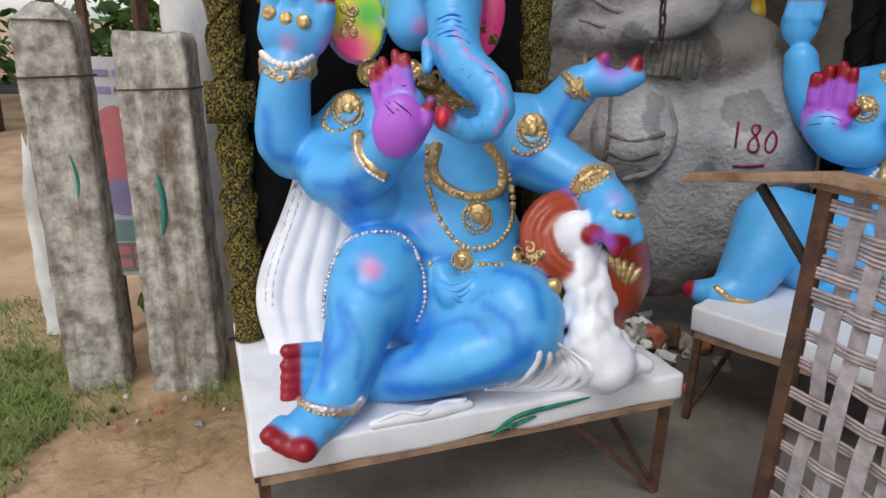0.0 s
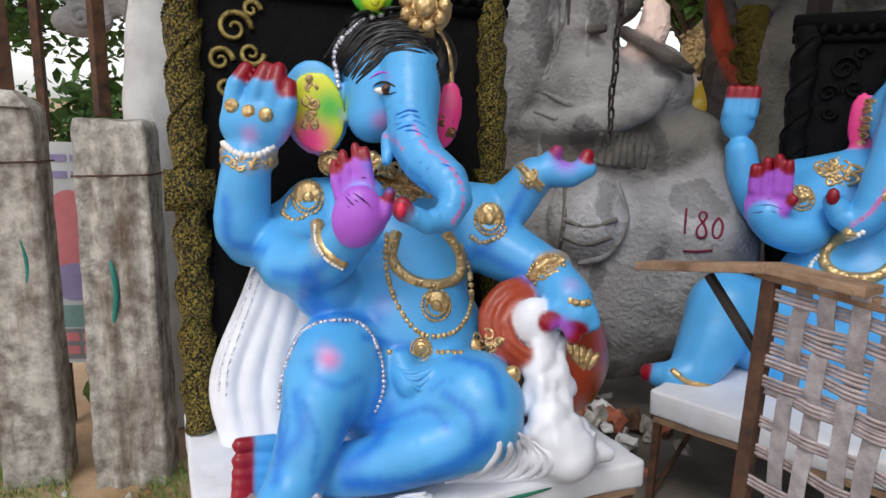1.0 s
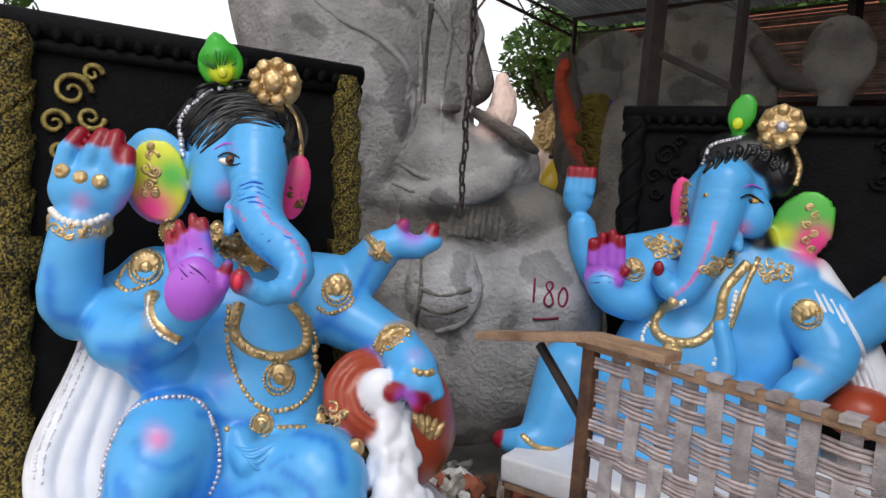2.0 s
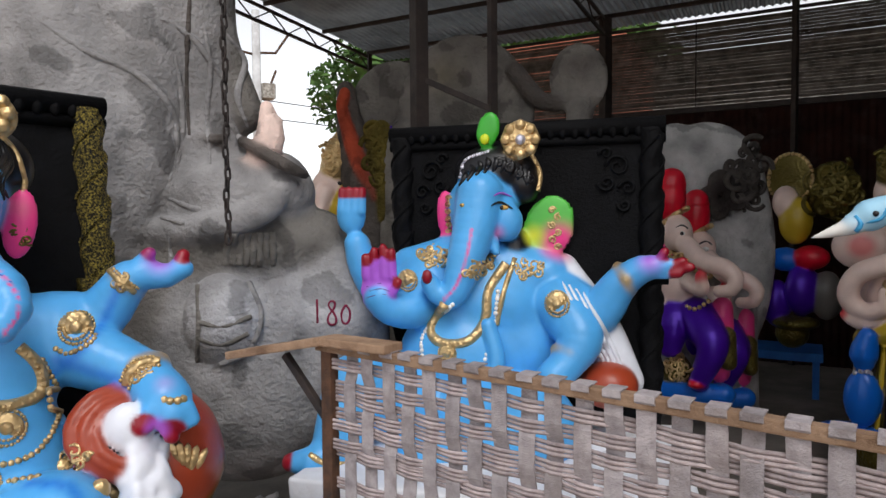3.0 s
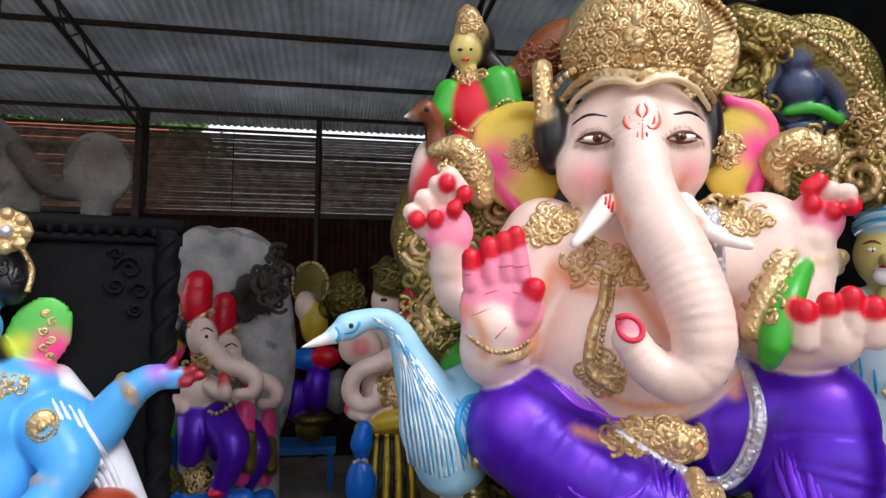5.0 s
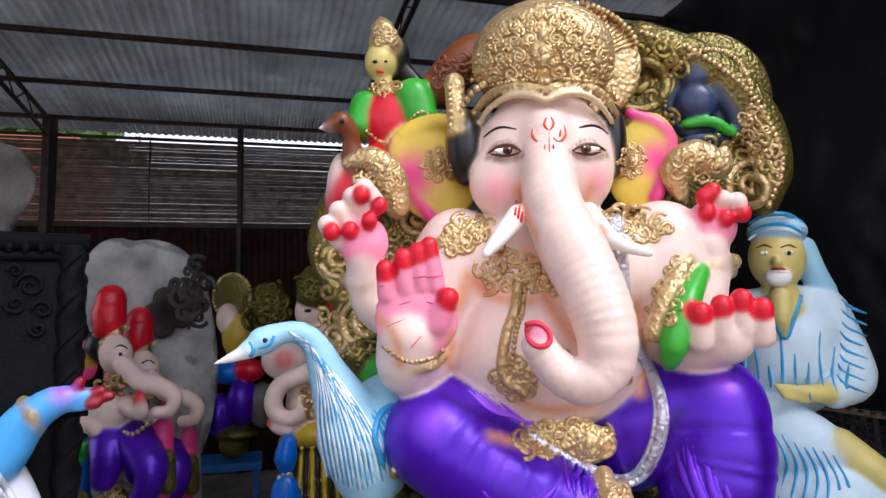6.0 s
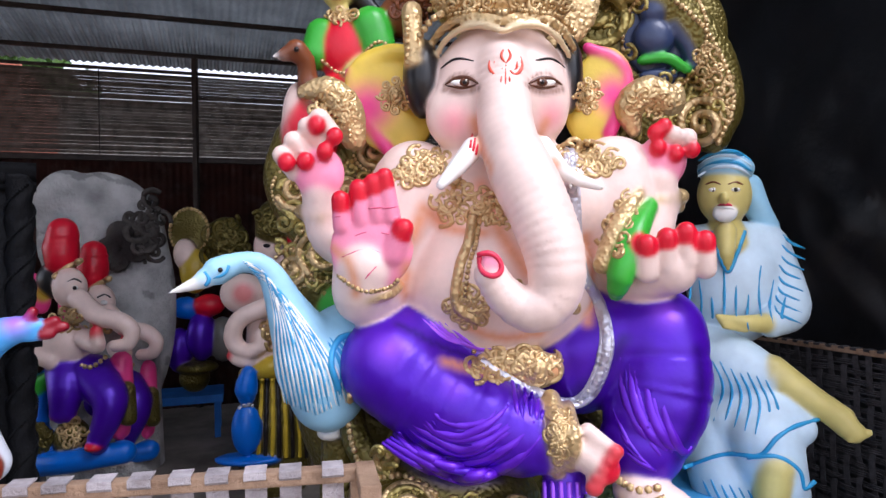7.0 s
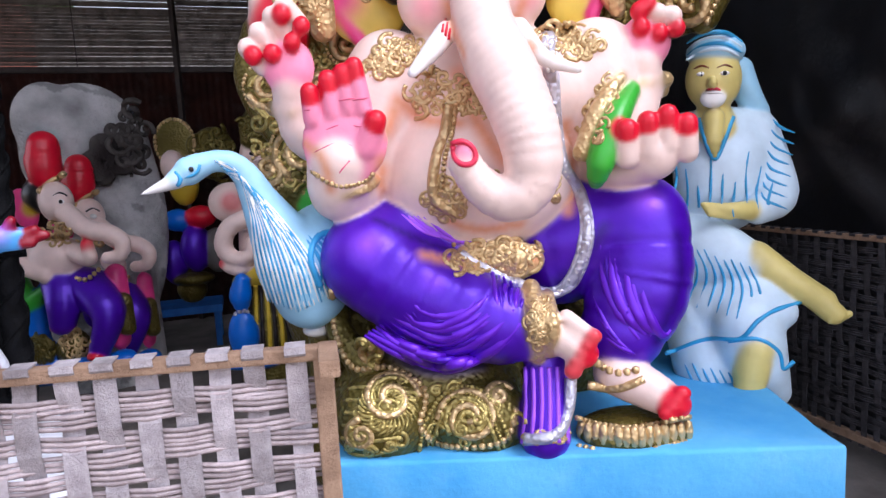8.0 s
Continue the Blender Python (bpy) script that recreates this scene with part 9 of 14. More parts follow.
s.curl(-0.33, 0.368, 0.035, 0.025, GILTLEAF, 0.0085, turns=1.7, start=200, flip=1, laid=0.006)
s.cord((-0.1, 0.02, 1.752), (-0.1, 0.039, 1.721), (-0.1, 0.022, 1.691), r=0.0052, col=VERMILION, laid=-0.0005, taper=True)
s.cord((-0.1, 0.02, 1.752), (-0.1, 0.003, 1.718), (-0.1, 0.022, 1.691), r=0.0052, col=VERMILION, laid=-0.0005, taper=True)
s.cord((-0.1, 0.074, 1.721), (-0.1, 0.081, 1.68), (-0.1, 0.056, 1.653), (-0.1, 0.033, 1.676), r=0.0064, col=VERMILION, laid=-0.0005, taper=True)
s.cord((-0.1, 0.062, 1.703), (-0.1, 0.061, 1.678), (-0.1, 0.047, 1.667), r=0.0048, col=VERMILION, laid=-0.0005, taper=True)
s.cord((-0.1, 0.038, 1.648), (-0.1, 0.041, 1.628), r=0.0040, col=VERMILION, laid=-0.0005, taper=True)
s.cord((-0.1, -0.03, 1.711), (-0.1, -0.034, 1.67), (-0.1, -0.008, 1.648), (-0.1, 0.013, 1.674), r=0.0064, col=VERMILION, laid=-0.0005, taper=True)
s.cord((-0.1, -0.018, 1.695), (-0.1, -0.015, 1.671), (-0.1, 0, 1.663), r=0.0048, col=VERMILION, laid=-0.0005, taper=True)
s.cord((-0.1, 0.01, 1.645), (-0.1, 0.009, 1.625), r=0.0040, col=VERMILION, laid=-0.0005, taper=True)
s.cord((-0.1, 0.023, 1.675), (-0.1, 0.025, 1.606), r=0.0044, col=VERMILION, laid=-0.0005, taper=True)
s.bead(-0.1, 0.023, 1.681, 0.008, 0.004, 0.008, 0, VERMILION, laid=0, n=8)
s.line((-0.08, 0.247, 1.64), (-0.09, 0.206, 1.669), (-0.09, 0.161, 1.665), (-0.09, 0.133, 1.632), r=0.0144, col=BROWN, amount=0.85, edge=1)
s.line((-0.08, 0.243, 1.636), (-0.09, 0.187, 1.612), (-0.09, 0.137, 1.626), r=0.0123, col=BROWN, amount=0.7, edge=1)
s.line((-0.08, -0.047, 1.619), (-0.09, -0.084, 1.647), (-0.09, -0.127, 1.644), (-0.09, -0.153, 1.611), r=0.0140, col=BROWN, amount=0.85, edge=1)
s.line((-0.08, -0.05, 1.614), (-0.09, -0.101, 1.592), (-0.09, -0.149, 1.606), r=0.0120, col=BROWN, amount=0.7, edge=1)
# Deep purple sprayed between legs and under the thigh, shade put into colour.
s.line((-0.28, 0.516, 0.528), (-0.3, 0.413, 0.405), (-0.3, 0.225, 0.291), (-0.26, -0.027, 0.316), r=0.0457, col=PURPLESHADE, amount=0.7, edge=1)
s.line((-0.15, 0.419, 0.783), (-0.18, 0.241, 0.702), (-0.2, 0.121, 0.664), r=0.0320, col=PURPLESHADE, amount=0.7, edge=1)
s.line((-0.12, -0.153, 0.517), (-0.05, -0.288, 0.622), (0, -0.357, 0.717), r=0.0459, col=PURPLESHADE, amount=0.7, edge=1)
s.line((0.05, -0.61, 0.673), (0.05, -0.613, 0.496), (0.02, -0.529, 0.301), r=0.0474, col=PURPLESHADE, amount=0.7, edge=1)
s.line((-0.27, 0.011, 0.567), (-0.26, -0.068, 0.504), (-0.24, -0.109, 0.382), r=0.0255, col=PURPLESHADE, amount=0.6, edge=1)
# Further pale violet on the knees, a highlight put into the paint.
s.spray(-0.33, 0.401, 0.721, 0.096, PURPLESHEEN, amount=0.6, edge=1)
s.spray(-0.34, 0.179, 0.606, 0.075, PURPLESHEEN, amount=0.5, edge=1)
s.spray(-0.01, -0.505, 0.804, 0.09, PURPLESHEEN, amount=0.6, edge=1)
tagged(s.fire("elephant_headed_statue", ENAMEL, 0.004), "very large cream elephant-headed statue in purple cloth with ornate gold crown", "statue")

s = Clay((1.9, 2.3, 0.5), (-0.824, -0.569, -0.358), (0.775, 0.663, 1.519), 0.011, -41.3, (-1.545, -2.353, 0.982))
s.ball(0.186, 0.229, 1.05, 0.169, 0.15, 0.164, 0, SKY, k=0.03)
s.ball(0.21, 0.099, 0.978, 0.088, 0.06, 0.093, 0, SKY, k=0.03)
s.ball(0.078, 0.215, 0.992, 0.067, 0.06, 0.088, 0, SKY, k=0.03)
s.limb((0.118, 0.158, 1.106, 0.107), (0.066, 0.131, 0.941, 0.096), (0.01, 0.11, 0.818, 0.084), (-0.028, 0.114, 0.709, 0.069), (-0.064, 0.13, 0.644, 0.059), (-0.11, 0.157, 0.662, 0.049), (-0.143, 0.174, 0.719, 0.039), col=SKY, k=0.02, ridge=0.0015, wave=0.025)
s.bead(-0.16, 0.163, 0.738, 0.024, 0.015, 0.034, 0, NAIL, laid=0.003)
s.limb((0.135, 0.082, 0.89, 0.03), (0.134, 0.055, 0.845, 0.02), col=SKY, k=0.006)
s.ball(0.067, 0.359, 1.005, 0.053, 0.02, 0.128, -6, EARPINK)
s.ball(0.428, 0.04, 0.951, 0.117, 0.02, 0.154, 18, EARGREEN)
s.spray(0.448, -0.006, 0.884, 0.132, EARPINK, edge=0.8)
s.spray(0.359, 0.073, 0.911, 0.079, EARYELLOW, edge=1)
s.curl(0.427, 0.017, 1.03, 0.021, GOLD, 0.0066, start=0)
s.curl(0.06, 0.341, 1.093, 0.016, GOLD, 0.0053, start=0)
s.curl(0.446, -0.001, 0.996, 0.021, GOLD, 0.0066, start=70)
s.curl(0.059, 0.341, 1.061, 0.016, GOLD, 0.0053, start=70)
s.curl(0.425, 0.016, 0.961, 0.021, GOLD, 0.0066, start=140)
s.curl(0.059, 0.34, 1.029, 0.016, GOLD, 0.0053, start=140)
s.curl(0.445, -0.002, 0.927, 0.021, GOLD, 0.0066, start=210)
s.curl(0.058, 0.34, 0.997, 0.016, GOLD, 0.0053, start=210)
s.curl(0.424, 0.015, 0.893, 0.021, GOLD, 0.0066, start=280)
s.curl(0.058, 0.339, 0.966, 0.016, GOLD, 0.0053, start=280)
s.curl(0.443, -0.003, 0.858, 0.021, GOLD, 0.0066, start=350)
s.curl(0.057, 0.339, 0.934, 0.016, GOLD, 0.0053, start=350)
s.ball(0.258, 0.224, 1.219, 0.198, 0.14, 0.129, 0, HAIR, k=0.02)
s.ball(0.333, 0.103, 1.149, 0.074, 0.08, 0.09, 0, HAIR, k=0.02)
s.ball(0.31, 0.141, 0.871, 0.064, 0.08, 0.08, 0, HAIR, k=0.02)
s.cord((0.067, 0.232, 1.223), (0.066, 0.193, 1.19), (0.042, 0.212, 1.144), r=0.0155, col=HAIR, laid=-0.002, taper=True)
s.cord((0.097, 0.207, 1.243), (0.093, 0.169, 1.212), (0.071, 0.187, 1.168), r=0.0155, col=HAIR, laid=-0.002, taper=True)
s.cord((0.126, 0.182, 1.26), (0.12, 0.146, 1.23), (0.1, 0.162, 1.188), r=0.0155, col=HAIR, laid=-0.002, taper=True)
s.cord((0.155, 0.157, 1.271), (0.147, 0.123, 1.242), (0.129, 0.137, 1.201), r=0.0155, col=HAIR, laid=-0.002, taper=True)
s.cord((0.184, 0.131, 1.274), (0.174, 0.099, 1.246), (0.158, 0.112, 1.205), r=0.0155, col=HAIR, laid=-0.002, taper=True)
s.cord((0.213, 0.106, 1.27), (0.201, 0.076, 1.241), (0.187, 0.087, 1.199), r=0.0155, col=HAIR, laid=-0.002, taper=True)
s.cord((0.242, 0.08, 1.257), (0.228, 0.052, 1.227), (0.215, 0.061, 1.185), r=0.0155, col=HAIR, laid=-0.002, taper=True)
s.cord((0.271, 0.054, 1.24), (0.254, 0.028, 1.208), (0.244, 0.036, 1.164), r=0.0155, col=HAIR, laid=-0.002, taper=True)
s.cord((0.3, 0.028, 1.219), (0.281, 0.004, 1.186), (0.272, 0.01, 1.14), r=0.0155, col=HAIR, laid=-0.002, taper=True)
s.curl(0.199, 0.117, 1.249, 0.026, HAIR, 0.0103, start=0)
s.curl(0.234, 0.086, 1.223, 0.026, HAIR, 0.0103, start=50)
s.curl(0.268, 0.055, 1.197, 0.026, HAIR, 0.0103, start=100)
s.curl(0.303, 0.024, 1.171, 0.026, HAIR, 0.0103, start=150)
s.beads((0.073, 0.252, 1.186), (0.094, 0.237, 1.264), (0.162, 0.152, 1.3), r=0.0104, col=SILVER, gap=1.6)
s.cord((0.331, 0.056, 1.291), (0.375, 0.041, 1.201), (0.366, 0.047, 1.117), r=0.0131, col=GOLD)
s.ball(0.273, 0.056, 1.351, 0.088, 0.03, 0.088, 0, GOLD)
s.bead(0.305, -0.012, 1.347, 0.026, 0.02, 0.026, 0, GOLD, laid=0.004)
s.bead(0.289, 0, 1.3, 0.026, 0.02, 0.026, 0, GOLD, laid=0.004)
s.bead(0.254, 0.031, 1.281, 0.026, 0.02, 0.026, 0, GOLD, laid=0.004)
s.bead(0.219, 0.062, 1.301, 0.026, 0.02, 0.026, 0, GOLD, laid=0.004)
s.bead(0.205, 0.076, 1.348, 0.026, 0.02, 0.026, 0, GOLD, laid=0.004)
s.bead(0.22, 0.064, 1.394, 0.026, 0.02, 0.026, 0, GOLD, laid=0.004)
s.bead(0.256, 0.033, 1.414, 0.026, 0.02, 0.026, 0, GOLD, laid=0.004)
s.bead(0.291, 0.002, 1.394, 0.026, 0.02, 0.026, 0, GOLD, laid=0.004)
s.bead(0.249, 0.024, 1.346, 0.025, 0.02, 0.025, 0, SILVER, laid=0.01)
s.ball(0.175, 0.17, 1.401, 0.054, 0.018, 0.088, 12, LEAFGREEN)
s.bead(0.151, 0.163, 1.357, 0.023, 0.01, 0.026, 0, LIME_G, laid=0.002)
s.ball(0.165, 0.259, 0.592, 0.341, 0.2, 0.213, 0, SKY, k=0.04)
s.ball(0.074, 0.265, 0.337, 0.293, 0.22, 0.262, 0, SKY, k=0.04)
s.limb((-0.062, 0.491, 0.752, 0.107), (0.139, 0.314, 0.751, 0.161), (0.42, 0.066, 0.723, 0.118), col=SKY, k=0.04)
s.ball(0.313, 0.149, 0.375, 0.228, 0.18, 0.281, 0, SKY, k=0.04)
s.limb((-0.063, 0.436, 0.702, 0.106), (-0.218, 0.465, 0.645, 0.088), (-0.302, 0.515, 0.763, 0.072), (-0.331, 0.531, 0.878, 0.061), col=SKY, k=0.02)
s.ball(-0.354, 0.542, 1.014, 0.071, 0.04, 0.092, 0, SKY, k=0.01)
s.limb((-0.397, 0.554, 1.031, 0.023), (-0.392, 0.552, 1.13, 0.02), col=SKY, k=0.005)
s.spray(-0.396, 0.542, 1.129, 0.045, NAIL, edge=0.3)
s.limb((-0.375, 0.534, 1.031, 0.023), (-0.369, 0.532, 1.13, 0.02), col=SKY, k=0.005)
s.spray(-0.373, 0.523, 1.129, 0.045, NAIL, edge=0.3)
s.limb((-0.35, 0.512, 1.031, 0.023), (-0.344, 0.511, 1.129, 0.02), col=SKY, k=0.005)
s.spray(-0.348, 0.501, 1.129, 0.045, NAIL, edge=0.3)
s.limb((-0.325, 0.491, 1.031, 0.023), (-0.32, 0.489, 1.129, 0.02), col=SKY, k=0.005)
s.spray(-0.324, 0.479, 1.129, 0.045, NAIL, edge=0.3)
s.limb((-0.361, 0.571, 0.886, 0.018), (-0.339, 0.511, 0.861, 0.018), (-0.292, 0.51, 0.886, 0.018), col=GOLD)
s.limb((-0.057, 0.392, 0.704, 0.115), (-0.151, 0.297, 0.591, 0.095), (-0.272, 0.297, 0.59, 0.073), (-0.317, 0.311, 0.641, 0.073), col=SKY, k=0.02)
s.ball(-0.332, 0.299, 0.68, 0.082, 0.025, 0.106, 0, VIOLET, k=0.01)
s.limb((-0.377, 0.327, 0.741, 0.022), (-0.383, 0.322, 0.825, 0.019), col=VIOLET, k=0.005)
s.spray(-0.387, 0.312, 0.826, 0.048, NAIL, edge=0.3)
s.limb((-0.346, 0.3, 0.741, 0.022), (-0.352, 0.295, 0.854, 0.019), col=VIOLET, k=0.005)
s.spray(-0.356, 0.286, 0.854, 0.048, NAIL, edge=0.3)
s.limb((-0.315, 0.273, 0.741, 0.022), (-0.321, 0.269, 0.868, 0.019), col=VIOLET, k=0.005)
s.spray(-0.325, 0.26, 0.868, 0.048, NAIL, edge=0.3)
s.limb((-0.287, 0.248, 0.74, 0.022), (-0.293, 0.243, 0.849, 0.019), col=VIOLET, k=0.005)
s.spray(-0.297, 0.234, 0.849, 0.048, NAIL, edge=0.3)
s.limb((-0.29, 0.248, 0.669, 0.024), (-0.272, 0.221, 0.717, 0.019), col=VIOLET, k=0.006)
s.spray(-0.275, 0.21, 0.718, 0.038, NAIL, edge=0.3)
s.cord((-0.383, 0.318, 0.694), (-0.337, 0.265, 0.712), (-0.305, 0.236, 0.695), r=0.0024, col=CREASE, laid=-0.0004, taper=True)
s.cord((-0.384, 0.318, 0.67), (-0.338, 0.265, 0.688), (-0.306, 0.236, 0.676), r=0.0024, col=CREASE, laid=-0.0004, taper=True)
s.cord((-0.384, 0.317, 0.646), (-0.338, 0.264, 0.664), (-0.306, 0.236, 0.657), r=0.0024, col=CREASE, laid=-0.0004, taper=True)
s.bead(-0.155, 0.358, 0.708, 0.043, 0.014, 0.048, 0, GOLD, laid=0, n=14)
s.bead(-0.155, 0.358, 0.708, 0.018, 0.012, 0.02, 0, GOLD, laid=0.012, n=10)
s.beads((-0.131, 0.337, 0.708), (-0.133, 0.338, 0.695), (-0.139, 0.343, 0.684), (-0.146, 0.349, 0.676), (-0.155, 0.357, 0.674), (-0.164, 0.365, 0.676), (-0.172, 0.372, 0.684), (-0.177, 0.376, 0.695), (-0.178, 0.378, 0.708), (-0.176, 0.377, 0.721), (-0.171, 0.372, 0.732), (-0.163, 0.366, 0.739), (-0.154, 0.358, 0.742), (-0.145, 0.35, 0.739), (-0.138, 0.343, 0.732), (-0.133, 0.339, 0.721), (-0.131, 0.337, 0.708), r=0.0052, col=GOLD, gap=2.1, laid=0.012)
s.beads((-0.122, 0.328, 0.708), (-0.124, 0.33, 0.689), (-0.132, 0.336, 0.673), (-0.143, 0.346, 0.663), (-0.156, 0.357, 0.659), (-0.168, 0.368, 0.663), (-0.179, 0.378, 0.674), (-0.186, 0.384, 0.689), (-0.188, 0.387, 0.708), (-0.185, 0.385, 0.726), (-0.178, 0.379, 0.742), (-0.167, 0.369, 0.752), (-0.154, 0.358, 0.756), (-0.141, 0.347, 0.752), (-0.131, 0.337, 0.742), (-0.124, 0.331, 0.726), (-0.122, 0.328, 0.708), r=0.0056, col=GOLD, gap=2.1, laid=0.004)
s.carve(-0.041, 0.314, 0.817, 0.062, 0.046, 10, GOLD, 0.0077, seed=70)
s.carve(0.291, 0.021, 0.759, 0.067, 0.041, 10, GOLD, 0.0077, seed=71)
s.limb((0.456, 0.005, 0.631, 0.122), (0.534, -0.145, 0.559, 0.104), (0.578, -0.259, 0.695, 0.077), col=SKY, k=0.02)
s.limb((0.578, -0.259, 0.695, 0.069), (0.606, -0.361, 0.768, 0.06), (0.676, -0.449, 0.784, 0.035), col=SKY, k=0.012)
s.limb((0.638, -0.416, 0.789, 0.025), (0.647, -0.448, 0.845, 0.02), col=SKY, k=0.006)
s.spray(0.639, -0.454, 0.845, 0.049, NAIL, edge=0.3)
s.limb((0.666, -0.441, 0.777, 0.025), (0.702, -0.497, 0.805, 0.02), col=SKY, k=0.006)
s.spray(0.694, -0.504, 0.806, 0.049, NAIL, edge=0.3)
s.limb((0.675, -0.449, 0.764, 0.025), (0.725, -0.519, 0.78, 0.02), col=SKY, k=0.006)
s.spray(0.717, -0.525, 0.781, 0.049, NAIL, edge=0.3)
s.limb((0.647, -0.425, 0.752, 0.025), (0.688, -0.487, 0.753, 0.02), col=SKY, k=0.006)
s.spray(0.68, -0.493, 0.754, 0.049, NAIL, edge=0.3)
s.spray(0.601, -0.409, 0.803, 0.084, VIOLET, amount=0.9, edge=1)
s.limb((0.575, -0.254, 0.772, 0.026), (0.544, -0.335, 0.727, 0.027), (0.597, -0.304, 0.671, 0.025), col=GOLD)
s.limb((0.423, -0.033, 0.597, 0.12), (0.423, -0.17, 0.47, 0.106), (0.353, -0.179, 0.367, 0.08), (0.276, -0.167, 0.302, 0.074), col=SKY, k=0.02)
s.bead(0.353, -0.104, 0.61, 0.051, 0.014, 0.056, 0, GOLD, laid=0, n=14)
s.bead(0.353, -0.104, 0.61, 0.021, 0.012, 0.023, 0, GOLD, laid=0.012, n=10)
s.beads((0.38, -0.128, 0.61), (0.378, -0.127, 0.595), (0.372, -0.122, 0.582), (0.363, -0.114, 0.573), (0.352, -0.105, 0.57), (0.342, -0.096, 0.573), (0.333, -0.088, 0.582), (0.327, -0.082, 0.595), (0.325, -0.08, 0.61), (0.328, -0.082, 0.625), (0.334, -0.087, 0.638), (0.343, -0.095, 0.647), (0.354, -0.104, 0.65), (0.364, -0.113, 0.647), (0.373, -0.121, 0.638), (0.378, -0.126, 0.625), (0.38, -0.128, 0.61), r=0.0061, col=GOLD, gap=2.1, laid=0.012)
s.beads((0.392, -0.138, 0.61), (0.388, -0.136, 0.588), (0.38, -0.129, 0.57), (0.367, -0.118, 0.558), (0.352, -0.105, 0.553), (0.337, -0.092, 0.558), (0.325, -0.081, 0.57), (0.317, -0.073, 0.588), (0.314, -0.07, 0.61), (0.317, -0.073, 0.632), (0.326, -0.08, 0.65), (0.339, -0.09, 0.663), (0.354, -0.103, 0.667), (0.369, -0.117, 0.662), (0.381, -0.128, 0.65), (0.389, -0.136, 0.632), (0.392, -0.138, 0.61), r=0.0066, col=GOLD, gap=2.1, laid=0.004)
s.limb((0.313, -0.142, 0.417, 0.025), (0.334, -0.214, 0.412, 0.027), (0.395, -0.215, 0.367, 0.025), col=GOLD)
s.limb((0.501, 0.036, 0.747, 0.081), (0.597, -0.097, 0.481, 0.107), (0.665, -0.217, 0.249, 0.079), col=CHALK, k=0.02)
s.cord((0.454, -0.018, 0.699), (0.526, -0.114, 0.464), (0.597, -0.21, 0.259), r=0.0132, col=CHALK, laid=-0.002, taper=True)
s.cord((0.478, -0.039, 0.683), (0.553, -0.139, 0.443), (0.612, -0.224, 0.248), r=0.0132, col=CHALK, laid=-0.002, taper=True)
s.cord((0.501, -0.06, 0.667), (0.58, -0.164, 0.422), (0.628, -0.238, 0.238), r=0.0132, col=CHALK, laid=-0.002, taper=True)
s.cord((0.525, -0.081, 0.651), (0.608, -0.188, 0.401), (0.643, -0.252, 0.227), r=0.0132, col=CHALK, laid=-0.002, taper=True)
s.ball(0.549, -0.221, 0.242, 0.129, 0.12, 0.103, 0, CLAYRED)
s.cord((-0.047, 0.207, 0.603), (-0.116, 0.211, 0.497), (-0.091, 0.16, 0.439), (0.002, 0.079, 0.451), (0.07, 0.048, 0.546), (0.105, 0.075, 0.665), (0.202, 0.073, 0.786), r=0.0226, col=GOLD)
s.beads((-0.019, 0.182, 0.603), (-0.141, 0.231, 0.473), (-0.157, 0.215, 0.353), r=0.0113, col=EYEWHITE)
s.beads((0.138, 0.046, 0.665), (0.098, 0.023, 0.521), (0.05, 0.033, 0.352), r=0.0113, col=EYEWHITE)
s.cord((0.234, 0.047, 0.812), (0.169, 0.045, 0.663), (0.119, 0.032, 0.518), r=0.0128, col=GOLD)
s.bead(-0.078, 0.134, 0.392, 0.039, 0.014, 0.043, 0, GOLD, laid=0, n=14)
s.bead(-0.078, 0.134, 0.392, 0.016, 0.012, 0.018, 0, GOLD, laid=0.012, n=10)
s.beads((-0.057, 0.115, 0.392), (-0.059, 0.116, 0.38), (-0.064, 0.12, 0.37), (-0.071, 0.126, 0.363), (-0.079, 0.133, 0.361), (-0.087, 0.14, 0.363), (-0.094, 0.147, 0.37), (-0.098, 0.151, 0.38), (-0.099, 0.152, 0.392), (-0.098, 0.151, 0.404), (-0.093, 0.147, 0.414), (-0.086, 0.141, 0.421), (-0.078, 0.134, 0.423), (-0.07, 0.127, 0.42), (-0.063, 0.121, 0.414), (-0.058, 0.117, 0.404), (-0.057, 0.115, 0.392), r=0.0047, col=GOLD, gap=2.1, laid=0.012)
s.beads((-0.048, 0.107, 0.392), (-0.051, 0.109, 0.375), (-0.058, 0.115, 0.361), (-0.067, 0.123, 0.351), (-0.079, 0.133, 0.348), (-0.09, 0.143, 0.351), (-0.1, 0.152, 0.361), (-0.106, 0.158, 0.375), (-0.108, 0.16, 0.392), (-0.106, 0.158, 0.409), (-0.099, 0.153, 0.423), (-0.089, 0.145, 0.432), (-0.077, 0.134, 0.436), (-0.066, 0.124, 0.432), (-0.056, 0.116, 0.423), (-0.05, 0.11, 0.409), (-0.048, 0.107, 0.392), r=0.0051, col=GOLD, gap=2.1, laid=0.004)
s.carve(0.089, 0.119, 0.764, 0.076, 0.035, 10, GOLD, 0.0076, seed=72, roll=-30)
s.limb((0.09, 0.056, 0.518, 0.035), (0.099, 0.005, 0.375, 0.039), (0.075, -0.006, 0.232, 0.039), col=SKY, k=0.006)
s.bead(0.174, 0.066, 1.041, 0.032, 0.010, 0.0115, 0, AMBER, laid=0, n=12)
s.bead(0.168, 0.058, 1.041, 0.011, 0.008, 0.011, 0, INK, laid=0.005)
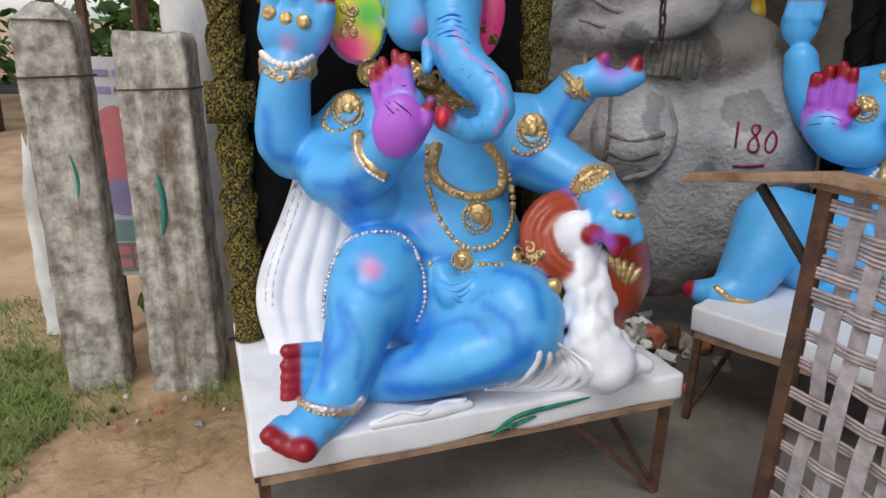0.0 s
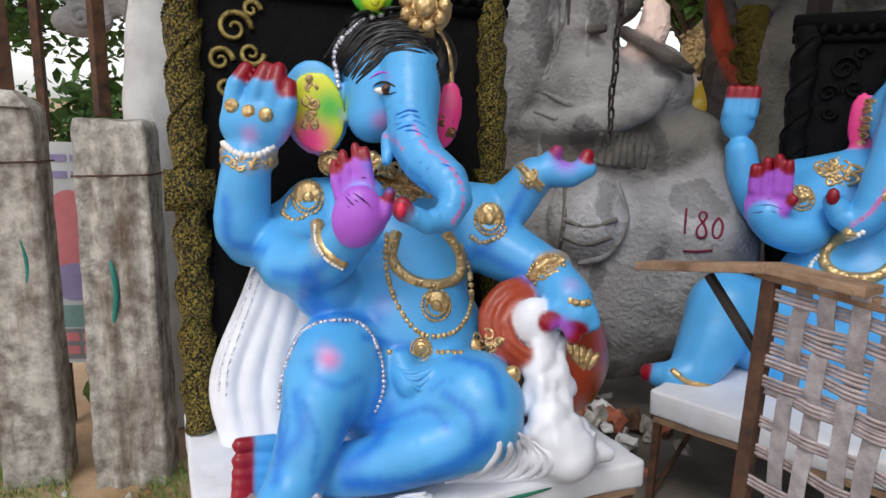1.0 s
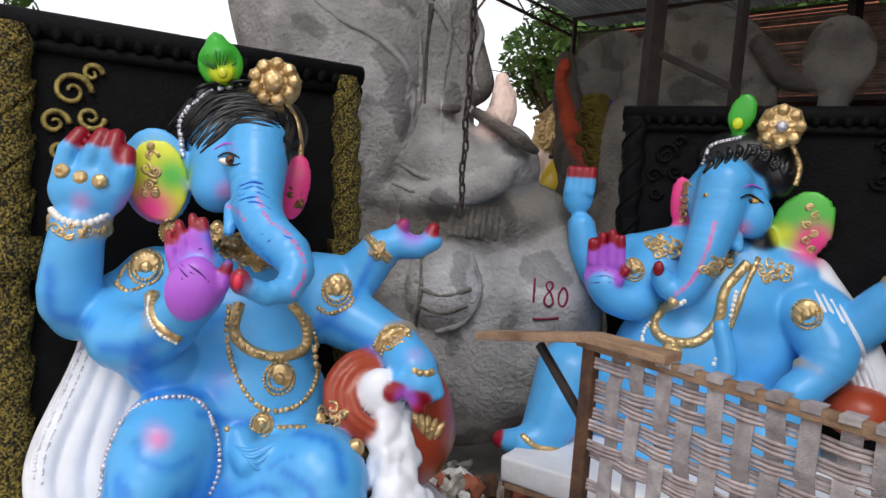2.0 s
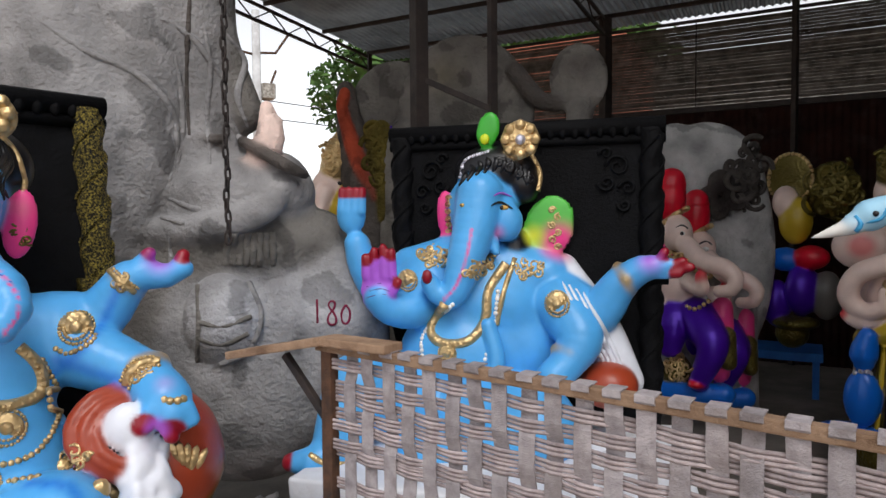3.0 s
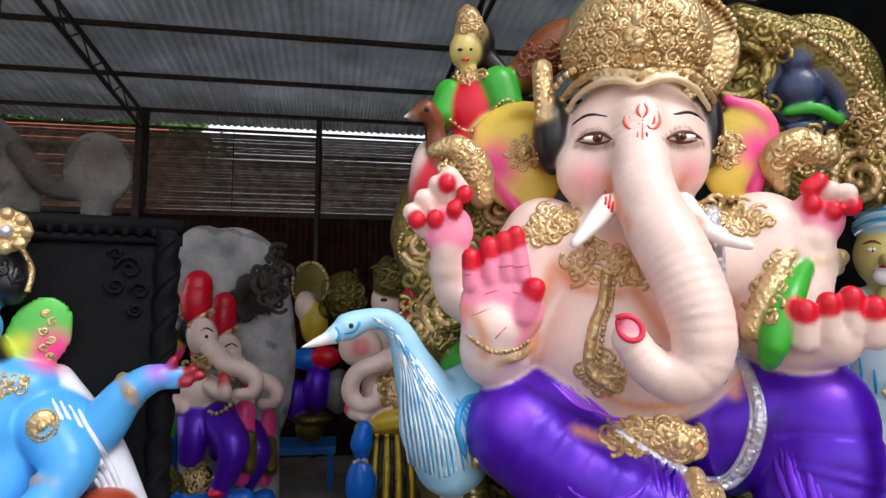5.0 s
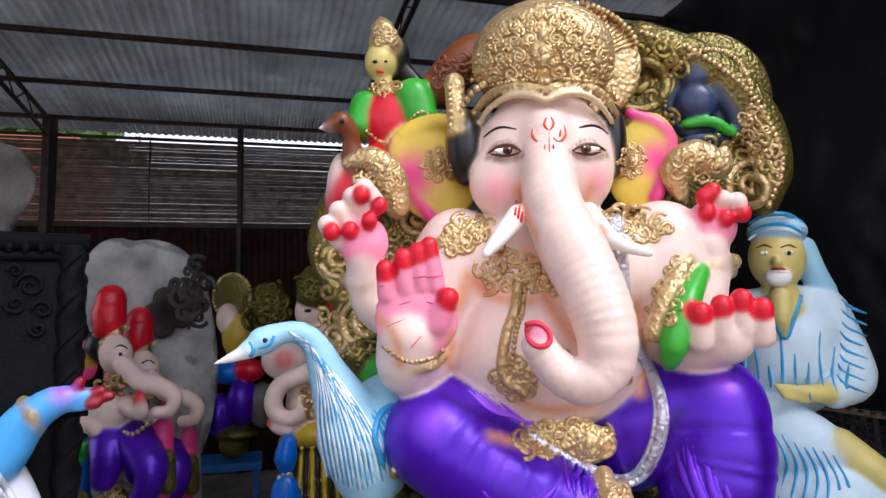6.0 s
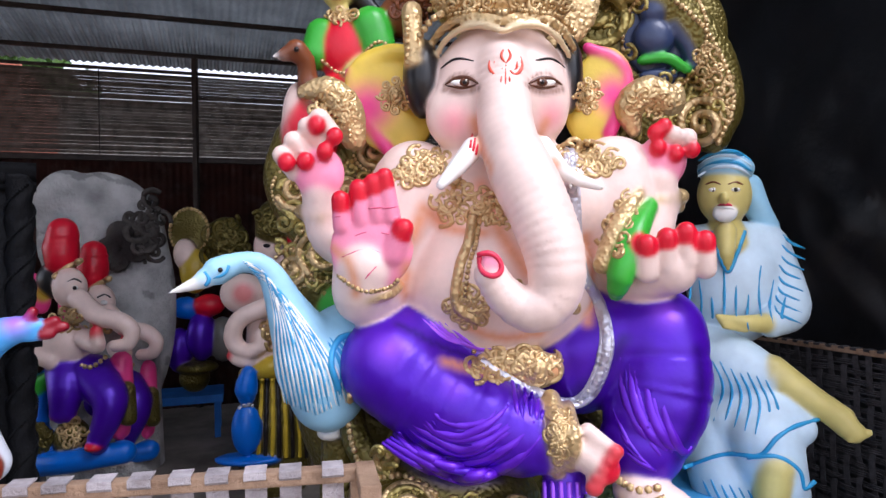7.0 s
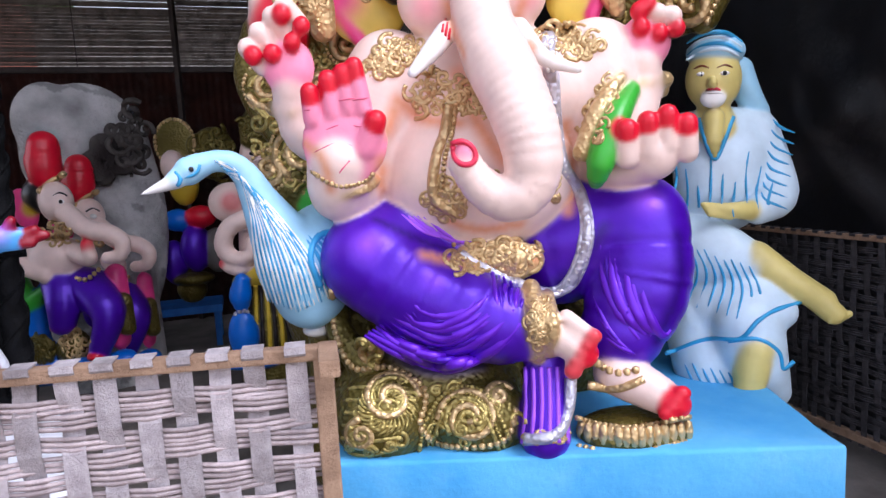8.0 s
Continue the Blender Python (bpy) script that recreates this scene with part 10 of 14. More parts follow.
s.cord((0.14, 0.096, 1.052), (0.165, 0.062, 1.066), (0.212, 0.033, 1.036), r=0.0056, col=INK, laid=0.003, taper=True)
s.cord((0.139, 0.099, 1.087), (0.166, 0.062, 1.107), (0.213, 0.033, 1.087), r=0.0051, col=VIOLET, laid=0.002, taper=True)
s.bead(0.045, 0.194, 1.055, 0.013, 0.008, 0.009, 0, AMBER, laid=0)
s.bead(0.037, 0.187, 1.055, 0.007, 0.006, 0.008, 0, INK, laid=0.006)
s.line((0.031, 0.095, 0.942), (-0.011, 0.075, 0.82), (-0.057, 0.085, 0.701), (-0.098, 0.119, 0.64), r=0.0124, col=EARPINK, amount=0.9, edge=0.8)
s.spray(0.155, 0.079, 0.928, 0.061, PINK, amount=0.7, edge=1)
s.limb((-0.093, 0.337, 0.091, 0.232), (-0.421, 0.311, 0.258, 0.147), col=SKY, k=0.03)
s.limb((-0.447, 0.307, 0.251, 0.141), (-0.516, 0.257, 0.125, 0.123), (-0.584, 0.233, 0.01, 0.094), col=SKY, k=0.03)
s.limb((-0.592, 0.213, 0.007, 0.084), (-0.687, 0.217, 0.001, 0.061), (-0.756, 0.25, 0.001, 0.039), col=SKY, k=0.02)
s.spray(-0.778, 0.257, 0.005, 0.056, NAIL, edge=0.3)
s.limb((0.061, 0.2, 0.039, 0.258), (0.171, -0.16, 0.1, 0.192), (-0.005, -0.077, -0.025, 0.165), (-0.218, 0.109, -0.071, 0.142), col=SKY, k=0.03)
s.cord((-0.694, 0.197, 0.037), (-0.646, 0.154, 0.005), (-0.537, 0.125, -0.007), r=0.0129, col=GOLD)
s.limb((-0.453, 0.247, -0.12, 0.093), (-0.078, -0.017, -0.166, 0.142), (0.449, -0.213, -0.15, 0.177), col=CHALK, k=0.03)
tagged(s.fire("elephant_headed_statue", ENAMEL, 0.004), "sky blue elephant-headed statue with raised violet palm, behind the cot", "statue", "blue seated statues")

s = Clay((2.5, 0.85, 0.5), (-0.245, -0.461, -0.311), (0.566, 0.263, 1.08), 0.009, -77.6, (-2.092, -1.091, 1.006))
s.limb((-0.209, 0.228, 0.923, 0.005), (-0.18, 0.186, 0.939, 0.017), (-0.15, 0.139, 0.96, 0.028), col=EYEWHITE, k=0.004)
s.limb((-0.15, 0.139, 0.967, 0.03), (-0.123, 0.108, 0.988, 0.047), (-0.091, 0.054, 1.013, 0.036), (-0.058, -0.001, 1.011, 0.038), (-0.019, -0.036, 0.964, 0.046), (0.02, -0.064, 0.865, 0.067), (0.073, -0.11, 0.721, 0.11), (0.112, -0.138, 0.616, 0.133), (0.148, -0.155, 0.518, 0.119), col=SWAN, k=0.01)
s.limb((0.12, -0.131, 0.654, 0.142), (0.283, -0.223, 0.716, 0.15), (0.402, -0.297, 0.68, 0.134), col=SWAN, k=0.03)
s.ball(0.168, -0.152, 0.514, 0.128, 0.1, 0.095, 0, SWAN, k=0.03)
s.limb((0.273, -0.151, 0.374, 0.064), (0.279, -0.154, 0.073, 0.086), (0.266, -0.169, -0.175, 0.106), col=OLDGOLD, k=0.01)
s.ball(0.191, -0.151, 0.385, 0.05, 0.06, 0.029, 0, EYEWHITE, k=0.006)
s.bead(-0.157, 0.077, 0.992, 0.009, 0.008, 0.009, 0, INK, laid=0)
s.cord((-0.168, 0.127, 0.986), (-0.164, 0.11, 0.963), (-0.167, 0.125, 0.942), r=0.0074, col=SWANBLUE, laid=0.001)
s.cord((-0.124, 0.065, 1.006), (-0.135, 0.074, 0.977), (-0.152, 0.105, 0.967), r=0.0056, col=SWANBLUE, laid=0.001)
s.cord((-0.096, 0.03, 1.02), (-0.053, -0.022, 0.982), (-0.007, -0.036, 0.845), (0.015, -0.028, 0.684), (0.042, -0.043, 0.522), r=0.0060, col=EYEWHITE, laid=-0.001, taper=True)
s.cord((-0.095, 0.028, 1.018), (-0.053, -0.023, 0.979), (-0.006, -0.039, 0.843), (0.017, -0.036, 0.683), (0.043, -0.051, 0.518), r=0.0060, col=SWANBLUE, laid=-0.001, taper=True)
s.cord((-0.095, 0.026, 1.015), (-0.052, -0.025, 0.977), (-0.005, -0.043, 0.842), (0.018, -0.043, 0.681), (0.045, -0.059, 0.515), r=0.0060, col=EYEWHITE, laid=-0.001, taper=True)
s.cord((-0.095, 0.024, 1.013), (-0.052, -0.026, 0.975), (-0.004, -0.047, 0.841), (0.02, -0.051, 0.68), (0.047, -0.067, 0.511), r=0.0060, col=SWANBLUE, laid=-0.001, taper=True)
s.cord((-0.094, 0.022, 1.011), (-0.052, -0.028, 0.973), (-0.003, -0.051, 0.839), (0.022, -0.058, 0.679), (0.049, -0.075, 0.507), r=0.0060, col=EYEWHITE, laid=-0.001, taper=True)
s.cord((-0.094, 0.02, 1.009), (-0.051, -0.03, 0.971), (-0.002, -0.055, 0.838), (0.023, -0.066, 0.677), (0.051, -0.083, 0.504), r=0.0060, col=SWANBLUE, laid=-0.001, taper=True)
s.cord((-0.093, 0.018, 1.006), (-0.051, -0.031, 0.968), (-0.002, -0.058, 0.836), (0.025, -0.073, 0.676), (0.053, -0.091, 0.5), r=0.0060, col=EYEWHITE, laid=-0.001, taper=True)
s.cord((-0.093, 0.016, 1.004), (-0.05, -0.033, 0.966), (-0.001, -0.062, 0.835), (0.027, -0.081, 0.675), (0.054, -0.099, 0.497), r=0.0060, col=SWANBLUE, laid=-0.001, taper=True)
s.cord((-0.092, 0.014, 1.002), (-0.05, -0.034, 0.964), (0, -0.066, 0.834), (0.028, -0.088, 0.674), (0.056, -0.107, 0.493), r=0.0060, col=EYEWHITE, laid=-0.001, taper=True)
s.cord((-0.092, 0.012, 0.999), (-0.05, -0.036, 0.962), (0.001, -0.07, 0.832), (0.03, -0.096, 0.672), (0.058, -0.115, 0.49), r=0.0060, col=SWANBLUE, laid=-0.001, taper=True)
s.cord((-0.091, 0.011, 0.997), (-0.049, -0.038, 0.96), (0.002, -0.073, 0.831), (0.032, -0.103, 0.671), (0.06, -0.123, 0.486), r=0.0060, col=EYEWHITE, laid=-0.001, taper=True)
s.cord((-0.091, 0.009, 0.995), (-0.049, -0.039, 0.958), (0.003, -0.077, 0.829), (0.033, -0.11, 0.67), (0.062, -0.131, 0.483), r=0.0060, col=SWANBLUE, laid=-0.001, taper=True)
s.cord((-0.09, 0.007, 0.993), (-0.048, -0.041, 0.955), (0.004, -0.081, 0.828), (0.035, -0.118, 0.669), (0.063, -0.139, 0.479), r=0.0060, col=EYEWHITE, laid=-0.001, taper=True)
s.cord((-0.09, 0.005, 0.99), (-0.048, -0.042, 0.953), (0.004, -0.085, 0.827), (0.037, -0.125, 0.667), (0.065, -0.147, 0.476), r=0.0060, col=SWANBLUE, laid=-0.001, taper=True)
s.cord((-0.089, 0.003, 0.988), (-0.048, -0.044, 0.951), (0.005, -0.089, 0.825), (0.038, -0.133, 0.666), (0.067, -0.155, 0.479), r=0.0060, col=EYEWHITE, laid=-0.001, taper=True)
s.cord((-0.089, 0.001, 0.986), (-0.047, -0.046, 0.949), (0.006, -0.092, 0.824), (0.04, -0.14, 0.665), (0.069, -0.163, 0.482), r=0.0060, col=SWANBLUE, laid=-0.001, taper=True)
s.cord((-0.088, -0.001, 0.983), (-0.047, -0.047, 0.947), (0.007, -0.096, 0.822), (0.042, -0.148, 0.663), (0.071, -0.171, 0.485), r=0.0060, col=EYEWHITE, laid=-0.001, taper=True)
s.cord((-0.088, -0.003, 0.981), (-0.047, -0.049, 0.945), (0.008, -0.1, 0.821), (0.043, -0.155, 0.662), (0.072, -0.179, 0.488), r=0.0060, col=SWANBLUE, laid=-0.001, taper=True)
s.cord((-0.088, -0.005, 0.979), (-0.046, -0.051, 0.942), (0.009, -0.104, 0.82), (0.045, -0.163, 0.661), (0.074, -0.188, 0.492), r=0.0060, col=EYEWHITE, laid=-0.001, taper=True)
s.cord((-0.087, -0.007, 0.977), (-0.046, -0.052, 0.94), (0.01, -0.108, 0.818), (0.047, -0.17, 0.66), (0.076, -0.196, 0.495), r=0.0060, col=SWANBLUE, laid=-0.001, taper=True)
s.cord((-0.087, -0.009, 0.974), (-0.045, -0.054, 0.938), (0.01, -0.111, 0.817), (0.048, -0.178, 0.658), (0.077, -0.204, 0.498), r=0.0060, col=EYEWHITE, laid=-0.001, taper=True)
s.cord((-0.086, -0.011, 0.972), (-0.045, -0.055, 0.936), (0.011, -0.115, 0.816), (0.05, -0.185, 0.657), (0.079, -0.212, 0.501), r=0.0060, col=SWANBLUE, laid=-0.001, taper=True)
s.cord((-0.086, -0.013, 0.97), (-0.045, -0.057, 0.934), (0.012, -0.119, 0.814), (0.052, -0.193, 0.656), (0.081, -0.22, 0.504), r=0.0060, col=EYEWHITE, laid=-0.001, taper=True)
s.cord((-0.085, -0.014, 0.968), (-0.044, -0.059, 0.932), (0.013, -0.123, 0.813), (0.053, -0.2, 0.655), (0.083, -0.229, 0.507), r=0.0060, col=SWANBLUE, laid=-0.001, taper=True)
s.cord((-0.085, -0.016, 0.965), (-0.044, -0.06, 0.929), (0.014, -0.126, 0.811), (0.055, -0.207, 0.653), (0.084, -0.237, 0.51), r=0.0060, col=EYEWHITE, laid=-0.001, taper=True)
s.cord((-0.084, -0.018, 0.963), (-0.043, -0.062, 0.927), (0.015, -0.13, 0.81), (0.057, -0.215, 0.652), (0.086, -0.245, 0.513), r=0.0060, col=SWANBLUE, laid=-0.001, taper=True)
s.cord((-0.084, -0.02, 0.961), (-0.043, -0.063, 0.925), (0.016, -0.134, 0.809), (0.058, -0.222, 0.651), (0.088, -0.253, 0.517), r=0.0060, col=EYEWHITE, laid=-0.001, taper=True)
s.cord((0.126, -0.163, 0.735), (0.137, -0.21, 0.653), (0.139, -0.207, 0.531), r=0.0081, col=SWANBLUE, laid=-0.001, taper=True)
s.cord((0.129, -0.179, 0.738), (0.142, -0.23, 0.652), (0.142, -0.221, 0.539), r=0.0081, col=SWANBLUE, laid=-0.001, taper=True)
s.cord((0.132, -0.195, 0.742), (0.146, -0.25, 0.652), (0.145, -0.235, 0.547), r=0.0081, col=SWANBLUE, laid=-0.001, taper=True)
s.cord((0.136, -0.211, 0.746), (0.151, -0.27, 0.651), (0.148, -0.249, 0.554), r=0.0081, col=SWANBLUE, laid=-0.001, taper=True)
s.cord((0.139, -0.227, 0.75), (0.155, -0.289, 0.651), (0.151, -0.263, 0.562), r=0.0081, col=SWANBLUE, laid=-0.001, taper=True)
s.cord((0.143, -0.243, 0.753), (0.159, -0.309, 0.65), (0.154, -0.277, 0.57), r=0.0081, col=SWANBLUE, laid=-0.001, taper=True)
s.cord((0.23, -0.265, 0.743), (0.155, -0.205, 0.731), (0.112, -0.188, 0.656), (0.12, -0.215, 0.555), r=0.0126, col=SWANBLUE, laid=0)
tagged(s.fire("bird_statue", ENAMEL, 0.004), "pale blue long-necked bird statue with painted feathers", "statue")

s = Clay((3.3, -0.8, 0.5), (-0.208, -0.577, -0.278), (0.693, 0.279, 1.546), 0.009, -77.6, (-2.892, 0.559, 1.006))
s.ball(0.289, -0.052, 1.275, 0.118, 0.1, 0.138, 0, SKIN, k=0.02)
s.ball(0.31, -0.065, 1.392, 0.124, 0.11, 0.072, 0, SWAN, k=0.01)
s.cord((0.178, 0.074, 1.352), (0.149, 0.017, 1.38), (0.169, -0.074, 1.383), (0.228, -0.155, 1.347), r=0.0100, col=ROBE, laid=-0.001, taper=True)
s.cord((0.178, 0.073, 1.375), (0.149, 0.017, 1.403), (0.169, -0.075, 1.405), (0.228, -0.155, 1.369), r=0.0100, col=ROBEBLUE, laid=-0.001, taper=True)
s.cord((0.177, 0.073, 1.397), (0.148, 0.016, 1.425), (0.168, -0.075, 1.427), (0.228, -0.156, 1.392), r=0.0100, col=ROBE, laid=-0.001, taper=True)
s.cord((0.177, 0.072, 1.42), (0.148, 0.015, 1.447), (0.168, -0.076, 1.45), (0.227, -0.157, 1.414), r=0.0100, col=ROBEBLUE, laid=-0.001, taper=True)
s.limb((0.387, -0.178, 1.318, 0.058), (0.397, -0.213, 1.212, 0.058), (0.42, -0.265, 1.133, 0.047), col=SWAN, k=0.01)
s.ball(0.205, -0.036, 1.185, 0.055, 0.03, 0.04, 0, EYEWHITE, k=0.008)
s.ball(0.171, -0.027, 1.248, 0.02, 0.03, 0.03, 0, SKIN, k=0.008)
s.bead(0.171, 0.016, 1.289, 0.022, 0.01, 0.01, 0, EYEWHITE, laid=0)
s.bead(0.161, 0.018, 1.288, 0.01, 0.008, 0.01, 0, INK, laid=0.004)
s.cord((0.164, 0.049, 1.312), (0.16, 0.017, 1.323), (0.178, -0.016, 1.311), r=0.0054, col=BROWN, laid=0.001, taper=True)
s.bead(0.193, -0.081, 1.287, 0.022, 0.01, 0.01, 0, EYEWHITE, laid=0)
s.bead(0.182, -0.079, 1.286, 0.01, 0.008, 0.01, 0, INK, laid=0.004)
s.cord((0.185, -0.048, 1.31), (0.181, -0.079, 1.32), (0.199, -0.113, 1.308), r=0.0054, col=BROWN, laid=0.001, taper=True)
s.cord((0.166, 0, 1.219), (0.161, -0.027, 1.225), (0.18, -0.062, 1.217), r=0.0074, col=LIP, laid=0.001, taper=True)
s.cord((0.164, 0.01, 1.202), (0.162, -0.029, 1.21), (0.182, -0.071, 1.2), r=0.0074, col=EYEWHITE, laid=0.002, taper=True)
s.limb((0.312, -0.056, 1.148, 0.067), (0.315, -0.058, 1.058, 0.093), col=SKIN, k=0.02)
s.ball(0.38, -0.107, 0.874, 0.225, 0.15, 0.283, 0, ROBE, k=0.02)
s.limb((0.34, 0.059, 1.061, 0.084), (0.371, -0.082, 1.063, 0.094), (0.408, -0.248, 1.054, 0.084), col=ROBE, k=0.02)
s.limb((0.239, -0.043, 1.107, 0.045), (0.208, -0.036, 1.006, 0.035), (0.21, -0.04, 0.944, 0.012), col=SKIN, k=0.004)
s.cord((0.225, 0.021, 1.108), (0.191, -0.003, 1.007), (0.19, -0.038, 0.927), (0.208, -0.08, 1.005), (0.257, -0.126, 1.105), r=0.0101, col=ROBEBLUE, laid=0.001)
s.limb((0.412, -0.265, 1.028, 0.089), (0.375, -0.317, 0.845, 0.088), (0.314, -0.312, 0.747, 0.086), (0.233, -0.218, 0.7, 0.064), col=ROBE, k=0.02)
s.limb((0.222, -0.215, 0.701, 0.044), (0.15, -0.119, 0.708, 0.036), (0.105, -0.009, 0.73, 0.014), col=SKIN, k=0.01)
s.limb((0.134, -0.093, 0.724, 0.014), (0.086, 0.028, 0.743, 0.012), col=SKIN, k=0.004)
s.limb((0.134, -0.093, 0.71, 0.014), (0.089, 0.019, 0.729, 0.012), col=SKIN, k=0.004)
s.limb((0.134, -0.092, 0.695, 0.014), (0.091, 0.01, 0.714, 0.012), col=SKIN, k=0.004)
s.limb((0.134, -0.092, 0.681, 0.014), (0.093, 0.001, 0.7, 0.012), col=SKIN, k=0.004)
s.cord((0.337, -0.302, 1.089), (0.291, -0.323, 1.05), (0.327, -0.39, 1.023), r=0.0066, col=ROBEBLUE, laid=0, taper=True)
s.cord((0.336, -0.296, 1.044), (0.29, -0.315, 1.005), (0.327, -0.387, 0.975), r=0.0066, col=ROBEBLUE, laid=0, taper=True)
s.cord((0.336, -0.29, 0.998), (0.289, -0.306, 0.96), (0.327, -0.383, 0.927), r=0.0066, col=ROBEBLUE, laid=0, taper=True)
s.cord((0.335, -0.284, 0.952), (0.288, -0.298, 0.915), (0.327, -0.379, 0.88), r=0.0066, col=ROBEBLUE, laid=0, taper=True)
s.cord((0.335, -0.278, 0.906), (0.287, -0.289, 0.87), (0.327, -0.376, 0.832), r=0.0066, col=ROBEBLUE, laid=0, taper=True)
s.cord((0.334, -0.271, 0.861), (0.286, -0.281, 0.825), (0.327, -0.372, 0.784), r=0.0066, col=ROBEBLUE, laid=0, taper=True)
s.cord((0.334, -0.265, 0.815), (0.285, -0.272, 0.78), (0.327, -0.368, 0.736), r=0.0066, col=ROBEBLUE, laid=0, taper=True)
s.cord((0.333, -0.259, 0.769), (0.284, -0.264, 0.735), (0.327, -0.365, 0.688), r=0.0066, col=ROBEBLUE, laid=0, taper=True)
s.cord((0.172, 0.135, 0.96), (0.155, 0.124, 0.861), (0.153, 0.144, 0.738), r=0.0065, col=ROBEBLUE, laid=0, taper=True)
s.cord((0.184, 0.083, 0.894), (0.167, 0.077, 0.791), (0.166, 0.092, 0.677), r=0.0065, col=ROBEBLUE, laid=0, taper=True)
s.cord((0.197, 0.031, 0.828), (0.178, 0.031, 0.721), (0.177, 0.037, 0.736), r=0.0065, col=ROBEBLUE, laid=0, taper=True)
s.cord((0.207, -0.025, 0.956), (0.187, -0.021, 0.858), (0.189, -0.014, 0.675), r=0.0065, col=ROBEBLUE, laid=0, taper=True)
s.cord((0.219, -0.077, 0.891), (0.199, -0.068, 0.788), (0.2, -0.069, 0.733), r=0.0065, col=ROBEBLUE, laid=0, taper=True)
s.cord((0.232, -0.129, 0.825), (0.21, -0.114, 0.717), (0.212, -0.12, 0.673), r=0.0065, col=ROBEBLUE, laid=0, taper=True)
s.cord((0.242, -0.186, 0.953), (0.219, -0.166, 0.855), (0.223, -0.175, 0.731), r=0.0065, col=ROBEBLUE, laid=0, taper=True)
s.cord((0.255, -0.238, 0.887), (0.231, -0.213, 0.784), (0.236, -0.227, 0.67), r=0.0065, col=ROBEBLUE, laid=0, taper=True)
s.cord((0.267, -0.29, 0.821), (0.242, -0.259, 0.714), (0.247, -0.281, 0.728), r=0.0065, col=ROBEBLUE, laid=0, taper=True)
s.limb((0.296, 0.069, 0.519, 0.18), (0.198, -0.044, 0.511, 0.143), (0.144, -0.167, 0.478, 0.091), col=ROBE, k=0.02)
s.limb((0.127, -0.185, 0.501, 0.076), (0.096, -0.315, 0.403, 0.063), (0.105, -0.442, 0.323, 0.051), col=SKIN, k=0.01)
s.limb((0.1, -0.42, 0.328, 0.051), (0.093, -0.478, 0.27, 0.046), (0.101, -0.512, 0.262, 0.023), col=SKIN, k=0.01)
s.limb((0.088, -0.456, 0.286, 0.021), (0.069, -0.458, 0.246, 0.016), col=SKIN, k=0.004)
s.limb((0.091, -0.469, 0.279, 0.021), (0.073, -0.476, 0.252, 0.016), col=SKIN, k=0.004)
s.limb((0.094, -0.483, 0.272, 0.021), (0.077, -0.494, 0.259, 0.016), col=SKIN, k=0.004)
s.limb((0.097, -0.496, 0.265, 0.021), (0.08, -0.513, 0.265, 0.016), col=SKIN, k=0.004)
s.limb((0.1, -0.509, 0.257, 0.021), (0.084, -0.531, 0.271, 0.016), col=SKIN, k=0.004)
s.limb((0.232, -0.029, 0.255, 0.187), (0.135, -0.15, 0.337, 0.126), (0.072, -0.263, 0.284, 0.075), col=ROBE, k=0.02)
s.limb((0.08, -0.138, 0.239, 0.148), (0.069, -0.169, 0.095, 0.129), (0.131, -0.257, -0.072, 0.073), col=ROBE, k=0.02)
s.limb((0.212, 0.022, 0.183, 0.152), (0.146, -0.013, -0.005, 0.149), (0.122, -0.077, -0.149, 0.099), col=ROBE, k=0.03)
s.limb((-0.012, -0.15, 0.143, 0.079), (-0.037, -0.123, -0.017, 0.06), (-0.071, -0.109, -0.101, 0.055), col=SKIN, k=0.01)
s.limb((-0.095, -0.096, -0.104, 0.05), (-0.133, -0.134, -0.147, 0.045), (-0.149, -0.167, -0.167, 0.027), col=SKIN, k=0.01)
s.cord((0.032, 0.187, 0.116), (0.014, 0.03, 0.183), (-0.018, -0.095, 0.192), (-0.016, -0.16, 0.262), (-0.016, -0.224, 0.309), (0.01, -0.325, 0.337), r=0.0097, col=ROBEBLUE, laid=0)
s.cord((-0.009, -0.054, 0.177), (-0.025, -0.158, 0.194), (-0.012, -0.246, 0.132), (0.003, -0.261, 0.056), (0.017, -0.307, 0.088), r=0.0093, col=ROBEBLUE, laid=0)
s.cord((0.152, 0.086, 0.575), (0.105, 0.048, 0.457), (0.055, 0.102, 0.32), r=0.0064, col=ROBEBLUE, laid=0, taper=True)
s.cord((0.158, 0.048, 0.558), (0.111, 0.01, 0.44), (0.063, 0.06, 0.306), r=0.0064, col=ROBEBLUE, laid=0, taper=True)
s.cord((0.165, 0.01, 0.541), (0.118, -0.027, 0.424), (0.071, 0.018, 0.291), r=0.0064, col=ROBEBLUE, laid=0, taper=True)
s.cord((0.172, -0.028, 0.524), (0.124, -0.064, 0.407), (0.079, -0.024, 0.277), r=0.0064, col=ROBEBLUE, laid=0, taper=True)
s.cord((0.178, -0.066, 0.507), (0.131, -0.102, 0.391), (0.087, -0.066, 0.263), r=0.0064, col=ROBEBLUE, laid=0, taper=True)
s.cord((0.185, -0.104, 0.491), (0.137, -0.139, 0.374), (0.094, -0.108, 0.248), r=0.0064, col=ROBEBLUE, laid=0, taper=True)
s.cord((0.191, -0.142, 0.474), (0.144, -0.177, 0.358), (0.102, -0.149, 0.234), r=0.0064, col=ROBEBLUE, laid=0, taper=True)
s.cord((0.198, -0.18, 0.457), (0.15, -0.214, 0.341), (0.11, -0.191, 0.22), r=0.0064, col=ROBEBLUE, laid=0, taper=True)
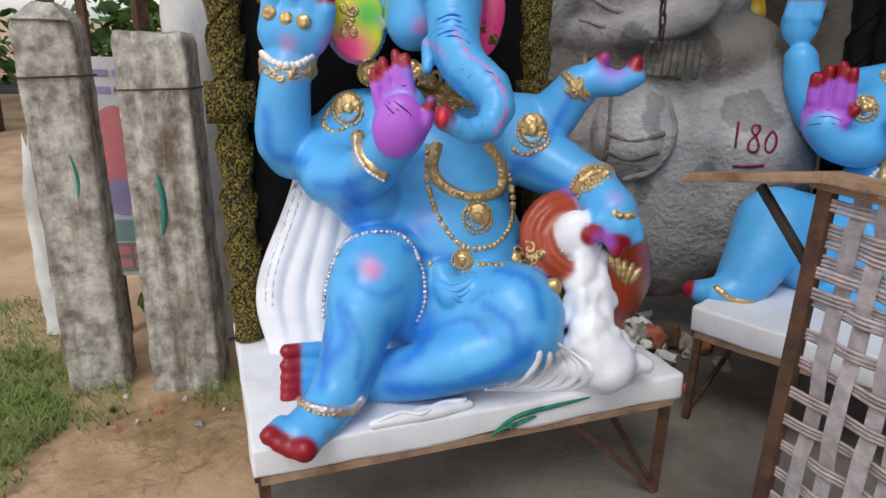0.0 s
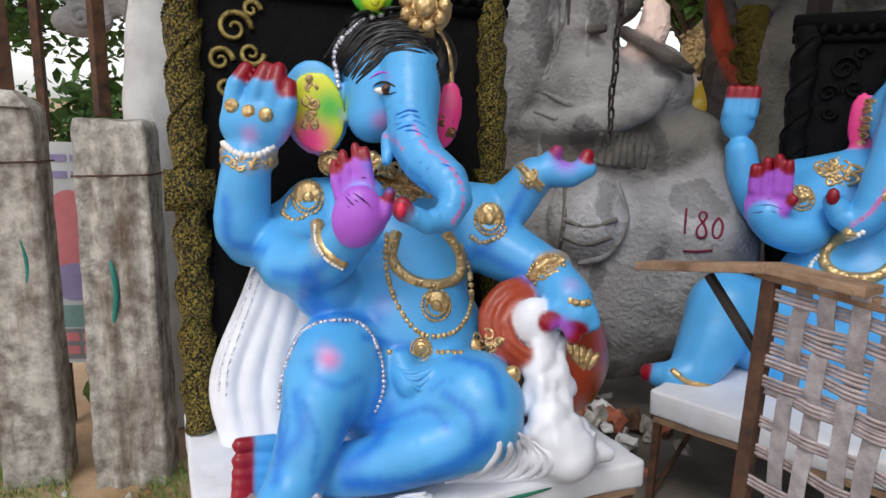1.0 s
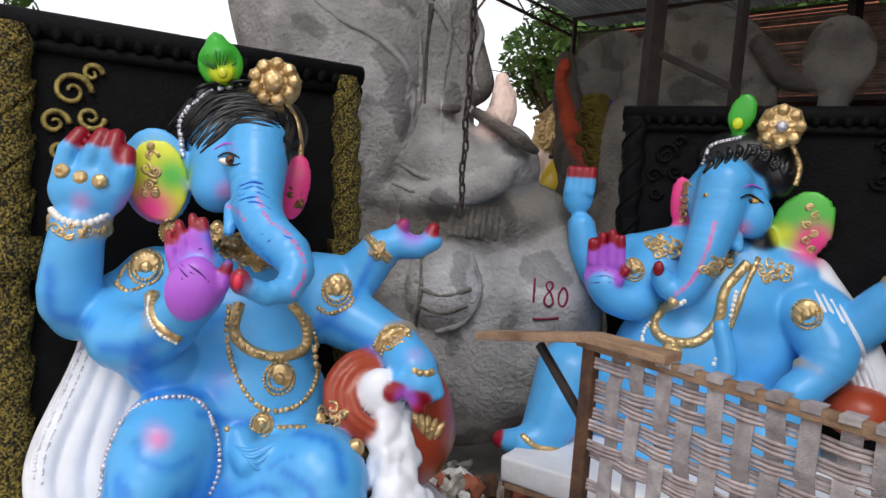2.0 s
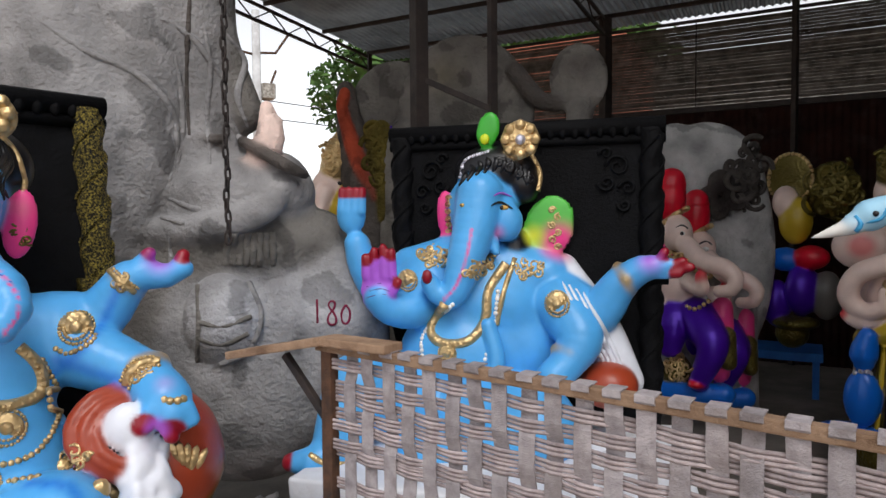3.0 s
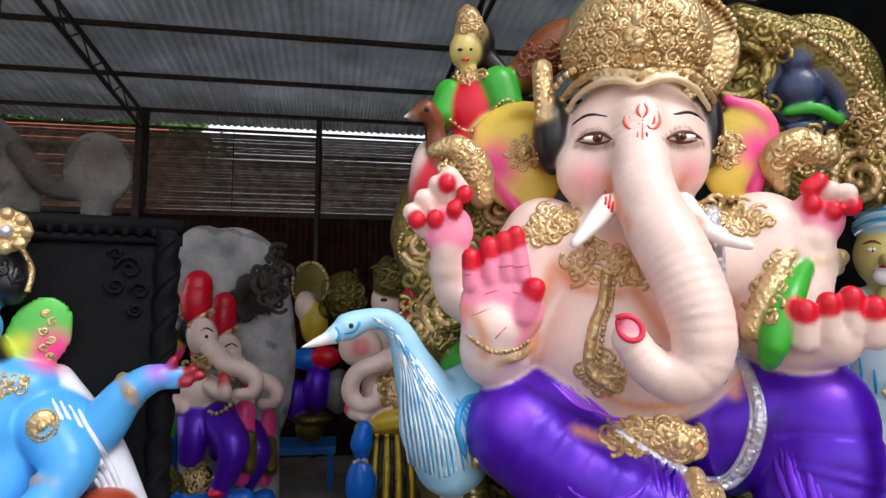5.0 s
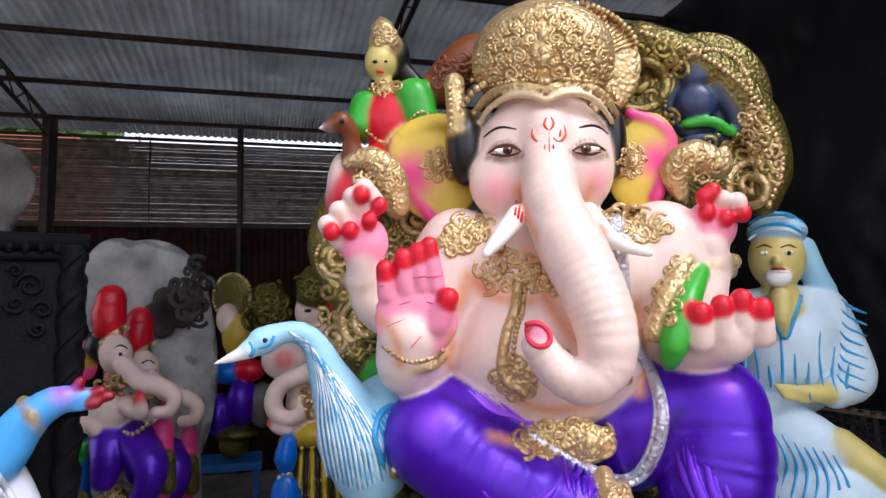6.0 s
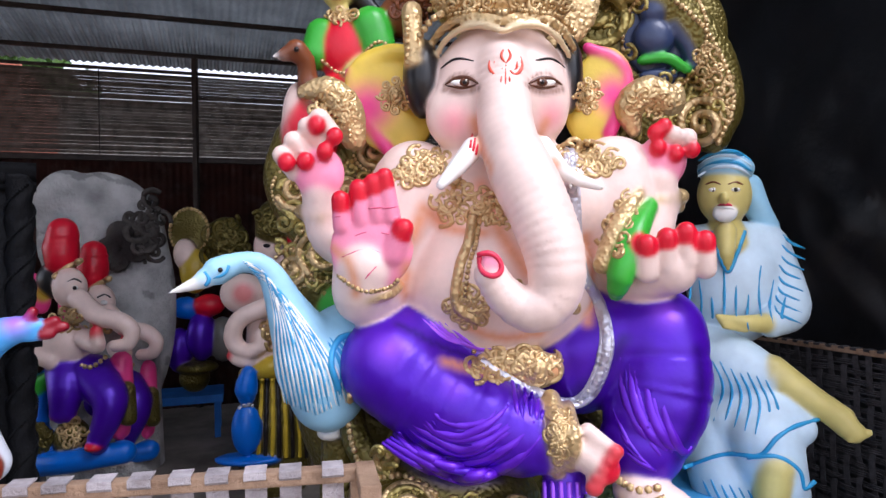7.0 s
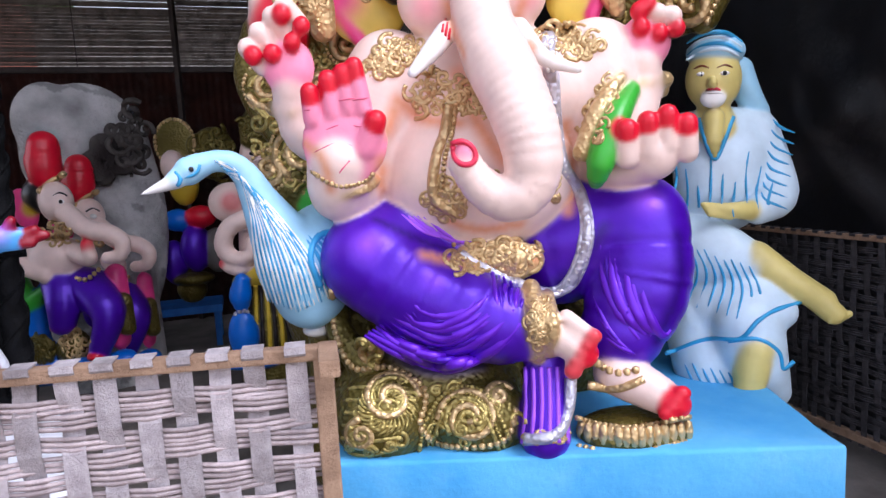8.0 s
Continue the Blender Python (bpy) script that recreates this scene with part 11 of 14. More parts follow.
s.cord((0.084, 0.112, 0.064), (0.062, 0.07, -0.029), (0.069, -0.022, -0.144), r=0.0074, col=ROBEBLUE, laid=0, taper=True)
s.cord((0.091, 0.074, 0.052), (0.069, 0.037, -0.031), (0.073, -0.041, -0.145), r=0.0074, col=ROBEBLUE, laid=0, taper=True)
s.cord((0.098, 0.036, 0.04), (0.076, 0.004, -0.033), (0.077, -0.06, -0.146), r=0.0074, col=ROBEBLUE, laid=0, taper=True)
s.cord((0.106, -0.002, 0.028), (0.084, -0.03, -0.035), (0.081, -0.079, -0.147), r=0.0074, col=ROBEBLUE, laid=0, taper=True)
s.cord((0.113, -0.04, 0.016), (0.091, -0.063, -0.037), (0.086, -0.098, -0.148), r=0.0074, col=ROBEBLUE, laid=0, taper=True)
s.cord((0.12, -0.078, 0.004), (0.098, -0.096, -0.039), (0.09, -0.117, -0.149), r=0.0074, col=ROBEBLUE, laid=0, taper=True)
tagged(s.fire("seated_man_statue", ENAMEL, 0.004), "painted plaster statue of a seated bearded man in white robe", "statue")

s = Clay((3.1, 0.3, 0.5), (-0.476, -1.233, -0.222), (0.699, 0.87, 2.396), 0.012, -76.5, (-2.688, -0.525, 1.029))
s.limb((0.175, -0.615, 2.215, 0.083), (0.24, -0.848, 2.099, 0.098), (0.285, -1.049, 1.88, 0.102), (0.289, -1.116, 1.653, 0.087), (0.269, -1.071, 1.506, 0.072), col=OLDGOLD, k=0.02)
s.ball(0.309, -0.871, 1.955, 0.299, 0.06, 0.324, 25, OLDGOLD, k=0.02)
s.ball(0.296, -0.909, 1.596, 0.245, 0.06, 0.171, 0, OLDGOLD, k=0.02)
s.ball(0.271, -0.672, 1.836, 0.224, 0.06, 0.398, 0, OLDGOLD, k=0.02)
s.ball(0.242, -0.886, 1.937, 0.185, 0.03, 0.209, -25, BLUEGREY, k=0.004)
s.ball(0.181, -0.835, 2.028, 0.058, 0.04, 0.053, 0, BLUEGREY, k=0.01)
s.ball(0.189, -0.835, 1.921, 0.086, 0.05, 0.081, 0, BLUEGREY, k=0.01)
s.limb((0.205, -0.918, 1.966, 0.036), (0.215, -0.971, 1.878, 0.031), (0.226, -0.991, 1.806, 0.029), col=BLUEGREY, k=0.01)
s.limb((0.174, -0.783, 1.826, 0.020), (0.177, -0.886, 1.829, 0.024), (0.21, -0.966, 1.782, 0.020), col=LEAFGREEN, k=0.006)
s.ball(0.196, -0.85, 1.762, 0.086, 0.03, 0.029, 0, BLUEGREY, k=0.01)
s.beads((0.275, -1.053, 1.882), (0.274, -1.027, 1.819), (0.269, -0.987, 1.768), (0.26, -0.938, 1.732), (0.249, -0.883, 1.717), (0.235, -0.829, 1.723), (0.221, -0.78, 1.749), (0.208, -0.741, 1.794), (0.198, -0.717, 1.852), (0.19, -0.709, 1.919), (0.187, -0.718, 1.986), (0.188, -0.743, 2.049), (0.193, -0.783, 2.1), (0.202, -0.833, 2.136), (0.214, -0.887, 2.151), (0.227, -0.942, 2.145), (0.241, -0.991, 2.119), (0.254, -1.029, 2.074), (0.265, -1.054, 2.016), (0.272, -1.062, 1.949), (0.275, -1.052, 1.882), r=0.0121, col=GOLD, gap=1.9)
s.beads((0.155, -0.628, 2.242), (0.205, -0.847, 2.143), (0.251, -1.059, 1.942), (0.277, -1.159, 1.671), (0.256, -1.088, 1.467), r=0.0146, col=GOLD, gap=1.9)
s.carve(0.252, -0.964, 1.657, 0.144, 0.12, 15, GILTLEAF, 0.0120, seed=80)
s.carve(0.191, -0.681, 2.087, 0.122, 0.146, 13, GILTLEAF, 0.0122, seed=81, roll=30)
s.carve(0.23, -0.711, 1.697, 0.098, 0.195, 12, GILTLEAF, 0.0122, seed=82)
s.carve(0.273, -1.085, 1.749, 0.063, 0.168, 18, GOLD, 0.0096, seed=83, roll=-20)
s.curl(0.233, -1.023, 1.551, 0.109, GOLD, 0.0190, start=60, turns=1.7, laid=0.01)
s.curl(0.16, -0.618, 2.033, 0.145, GILTLEAF, 0.0218, start=200, turns=1.4, laid=0.01)
s.limb((-0.049, -0.729, 1.497, 0.031), (-0.06, -0.711, 1.585, 0.057), (-0.046, -0.788, 1.637, 0.066), (-0.023, -0.872, 1.598, 0.053), (-0.022, -0.896, 1.656, 0.022), col=GOLD, k=0.01)
s.carve(-0.095, -0.781, 1.589, 0.086, 0.052, 14, GOLD, 0.0086, seed=84)
s.limb((-0.4, 0.48, 1.648, 0.03), (-0.381, 0.396, 1.657, 0.052), (-0.358, 0.326, 1.58, 0.06), (-0.345, 0.31, 1.472, 0.047), col=GOLD, k=0.01)
s.carve(-0.406, 0.36, 1.572, 0.084, 0.076, 20, GOLD, 0.0095, seed=85)
s.beads((-0.418, 0.438, 1.615), (-0.417, 0.349, 1.608), (-0.401, 0.311, 1.527), (-0.384, 0.308, 1.445), r=0.0106, col=GOLD)
s.limb((-0.171, 0.646, 1.524, 0.071), (-0.168, 0.688, 1.36, 0.08), (-0.167, 0.614, 1.191, 0.084), (-0.156, 0.52, 1.072, 0.093), (-0.174, 0.564, 0.913, 0.115), col=OLDGOLD, k=0.02)
s.ball(-0.044, 0.329, 1.524, 0.168, 0.06, 0.313, 0, OLDGOLD, k=0.02)
s.ball(-0.115, 0.509, 1.237, 0.142, 0.06, 0.331, 0, OLDGOLD, k=0.02)
s.curl(-0.215, 0.603, 1.304, 0.087, GOLD, 0.0161, turns=1.8, start=555, flip=1, laid=0.004)
s.beads((-0.192, 0.505, 1.301), (-0.191, 0.514, 1.262), (-0.194, 0.538, 1.23), (-0.2, 0.572, 1.209), (-0.209, 0.61, 1.203), (-0.219, 0.648, 1.213), (-0.228, 0.679, 1.238), (-0.235, 0.697, 1.273), (-0.239, 0.701, 1.313), (-0.24, 0.689, 1.351), (-0.236, 0.664, 1.382), (-0.229, 0.629, 1.401), (-0.22, 0.59, 1.404), (-0.211, 0.553, 1.392), (-0.202, 0.524, 1.366), (-0.195, 0.507, 1.33), r=0.0092, col=GOLD, gap=2)
s.curl(-0.173, 0.514, 1.049, 0.106, GOLD, 0.0161, turns=1.8, start=600, flip=-1, laid=0.004)
s.beads((-0.145, 0.397, 1.046), (-0.144, 0.408, 1), (-0.148, 0.436, 0.961), (-0.155, 0.476, 0.937), (-0.165, 0.522, 0.93), (-0.177, 0.567, 0.942), (-0.188, 0.603, 0.971), (-0.197, 0.625, 1.012), (-0.201, 0.629, 1.059), (-0.202, 0.616, 1.105), (-0.198, 0.586, 1.141), (-0.19, 0.544, 1.164), (-0.179, 0.498, 1.168), (-0.168, 0.454, 1.153), (-0.157, 0.42, 1.122), (-0.149, 0.4, 1.079), r=0.0092, col=GOLD, gap=2)
s.curl(-0.198, 0.64, 0.984, 0.069, GOLD, 0.0161, turns=1.8, start=545, flip=1, laid=0.004)
s.beads((-0.178, 0.559, 0.981), (-0.178, 0.567, 0.949), (-0.18, 0.586, 0.923), (-0.185, 0.614, 0.906), (-0.192, 0.646, 0.901), (-0.2, 0.676, 0.909), (-0.208, 0.701, 0.929), (-0.214, 0.717, 0.958), (-0.217, 0.72, 0.991), (-0.218, 0.71, 1.022), (-0.215, 0.689, 1.047), (-0.209, 0.661, 1.063), (-0.202, 0.629, 1.066), (-0.194, 0.599, 1.055), (-0.186, 0.575, 1.034), (-0.181, 0.561, 1.005), r=0.0092, col=GOLD, gap=2)
s.curl(-0.154, 0.294, 1.456, 0.069, GOLD, 0.0161, turns=1.8, start=690, flip=-1, laid=0.004)
s.beads((-0.135, 0.213, 1.454), (-0.134, 0.221, 1.422), (-0.137, 0.241, 1.396), (-0.142, 0.268, 1.379), (-0.149, 0.3, 1.374), (-0.157, 0.331, 1.382), (-0.165, 0.356, 1.402), (-0.171, 0.371, 1.431), (-0.174, 0.374, 1.463), (-0.174, 0.365, 1.495), (-0.171, 0.344, 1.52), (-0.166, 0.315, 1.536), (-0.159, 0.283, 1.539), (-0.15, 0.253, 1.528), (-0.143, 0.229, 1.507), (-0.137, 0.216, 1.477), r=0.0092, col=GOLD, gap=2)
s.curl(-0.17, 0.413, 1.299, 0.06, GOLD, 0.0161, turns=1.8, start=640, flip=1, laid=0.004)
s.beads((-0.153, 0.341, 1.297), (-0.152, 0.348, 1.269), (-0.154, 0.365, 1.245), (-0.159, 0.39, 1.23), (-0.165, 0.418, 1.226), (-0.172, 0.446, 1.233), (-0.179, 0.468, 1.251), (-0.184, 0.481, 1.276), (-0.187, 0.484, 1.305), (-0.187, 0.476, 1.333), (-0.185, 0.457, 1.356), (-0.18, 0.432, 1.369), (-0.173, 0.403, 1.372), (-0.166, 0.377, 1.363), (-0.16, 0.355, 1.344), (-0.155, 0.343, 1.318), r=0.0092, col=GOLD, gap=2)
s.carve(-0.168, 0.539, 1.165, 0.162, 0.301, 26, GILTLEAF, 0.0128, seed=86)
s.carve(-0.101, 0.31, 1.513, 0.118, 0.259, 15, GILTLEAF, 0.0118, seed=87)
s.spray(-0.113, 0.443, 0.77, 0.162, LEAFGREEN, amount=0.9, edge=0.8)
s.ball(-0.189, 0.39, 0.844, 0.135, 0.08, 0.081, 0, LEAFGREEN, k=0.02)
s.limb((-0.102, 0.544, 0.979, 0.142), (-0.068, 0.512, 0.648, 0.189), (0.003, 0.345, 0.267, 0.283), (0.171, -0.102, 0.145, 0.337), (0.333, -0.573, 0.165, 0.294), col=OLDGOLD, k=0.03)
s.limb((-0.33, 0.645, 1.823, 0.007), (-0.309, 0.603, 1.824, 0.018), col=EYEWHITE)
s.limb((-0.31, 0.603, 1.829, 0.027), (-0.291, 0.56, 1.847, 0.045), (-0.261, 0.534, 1.813, 0.037), (-0.237, 0.539, 1.75, 0.041), (-0.203, 0.517, 1.651, 0.07), col=BROWN, k=0.01)
s.ball(-0.2, 0.545, 1.536, 0.111, 0.08, 0.162, 0, RED, k=0.02)
s.ball(-0.196, 0.596, 1.587, 0.07, 0.07, 0.164, 0, CREAM, k=0.02)
s.bead(-0.327, 0.543, 1.839, 0.011, 0.01, 0.011, 0, INK, laid=0)
s.ball(-0.08, 0.427, 1.67, 0.168, 0.12, 0.144, 0, RED, k=0.02)
s.ball(-0.079, 0.429, 1.904, 0.126, 0.09, 0.145, 0, RED, k=0.02)
s.limb((-0.107, 0.527, 1.967, 0.068), (-0.125, 0.547, 1.877, 0.063), col=LEAFGREEN, k=0.01)
s.limb((-0.081, 0.32, 1.991, 0.082), (-0.084, 0.283, 1.888, 0.072), col=LEAFGREEN, k=0.01)
s.limb((-0.103, 0.29, 1.847, 0.047), (-0.141, 0.39, 1.773, 0.038), (-0.136, 0.294, 1.731, 0.033), col=SKIN, k=0.01)
s.ball(-0.097, 0.36, 1.819, 0.072, 0.05, 0.062, 0, SKIN, k=0.01)
s.ball(-0.088, 0.465, 2.162, 0.068, 0.08, 0.083, 0, SKIN, k=0.01)
s.limb((-0.082, 0.458, 2.106, 0.034), (-0.075, 0.451, 2.044, 0.044), col=SKIN, k=0.01)
s.ball(-0.024, 0.439, 2.209, 0.085, 0.08, 0.105, 0, HAIR, k=0.01)
s.limb((-0.012, 0.404, 2.164, 0.045), (0.011, 0.335, 2.087, 0.035), (0.024, 0.288, 2.061, 0.025), col=HAIR, k=0.01)
s.limb((-0.089, 0.442, 2.244, 0.073), (-0.095, 0.449, 2.3, 0.054), (-0.1, 0.452, 2.346, 0.02), col=GOLD, k=0.006)
s.carve(-0.148, 0.425, 2.256, 0.048, 0.043, 10, GOLD, 0.0072, seed=88)
s.carve(-0.13, 0.428, 2.028, 0.057, 0.033, 10, GOLD, 0.0072, seed=89)
s.beads((-0.173, 0.502, 1.835), (-0.166, 0.406, 1.78), (-0.129, 0.293, 1.9), (-0.115, 0.236, 1.898), r=0.0094, col=GOLD)
s.bead(-0.158, 0.463, 2.139, 0.012, 0.008, 0.007, 0, INK, laid=0)
s.bead(-0.148, 0.422, 2.138, 0.012, 0.008, 0.007, 0, INK, laid=0)
s.cord((-0.153, 0.458, 2.096), (-0.159, 0.441, 2.094), (-0.146, 0.428, 2.095), r=0.0059, col=LIP, laid=0)
s.limb((-0.011, 0.226, 2.042, 0.083), (0.009, 0.102, 2.161, 0.098), (0.028, 0.005, 2.207, 0.073), col=BROWN, k=0.02)
s.carve(-0.045, 0.14, 2.082, 0.096, 0.087, 16, BROWN, 0.0096, seed=90)
tagged(s.fire("carved_throne_back", ENAMEL, 0.004), "tall carved old-gold throne back with scrolls and oval medallion", "throne back")

s = Clay((1.6, 3.4, 0), (-1.751, -0.907, 0.118), (0.49, 0.945, 3.801), 0.014, -30.7, (-1.271, -3.455, 1.48))
s.limb((-1.295, 0.49, 3.346, 0.425), (-1.244, 0.365, 2.592, 0.419), (-1.117, 0.207, 2.079, 0.412), (-1.038, 0.081, 1.663, 0.298), (-1.026, 0.003, 1.394, 0.16), col=CEMENTLIGHT, k=0.06)
s.limb((-1.063, 0.225, 3.122, 0.247), (-0.919, 0.054, 2.554, 0.23), (-0.868, -0.055, 2.138, 0.186), (-0.873, -0.127, 1.787, 0.118), (-0.915, -0.117, 1.473, 0.073), col=CEMENTLIGHT, k=0.04)
s.limb((-0.72, 0.094, 3.169, 0.312), (-0.69, 0.048, 2.602, 0.255), (-0.626, 0.03, 2.036, 0.227), (-0.651, 0.023, 1.583, 0.255), col=CEMENTLIGHT, k=0.05)
s.limb((-0.54, 0.045, 3.193, 0.173), (-0.58, -0.019, 2.545, 0.12), (-0.53, -0.048, 2.318, 0.108), (-0.444, -0.079, 2.034, 0.113), col=CEMENT, k=0.03)
s.ball(-0.468, -0.142, 1.622, 0.363, 0.3, 0.195, 0, CEMENTLIGHT, k=0.05)
s.ball(-0.29, -0.304, 1.659, 0.126, 0.16, 0.17, -20, CEMENTLIGHT, k=0.04)
s.limb((-0.826, -0.171, 1.446, 0.068), (-0.637, -0.363, 1.47, 0.072), (-0.432, -0.458, 1.545, 0.062), (-0.37, -0.433, 1.624, 0.052), col=CEMENTLIGHT, k=0.03)
s.limb((-0.793, -0.128, 1.551, 0.059), (-0.604, -0.332, 1.561, 0.057), (-0.441, -0.403, 1.625, 0.047), col=CEMENTLIGHT, k=0.03)
s.limb((-0.432, -0.332, 1.761, 0.064), (-0.376, -0.359, 1.88, 0.069), (-0.385, -0.346, 2.026, 0.032), col=CREAM, k=0.02)
s.limb((-0.375, -0.359, 1.893, 0.037), (-0.342, -0.376, 1.959, 0.024), col=CREAM, k=0.01)
s.limb((-0.499, -0.345, 1.861, 0.026), (-0.359, -0.492, 1.751, 0.031), (-0.256, -0.497, 1.702, 0.021), col=CEMENTDARK, k=0.02)
s.limb((-0.768, 0.08, 1.33, 0.255), (-0.463, -0.158, 1.357, 0.251), (-0.133, -0.294, 1.38, 0.17), col=CEMENT, k=0.05)
s.cord((-0.579, -0.376, 1.439), (-0.599, -0.395, 1.291), r=0.0180, col=CEMENT, laid=-0.004)
s.cord((-0.554, -0.391, 1.438), (-0.572, -0.411, 1.291), r=0.0180, col=CEMENT, laid=-0.004)
s.cord((-0.53, -0.405, 1.438), (-0.546, -0.426, 1.29), r=0.0180, col=CEMENT, laid=-0.004)
s.cord((-0.506, -0.42, 1.438), (-0.519, -0.442, 1.29), r=0.0180, col=CEMENT, laid=-0.004)
s.cord((-0.481, -0.434, 1.438), (-0.493, -0.458, 1.29), r=0.0180, col=CEMENT, laid=-0.004)
s.cord((-0.457, -0.449, 1.437), (-0.467, -0.473, 1.289), r=0.0180, col=CEMENT, laid=-0.004)
s.cord((-0.433, -0.463, 1.437), (-0.44, -0.489, 1.289), r=0.0180, col=CEMENT, laid=-0.004)
s.cord((-0.408, -0.478, 1.437), (-0.414, -0.505, 1.289), r=0.0180, col=CEMENT, laid=-0.004)
s.ball(-0.453, -0.073, 0.835, 0.662, 0.38, 0.662, 0, CEMENTLIGHT, k=0.05)
s.ball(-0.05, -0.367, 0.897, 0.255, 0.25, 0.51, 0, CEMENTLIGHT, k=0.05)
s.ball(-0.773, 0.12, 0.896, 0.374, 0.35, 0.748, 0, CEMENT, k=0.05)
s.ball(-0.617, -0.396, 1.048, 0.179, 0.1, 0.21, 0, CEMENTLIGHT, k=0.02)
s.cord((-0.733, -0.424, 0.974), (-0.642, -0.502, 0.951), (-0.54, -0.537, 0.996), r=0.0125, col=CEMENT, laid=-0.004)
s.cord((-0.727, -0.424, 1.048), (-0.639, -0.5, 1.03), (-0.527, -0.541, 1.071), r=0.0125, col=CEMENT, laid=-0.004)
s.cord((-0.722, -0.395, 1.208), (-0.726, -0.423, 1.073), (-0.732, -0.406, 0.87), r=0.0125, col=CEMENT, laid=-0.003)
s.cord((-0.528, -0.51, 1.219), (-0.485, -0.543, 1.068), (-0.537, -0.52, 0.918), (-0.651, -0.478, 0.861), r=0.0150, col=CEMENTLIGHT, laid=-0.003)
s.spray(-0.568, -0.459, 1.064, 0.304, CHALK, amount=0.5, edge=1)
s.spray(-0.228, -0.543, 1.1, 0.288, CHALK, amount=0.4, edge=1)
s.cord((-0.235, -0.572, 1.129), (-0.236, -0.577, 1.02), r=0.0052, col=SCRAWL, laid=0.004)
s.cord((-0.174, -0.611, 1.074), (-0.194, -0.598, 1.098), (-0.182, -0.604, 1.126), (-0.162, -0.616, 1.118), (-0.167, -0.614, 1.087), (-0.195, -0.6, 1.051), (-0.196, -0.601, 1.015), (-0.174, -0.614, 1.004), (-0.158, -0.623, 1.03), (-0.174, -0.611, 1.074), r=0.0052, col=SCRAWL, laid=0.004)
s.cord((-0.122, -0.64, 1.102), (-0.141, -0.631, 1.071), (-0.138, -0.635, 1.019), (-0.12, -0.646, 1.009), (-0.106, -0.653, 1.045), (-0.109, -0.649, 1.089), (-0.124, -0.639, 1.102), r=0.0052, col=SCRAWL, laid=0.004)
s.cord((-0.234, -0.582, 0.945), (-0.187, -0.609, 0.95), (-0.135, -0.639, 0.962), r=0.0056, col=SCRAWL, laid=0.004)
s.spray(-0.586, -0.211, 2.374, 0.069, CEMENTDARK, amount=0.6, edge=1)
s.spray(-0.478, -0.285, 2.16, 0.088, CEMENTDARK, amount=0.6, edge=1)
s.spray(-0.766, -0.098, 2.482, 0.106, CEMENTDARK, amount=0.6, edge=1)
s.spray(-0.33, -0.394, 1.72, 0.069, CEMENTDARK, amount=0.6, edge=1)
s.spray(-0.519, -0.291, 1.522, 0.088, CEMENTDARK, amount=0.6, edge=1)
s.spray(-0.477, -0.323, 1.389, 0.106, CEMENTDARK, amount=0.6, edge=1)
s.spray(-0.203, -0.487, 1.359, 0.069, CEMENTDARK, amount=0.6, edge=1)
s.spray(-0.081, -0.585, 0.826, 0.088, CEMENTDARK, amount=0.6, edge=1)
s.spray(-0.932, -0.087, 0.675, 0.106, CEMENTDARK, amount=0.6, edge=1)
s.limb((-0.688, -0.151, 1.872, 0.024), (-0.566, -0.246, 1.882, 0.024), col=CEMENTDARK, k=0.02)
s.cord((-0.684, -0.144, 2.535), (-0.707, -0.149, 2.162), (-0.703, -0.164, 1.896), r=0.0133, col=CEMENTDARK, laid=-0.003)
s.cord((-0.802, -0.2, 1.597), (-0.654, -0.2, 1.545), (-0.469, -0.2, 1.573), (-0.329, -0.2, 1.663), (-0.293, -0.2, 1.754), r=0.0234, col=CEMENTLIGHT, laid=-0.006, taper=True)
s.cord((-0.84, -0.2, 1.511), (-0.681, -0.2, 1.476), (-0.471, -0.2, 1.496), (-0.302, -0.2, 1.579), (-0.257, -0.2, 1.665), r=0.0233, col=CEMENTLIGHT, laid=-0.006, taper=True)
s.cord((-0.701, -0.2, 1.677), (-0.548, -0.2, 1.653), (-0.406, -0.2, 1.717), (-0.354, -0.2, 1.788), r=0.0212, col=CEMENTLIGHT, laid=-0.006, taper=True)
s.cord((-1.311, -0.2, 2.347), (-1.128, -0.2, 2.23), (-0.93, -0.2, 2.155), (-0.792, -0.2, 2.016), (-0.767, -0.2, 1.837), (-0.811, -0.2, 1.628), r=0.0188, col=CEMENTLIGHT, laid=-0.006, taper=True)
s.cord((-0.784, -0.2, 2.35), (-0.745, -0.2, 2.123), (-0.741, -0.2, 1.89), (-0.786, -0.2, 1.654), r=0.0155, col=CEMENTLIGHT, laid=-0.006, taper=True)
s.cord((-0.634, -0.2, 2.422), (-0.608, -0.2, 2.216), (-0.628, -0.2, 2.003), (-0.618, -0.2, 1.764), r=0.0159, col=CEMENTLIGHT, laid=-0.006, taper=True)
s.cord((-0.9, -0.2, 2.434), (-0.71, -0.2, 2.36), (-0.587, -0.2, 2.218), (-0.486, -0.2, 2.067), r=0.0177, col=CEMENTLIGHT, laid=-0.006, taper=True)
s.cord((-0.532, -0.2, 2.384), (-0.449, -0.2, 2.26), (-0.485, -0.2, 2.095), (-0.434, -0.2, 1.935), r=0.0215, col=CEMENTLIGHT, laid=-0.006, taper=True)
s.cord((-0.565, -0.2, 2.061), (-0.489, -0.2, 1.905), (-0.404, -0.2, 1.827), r=0.0188, col=CEMENTLIGHT, laid=-0.006, taper=True)
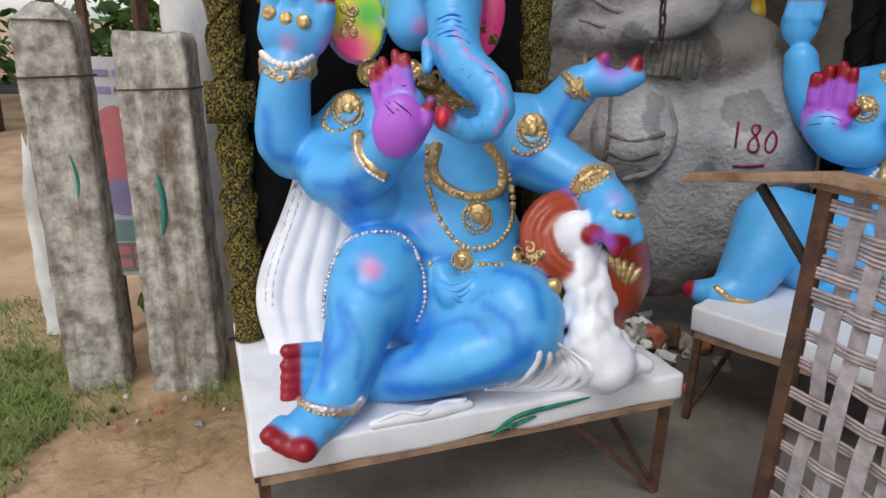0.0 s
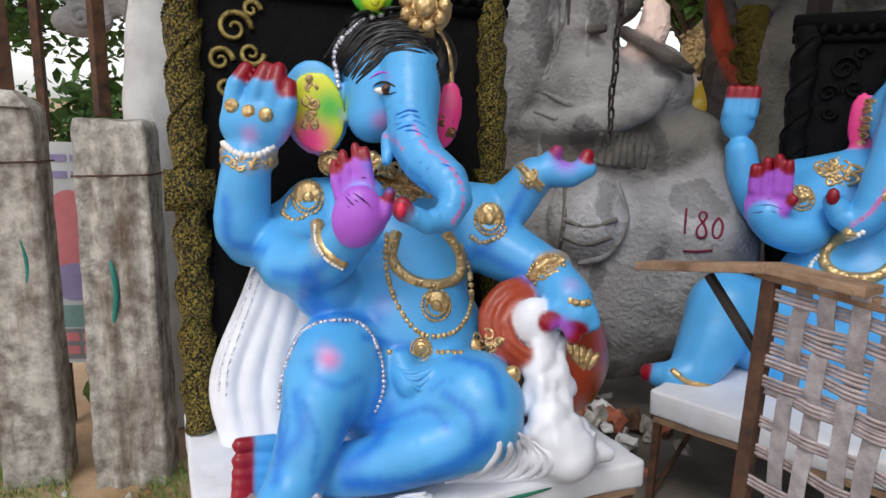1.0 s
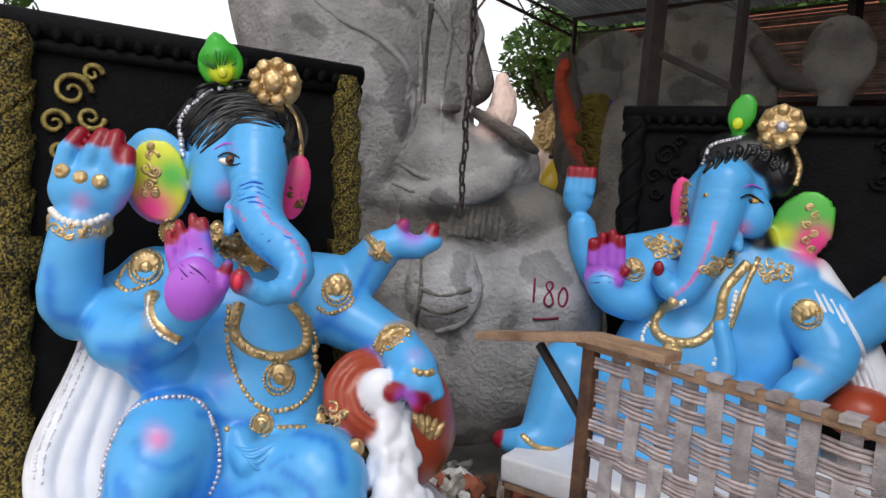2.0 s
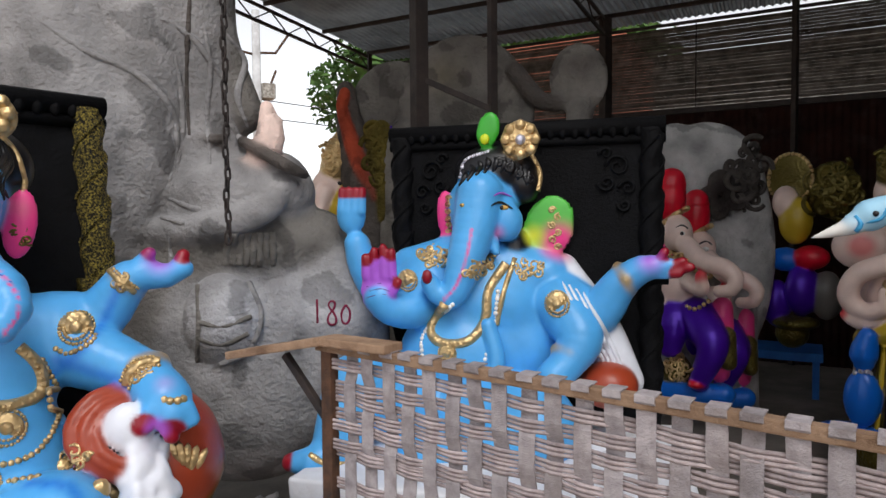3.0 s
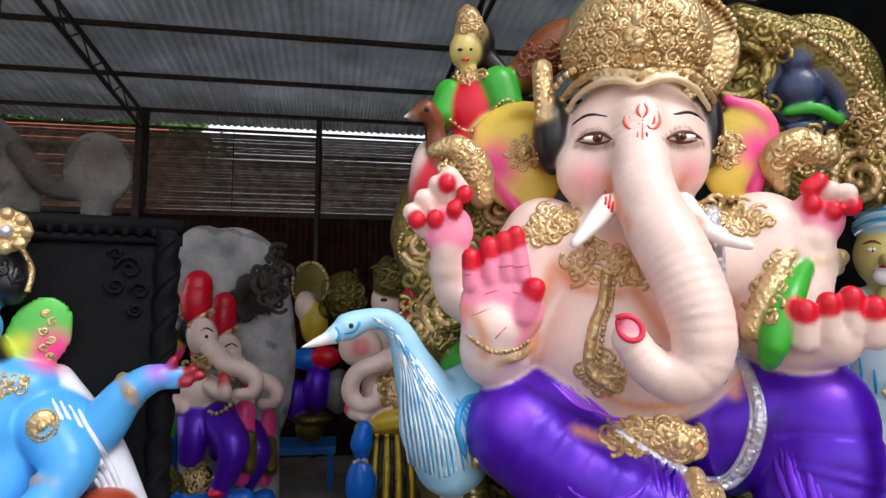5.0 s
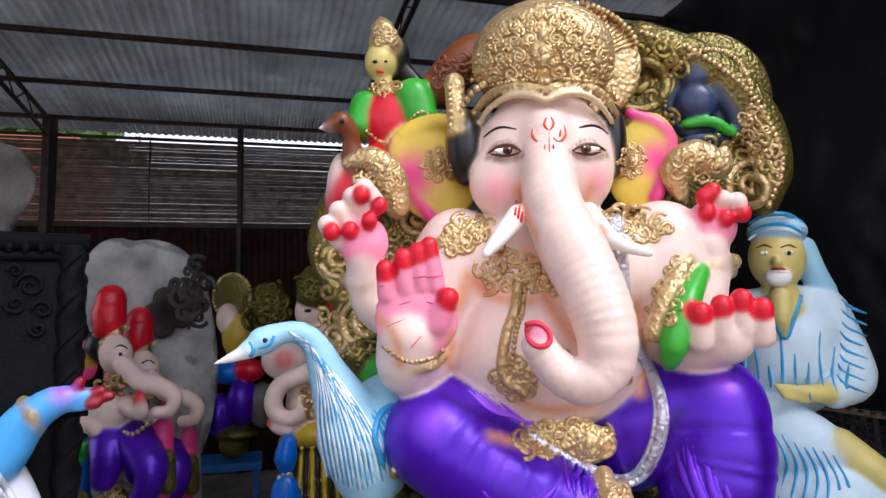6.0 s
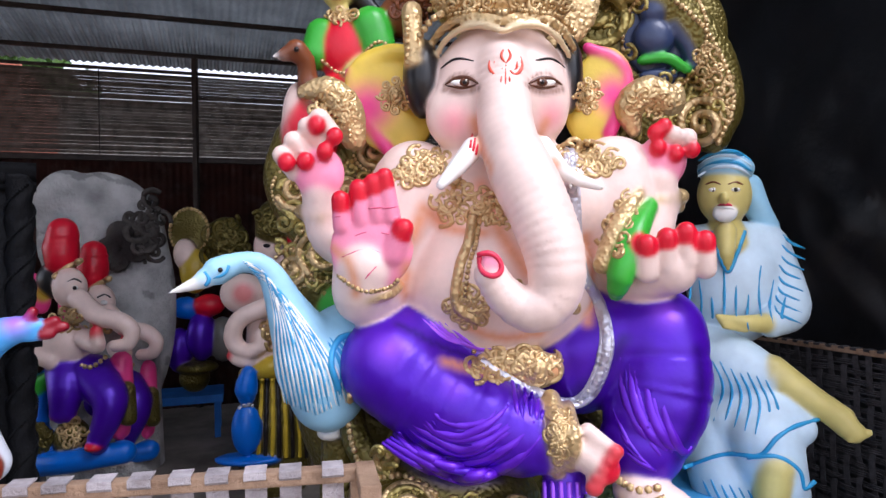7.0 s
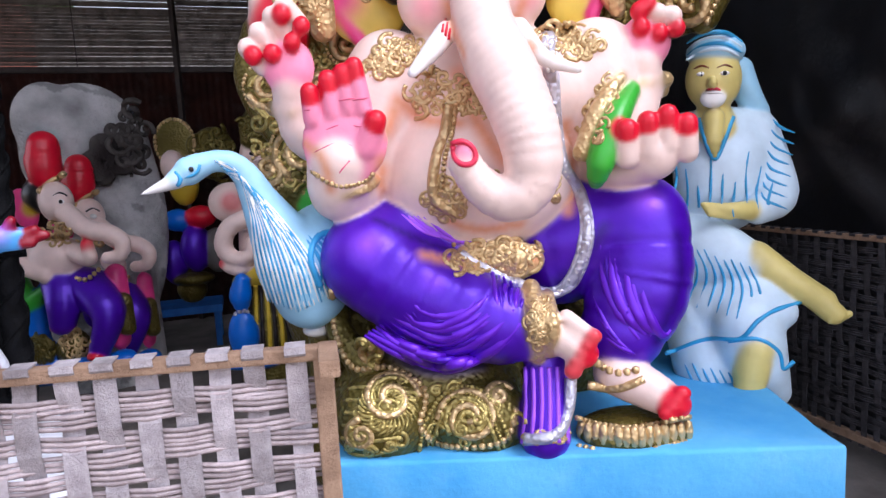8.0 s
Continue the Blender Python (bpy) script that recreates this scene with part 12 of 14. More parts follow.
s.cord((-0.299, -0.2, 1.748), (-0.213, -0.2, 1.7), (-0.162, -0.2, 1.603), r=0.0169, col=CEMENTLIGHT, laid=-0.006, taper=True)
s.cord((-0.357, -0.2, 1.685), (-0.267, -0.2, 1.622), (-0.216, -0.2, 1.546), r=0.0140, col=CEMENTLIGHT, laid=-0.006, taper=True)
s.cord((-0.955, -0.2, 1.167), (-0.811, -0.2, 1.211), (-0.806, -0.2, 1.42), r=0.0153, col=CEMENTLIGHT, laid=-0.006, taper=True)
# Dark blotches sprayed over the grey plaster.
s.spray(-0.595, -0.25, 1.655, 0.041, DARKGREY, amount=0.48, edge=1)
s.spray(-0.229, -0.25, 1.713, 0.047, DARKGREY, amount=0.54, edge=1)
s.spray(-0.374, -0.25, 1.495, 0.04, DARKGREY, amount=0.48, edge=1)
s.spray(-0.503, -0.25, 2.415, 0.083, DARKGREY, amount=0.42, edge=1)
s.spray(-0.522, -0.25, 2.136, 0.109, DARKGREY, amount=0.42, edge=1)
s.spray(-0.573, -0.25, 1.96, 0.083, DARKGREY, amount=0.36, edge=1)
s.spray(-0.906, -0.25, 2.407, 0.066, DARKGREY, amount=0.42, edge=1)
s.spray(-0.119, -0.25, 1.263, 0.09, DARKGREY, amount=0.36, edge=1)
s.spray(-0.485, -0.25, 1.387, 0.072, DARKGREY, amount=0.3, edge=1)
s.spray(0.002, -0.25, 1.17, 0.07, DARKGREY, amount=0.24, edge=1)
s.spray(-0.727, -0.25, 1.988, 0.043, DARKGREY, amount=0.42, edge=1)
tagged(s.fire("unfinished_statue", RAW, 0.012, 0.013), "huge unpainted grey plaster statue, chipped and patched", "statue")

s = Clay((2.3, 4.6, 0.6), (-0.608, -0.526, -1.431), (-0.064, 0.018, 1.55), 0.016, -30.7, (-1.971, -4.655, 0.88))
s.ball(-0.307, -0.279, 1.095, 0.119, 0.1, 0.158, 0, CREAM, k=0.02)
s.limb((-0.36, -0.364, 1.09, 0.062), (-0.414, -0.396, 0.955, 0.05), col=CREAM, k=0.02)
s.limb((-0.262, -0.298, 1.252, 0.103), (-0.245, -0.302, 1.37, 0.087), (-0.228, -0.307, 1.489, 0.032), col=GOLD)
s.carve(-0.282, -0.374, 1.343, 0.085, 0.101, 10, GOLD, 0.0155, seed=100)
s.limb((-0.449, -0.205, 0.879, 0.071), (-0.262, -0.37, 0.955, 0.102), (-0.205, -0.339, 1.094, 0.071), col=MUSTARD, k=0.01)
s.ball(-0.316, -0.288, 0.779, 0.198, 0.15, 0.119, 0, MUSTARD, k=0.02)
s.bead(-0.275, -0.411, 1.147, 0.023, 0.01, 0.015, 0, INK, laid=0)
s.limb((-0.281, -0.195, 0.737, 0.161), (-0.336, -0.254, -1.159, 0.242), col=CEMENT, k=0.02)
tagged(s.fire("stored_statue", ENAMEL, 0.004), "small cream elephant-headed statue with gold crown stored behind", "statue", "stored statues")

s = Clay((2.6, 4.6, 0.6), (-0.665, -0.718, -1.433), (-0.121, -0.126, 1.897), 0.016, -30.7, (-2.271, -4.655, 0.88))
s.limb((-0.478, -0.321, 1.804, 0.063), (-0.458, -0.344, 1.567, 0.095), (-0.399, -0.395, 1.251, 0.158), (-0.374, -0.425, 0.935, 0.174), (-0.393, -0.398, -1.161, 0.242), col=CEMENTDARK, k=0.02)
s.limb((-0.524, -0.412, 1.765, 0.039), (-0.541, -0.408, 1.63, 0.039), (-0.448, -0.506, 1.241, 0.062), (-0.387, -0.551, 1.048, 0.046), col=CLAYRED, k=0.01)
s.limb((-0.333, -0.539, 1.473, 0.093), (-0.307, -0.566, 1.241, 0.085), (-0.282, -0.596, 0.932, 0.093), col=OLDGOLD, k=0.01)
s.carve(-0.351, -0.592, 1.352, 0.099, 0.191, 16, OLDGOLD, 0.0191, seed=101)
s.ball(-0.278, -0.591, 1.086, 0.054, 0.05, 0.085, 0, RED)
s.ball(-0.26, -0.583, 1.472, 0.039, 0.05, 0.07, 0, PURPLE)
tagged(s.fire("broken_throne_back", RAW, 0.004, 0.013), "broken plaster throne back with peeling red and gold paint", "throne back", "stored statues")

s = Clay((2.9, 4.1, 0), (-1.048, -1.171, -0.812), (0.649, 0.611, 2.773), 0.018, -41.3, (-2.545, -4.153, 1.482))
s.ball(-0.151, -0.376, 2.176, 0.472, 0.06, 0.567, 0, CEMENT, k=0.03)
s.ball(-0.477, 0.04, 2.077, 0.386, 0.06, 0.541, 0, CEMENT, k=0.03)
s.limb((0.08, -0.636, 2.466, 0.06), (0.188, -0.737, 2.278, 0.06), (0.272, -0.812, 2.241, 0.052), col=CEMENTDARK, k=0.02)
s.limb((-0.334, -0.09, 1.922, 0.309), (-0.319, -0.178, -0.396, 0.386), col=CEMENT, k=0.03)
s.ball(0.387, -0.908, 2.397, 0.187, 0.05, 0.232, 0, CEMENT, k=0.02)
s.limb((0.397, -0.923, 2.184, 0.082), (0.379, -0.914, 1.979, 0.09), (0.37, -0.914, -0.358, 0.227), col=CEMENT, k=0.02)
s.spray(-0.311, -0.359, 2.456, 0.258, MUSTARD, amount=0.2, edge=1)
s.spray(0.355, -0.944, 2.453, 0.222, CEMENTDARK, amount=0.6, edge=1)
s.spray(-0.093, -0.558, 2.233, 0.222, CEMENTDARK, amount=0.4, edge=1)
tagged(s.fire("plaster_backdrop", RAW, 0.012, 0.013), "tall unpainted plaster slab with rounded top", "plaster slab")

s = Clay((4, 4.1, 0), (-0.024, -1.776, -1.226), (1.705, -0.047, 2.265), 0.018, -41.3, (-3.645, -4.153, 1.482))
s.ball(0.71, -0.781, 1.724, 0.441, 0.12, 0.51, 0, CEMENTPALE, k=0.03)
s.ball(0.84, -0.911, 1.214, 0.325, 0.12, 0.835, 0, CEMENTPALE, k=0.03)
s.ball(0.54, -0.624, 1.957, 0.232, 0.1, 0.278, 0, CEMENTPALE, k=0.03)
s.limb((0.693, -0.795, 0.797, 0.371), (0.664, -0.82, -0.779, 0.417), col=CEMENTPALE, k=0.03)
# The hollow's shade is put into the colour: dark bumps, near-black spray.
s.ball(0.675, -0.948, 1.762, 0.099, 0.03, 0.099, 0, CEMENTDARK, k=0.01)
s.ball(0.758, -1.024, 1.649, 0.108, 0.03, 0.108, 0, CEMENTDARK, k=0.01)
s.ball(0.654, -0.936, 1.559, 0.09, 0.03, 0.09, 0, CEMENTDARK, k=0.01)
s.ball(0.811, -1.067, 1.784, 0.081, 0.03, 0.081, 0, CEMENTDARK, k=0.01)
s.ball(0.605, -0.89, 1.663, 0.072, 0.03, 0.072, 0, CEMENTDARK, k=0.01)
s.spray(0.682, -0.997, 1.671, 0.251, INK, amount=0.85, edge=0.7)
s.spray(0.489, -0.813, 2.142, 0.117, INK, amount=0.7, edge=0.7)
s.carve(0.786, -1.084, 1.805, 0.134, 0.224, 12, CEMENTDARK, 0.0224, seed=110)
tagged(s.fire("unfinished_statue", RAW, 0.012, 0.013), "unpainted grey plaster figure, dark colour marking a hollow in its side", "statue")

s = Clay((4.088, 3.145, 0.55), (-0.236, -0.655, -0.434), (0.244, 0.403, 1.35), 0.012, -77.6, (-3.68, -3.386, 0.956))
s.ball(-0.017, -0.026, 1.092, 0.111, 0.1, 0.126, 0, RED)
s.limb((-0.017, -0.03, 1.02, 0.1), (-0.015, -0.04, 1.2, 0.092), col=RED, k=0.01, ridge=0.005, wave=0.04)
s.cord((-0.11, -0.057, 0.902), (-0.13, -0.157, 0.962), (-0.075, -0.222, 1.006), r=0.0216, col=GOLD)
s.ball(0.006, 0.024, 0.889, 0.126, 0.11, 0.126, 0, HAIR)
s.ball(-0.044, -0.116, 0.833, 0.102, 0.1, 0.131, 0, CREAM, k=0.02)
s.ball(-0.022, 0.157, 0.799, 0.089, 0.03, 0.141, -15, EARPINK)
s.spray(-0.039, 0.097, 0.799, 0.081, MUSTARD, amount=0.9)
s.limb((-0.074, -0.209, 0.761, 0.065), (-0.08, -0.358, 0.653, 0.061), (-0.069, -0.5, 0.623, 0.057), (-0.051, -0.575, 0.561, 0.05), (-0.055, -0.552, 0.48, 0.043), (-0.072, -0.472, 0.467, 0.039), col=CREAM, k=0.01)
s.ball(-0.005, -0.031, 0.456, 0.177, 0.14, 0.162, 0, CREAM, k=0.03)
s.limb((-0.033, 0.089, 0.54, 0.081), (-0.102, 0.176, 0.457, 0.066), (-0.125, -0.038, 0.372, 0.05), col=CREAM, k=0.02)
s.limb((-0.02, -0.2, 0.503, 0.066), (-0.08, -0.343, 0.468, 0.05), (-0.1, -0.353, 0.556, 0.039), col=CREAM, k=0.01)
s.spray(-0.102, -0.346, 0.566, 0.078, RED)
s.carve(-0.106, -0.143, 0.628, 0.093, 0.072, 10, GOLD, 0.0126, seed=5)
s.bead(-0.116, -0.209, 0.835, 0.029, 0.012, 0.018, 0, EYEWHITE, laid=0)
s.bead(-0.124, -0.221, 0.836, 0.014, 0.01, 0.014, 0, INK, laid=0.005)
s.cord((-0.126, -0.165, 0.872), (-0.124, -0.222, 0.893), (-0.106, -0.256, 0.87), r=0.0064, col=INK, laid=0)
s.beads((-0.078, -0.156, 0.366), (-0.07, -0.283, 0.33), (-0.031, -0.375, 0.397), r=0.0180, col=GOLD)
s.limb((0.002, -0.049, 0.315, 0.133), (-0.084, -0.116, 0.186, 0.108), (-0.104, -0.107, 0.054, 0.079), col=PURPLE, k=0.02)
s.limb((0.038, -0.21, 0.256, 0.14), (-0.04, -0.399, 0.094, 0.101), (-0.055, -0.312, -0.155, 0.065), col=PURPLE, k=0.02)
s.ball(-0.086, -0.091, 0.025, 0.079, 0.08, 0.029, 0, RED)
s.ball(-0.075, -0.313, -0.167, 0.057, 0.08, 0.032, 0, RED)
s.limb((0.146, -0.337, 0.333, 0.068), (0.123, -0.352, 0.113, 0.075), (0.123, -0.336, -0.111, 0.067), col=EARPINK, k=0.01)
s.limb((-0.02, 0.281, 0.315, 0.067), (-0.031, 0.205, 0.17, 0.074), (-0.018, 0.042, 0.281, 0.03), col=LEAFGREEN, k=0.01)
s.limb((0.047, 0.125, 0.231, 0.075), (0.007, 0.177, 0.126, 0.082), (-0.019, 0.172, -0.091, 0.074), (-0.016, 0.072, -0.199, 0.081), col=SKYDEEP, k=0.02)
s.ball(-0.104, 0.095, -0.121, 0.101, 0.03, 0.101, 0, OLDGOLD)
s.carve(-0.138, 0.062, -0.111, 0.079, 0.079, 12, OLDGOLD, 0.0126, seed=6)
s.ball(-0.004, -0.082, -0.141, 0.11, 0.1, 0.132, 0, OLDGOLD)
s.carve(-0.107, -0.175, -0.093, 0.086, 0.093, 12, GOLD, 0.0107, seed=7)
s.limb((0.087, -0.424, 0.159, 0.052), (0.091, -0.43, -0.026, 0.052), col=OLDGOLD)
s.limb((-0.062, 0.292, -0.323, 0.081), (-0.077, -0.111, -0.275, 0.072), (0.088, -0.396, -0.247, 0.074), col=SKYDEEP, k=0.02)
tagged(s.fire("small_elephant_headed_statue", ENAMEL, 0.004), "small elephant-headed statue with tall red turban and long trunk", "statue", "small seated statues")

s = Clay((4.521, 3.28, 0.55), (-0.236, -0.647, -0.551), (0.244, 0.401, 1.223), 0.012, -77.6, (-4.113, -3.521, 0.956))
s.ball(-0.017, -0.026, 0.966, 0.11, 0.1, 0.125, 0, RED)
s.limb((-0.017, -0.03, 0.9, 0.1), (-0.015, -0.04, 1.07, 0.092), col=RED, k=0.01, ridge=0.005, wave=0.04)
s.cord((-0.11, -0.053, 0.78), (-0.131, -0.15, 0.841), (-0.076, -0.217, 0.884), r=0.0216, col=GOLD)
s.ball(0.006, 0.023, 0.764, 0.126, 0.11, 0.126, 0, HAIR)
s.ball(-0.045, -0.113, 0.711, 0.102, 0.1, 0.131, 0, CREAM, k=0.02)
s.ball(-0.021, 0.155, 0.674, 0.089, 0.03, 0.14, -15, EARPINK)
s.spray(-0.039, 0.096, 0.675, 0.081, MUSTARD, amount=0.9)
s.limb((-0.075, -0.204, 0.64, 0.065), (-0.081, -0.351, 0.533, 0.061), (-0.07, -0.492, 0.504, 0.057), (-0.053, -0.567, 0.441, 0.05), (-0.057, -0.544, 0.36, 0.043), (-0.074, -0.464, 0.348, 0.039), col=CREAM, k=0.01)
s.ball(-0.005, -0.031, 0.334, 0.176, 0.14, 0.162, 0, CREAM, k=0.03)
s.limb((-0.033, 0.089, 0.418, 0.081), (-0.102, 0.177, 0.336, 0.065), (-0.126, -0.033, 0.252, 0.05), col=CREAM, k=0.02)
s.limb((-0.021, -0.197, 0.382, 0.065), (-0.082, -0.336, 0.348, 0.05), (-0.102, -0.345, 0.436, 0.039), col=CREAM, k=0.01)
s.spray(-0.103, -0.338, 0.447, 0.078, RED)
s.carve(-0.107, -0.137, 0.507, 0.093, 0.072, 10, GOLD, 0.0125, seed=5)
s.bead(-0.117, -0.203, 0.715, 0.029, 0.012, 0.018, 0, EYEWHITE, laid=0)
s.bead(-0.125, -0.213, 0.715, 0.014, 0.01, 0.014, 0, INK, laid=0.005)
s.cord((-0.128, -0.158, 0.751), (-0.126, -0.215, 0.772), (-0.108, -0.249, 0.749), r=0.0064, col=INK, laid=0)
s.beads((-0.079, -0.151, 0.246), (-0.072, -0.277, 0.21), (-0.032, -0.37, 0.277), r=0.0180, col=GOLD)
s.limb((0.002, -0.049, 0.194, 0.132), (-0.085, -0.112, 0.067, 0.108), (-0.105, -0.102, -0.065, 0.079), col=PURPLE, k=0.02)
s.limb((0.038, -0.209, 0.136, 0.139), (-0.042, -0.393, -0.025, 0.1), (-0.056, -0.306, -0.273, 0.064), col=PURPLE, k=0.02)
s.ball(-0.087, -0.086, -0.094, 0.079, 0.08, 0.029, 0, RED)
s.ball(-0.077, -0.306, -0.286, 0.057, 0.08, 0.032, 0, RED)
s.limb((0.147, -0.338, 0.211, 0.067), (0.123, -0.352, -0.007, 0.074), (0.123, -0.335, -0.229, 0.067), col=EARPINK, k=0.01)
s.limb((-0.019, 0.277, 0.193, 0.067), (-0.031, 0.203, 0.049, 0.074), (-0.018, 0.041, 0.16, 0.029), col=LEAFGREEN, k=0.01)
s.limb((0.048, 0.121, 0.11, 0.075), (0.007, 0.173, 0.005, 0.082), (-0.019, 0.17, -0.21, 0.074), (-0.016, 0.072, -0.317, 0.081), col=SKYDEEP, k=0.02)
s.ball(-0.105, 0.098, -0.239, 0.101, 0.03, 0.101, 0, OLDGOLD)
s.carve(-0.139, 0.067, -0.229, 0.079, 0.079, 12, OLDGOLD, 0.0125, seed=6)
s.ball(-0.004, -0.08, -0.26, 0.11, 0.1, 0.132, 0, OLDGOLD)
s.carve(-0.108, -0.168, -0.211, 0.086, 0.093, 12, GOLD, 0.0107, seed=7)
s.limb((0.086, -0.422, 0.039, 0.051), (0.091, -0.428, -0.145, 0.051), col=OLDGOLD)
s.limb((-0.062, 0.29, -0.44, 0.081), (-0.078, -0.107, -0.393, 0.072), (0.087, -0.393, -0.364, 0.073), col=SKYDEEP, k=0.02)
tagged(s.fire("small_elephant_headed_statue", ENAMEL, 0.004), "smaller elephant-headed statue with red turban standing behind another", "statue", "small seated statues")

s = Clay((4.475, 1.86, 0.4), (-0.462, -0.311, -0.51), (0.247, 0.393, 1.095), 0.012, -77.6, (-4.067, -2.101, 1.106))
s.limb((-0.042, -0.122, 0.837, 0.112), (-0.158, -0.06, 0.827, 0.066), (-0.238, 0.076, 0.762, 0.058), (-0.246, 0.125, 0.644, 0.058), (-0.231, 0.064, 0.556, 0.054), (-0.209, -0.042, 0.579, 0.047), (-0.208, -0.052, 0.669, 0.036), col=CREAM, k=0.01)
s.ball(-0.001, -0.056, 0.608, 0.189, 0.16, 0.204, 0, CREAM, k=0.02)
s.limb((-0.127, -0.038, 0.531, 0.051), (-0.231, 0.066, 0.491, 0.043), (-0.247, 0.135, 0.529, 0.032), col=CREAM, k=0.01)
s.spray(-0.248, 0.142, 0.536, 0.058, RED)
s.ball(0.038, 0.208, 0.911, 0.155, 0.1, 0.139, 0, CREAM, k=0.02)
s.spray(-0.054, 0.157, 0.915, 0.113, RED, amount=0.6)
s.limb((-0.149, 0.073, 0.387, 0.066), (-0.145, -0.086, 0.443, 0.073), (-0.068, -0.207, 0.45, 0.074), col=MUSTARD, k=0.01)
s.limb((0.002, -0.05, 0.343, 0.174), (-0.013, -0.052, 0.084, 0.211), (-0.009, -0.043, -0.255, 0.226), col=OLDGOLD, k=0.03)
s.cord((-0.164, 0.005, 0.372), (-0.211, 0.005, 0.129), (-0.211, 0.025, -0.123), r=0.0164, col=INK, laid=-0.002)
s.cord((-0.157, -0.027, 0.371), (-0.202, -0.034, 0.128), (-0.201, -0.017, -0.124), r=0.0164, col=MUSTARD, laid=-0.002)
s.cord((-0.15, -0.059, 0.371), (-0.194, -0.073, 0.127), (-0.192, -0.059, -0.125), r=0.0164, col=INK, laid=-0.002)
s.cord((-0.143, -0.091, 0.37), (-0.185, -0.112, 0.126), (-0.183, -0.102, -0.126), r=0.0164, col=MUSTARD, laid=-0.002)
s.cord((-0.136, -0.123, 0.369), (-0.177, -0.15, 0.125), (-0.174, -0.144, -0.127), r=0.0164, col=INK, laid=-0.002)
s.cord((-0.129, -0.155, 0.368), (-0.168, -0.189, 0.124), (-0.164, -0.186, -0.128), r=0.0164, col=MUSTARD, laid=-0.002)
s.cord((-0.122, -0.187, 0.368), (-0.16, -0.228, 0.123), (-0.155, -0.228, -0.129), r=0.0164, col=INK, laid=-0.002)
s.cord((-0.115, -0.219, 0.367), (-0.151, -0.267, 0.123), (-0.146, -0.271, -0.13), r=0.0164, col=MUSTARD, laid=-0.002)
s.cord((-0.108, -0.251, 0.366), (-0.143, -0.305, 0.122), (-0.136, -0.313, -0.131), r=0.0164, col=INK, laid=-0.002)
s.limb((-0.268, 0.007, 0.419, 0.05), (-0.27, 0.024, 0.32, 0.071), (-0.267, 0.019, 0.231, 0.029), col=SKYDEEP, k=0.008)
s.ball(-0.266, 0.03, 0.07, 0.093, 0.08, 0.164, 0, SKYDEEP, k=0.01)
s.beads((-0.341, 0.028, 0.222), (-0.34, -0.022, 0.244), (-0.322, -0.057, 0.22), r=0.0175, col=SILVER)
s.carve(-0.14, -0.127, 0.661, 0.095, 0.109, 12, GOLD, 0.0146, seed=120)
s.ball(-0.215, 0.047, -0.13, 0.216, 0.12, 0.036, 0, SKYDEEP)
tagged(s.fire("small_elephant_headed_statue", ENAMEL, 0.004), "elephant-headed statue in yellow sash and gilt black skirt", "statue", "small seated statues")

s = Clay((5.351, 2.967, 0.7), (-0.297, -0.434, -0.275), (0.474, 0.339, 1.344), 0.016, -77.6, (-4.943, -3.208, 0.806))
s.ball(0.06, 0.098, 1.102, 0.183, 0.04, 0.212, 0, OLDGOLD)
s.beads((0.005, -0.118, 1.093), (0.003, -0.104, 1.02), (-0.004, -0.067, 0.959), (-0.015, -0.014, 0.919), (-0.028, 0.048, 0.908), (-0.042, 0.108, 0.927), (-0.054, 0.157, 0.972), (-0.061, 0.188, 1.037), (-0.064, 0.195, 1.111), (-0.062, 0.177, 1.184), (-0.054, 0.137, 1.242), (-0.042, 0.082, 1.278), (-0.029, 0.02, 1.285), (-0.016, -0.039, 1.262), (-0.004, -0.086, 1.213), (0.003, -0.113, 1.146), (0.005, -0.117, 1.071), r=0.0189, col=GOLD)
s.ball(-0.034, 0.076, 0.909, 0.094, 0.1, 0.132, 0, CREAM, k=0.02)
s.ball(-0.015, 0.001, 0.765, 0.123, 0.1, 0.189, 0, MUSTARD, k=0.02)
s.ball(-0.032, -0.135, 0.482, 0.131, 0.1, 0.094, 0, RED, k=0.02)
s.ball(-0.072, 0.048, 0.463, 0.122, 0.1, 0.094, 0, SKYDEEP, k=0.02)
s.ball(-0.041, -0.074, 0.226, 0.122, 0.14, 0.197, 0, PURPLE, k=0.02)
s.ball(-0.079, 0.112, 0.113, 0.103, 0.12, 0.187, 0, PURPLE, k=0.02)
s.ball(-0.046, -0.03, -0.03, 0.168, 0.16, 0.056, 0, OLDGOLD, k=0.02)
s.ball(0.042, -0.215, 0.193, 0.113, 0.12, 0.189, 0, CEMENT, k=0.02)
s.ball(0.219, -0.151, 1.002, 0.196, 0.1, 0.225, 0, OLDGOLD, k=0.02)
s.carve(0.11, -0.216, 0.998, 0.163, 0.192, 14, OLDGOLD, 0.0240, seed=140)
s.limb((-0.005, 0.022, -0.061, 0.113), (-0.005, 0.024, -0.122, 0.123), col=OLDGOLD)
tagged(s.fire("stored_statue", ENAMEL, 0.004), "small seated statue with purple cloth and round gilt halo", "statue", "stored statues")

s = Clay((4.921, 2.065, 0.8), (-0.179, -0.391, -1.092), (0.406, 0.328, 1.213), 0.014, -77.6, (-4.513, -2.306, 0.706))
s.ball(-0.006, 0.005, 0.838, 0.118, 0.1, 0.143, 0, CREAM, k=0.02)
s.ball(0.061, -0.067, 0.867, 0.111, 0.1, 0.153, 0, HAIR, k=0.02)
s.limb((0, -0.031, 0.972, 0.143), (-0.006, -0.013, 1.056, 0.109), (-0.011, 0.002, 1.141, 0.042), col=OLDGOLD)
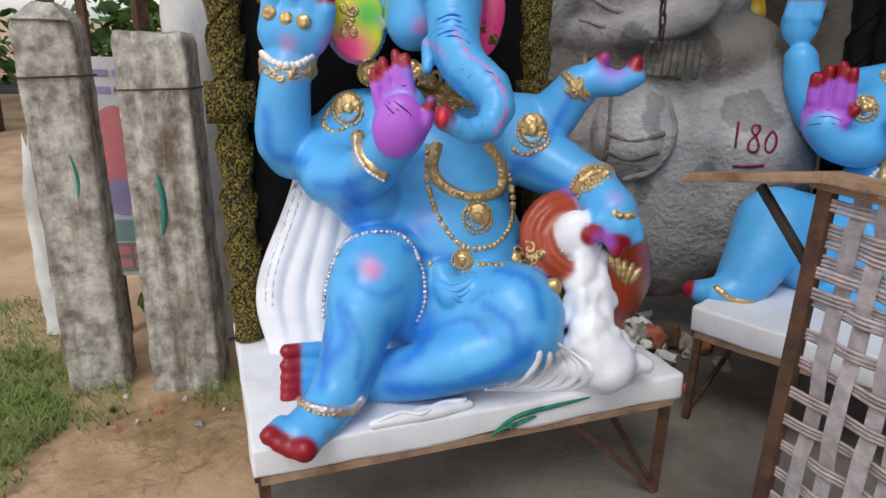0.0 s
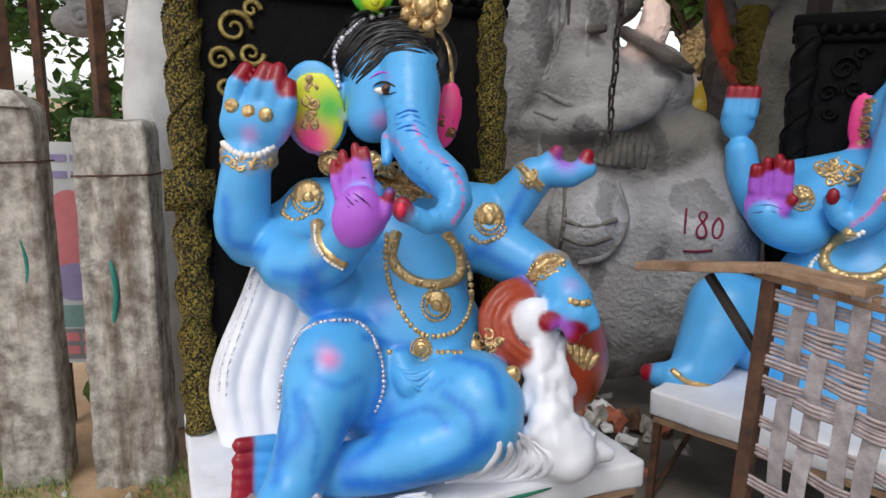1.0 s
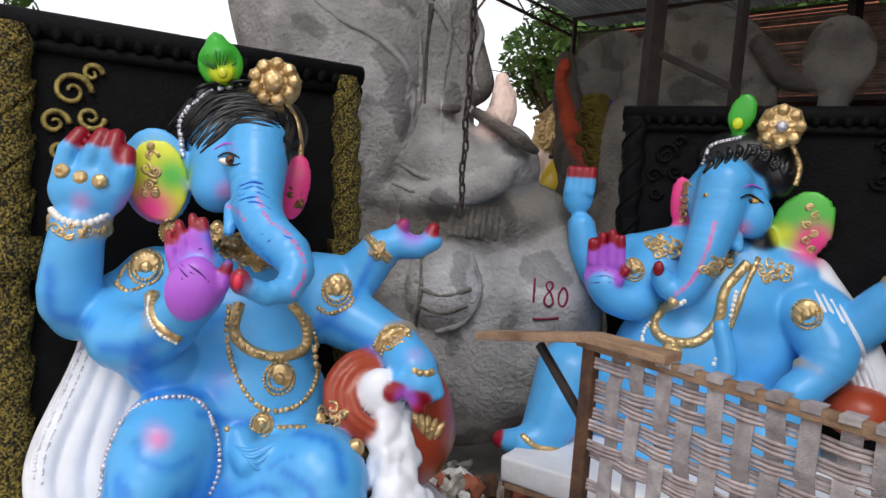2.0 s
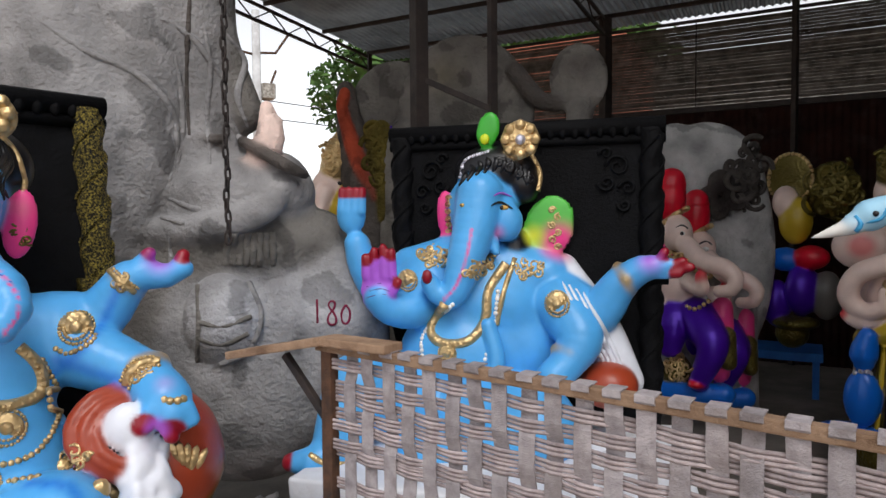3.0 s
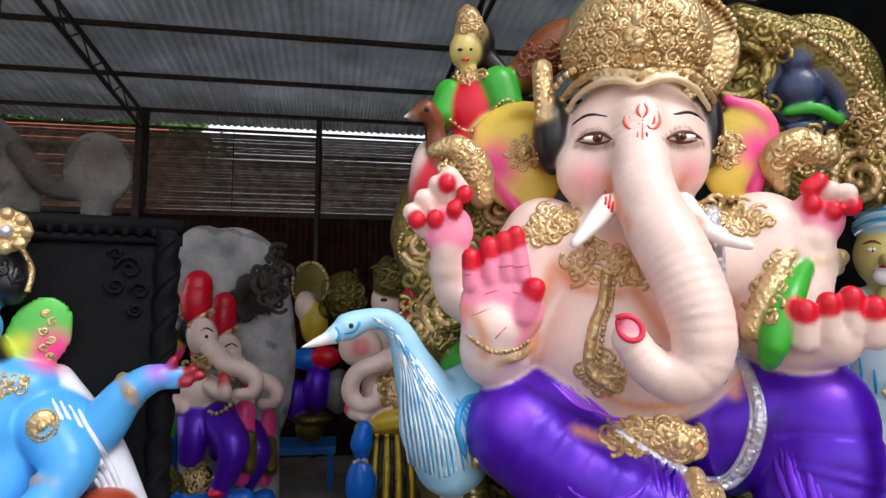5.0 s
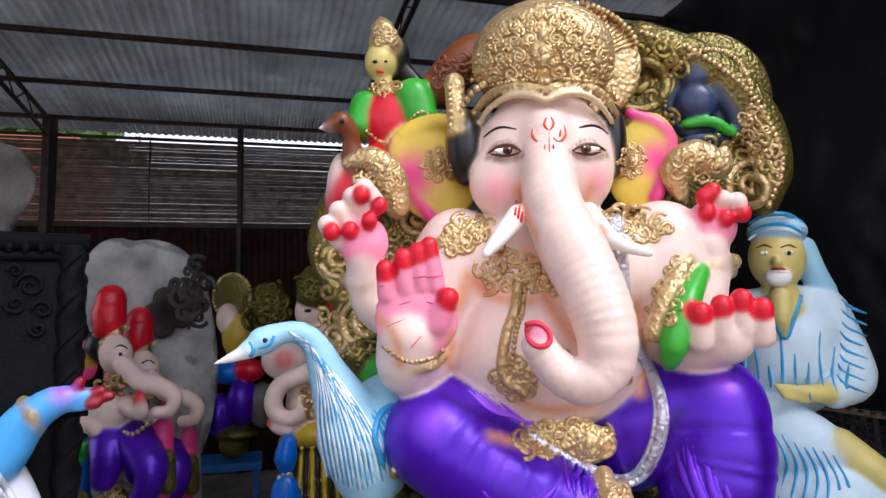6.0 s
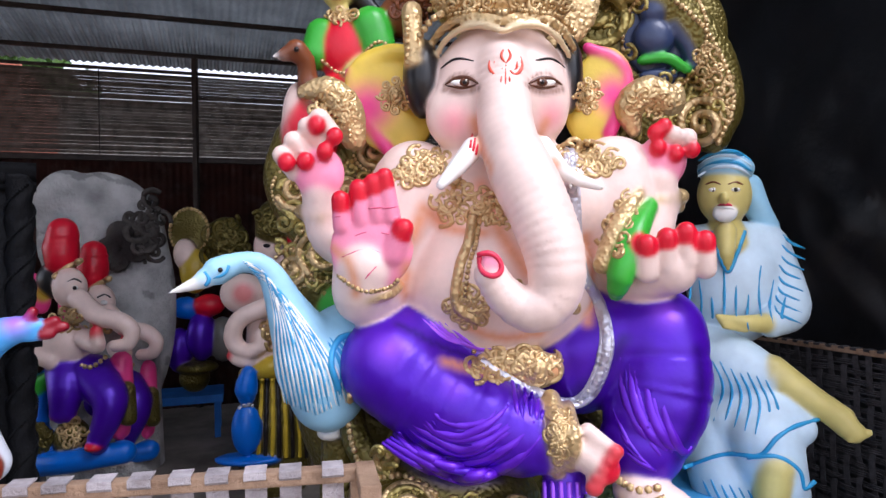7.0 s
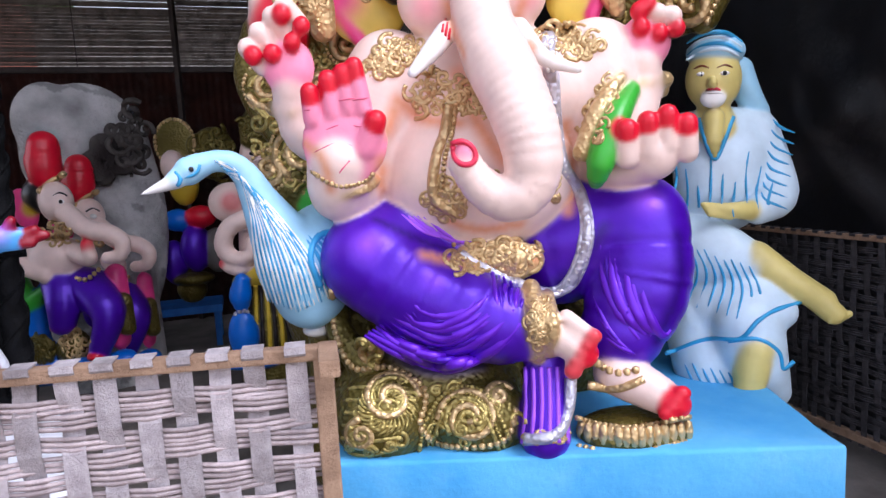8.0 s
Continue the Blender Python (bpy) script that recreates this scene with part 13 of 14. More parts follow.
s.carve(-0.076, -0.065, 1.021, 0.124, 0.091, 12, OLDGOLD, 0.0166, seed=130)
s.bead(-0.102, -0.022, 0.844, 0.029, 0.01, 0.016, 0, INK, laid=0)
s.ball(0.037, -0.193, 0.863, 0.076, 0.08, 0.168, 0, RED, k=0.02)
s.limb((0.049, -0.001, 0.698, 0.128), (0.104, 0.012, 0.311, 0.215), (0.118, 0.041, -0.804, 0.258), col=CREAM, k=0.02)
tagged(s.fire("stored_statue", ENAMEL, 0.004), "cream statue head with gold crown in the back row", "statue", "stored statues")

s = Clay((-1.1, 2.85, 1.4), (-0.348, 0.31, 0.252), (0.244, 0.835, 0.878), 0.012, -10.6, (1.147, -2.681, 0.135))
s.ball(-0.081, 0.573, 0.616, 0.232, 0.05, 0.171, 0, CEMENTLIGHT, k=0.02)
s.ball(-0.171, 0.561, 0.428, 0.147, 0.04, 0.073, 0, CEMENTLIGHT, k=0.02)
s.ball(0.091, 0.522, 0.505, 0.088, 0.04, 0.122, 0, CEMENTLIGHT, k=0.02)
s.curl(0.071, 0.487, 0.592, 0.063, CEMENTLIGHT, 0.0192, start=115)
s.curl(-0.107, 0.528, 0.628, 0.082, CEMENTLIGHT, 0.0192, start=40)
s.curl(-0.148, 0.506, 0.435, 0.053, CEMENTLIGHT, 0.0192, start=20)
tagged(s.fire("plaster_ornament", RAW, 0.01, 0.013), "grey plaster scroll ornament wired to the iron pipes", "ornament")


# ---- platforms ----
def platform(name, label, front_left, direction, width, depth, top, thick, slab_mat, leg_mat, legs=True, group=""):
    """A plaster slab on a steel stand: origin on the floor under its front left corner, x along the front, y back."""
    d = Vector((*direction, 0)).normalized()
    turn = math.degrees(math.atan2(d.y, d.x))
    t = thing(name, label, "platform", (front_left[0], front_left[1], 0.0), turn, group)
    bm = bmesh.new()
    box(bm, (width, depth, thick), Matrix.Translation((width / 2, depth / 2, top - thick / 2)), 0.012)
    bmesh.ops.subdivide_edges(bm, edges=[e for e in bm.edges if e.calc_length() > 0.2], cuts=14, use_grid_fill=True)
    rough_up(bm, 0.012, 7.0, front_left[0])
    rough_up(bm, 0.005, 24.0)
    smooth(bm)
    part("slab", bm, slab_mat, t)
    z = top - thick
    for a, b_ in (((0.02, 0.02), (width - 0.02, 0.02)), ((0.02, depth - 0.02), (width - 0.02, depth - 0.02)), ((0.02, 0.02), (0.02, depth - 0.02)), ((width - 0.02, 0.02), (width - 0.02, depth - 0.02))):
        b = bmesh.new()
        bar(b, (*a, z - 0.012), (*b_, z - 0.012), 0.03, 0.024)
        part("frame_bar", b, WOOD if a[1] == b_[1] else leg_mat, t)
    for x in (0.03, width - 0.03):
        for y in (0.03, depth - 0.03):
            b = bmesh.new()
            bar(b, (x, y, 0.0), (x, y, z - 0.02), 0.026)
            part("leg", b, leg_mat, t)
        b = bmesh.new()
        bar(b, (x, 0.05, 0.05), (x, depth - 0.05, z - 0.05), 0.016)
        part("brace", b, leg_mat, t)
    b = bmesh.new()
    bar(b, (width - 0.04, 0.03, 0.04), (width * 0.72, 0.05, z - 0.04), 0.018)
    part("brace", b, leg_mat, t)
    return t


base = platform("statue_platform", "white plaster slab on a rusty steel stand, green paint strokes", (-0.36, 1.56), (1.237, 0.38), 1.29, 0.8, 0.47, 0.085, WHITE, RUST, group="statue platforms")
GREENPAINT = surface("green paint", rgb(20, 96, 74), rgb(40, 130, 104), 20.0, 0.7, 0.0)
for x0, z0, x1, z1 in ((0.66, 0.405, 0.80, 0.452), (0.70, 0.395, 0.78, 0.425), (0.72, 0.43, 0.95, 0.455), (0.64, 0.385, 0.72, 0.415)):
    b = bmesh.new()
    rod(b, [(x0 + (x1 - x0) * k / 6, -0.0075 + 0.003 * math.sin(k), z0 + (z1 - z0) * math.sin(k / 6 * 1.57)) for k in range(7)], [0.002, 0.005, 0.006, 0.006, 0.005, 0.004, 0.002], 6)
    part("paint_stroke", b, GREENPAINT, base, "green brush stroke")
platform("statue_platform", "grey-white plaster slab on steel legs behind the cot", (1.08, 2.39), (0.70, -0.72), 1.5, 1.05, 0.5, 0.10, WHITE, RUST, group="statue platforms")
platform("statue_platform", "sky blue distempered block under the purple-clad statue", (2.385, 0.56), (0.18, -0.98), 1.68, 1.3, 0.5, 0.2, BLUEBASE, RUST, group="statue platforms")


# ---- throne backs ----
def twisted_column(bm, x, y, z0, z1, r, turns):
    n, sides = int((z1 - z0) / 0.012), 20
    rings = []
    for i in range(n + 1):
        z = z0 + (z1 - z0) * i / n
        ring = []
        for k in range(sides):
            a = 2 * math.pi * k / sides
            ph = a * 2 - 2 * math.pi * turns * (z - z0) / (z1 - z0)
            rr = r * (1 + 0.09 * math.sin(ph) + 0.05 * (1 if math.sin(ph) > 0.75 else 0) + 0.05 * noise.noise(Vector((math.cos(a) * 3, math.sin(a) * 3, z * 40))))
            ring.append(bm.verts.new((x + rr * math.cos(a), y + rr * math.sin(a), z)))
        rings.append(ring)
    for a, b in zip(rings, rings[1:]):
        for k in range(sides):
            bm.faces.new((a[k], a[(k + 1) % sides], b[(k + 1) % sides], b[k])).smooth = True
    bm.faces.new(rings[0][::-1])
    bm.faces.new(rings[-1])


def throne_back(label, left, right, z0, z1, col_mat, knot_mat, r=0.05, scroll_mat=None, scroll_right=False, lean=0.0):
    a, b_ = Vector((*left, 0)), Vector((*right, 0))
    d = b_ - a
    w = d.length
    t = thing("throne_back", label, "throne back", (left[0], left[1], z0), math.degrees(math.atan2(d.y, d.x)), "black throne backs")
    t.matrix_world = t.matrix_world @ Matrix.Rotation(radians(-lean), 4, "X")
    h = z1 - z0
    b = bmesh.new()
    box(b, (w - 0.04, 0.03, h - 0.05), Matrix.Translation((w / 2, 0.02, h / 2)), 0.006)
    part("panel", b, BLACK, t)
    for x in (0.0, w):
        b = bmesh.new()
        twisted_column(b, x, 0, 0.0, h - 0.03, r, 9)
        part("column", b, col_mat, t, "twisted column, gold brushed over black" if col_mat is GILTBLACK else "")
        b = bmesh.new()
        for k in range(3):
            rings = rod(b, [(x - r * 1.5, 0, h * 0.5 + 0.012 + k * 0.02), (x + r * 1.5, 0, h * 0.5 + 0.012 + k * 0.02)], r * 0.9, 12)
        rod(b, [(x, 0, h * 0.5 - 0.02), (x, 0, h * 0.5 + 0.09)], r * 1.3, 12)
        part("collar", b, knot_mat, t)
        # helical beading
        for turn in range(2):
            b = bmesh.new()
            for k in range(150):
                z = h * 0.95 * k / 150
                an = 2 * math.pi * (4.5 * z / h) + math.pi * turn + 0.6
                m = Matrix.Translation((x + r * 1.08 * math.cos(an), r * 1.08 * math.sin(an), z + 0.01))
                bmesh.ops.create_icosphere(b, subdivisions=1, radius=0.007, matrix=m)
            part("beading", b, col_mat, t)
    b = bmesh.new()
    rod(b, [(-r * 1.2, 0, h - 0.015), (w + r * 1.2, 0, h - 0.015)], 0.04, 12)
    rod(b, [(-r * 1.2, 0, h - 0.075), (w + r * 1.2, 0, h - 0.075)], 0.022, 10)
    n = int(w / 0.055)
    for k in range(n + 1):
        bmesh.ops.create_icosphere(b, subdivisions=2, radius=0.026, matrix=Matrix.Translation((w * k / n, -0.022, h - 0.035)) @ Matrix.Diagonal((0.7, 0.7, 1.3, 1)))
    smooth(b)
    part("top_rail", b, BLACK, t)
    for side in ([0, 1] if scroll_right else [0]):
        b = bmesh.new()
        o, f = (0.15, 1) if side == 0 else (w - 0.15, -1)
        u, v = Vector((f, 0, 0)), Vector((0, 0, 1))
        for cx, cz, rr, tn in ((0.0, 0.0, 0.055, 1.5), (0.05, -0.075, 0.04, -1.4), (-0.045, -0.10, 0.04, 1.4), (-0.03, -0.18, 0.03, -1.4), (0.055, 0.06, 0.03, 1.2)):
            spiral(b, (o + f * cx, -0.004, h - 0.2 + cz), u, v, rr, tn, 0.010)
        part("scroll", b, scroll_mat or BLACK, t, "raised leaf scroll")
    return t


GILT = surface("dull gilt", rgb(96, 84, 44), rgb(190, 170, 100), 40.0, 0.45, 0.6, 120, metal=0.5)
throne_back("black throne back with twisted gold-brushed columns behind blue statue", (-0.505, 2.19), (0.50, 2.51), 0.47, 1.935, GILTBLACK, GILTBLACK, 0.05, GILT, False, 7.0)
throne_back("plain black throne back with moulded scrolls behind blue statue", (1.86, 2.92), (2.70, 2.06), 0.5, 1.93, BLACK, BLACK, 0.05, BLACK, True)


# ---- the upright cot in front ----
def woven_cot(label, a, b_, z0, z1, dip, strap, strap_b, across, up, up_w, lines_w, close, group, overhang=0.3, drop=0.0):
    """A cot stood on its long side: rails, legs and woven straps. a, b_: its ends in the plan."""
    a, b_ = Vector((*a, 0)), Vector((*b_, 0))
    d = b_ - a
    w = d.length
    t = thing("strap_cot", label, "cot", (a.x, a.y, 0), math.degrees(math.atan2(d.y, d.x)), group)
    def rail(name, pts, size, mat):
        b = bmesh.new()
        for p, q in zip(pts, pts[1:]):
            bar(b, p, q, size[0], size[1], 0.004)
        part(name, b, mat, t)
    rail("top_rail", [(overhang * 0.9, 0, z1), (w, 0, z1 - drop)], (0.032, 0.026), WOOD)
    if overhang:
        rail("plank", [(0, -0.01, z1 - dip), (overhang * 1.02, -0.01, z1 + 0.018), (overhang * 1.6, -0.01, z1 + 0.024 - drop * 0.15)], (0.07, 0.022), WOOD)
        rail("brace", [(overhang * 0.55, 0, z1 - dip * 0.5 - 0.01), (overhang, 0, z1 - 0.2)], (0.02, 0.02), DARKSTEEL)
    rail("bottom_rail", [(overhang, 0, z0 + 0.03), (w, 0, z0 + 0.03)], (0.04, 0.035), WOOD)
    rail("end_post", [(overhang, 0.0, 0.0), (overhang, 0.0, z1)], (0.03, 0.035), RUST)
    rail("end_post", [(w - 0.02, 0.0, 0.0), (w - 0.02, 0.0, z1 - drop)], (0.03, 0.035), WOOD)
    rail("foot", [(w - 0.01, -0.12, z1 - drop), (w - 0.01, 0.02, z1 - drop)], (0.035, 0.03), WOOD)
    # upright straps wrap the rails; bundles of narrow cords run across, over one strap and under the next
    us = [overhang + 0.045 + (w - overhang - 0.09) * (i + 0.5 + 0.2 * noise.noise(Vector((i * 1.7, 3, 0)))) / up for i in range(up)]
    zs, z = [], z1 - 0.055
    while z > z0 + 0.06:
        zs.append(z + 0.006 * noise.noise(Vector((len(zs) * 2.3, 9, 0))))
        z -= close if len(zs) < across else 2.1 * close
    zs.reverse()
    def over(i, j):
        return 1 if (2 * i + j) % 5 < 2 else -1
    for i, x in enumerate(us):
        b = bmesh.new()
        skew = 0.02 * noise.noise(Vector((i * 3.1, 0, 5)))
        z1_ = z1 - drop * (x - overhang) / (w - overhang)
        steps = 5 * len(zs)
        left, right = [], []
        for k in range(steps + 1):
            f = k / steps
            z = z0 + (z1_ + 0.016 - z0) * f
            y = 0.006 * float(np.interp(z, zs, [over(i, j) for j in range(len(zs))])) - 0.002
            if k < 2 or k > steps - 2:
                y = -0.02
            xx = x + skew * (1 - f)
            hw = up_w / 2 * (1 + 0.08 * noise.noise(Vector((i, z * 9, 0))))
            left.append(b.verts.new((xx - hw, y, z)))
            right.append(b.verts.new((xx + hw, y - 0.0005, z)))
        for k in range(steps):
            b.faces.new((left[k], right[k], right[k + 1], left[k + 1]))
        top_l, top_r = b.verts.new((left[-1].co.x, 0.022, z1_ + 0.017)), b.verts.new((right[-1].co.x, 0.022, z1_ + 0.017))
        b.faces.new((left[-1], right[-1], top_r, top_l))
        bmesh.ops.recalc_face_normals(b, faces=b.faces)
        bmesh.ops.solidify(b, geom=b.faces[:], thickness=0.003)
        part("upright_strap", b, strap, t)
    for j, z in enumerate(zs):
        tilt = 0.02 * noise.noise(Vector((j * 1.9, 0.3, 1)))
        for c in range(3):
            b = bmesh.new()
            pts, steps = [], up * 5
            off = (c - 1) * lines_w * 1.08
            for k in range(steps + 1):
                x = overhang + (w - 0.01 - overhang) * k / steps
                y = -0.006 * float(np.interp(x, us, [over(i, j) for i in range(len(us))]))
                sag = 0.009 * noise.noise(Vector((x * 3.5, j * 1.3, 0)))
                pts.append((x, y, z - drop * k / steps * (z - z0) / (z1 - z0) + off + tilt * (k / steps - 0.5) + sag + 0.0015 * noise.noise(Vector((x * 9, j, c)))))
            rod(b, pts, lines_w / 2, 5)
            part("cross_strap", b, strap_b, t)
    return t


woven_cot("wooden cot stood on edge, woven with frayed grey straps", (0.78, 1.87), (1.54, 0.15), 0.12, 1.165, 0.06, STRAP, STRAPB, 7, 23, 0.037, 0.0092, 0.036, "cots", 0.37, 0.035)
woven_cot("dark cot with woven straps leaning at the black sheet", (4.35, -1.1), (2.75, -1.98), 0.1, 1.05, 0.0, STRAPDARK, STRAPDARK, 30, 26, 0.03, 0.009, 0.042, "cots", 0.0)


# ---- black sheet wall, slatted screens ----
def make_tarp():
    bm = bmesh.new()
    a, b_ = Vector((2.0, -2.75, 0)), Vector((8.6, 1.05, 0))
    d = b_ - a
    nrm = Vector((-d.y, d.x, 0)).normalized()
    n, m = 130, 60
    rows = []
    for i in range(n + 1):
        row = []
        for j in range(m + 1):
            x, z = i / n, 3.9 * j / m
            p = a + d * x
            f = 0.07 * noise.noise(Vector((x * 9 + z * 1.2, z * 0.5, 0))) + 0.03 * noise.noise(Vector((x * 26 - z * 3.0, z * 1.1, 4))) + 0.012 * noise.noise(Vector((x * 60, z * 6, 8)))
            row.append(bm.verts.new((p.x + nrm.x * f, p.y + nrm.y * f, z)))
        rows.append(row)
    for r, q in zip(rows, rows[1:]):
        for j in range(m):
            bm.faces.new((r[j], q[j], q[j + 1], r[j + 1])).smooth = True
    bmesh.ops.solidify(bm, geom=bm.faces[:], thickness=0.002)
    tagged(link("wall_right", bm, TARP), "wrinkled shiny black plastic sheet hung as a wall", "wall", kind="structure")


make_tarp()


def make_screens():
    count = 27
    for v0, v1 in ((-2.26, 0.785), (0.895, 2.672), (2.728, 4.832), (4.888, 8.25)):
        t = thing("slat_screen", "screen of thin weathered grey slats with daylight between", "screen", shed(-0.02, v0, BLIND0 + 0.04), math.degrees(math.atan2(SV.y, SV.x)), "slat screens", "structure")
        w = v1 - v0
        b = bmesh.new()
        bar(b, (0, 0, 0), (w, 0, 0), 0.006, 0.0292)
        first = part("slat", b, SLAT, t)
        gap = (BLIND1 - BLIND0 - 0.06) / count
        first.location = (0, 0, gap * 0.5)
        for k in range(1, count):
            s_ = new("slat", first.data)
            s_.parent = t
            s_.location = (0, 0.004 * noise.noise(Vector((k, v0, 0))), gap * (k + 0.5))
            s_.rotation_euler = (0, 0.004 * noise.noise(Vector((k * 3.3, v0, 2))), 0)
        for x in (w * 0.5,):
            b = bmesh.new()
            bar(b, (x, -0.012, -0.02), (x, -0.012, BLIND1 - BLIND0 - 0.04), 0.012)
            part("batten", b, DARKSTEEL, t)


make_screens()


# ---- posts and scaffold of the shed near the second blue statue ----
def pole_thing(name, label, a, b_, w, mat, group=""):
    bm = bmesh.new()
    bar(bm, a, b_, w, w, 0.003)
    return tagged(link(name, bm, mat), label, "pole", group)


P1, P2 = Vector((2.28, 3.5, 0)), Vector((2.60, 3.18, 0))
pole_thing("steel_pole", "thick dark steel pole behind the second blue statue", P1, P1 + Vector((0, 0, 3.3)), 0.085, DARKSTEEL, "steel poles")
pole_thing("steel_pole", "thin dark steel pole behind the second blue statue", P2, P2 + Vector((0, 0, 3.3)), 0.045, DARKSTEEL, "steel poles")
pole_thing("diagonal_brace", "dark steel brace between two poles", P1 + Vector((0, 0, 2.36)), P2 + Vector((0, 0, 2.14)), 0.035, DARKSTEEL)


# ---- fence posts, pipes, plaster pillar, poster ----
def concrete_post(label, at, turn, w, d, h, lean, ribs):
    t = thing("concrete_post", label, "post", (at[0], at[1], 0), turn, "concrete posts")
    bm = bmesh.new()
    n, seg = 44, 10
    rings = []
    for i in range(n + 1):
        z = -0.03 + (h + 0.03) * i / n
        ring = []
        shrink = 1.06 - 0.10 * i / n - (0.06 if i == n else 0)
        for k in range(4 * seg):
            s_, f = divmod(k, seg)
            u = f / seg * 2 - 1
            x, y = ((u, -1), (1, u), (-u, 1), (-1, -u))[s_]
            if abs(u) > 0.86:
                x, y = x * 0.97, y * 0.97
            bump = 0.012 * math.cos(u * math.pi * 3.0) * ribs if s_ == 0 else 0
            p = Vector((x * w / 2 * shrink + lean * z, y * d / 2 * shrink + bump, z))
            p += Vector((0.007 * noise.noise(p * 9), 0.009 * noise.noise(p * 8 + Vector((5, 0, 0))), 0.01 * noise.noise(p * 12)))
            ring.append(bm.verts.new(p))
        rings.append(ring)
    for a, b in zip(rings, rings[1:]):
        for k in range(4 * seg):
            bm.faces.new((a[k], a[(k + 1) % (4 * seg)], b[(k + 1) % (4 * seg)], b[k])).smooth = True
    bm.faces.new(rings[-1])
    part("shaft", bm, CONCRETE, t)
    b = bmesh.new()
    zb = h * 0.86
    pts = [(-w * 0.51 + lean * zb, -d * 0.53, zb), (w * 0.51 + lean * zb, -d * 0.53, zb + 0.01), (w * 0.51 + lean * zb, d * 0.53, zb), (-w * 0.51 + lean * zb, d * 0.53, zb), (-w * 0.51 + lean * zb, -d * 0.53, zb)]
    rod(b, pts, 0.004, 6)
    part("wire", b, RUST, t, "rusty tie wire")
    return t


post_r = concrete_post("weathered ribbed concrete post with rust streaks and green paint", (-0.90, 2.74), 3, 0.255, 0.2, 1.42, -0.005, 1)
post_l = concrete_post("weathered concrete post with white patches and blue paint stains", (-1.28, 2.74), 8, 0.215, 0.17, 1.46, 0.0, 0)
TEAL = surface("sprayed teal paint", rgb(30, 110, 100), rgb(60, 140, 128), 20.0, 0.8, 0.0)
for ob, x, z0, z1, rr in ((post_r, -0.03, 0.62, 0.92, 0.011), (post_l, 0.03, 0.72, 0.98, 0.007)):
    b = bmesh.new()
    rod(b, [(x + 0.015 * math.sin(k * 0.5), (-0.098 if ob is post_r else -0.084), z1 + (z0 - z1) * k / 8) for k in range(9)], [rr * q for q in (0.3, 0.7, 1, 1, 1, 1, 0.9, 0.6, 0.3)], 8)
    part("paint_stroke", b, TEAL, ob, "teal spray streak")
# conical cement cap of the taller post
b = bmesh.new()
bmesh.ops.create_cone(b, segments=4, radius1=0.135, radius2=0.045, depth=0.06, matrix=Matrix.Translation((0.0, 0, 1.485)) @ Matrix.Rotation(radians(45), 4, "Z"), cap_ends=True)
bmesh.ops.subdivide_edges(b, edges=b.edges[:], cuts=3, use_grid_fill=True)
rough_up(b, 0.012, 14)
part("cap", b, CONCRETE, post_l, "rough cement cap")

pole_thing("iron_pipe", "rusty iron pipe standing on a concrete post", (-0.96, 2.76, 1.43), (-0.98, 2.78, 3.2), 0.045, RUST, "iron pipes")
pole_thing("iron_pipe", "rusty iron pipe standing on a concrete post", (-1.29, 2.76, 1.5), (-1.36, 2.84, 3.2), 0.05, RUST, "iron pipes")
pole_thing("iron_pipe", "thin dark pipe behind the concrete posts", (-1.36, 3.2, 0.0), (-1.38, 3.2, 3.2), 0.035, RUST, "iron pipes")


def plaster_pillar(name, label, x, y, w, d, h, seed, mat):
    bm = bmesh.new()
    n, sides = 60, 22
    rings = []
    for i in range(n + 1):
        z = h * i / n
        ring = []
        for k in range(sides):
            a = 2 * math.pi * k / sides
            taper = 1 - 0.45 * max(0, (i / n - 0.72) / 0.28)
            r = 1 + 0.22 * noise.noise(Vector((math.cos(a) * 1.5, math.sin(a) * 1.5, z * 2.5 + seed))) + 0.14 * noise.noise(Vector((math.cos(a) * 5, math.sin(a) * 5, z * 9 + seed)))
            top = 0.10 * noise.noise(Vector((a * 2, seed, 0))) if i == n else 0
            ring.append(bm.verts.new((x + w / 2 * r * taper * math.cos(a), y + d / 2 * r * taper * math.sin(a), z + top)))
        rings.append(ring)
    for a, b in zip(rings, rings[1:]):
        for k in range(sides):
            bm.faces.new((a[k], a[(k + 1) % sides], b[(k + 1) % sides], b[k])).smooth = True
    bm.faces.new(rings[-1])
    return tagged(link(name, bm, mat), label, "pillar")


plaster_pillar("plaster_pillar", "ragged whitewashed plaster pillar beside the black throne back", -0.92, 3.22, 0.27, 0.2, 2.02, 3.0, LIME)
plaster_pillar("plaster_pillar", "slim whitewashed pillar behind the concrete post", -1.68, 3.22, 0.16, 0.14, 0.92, 8.0, LIME)


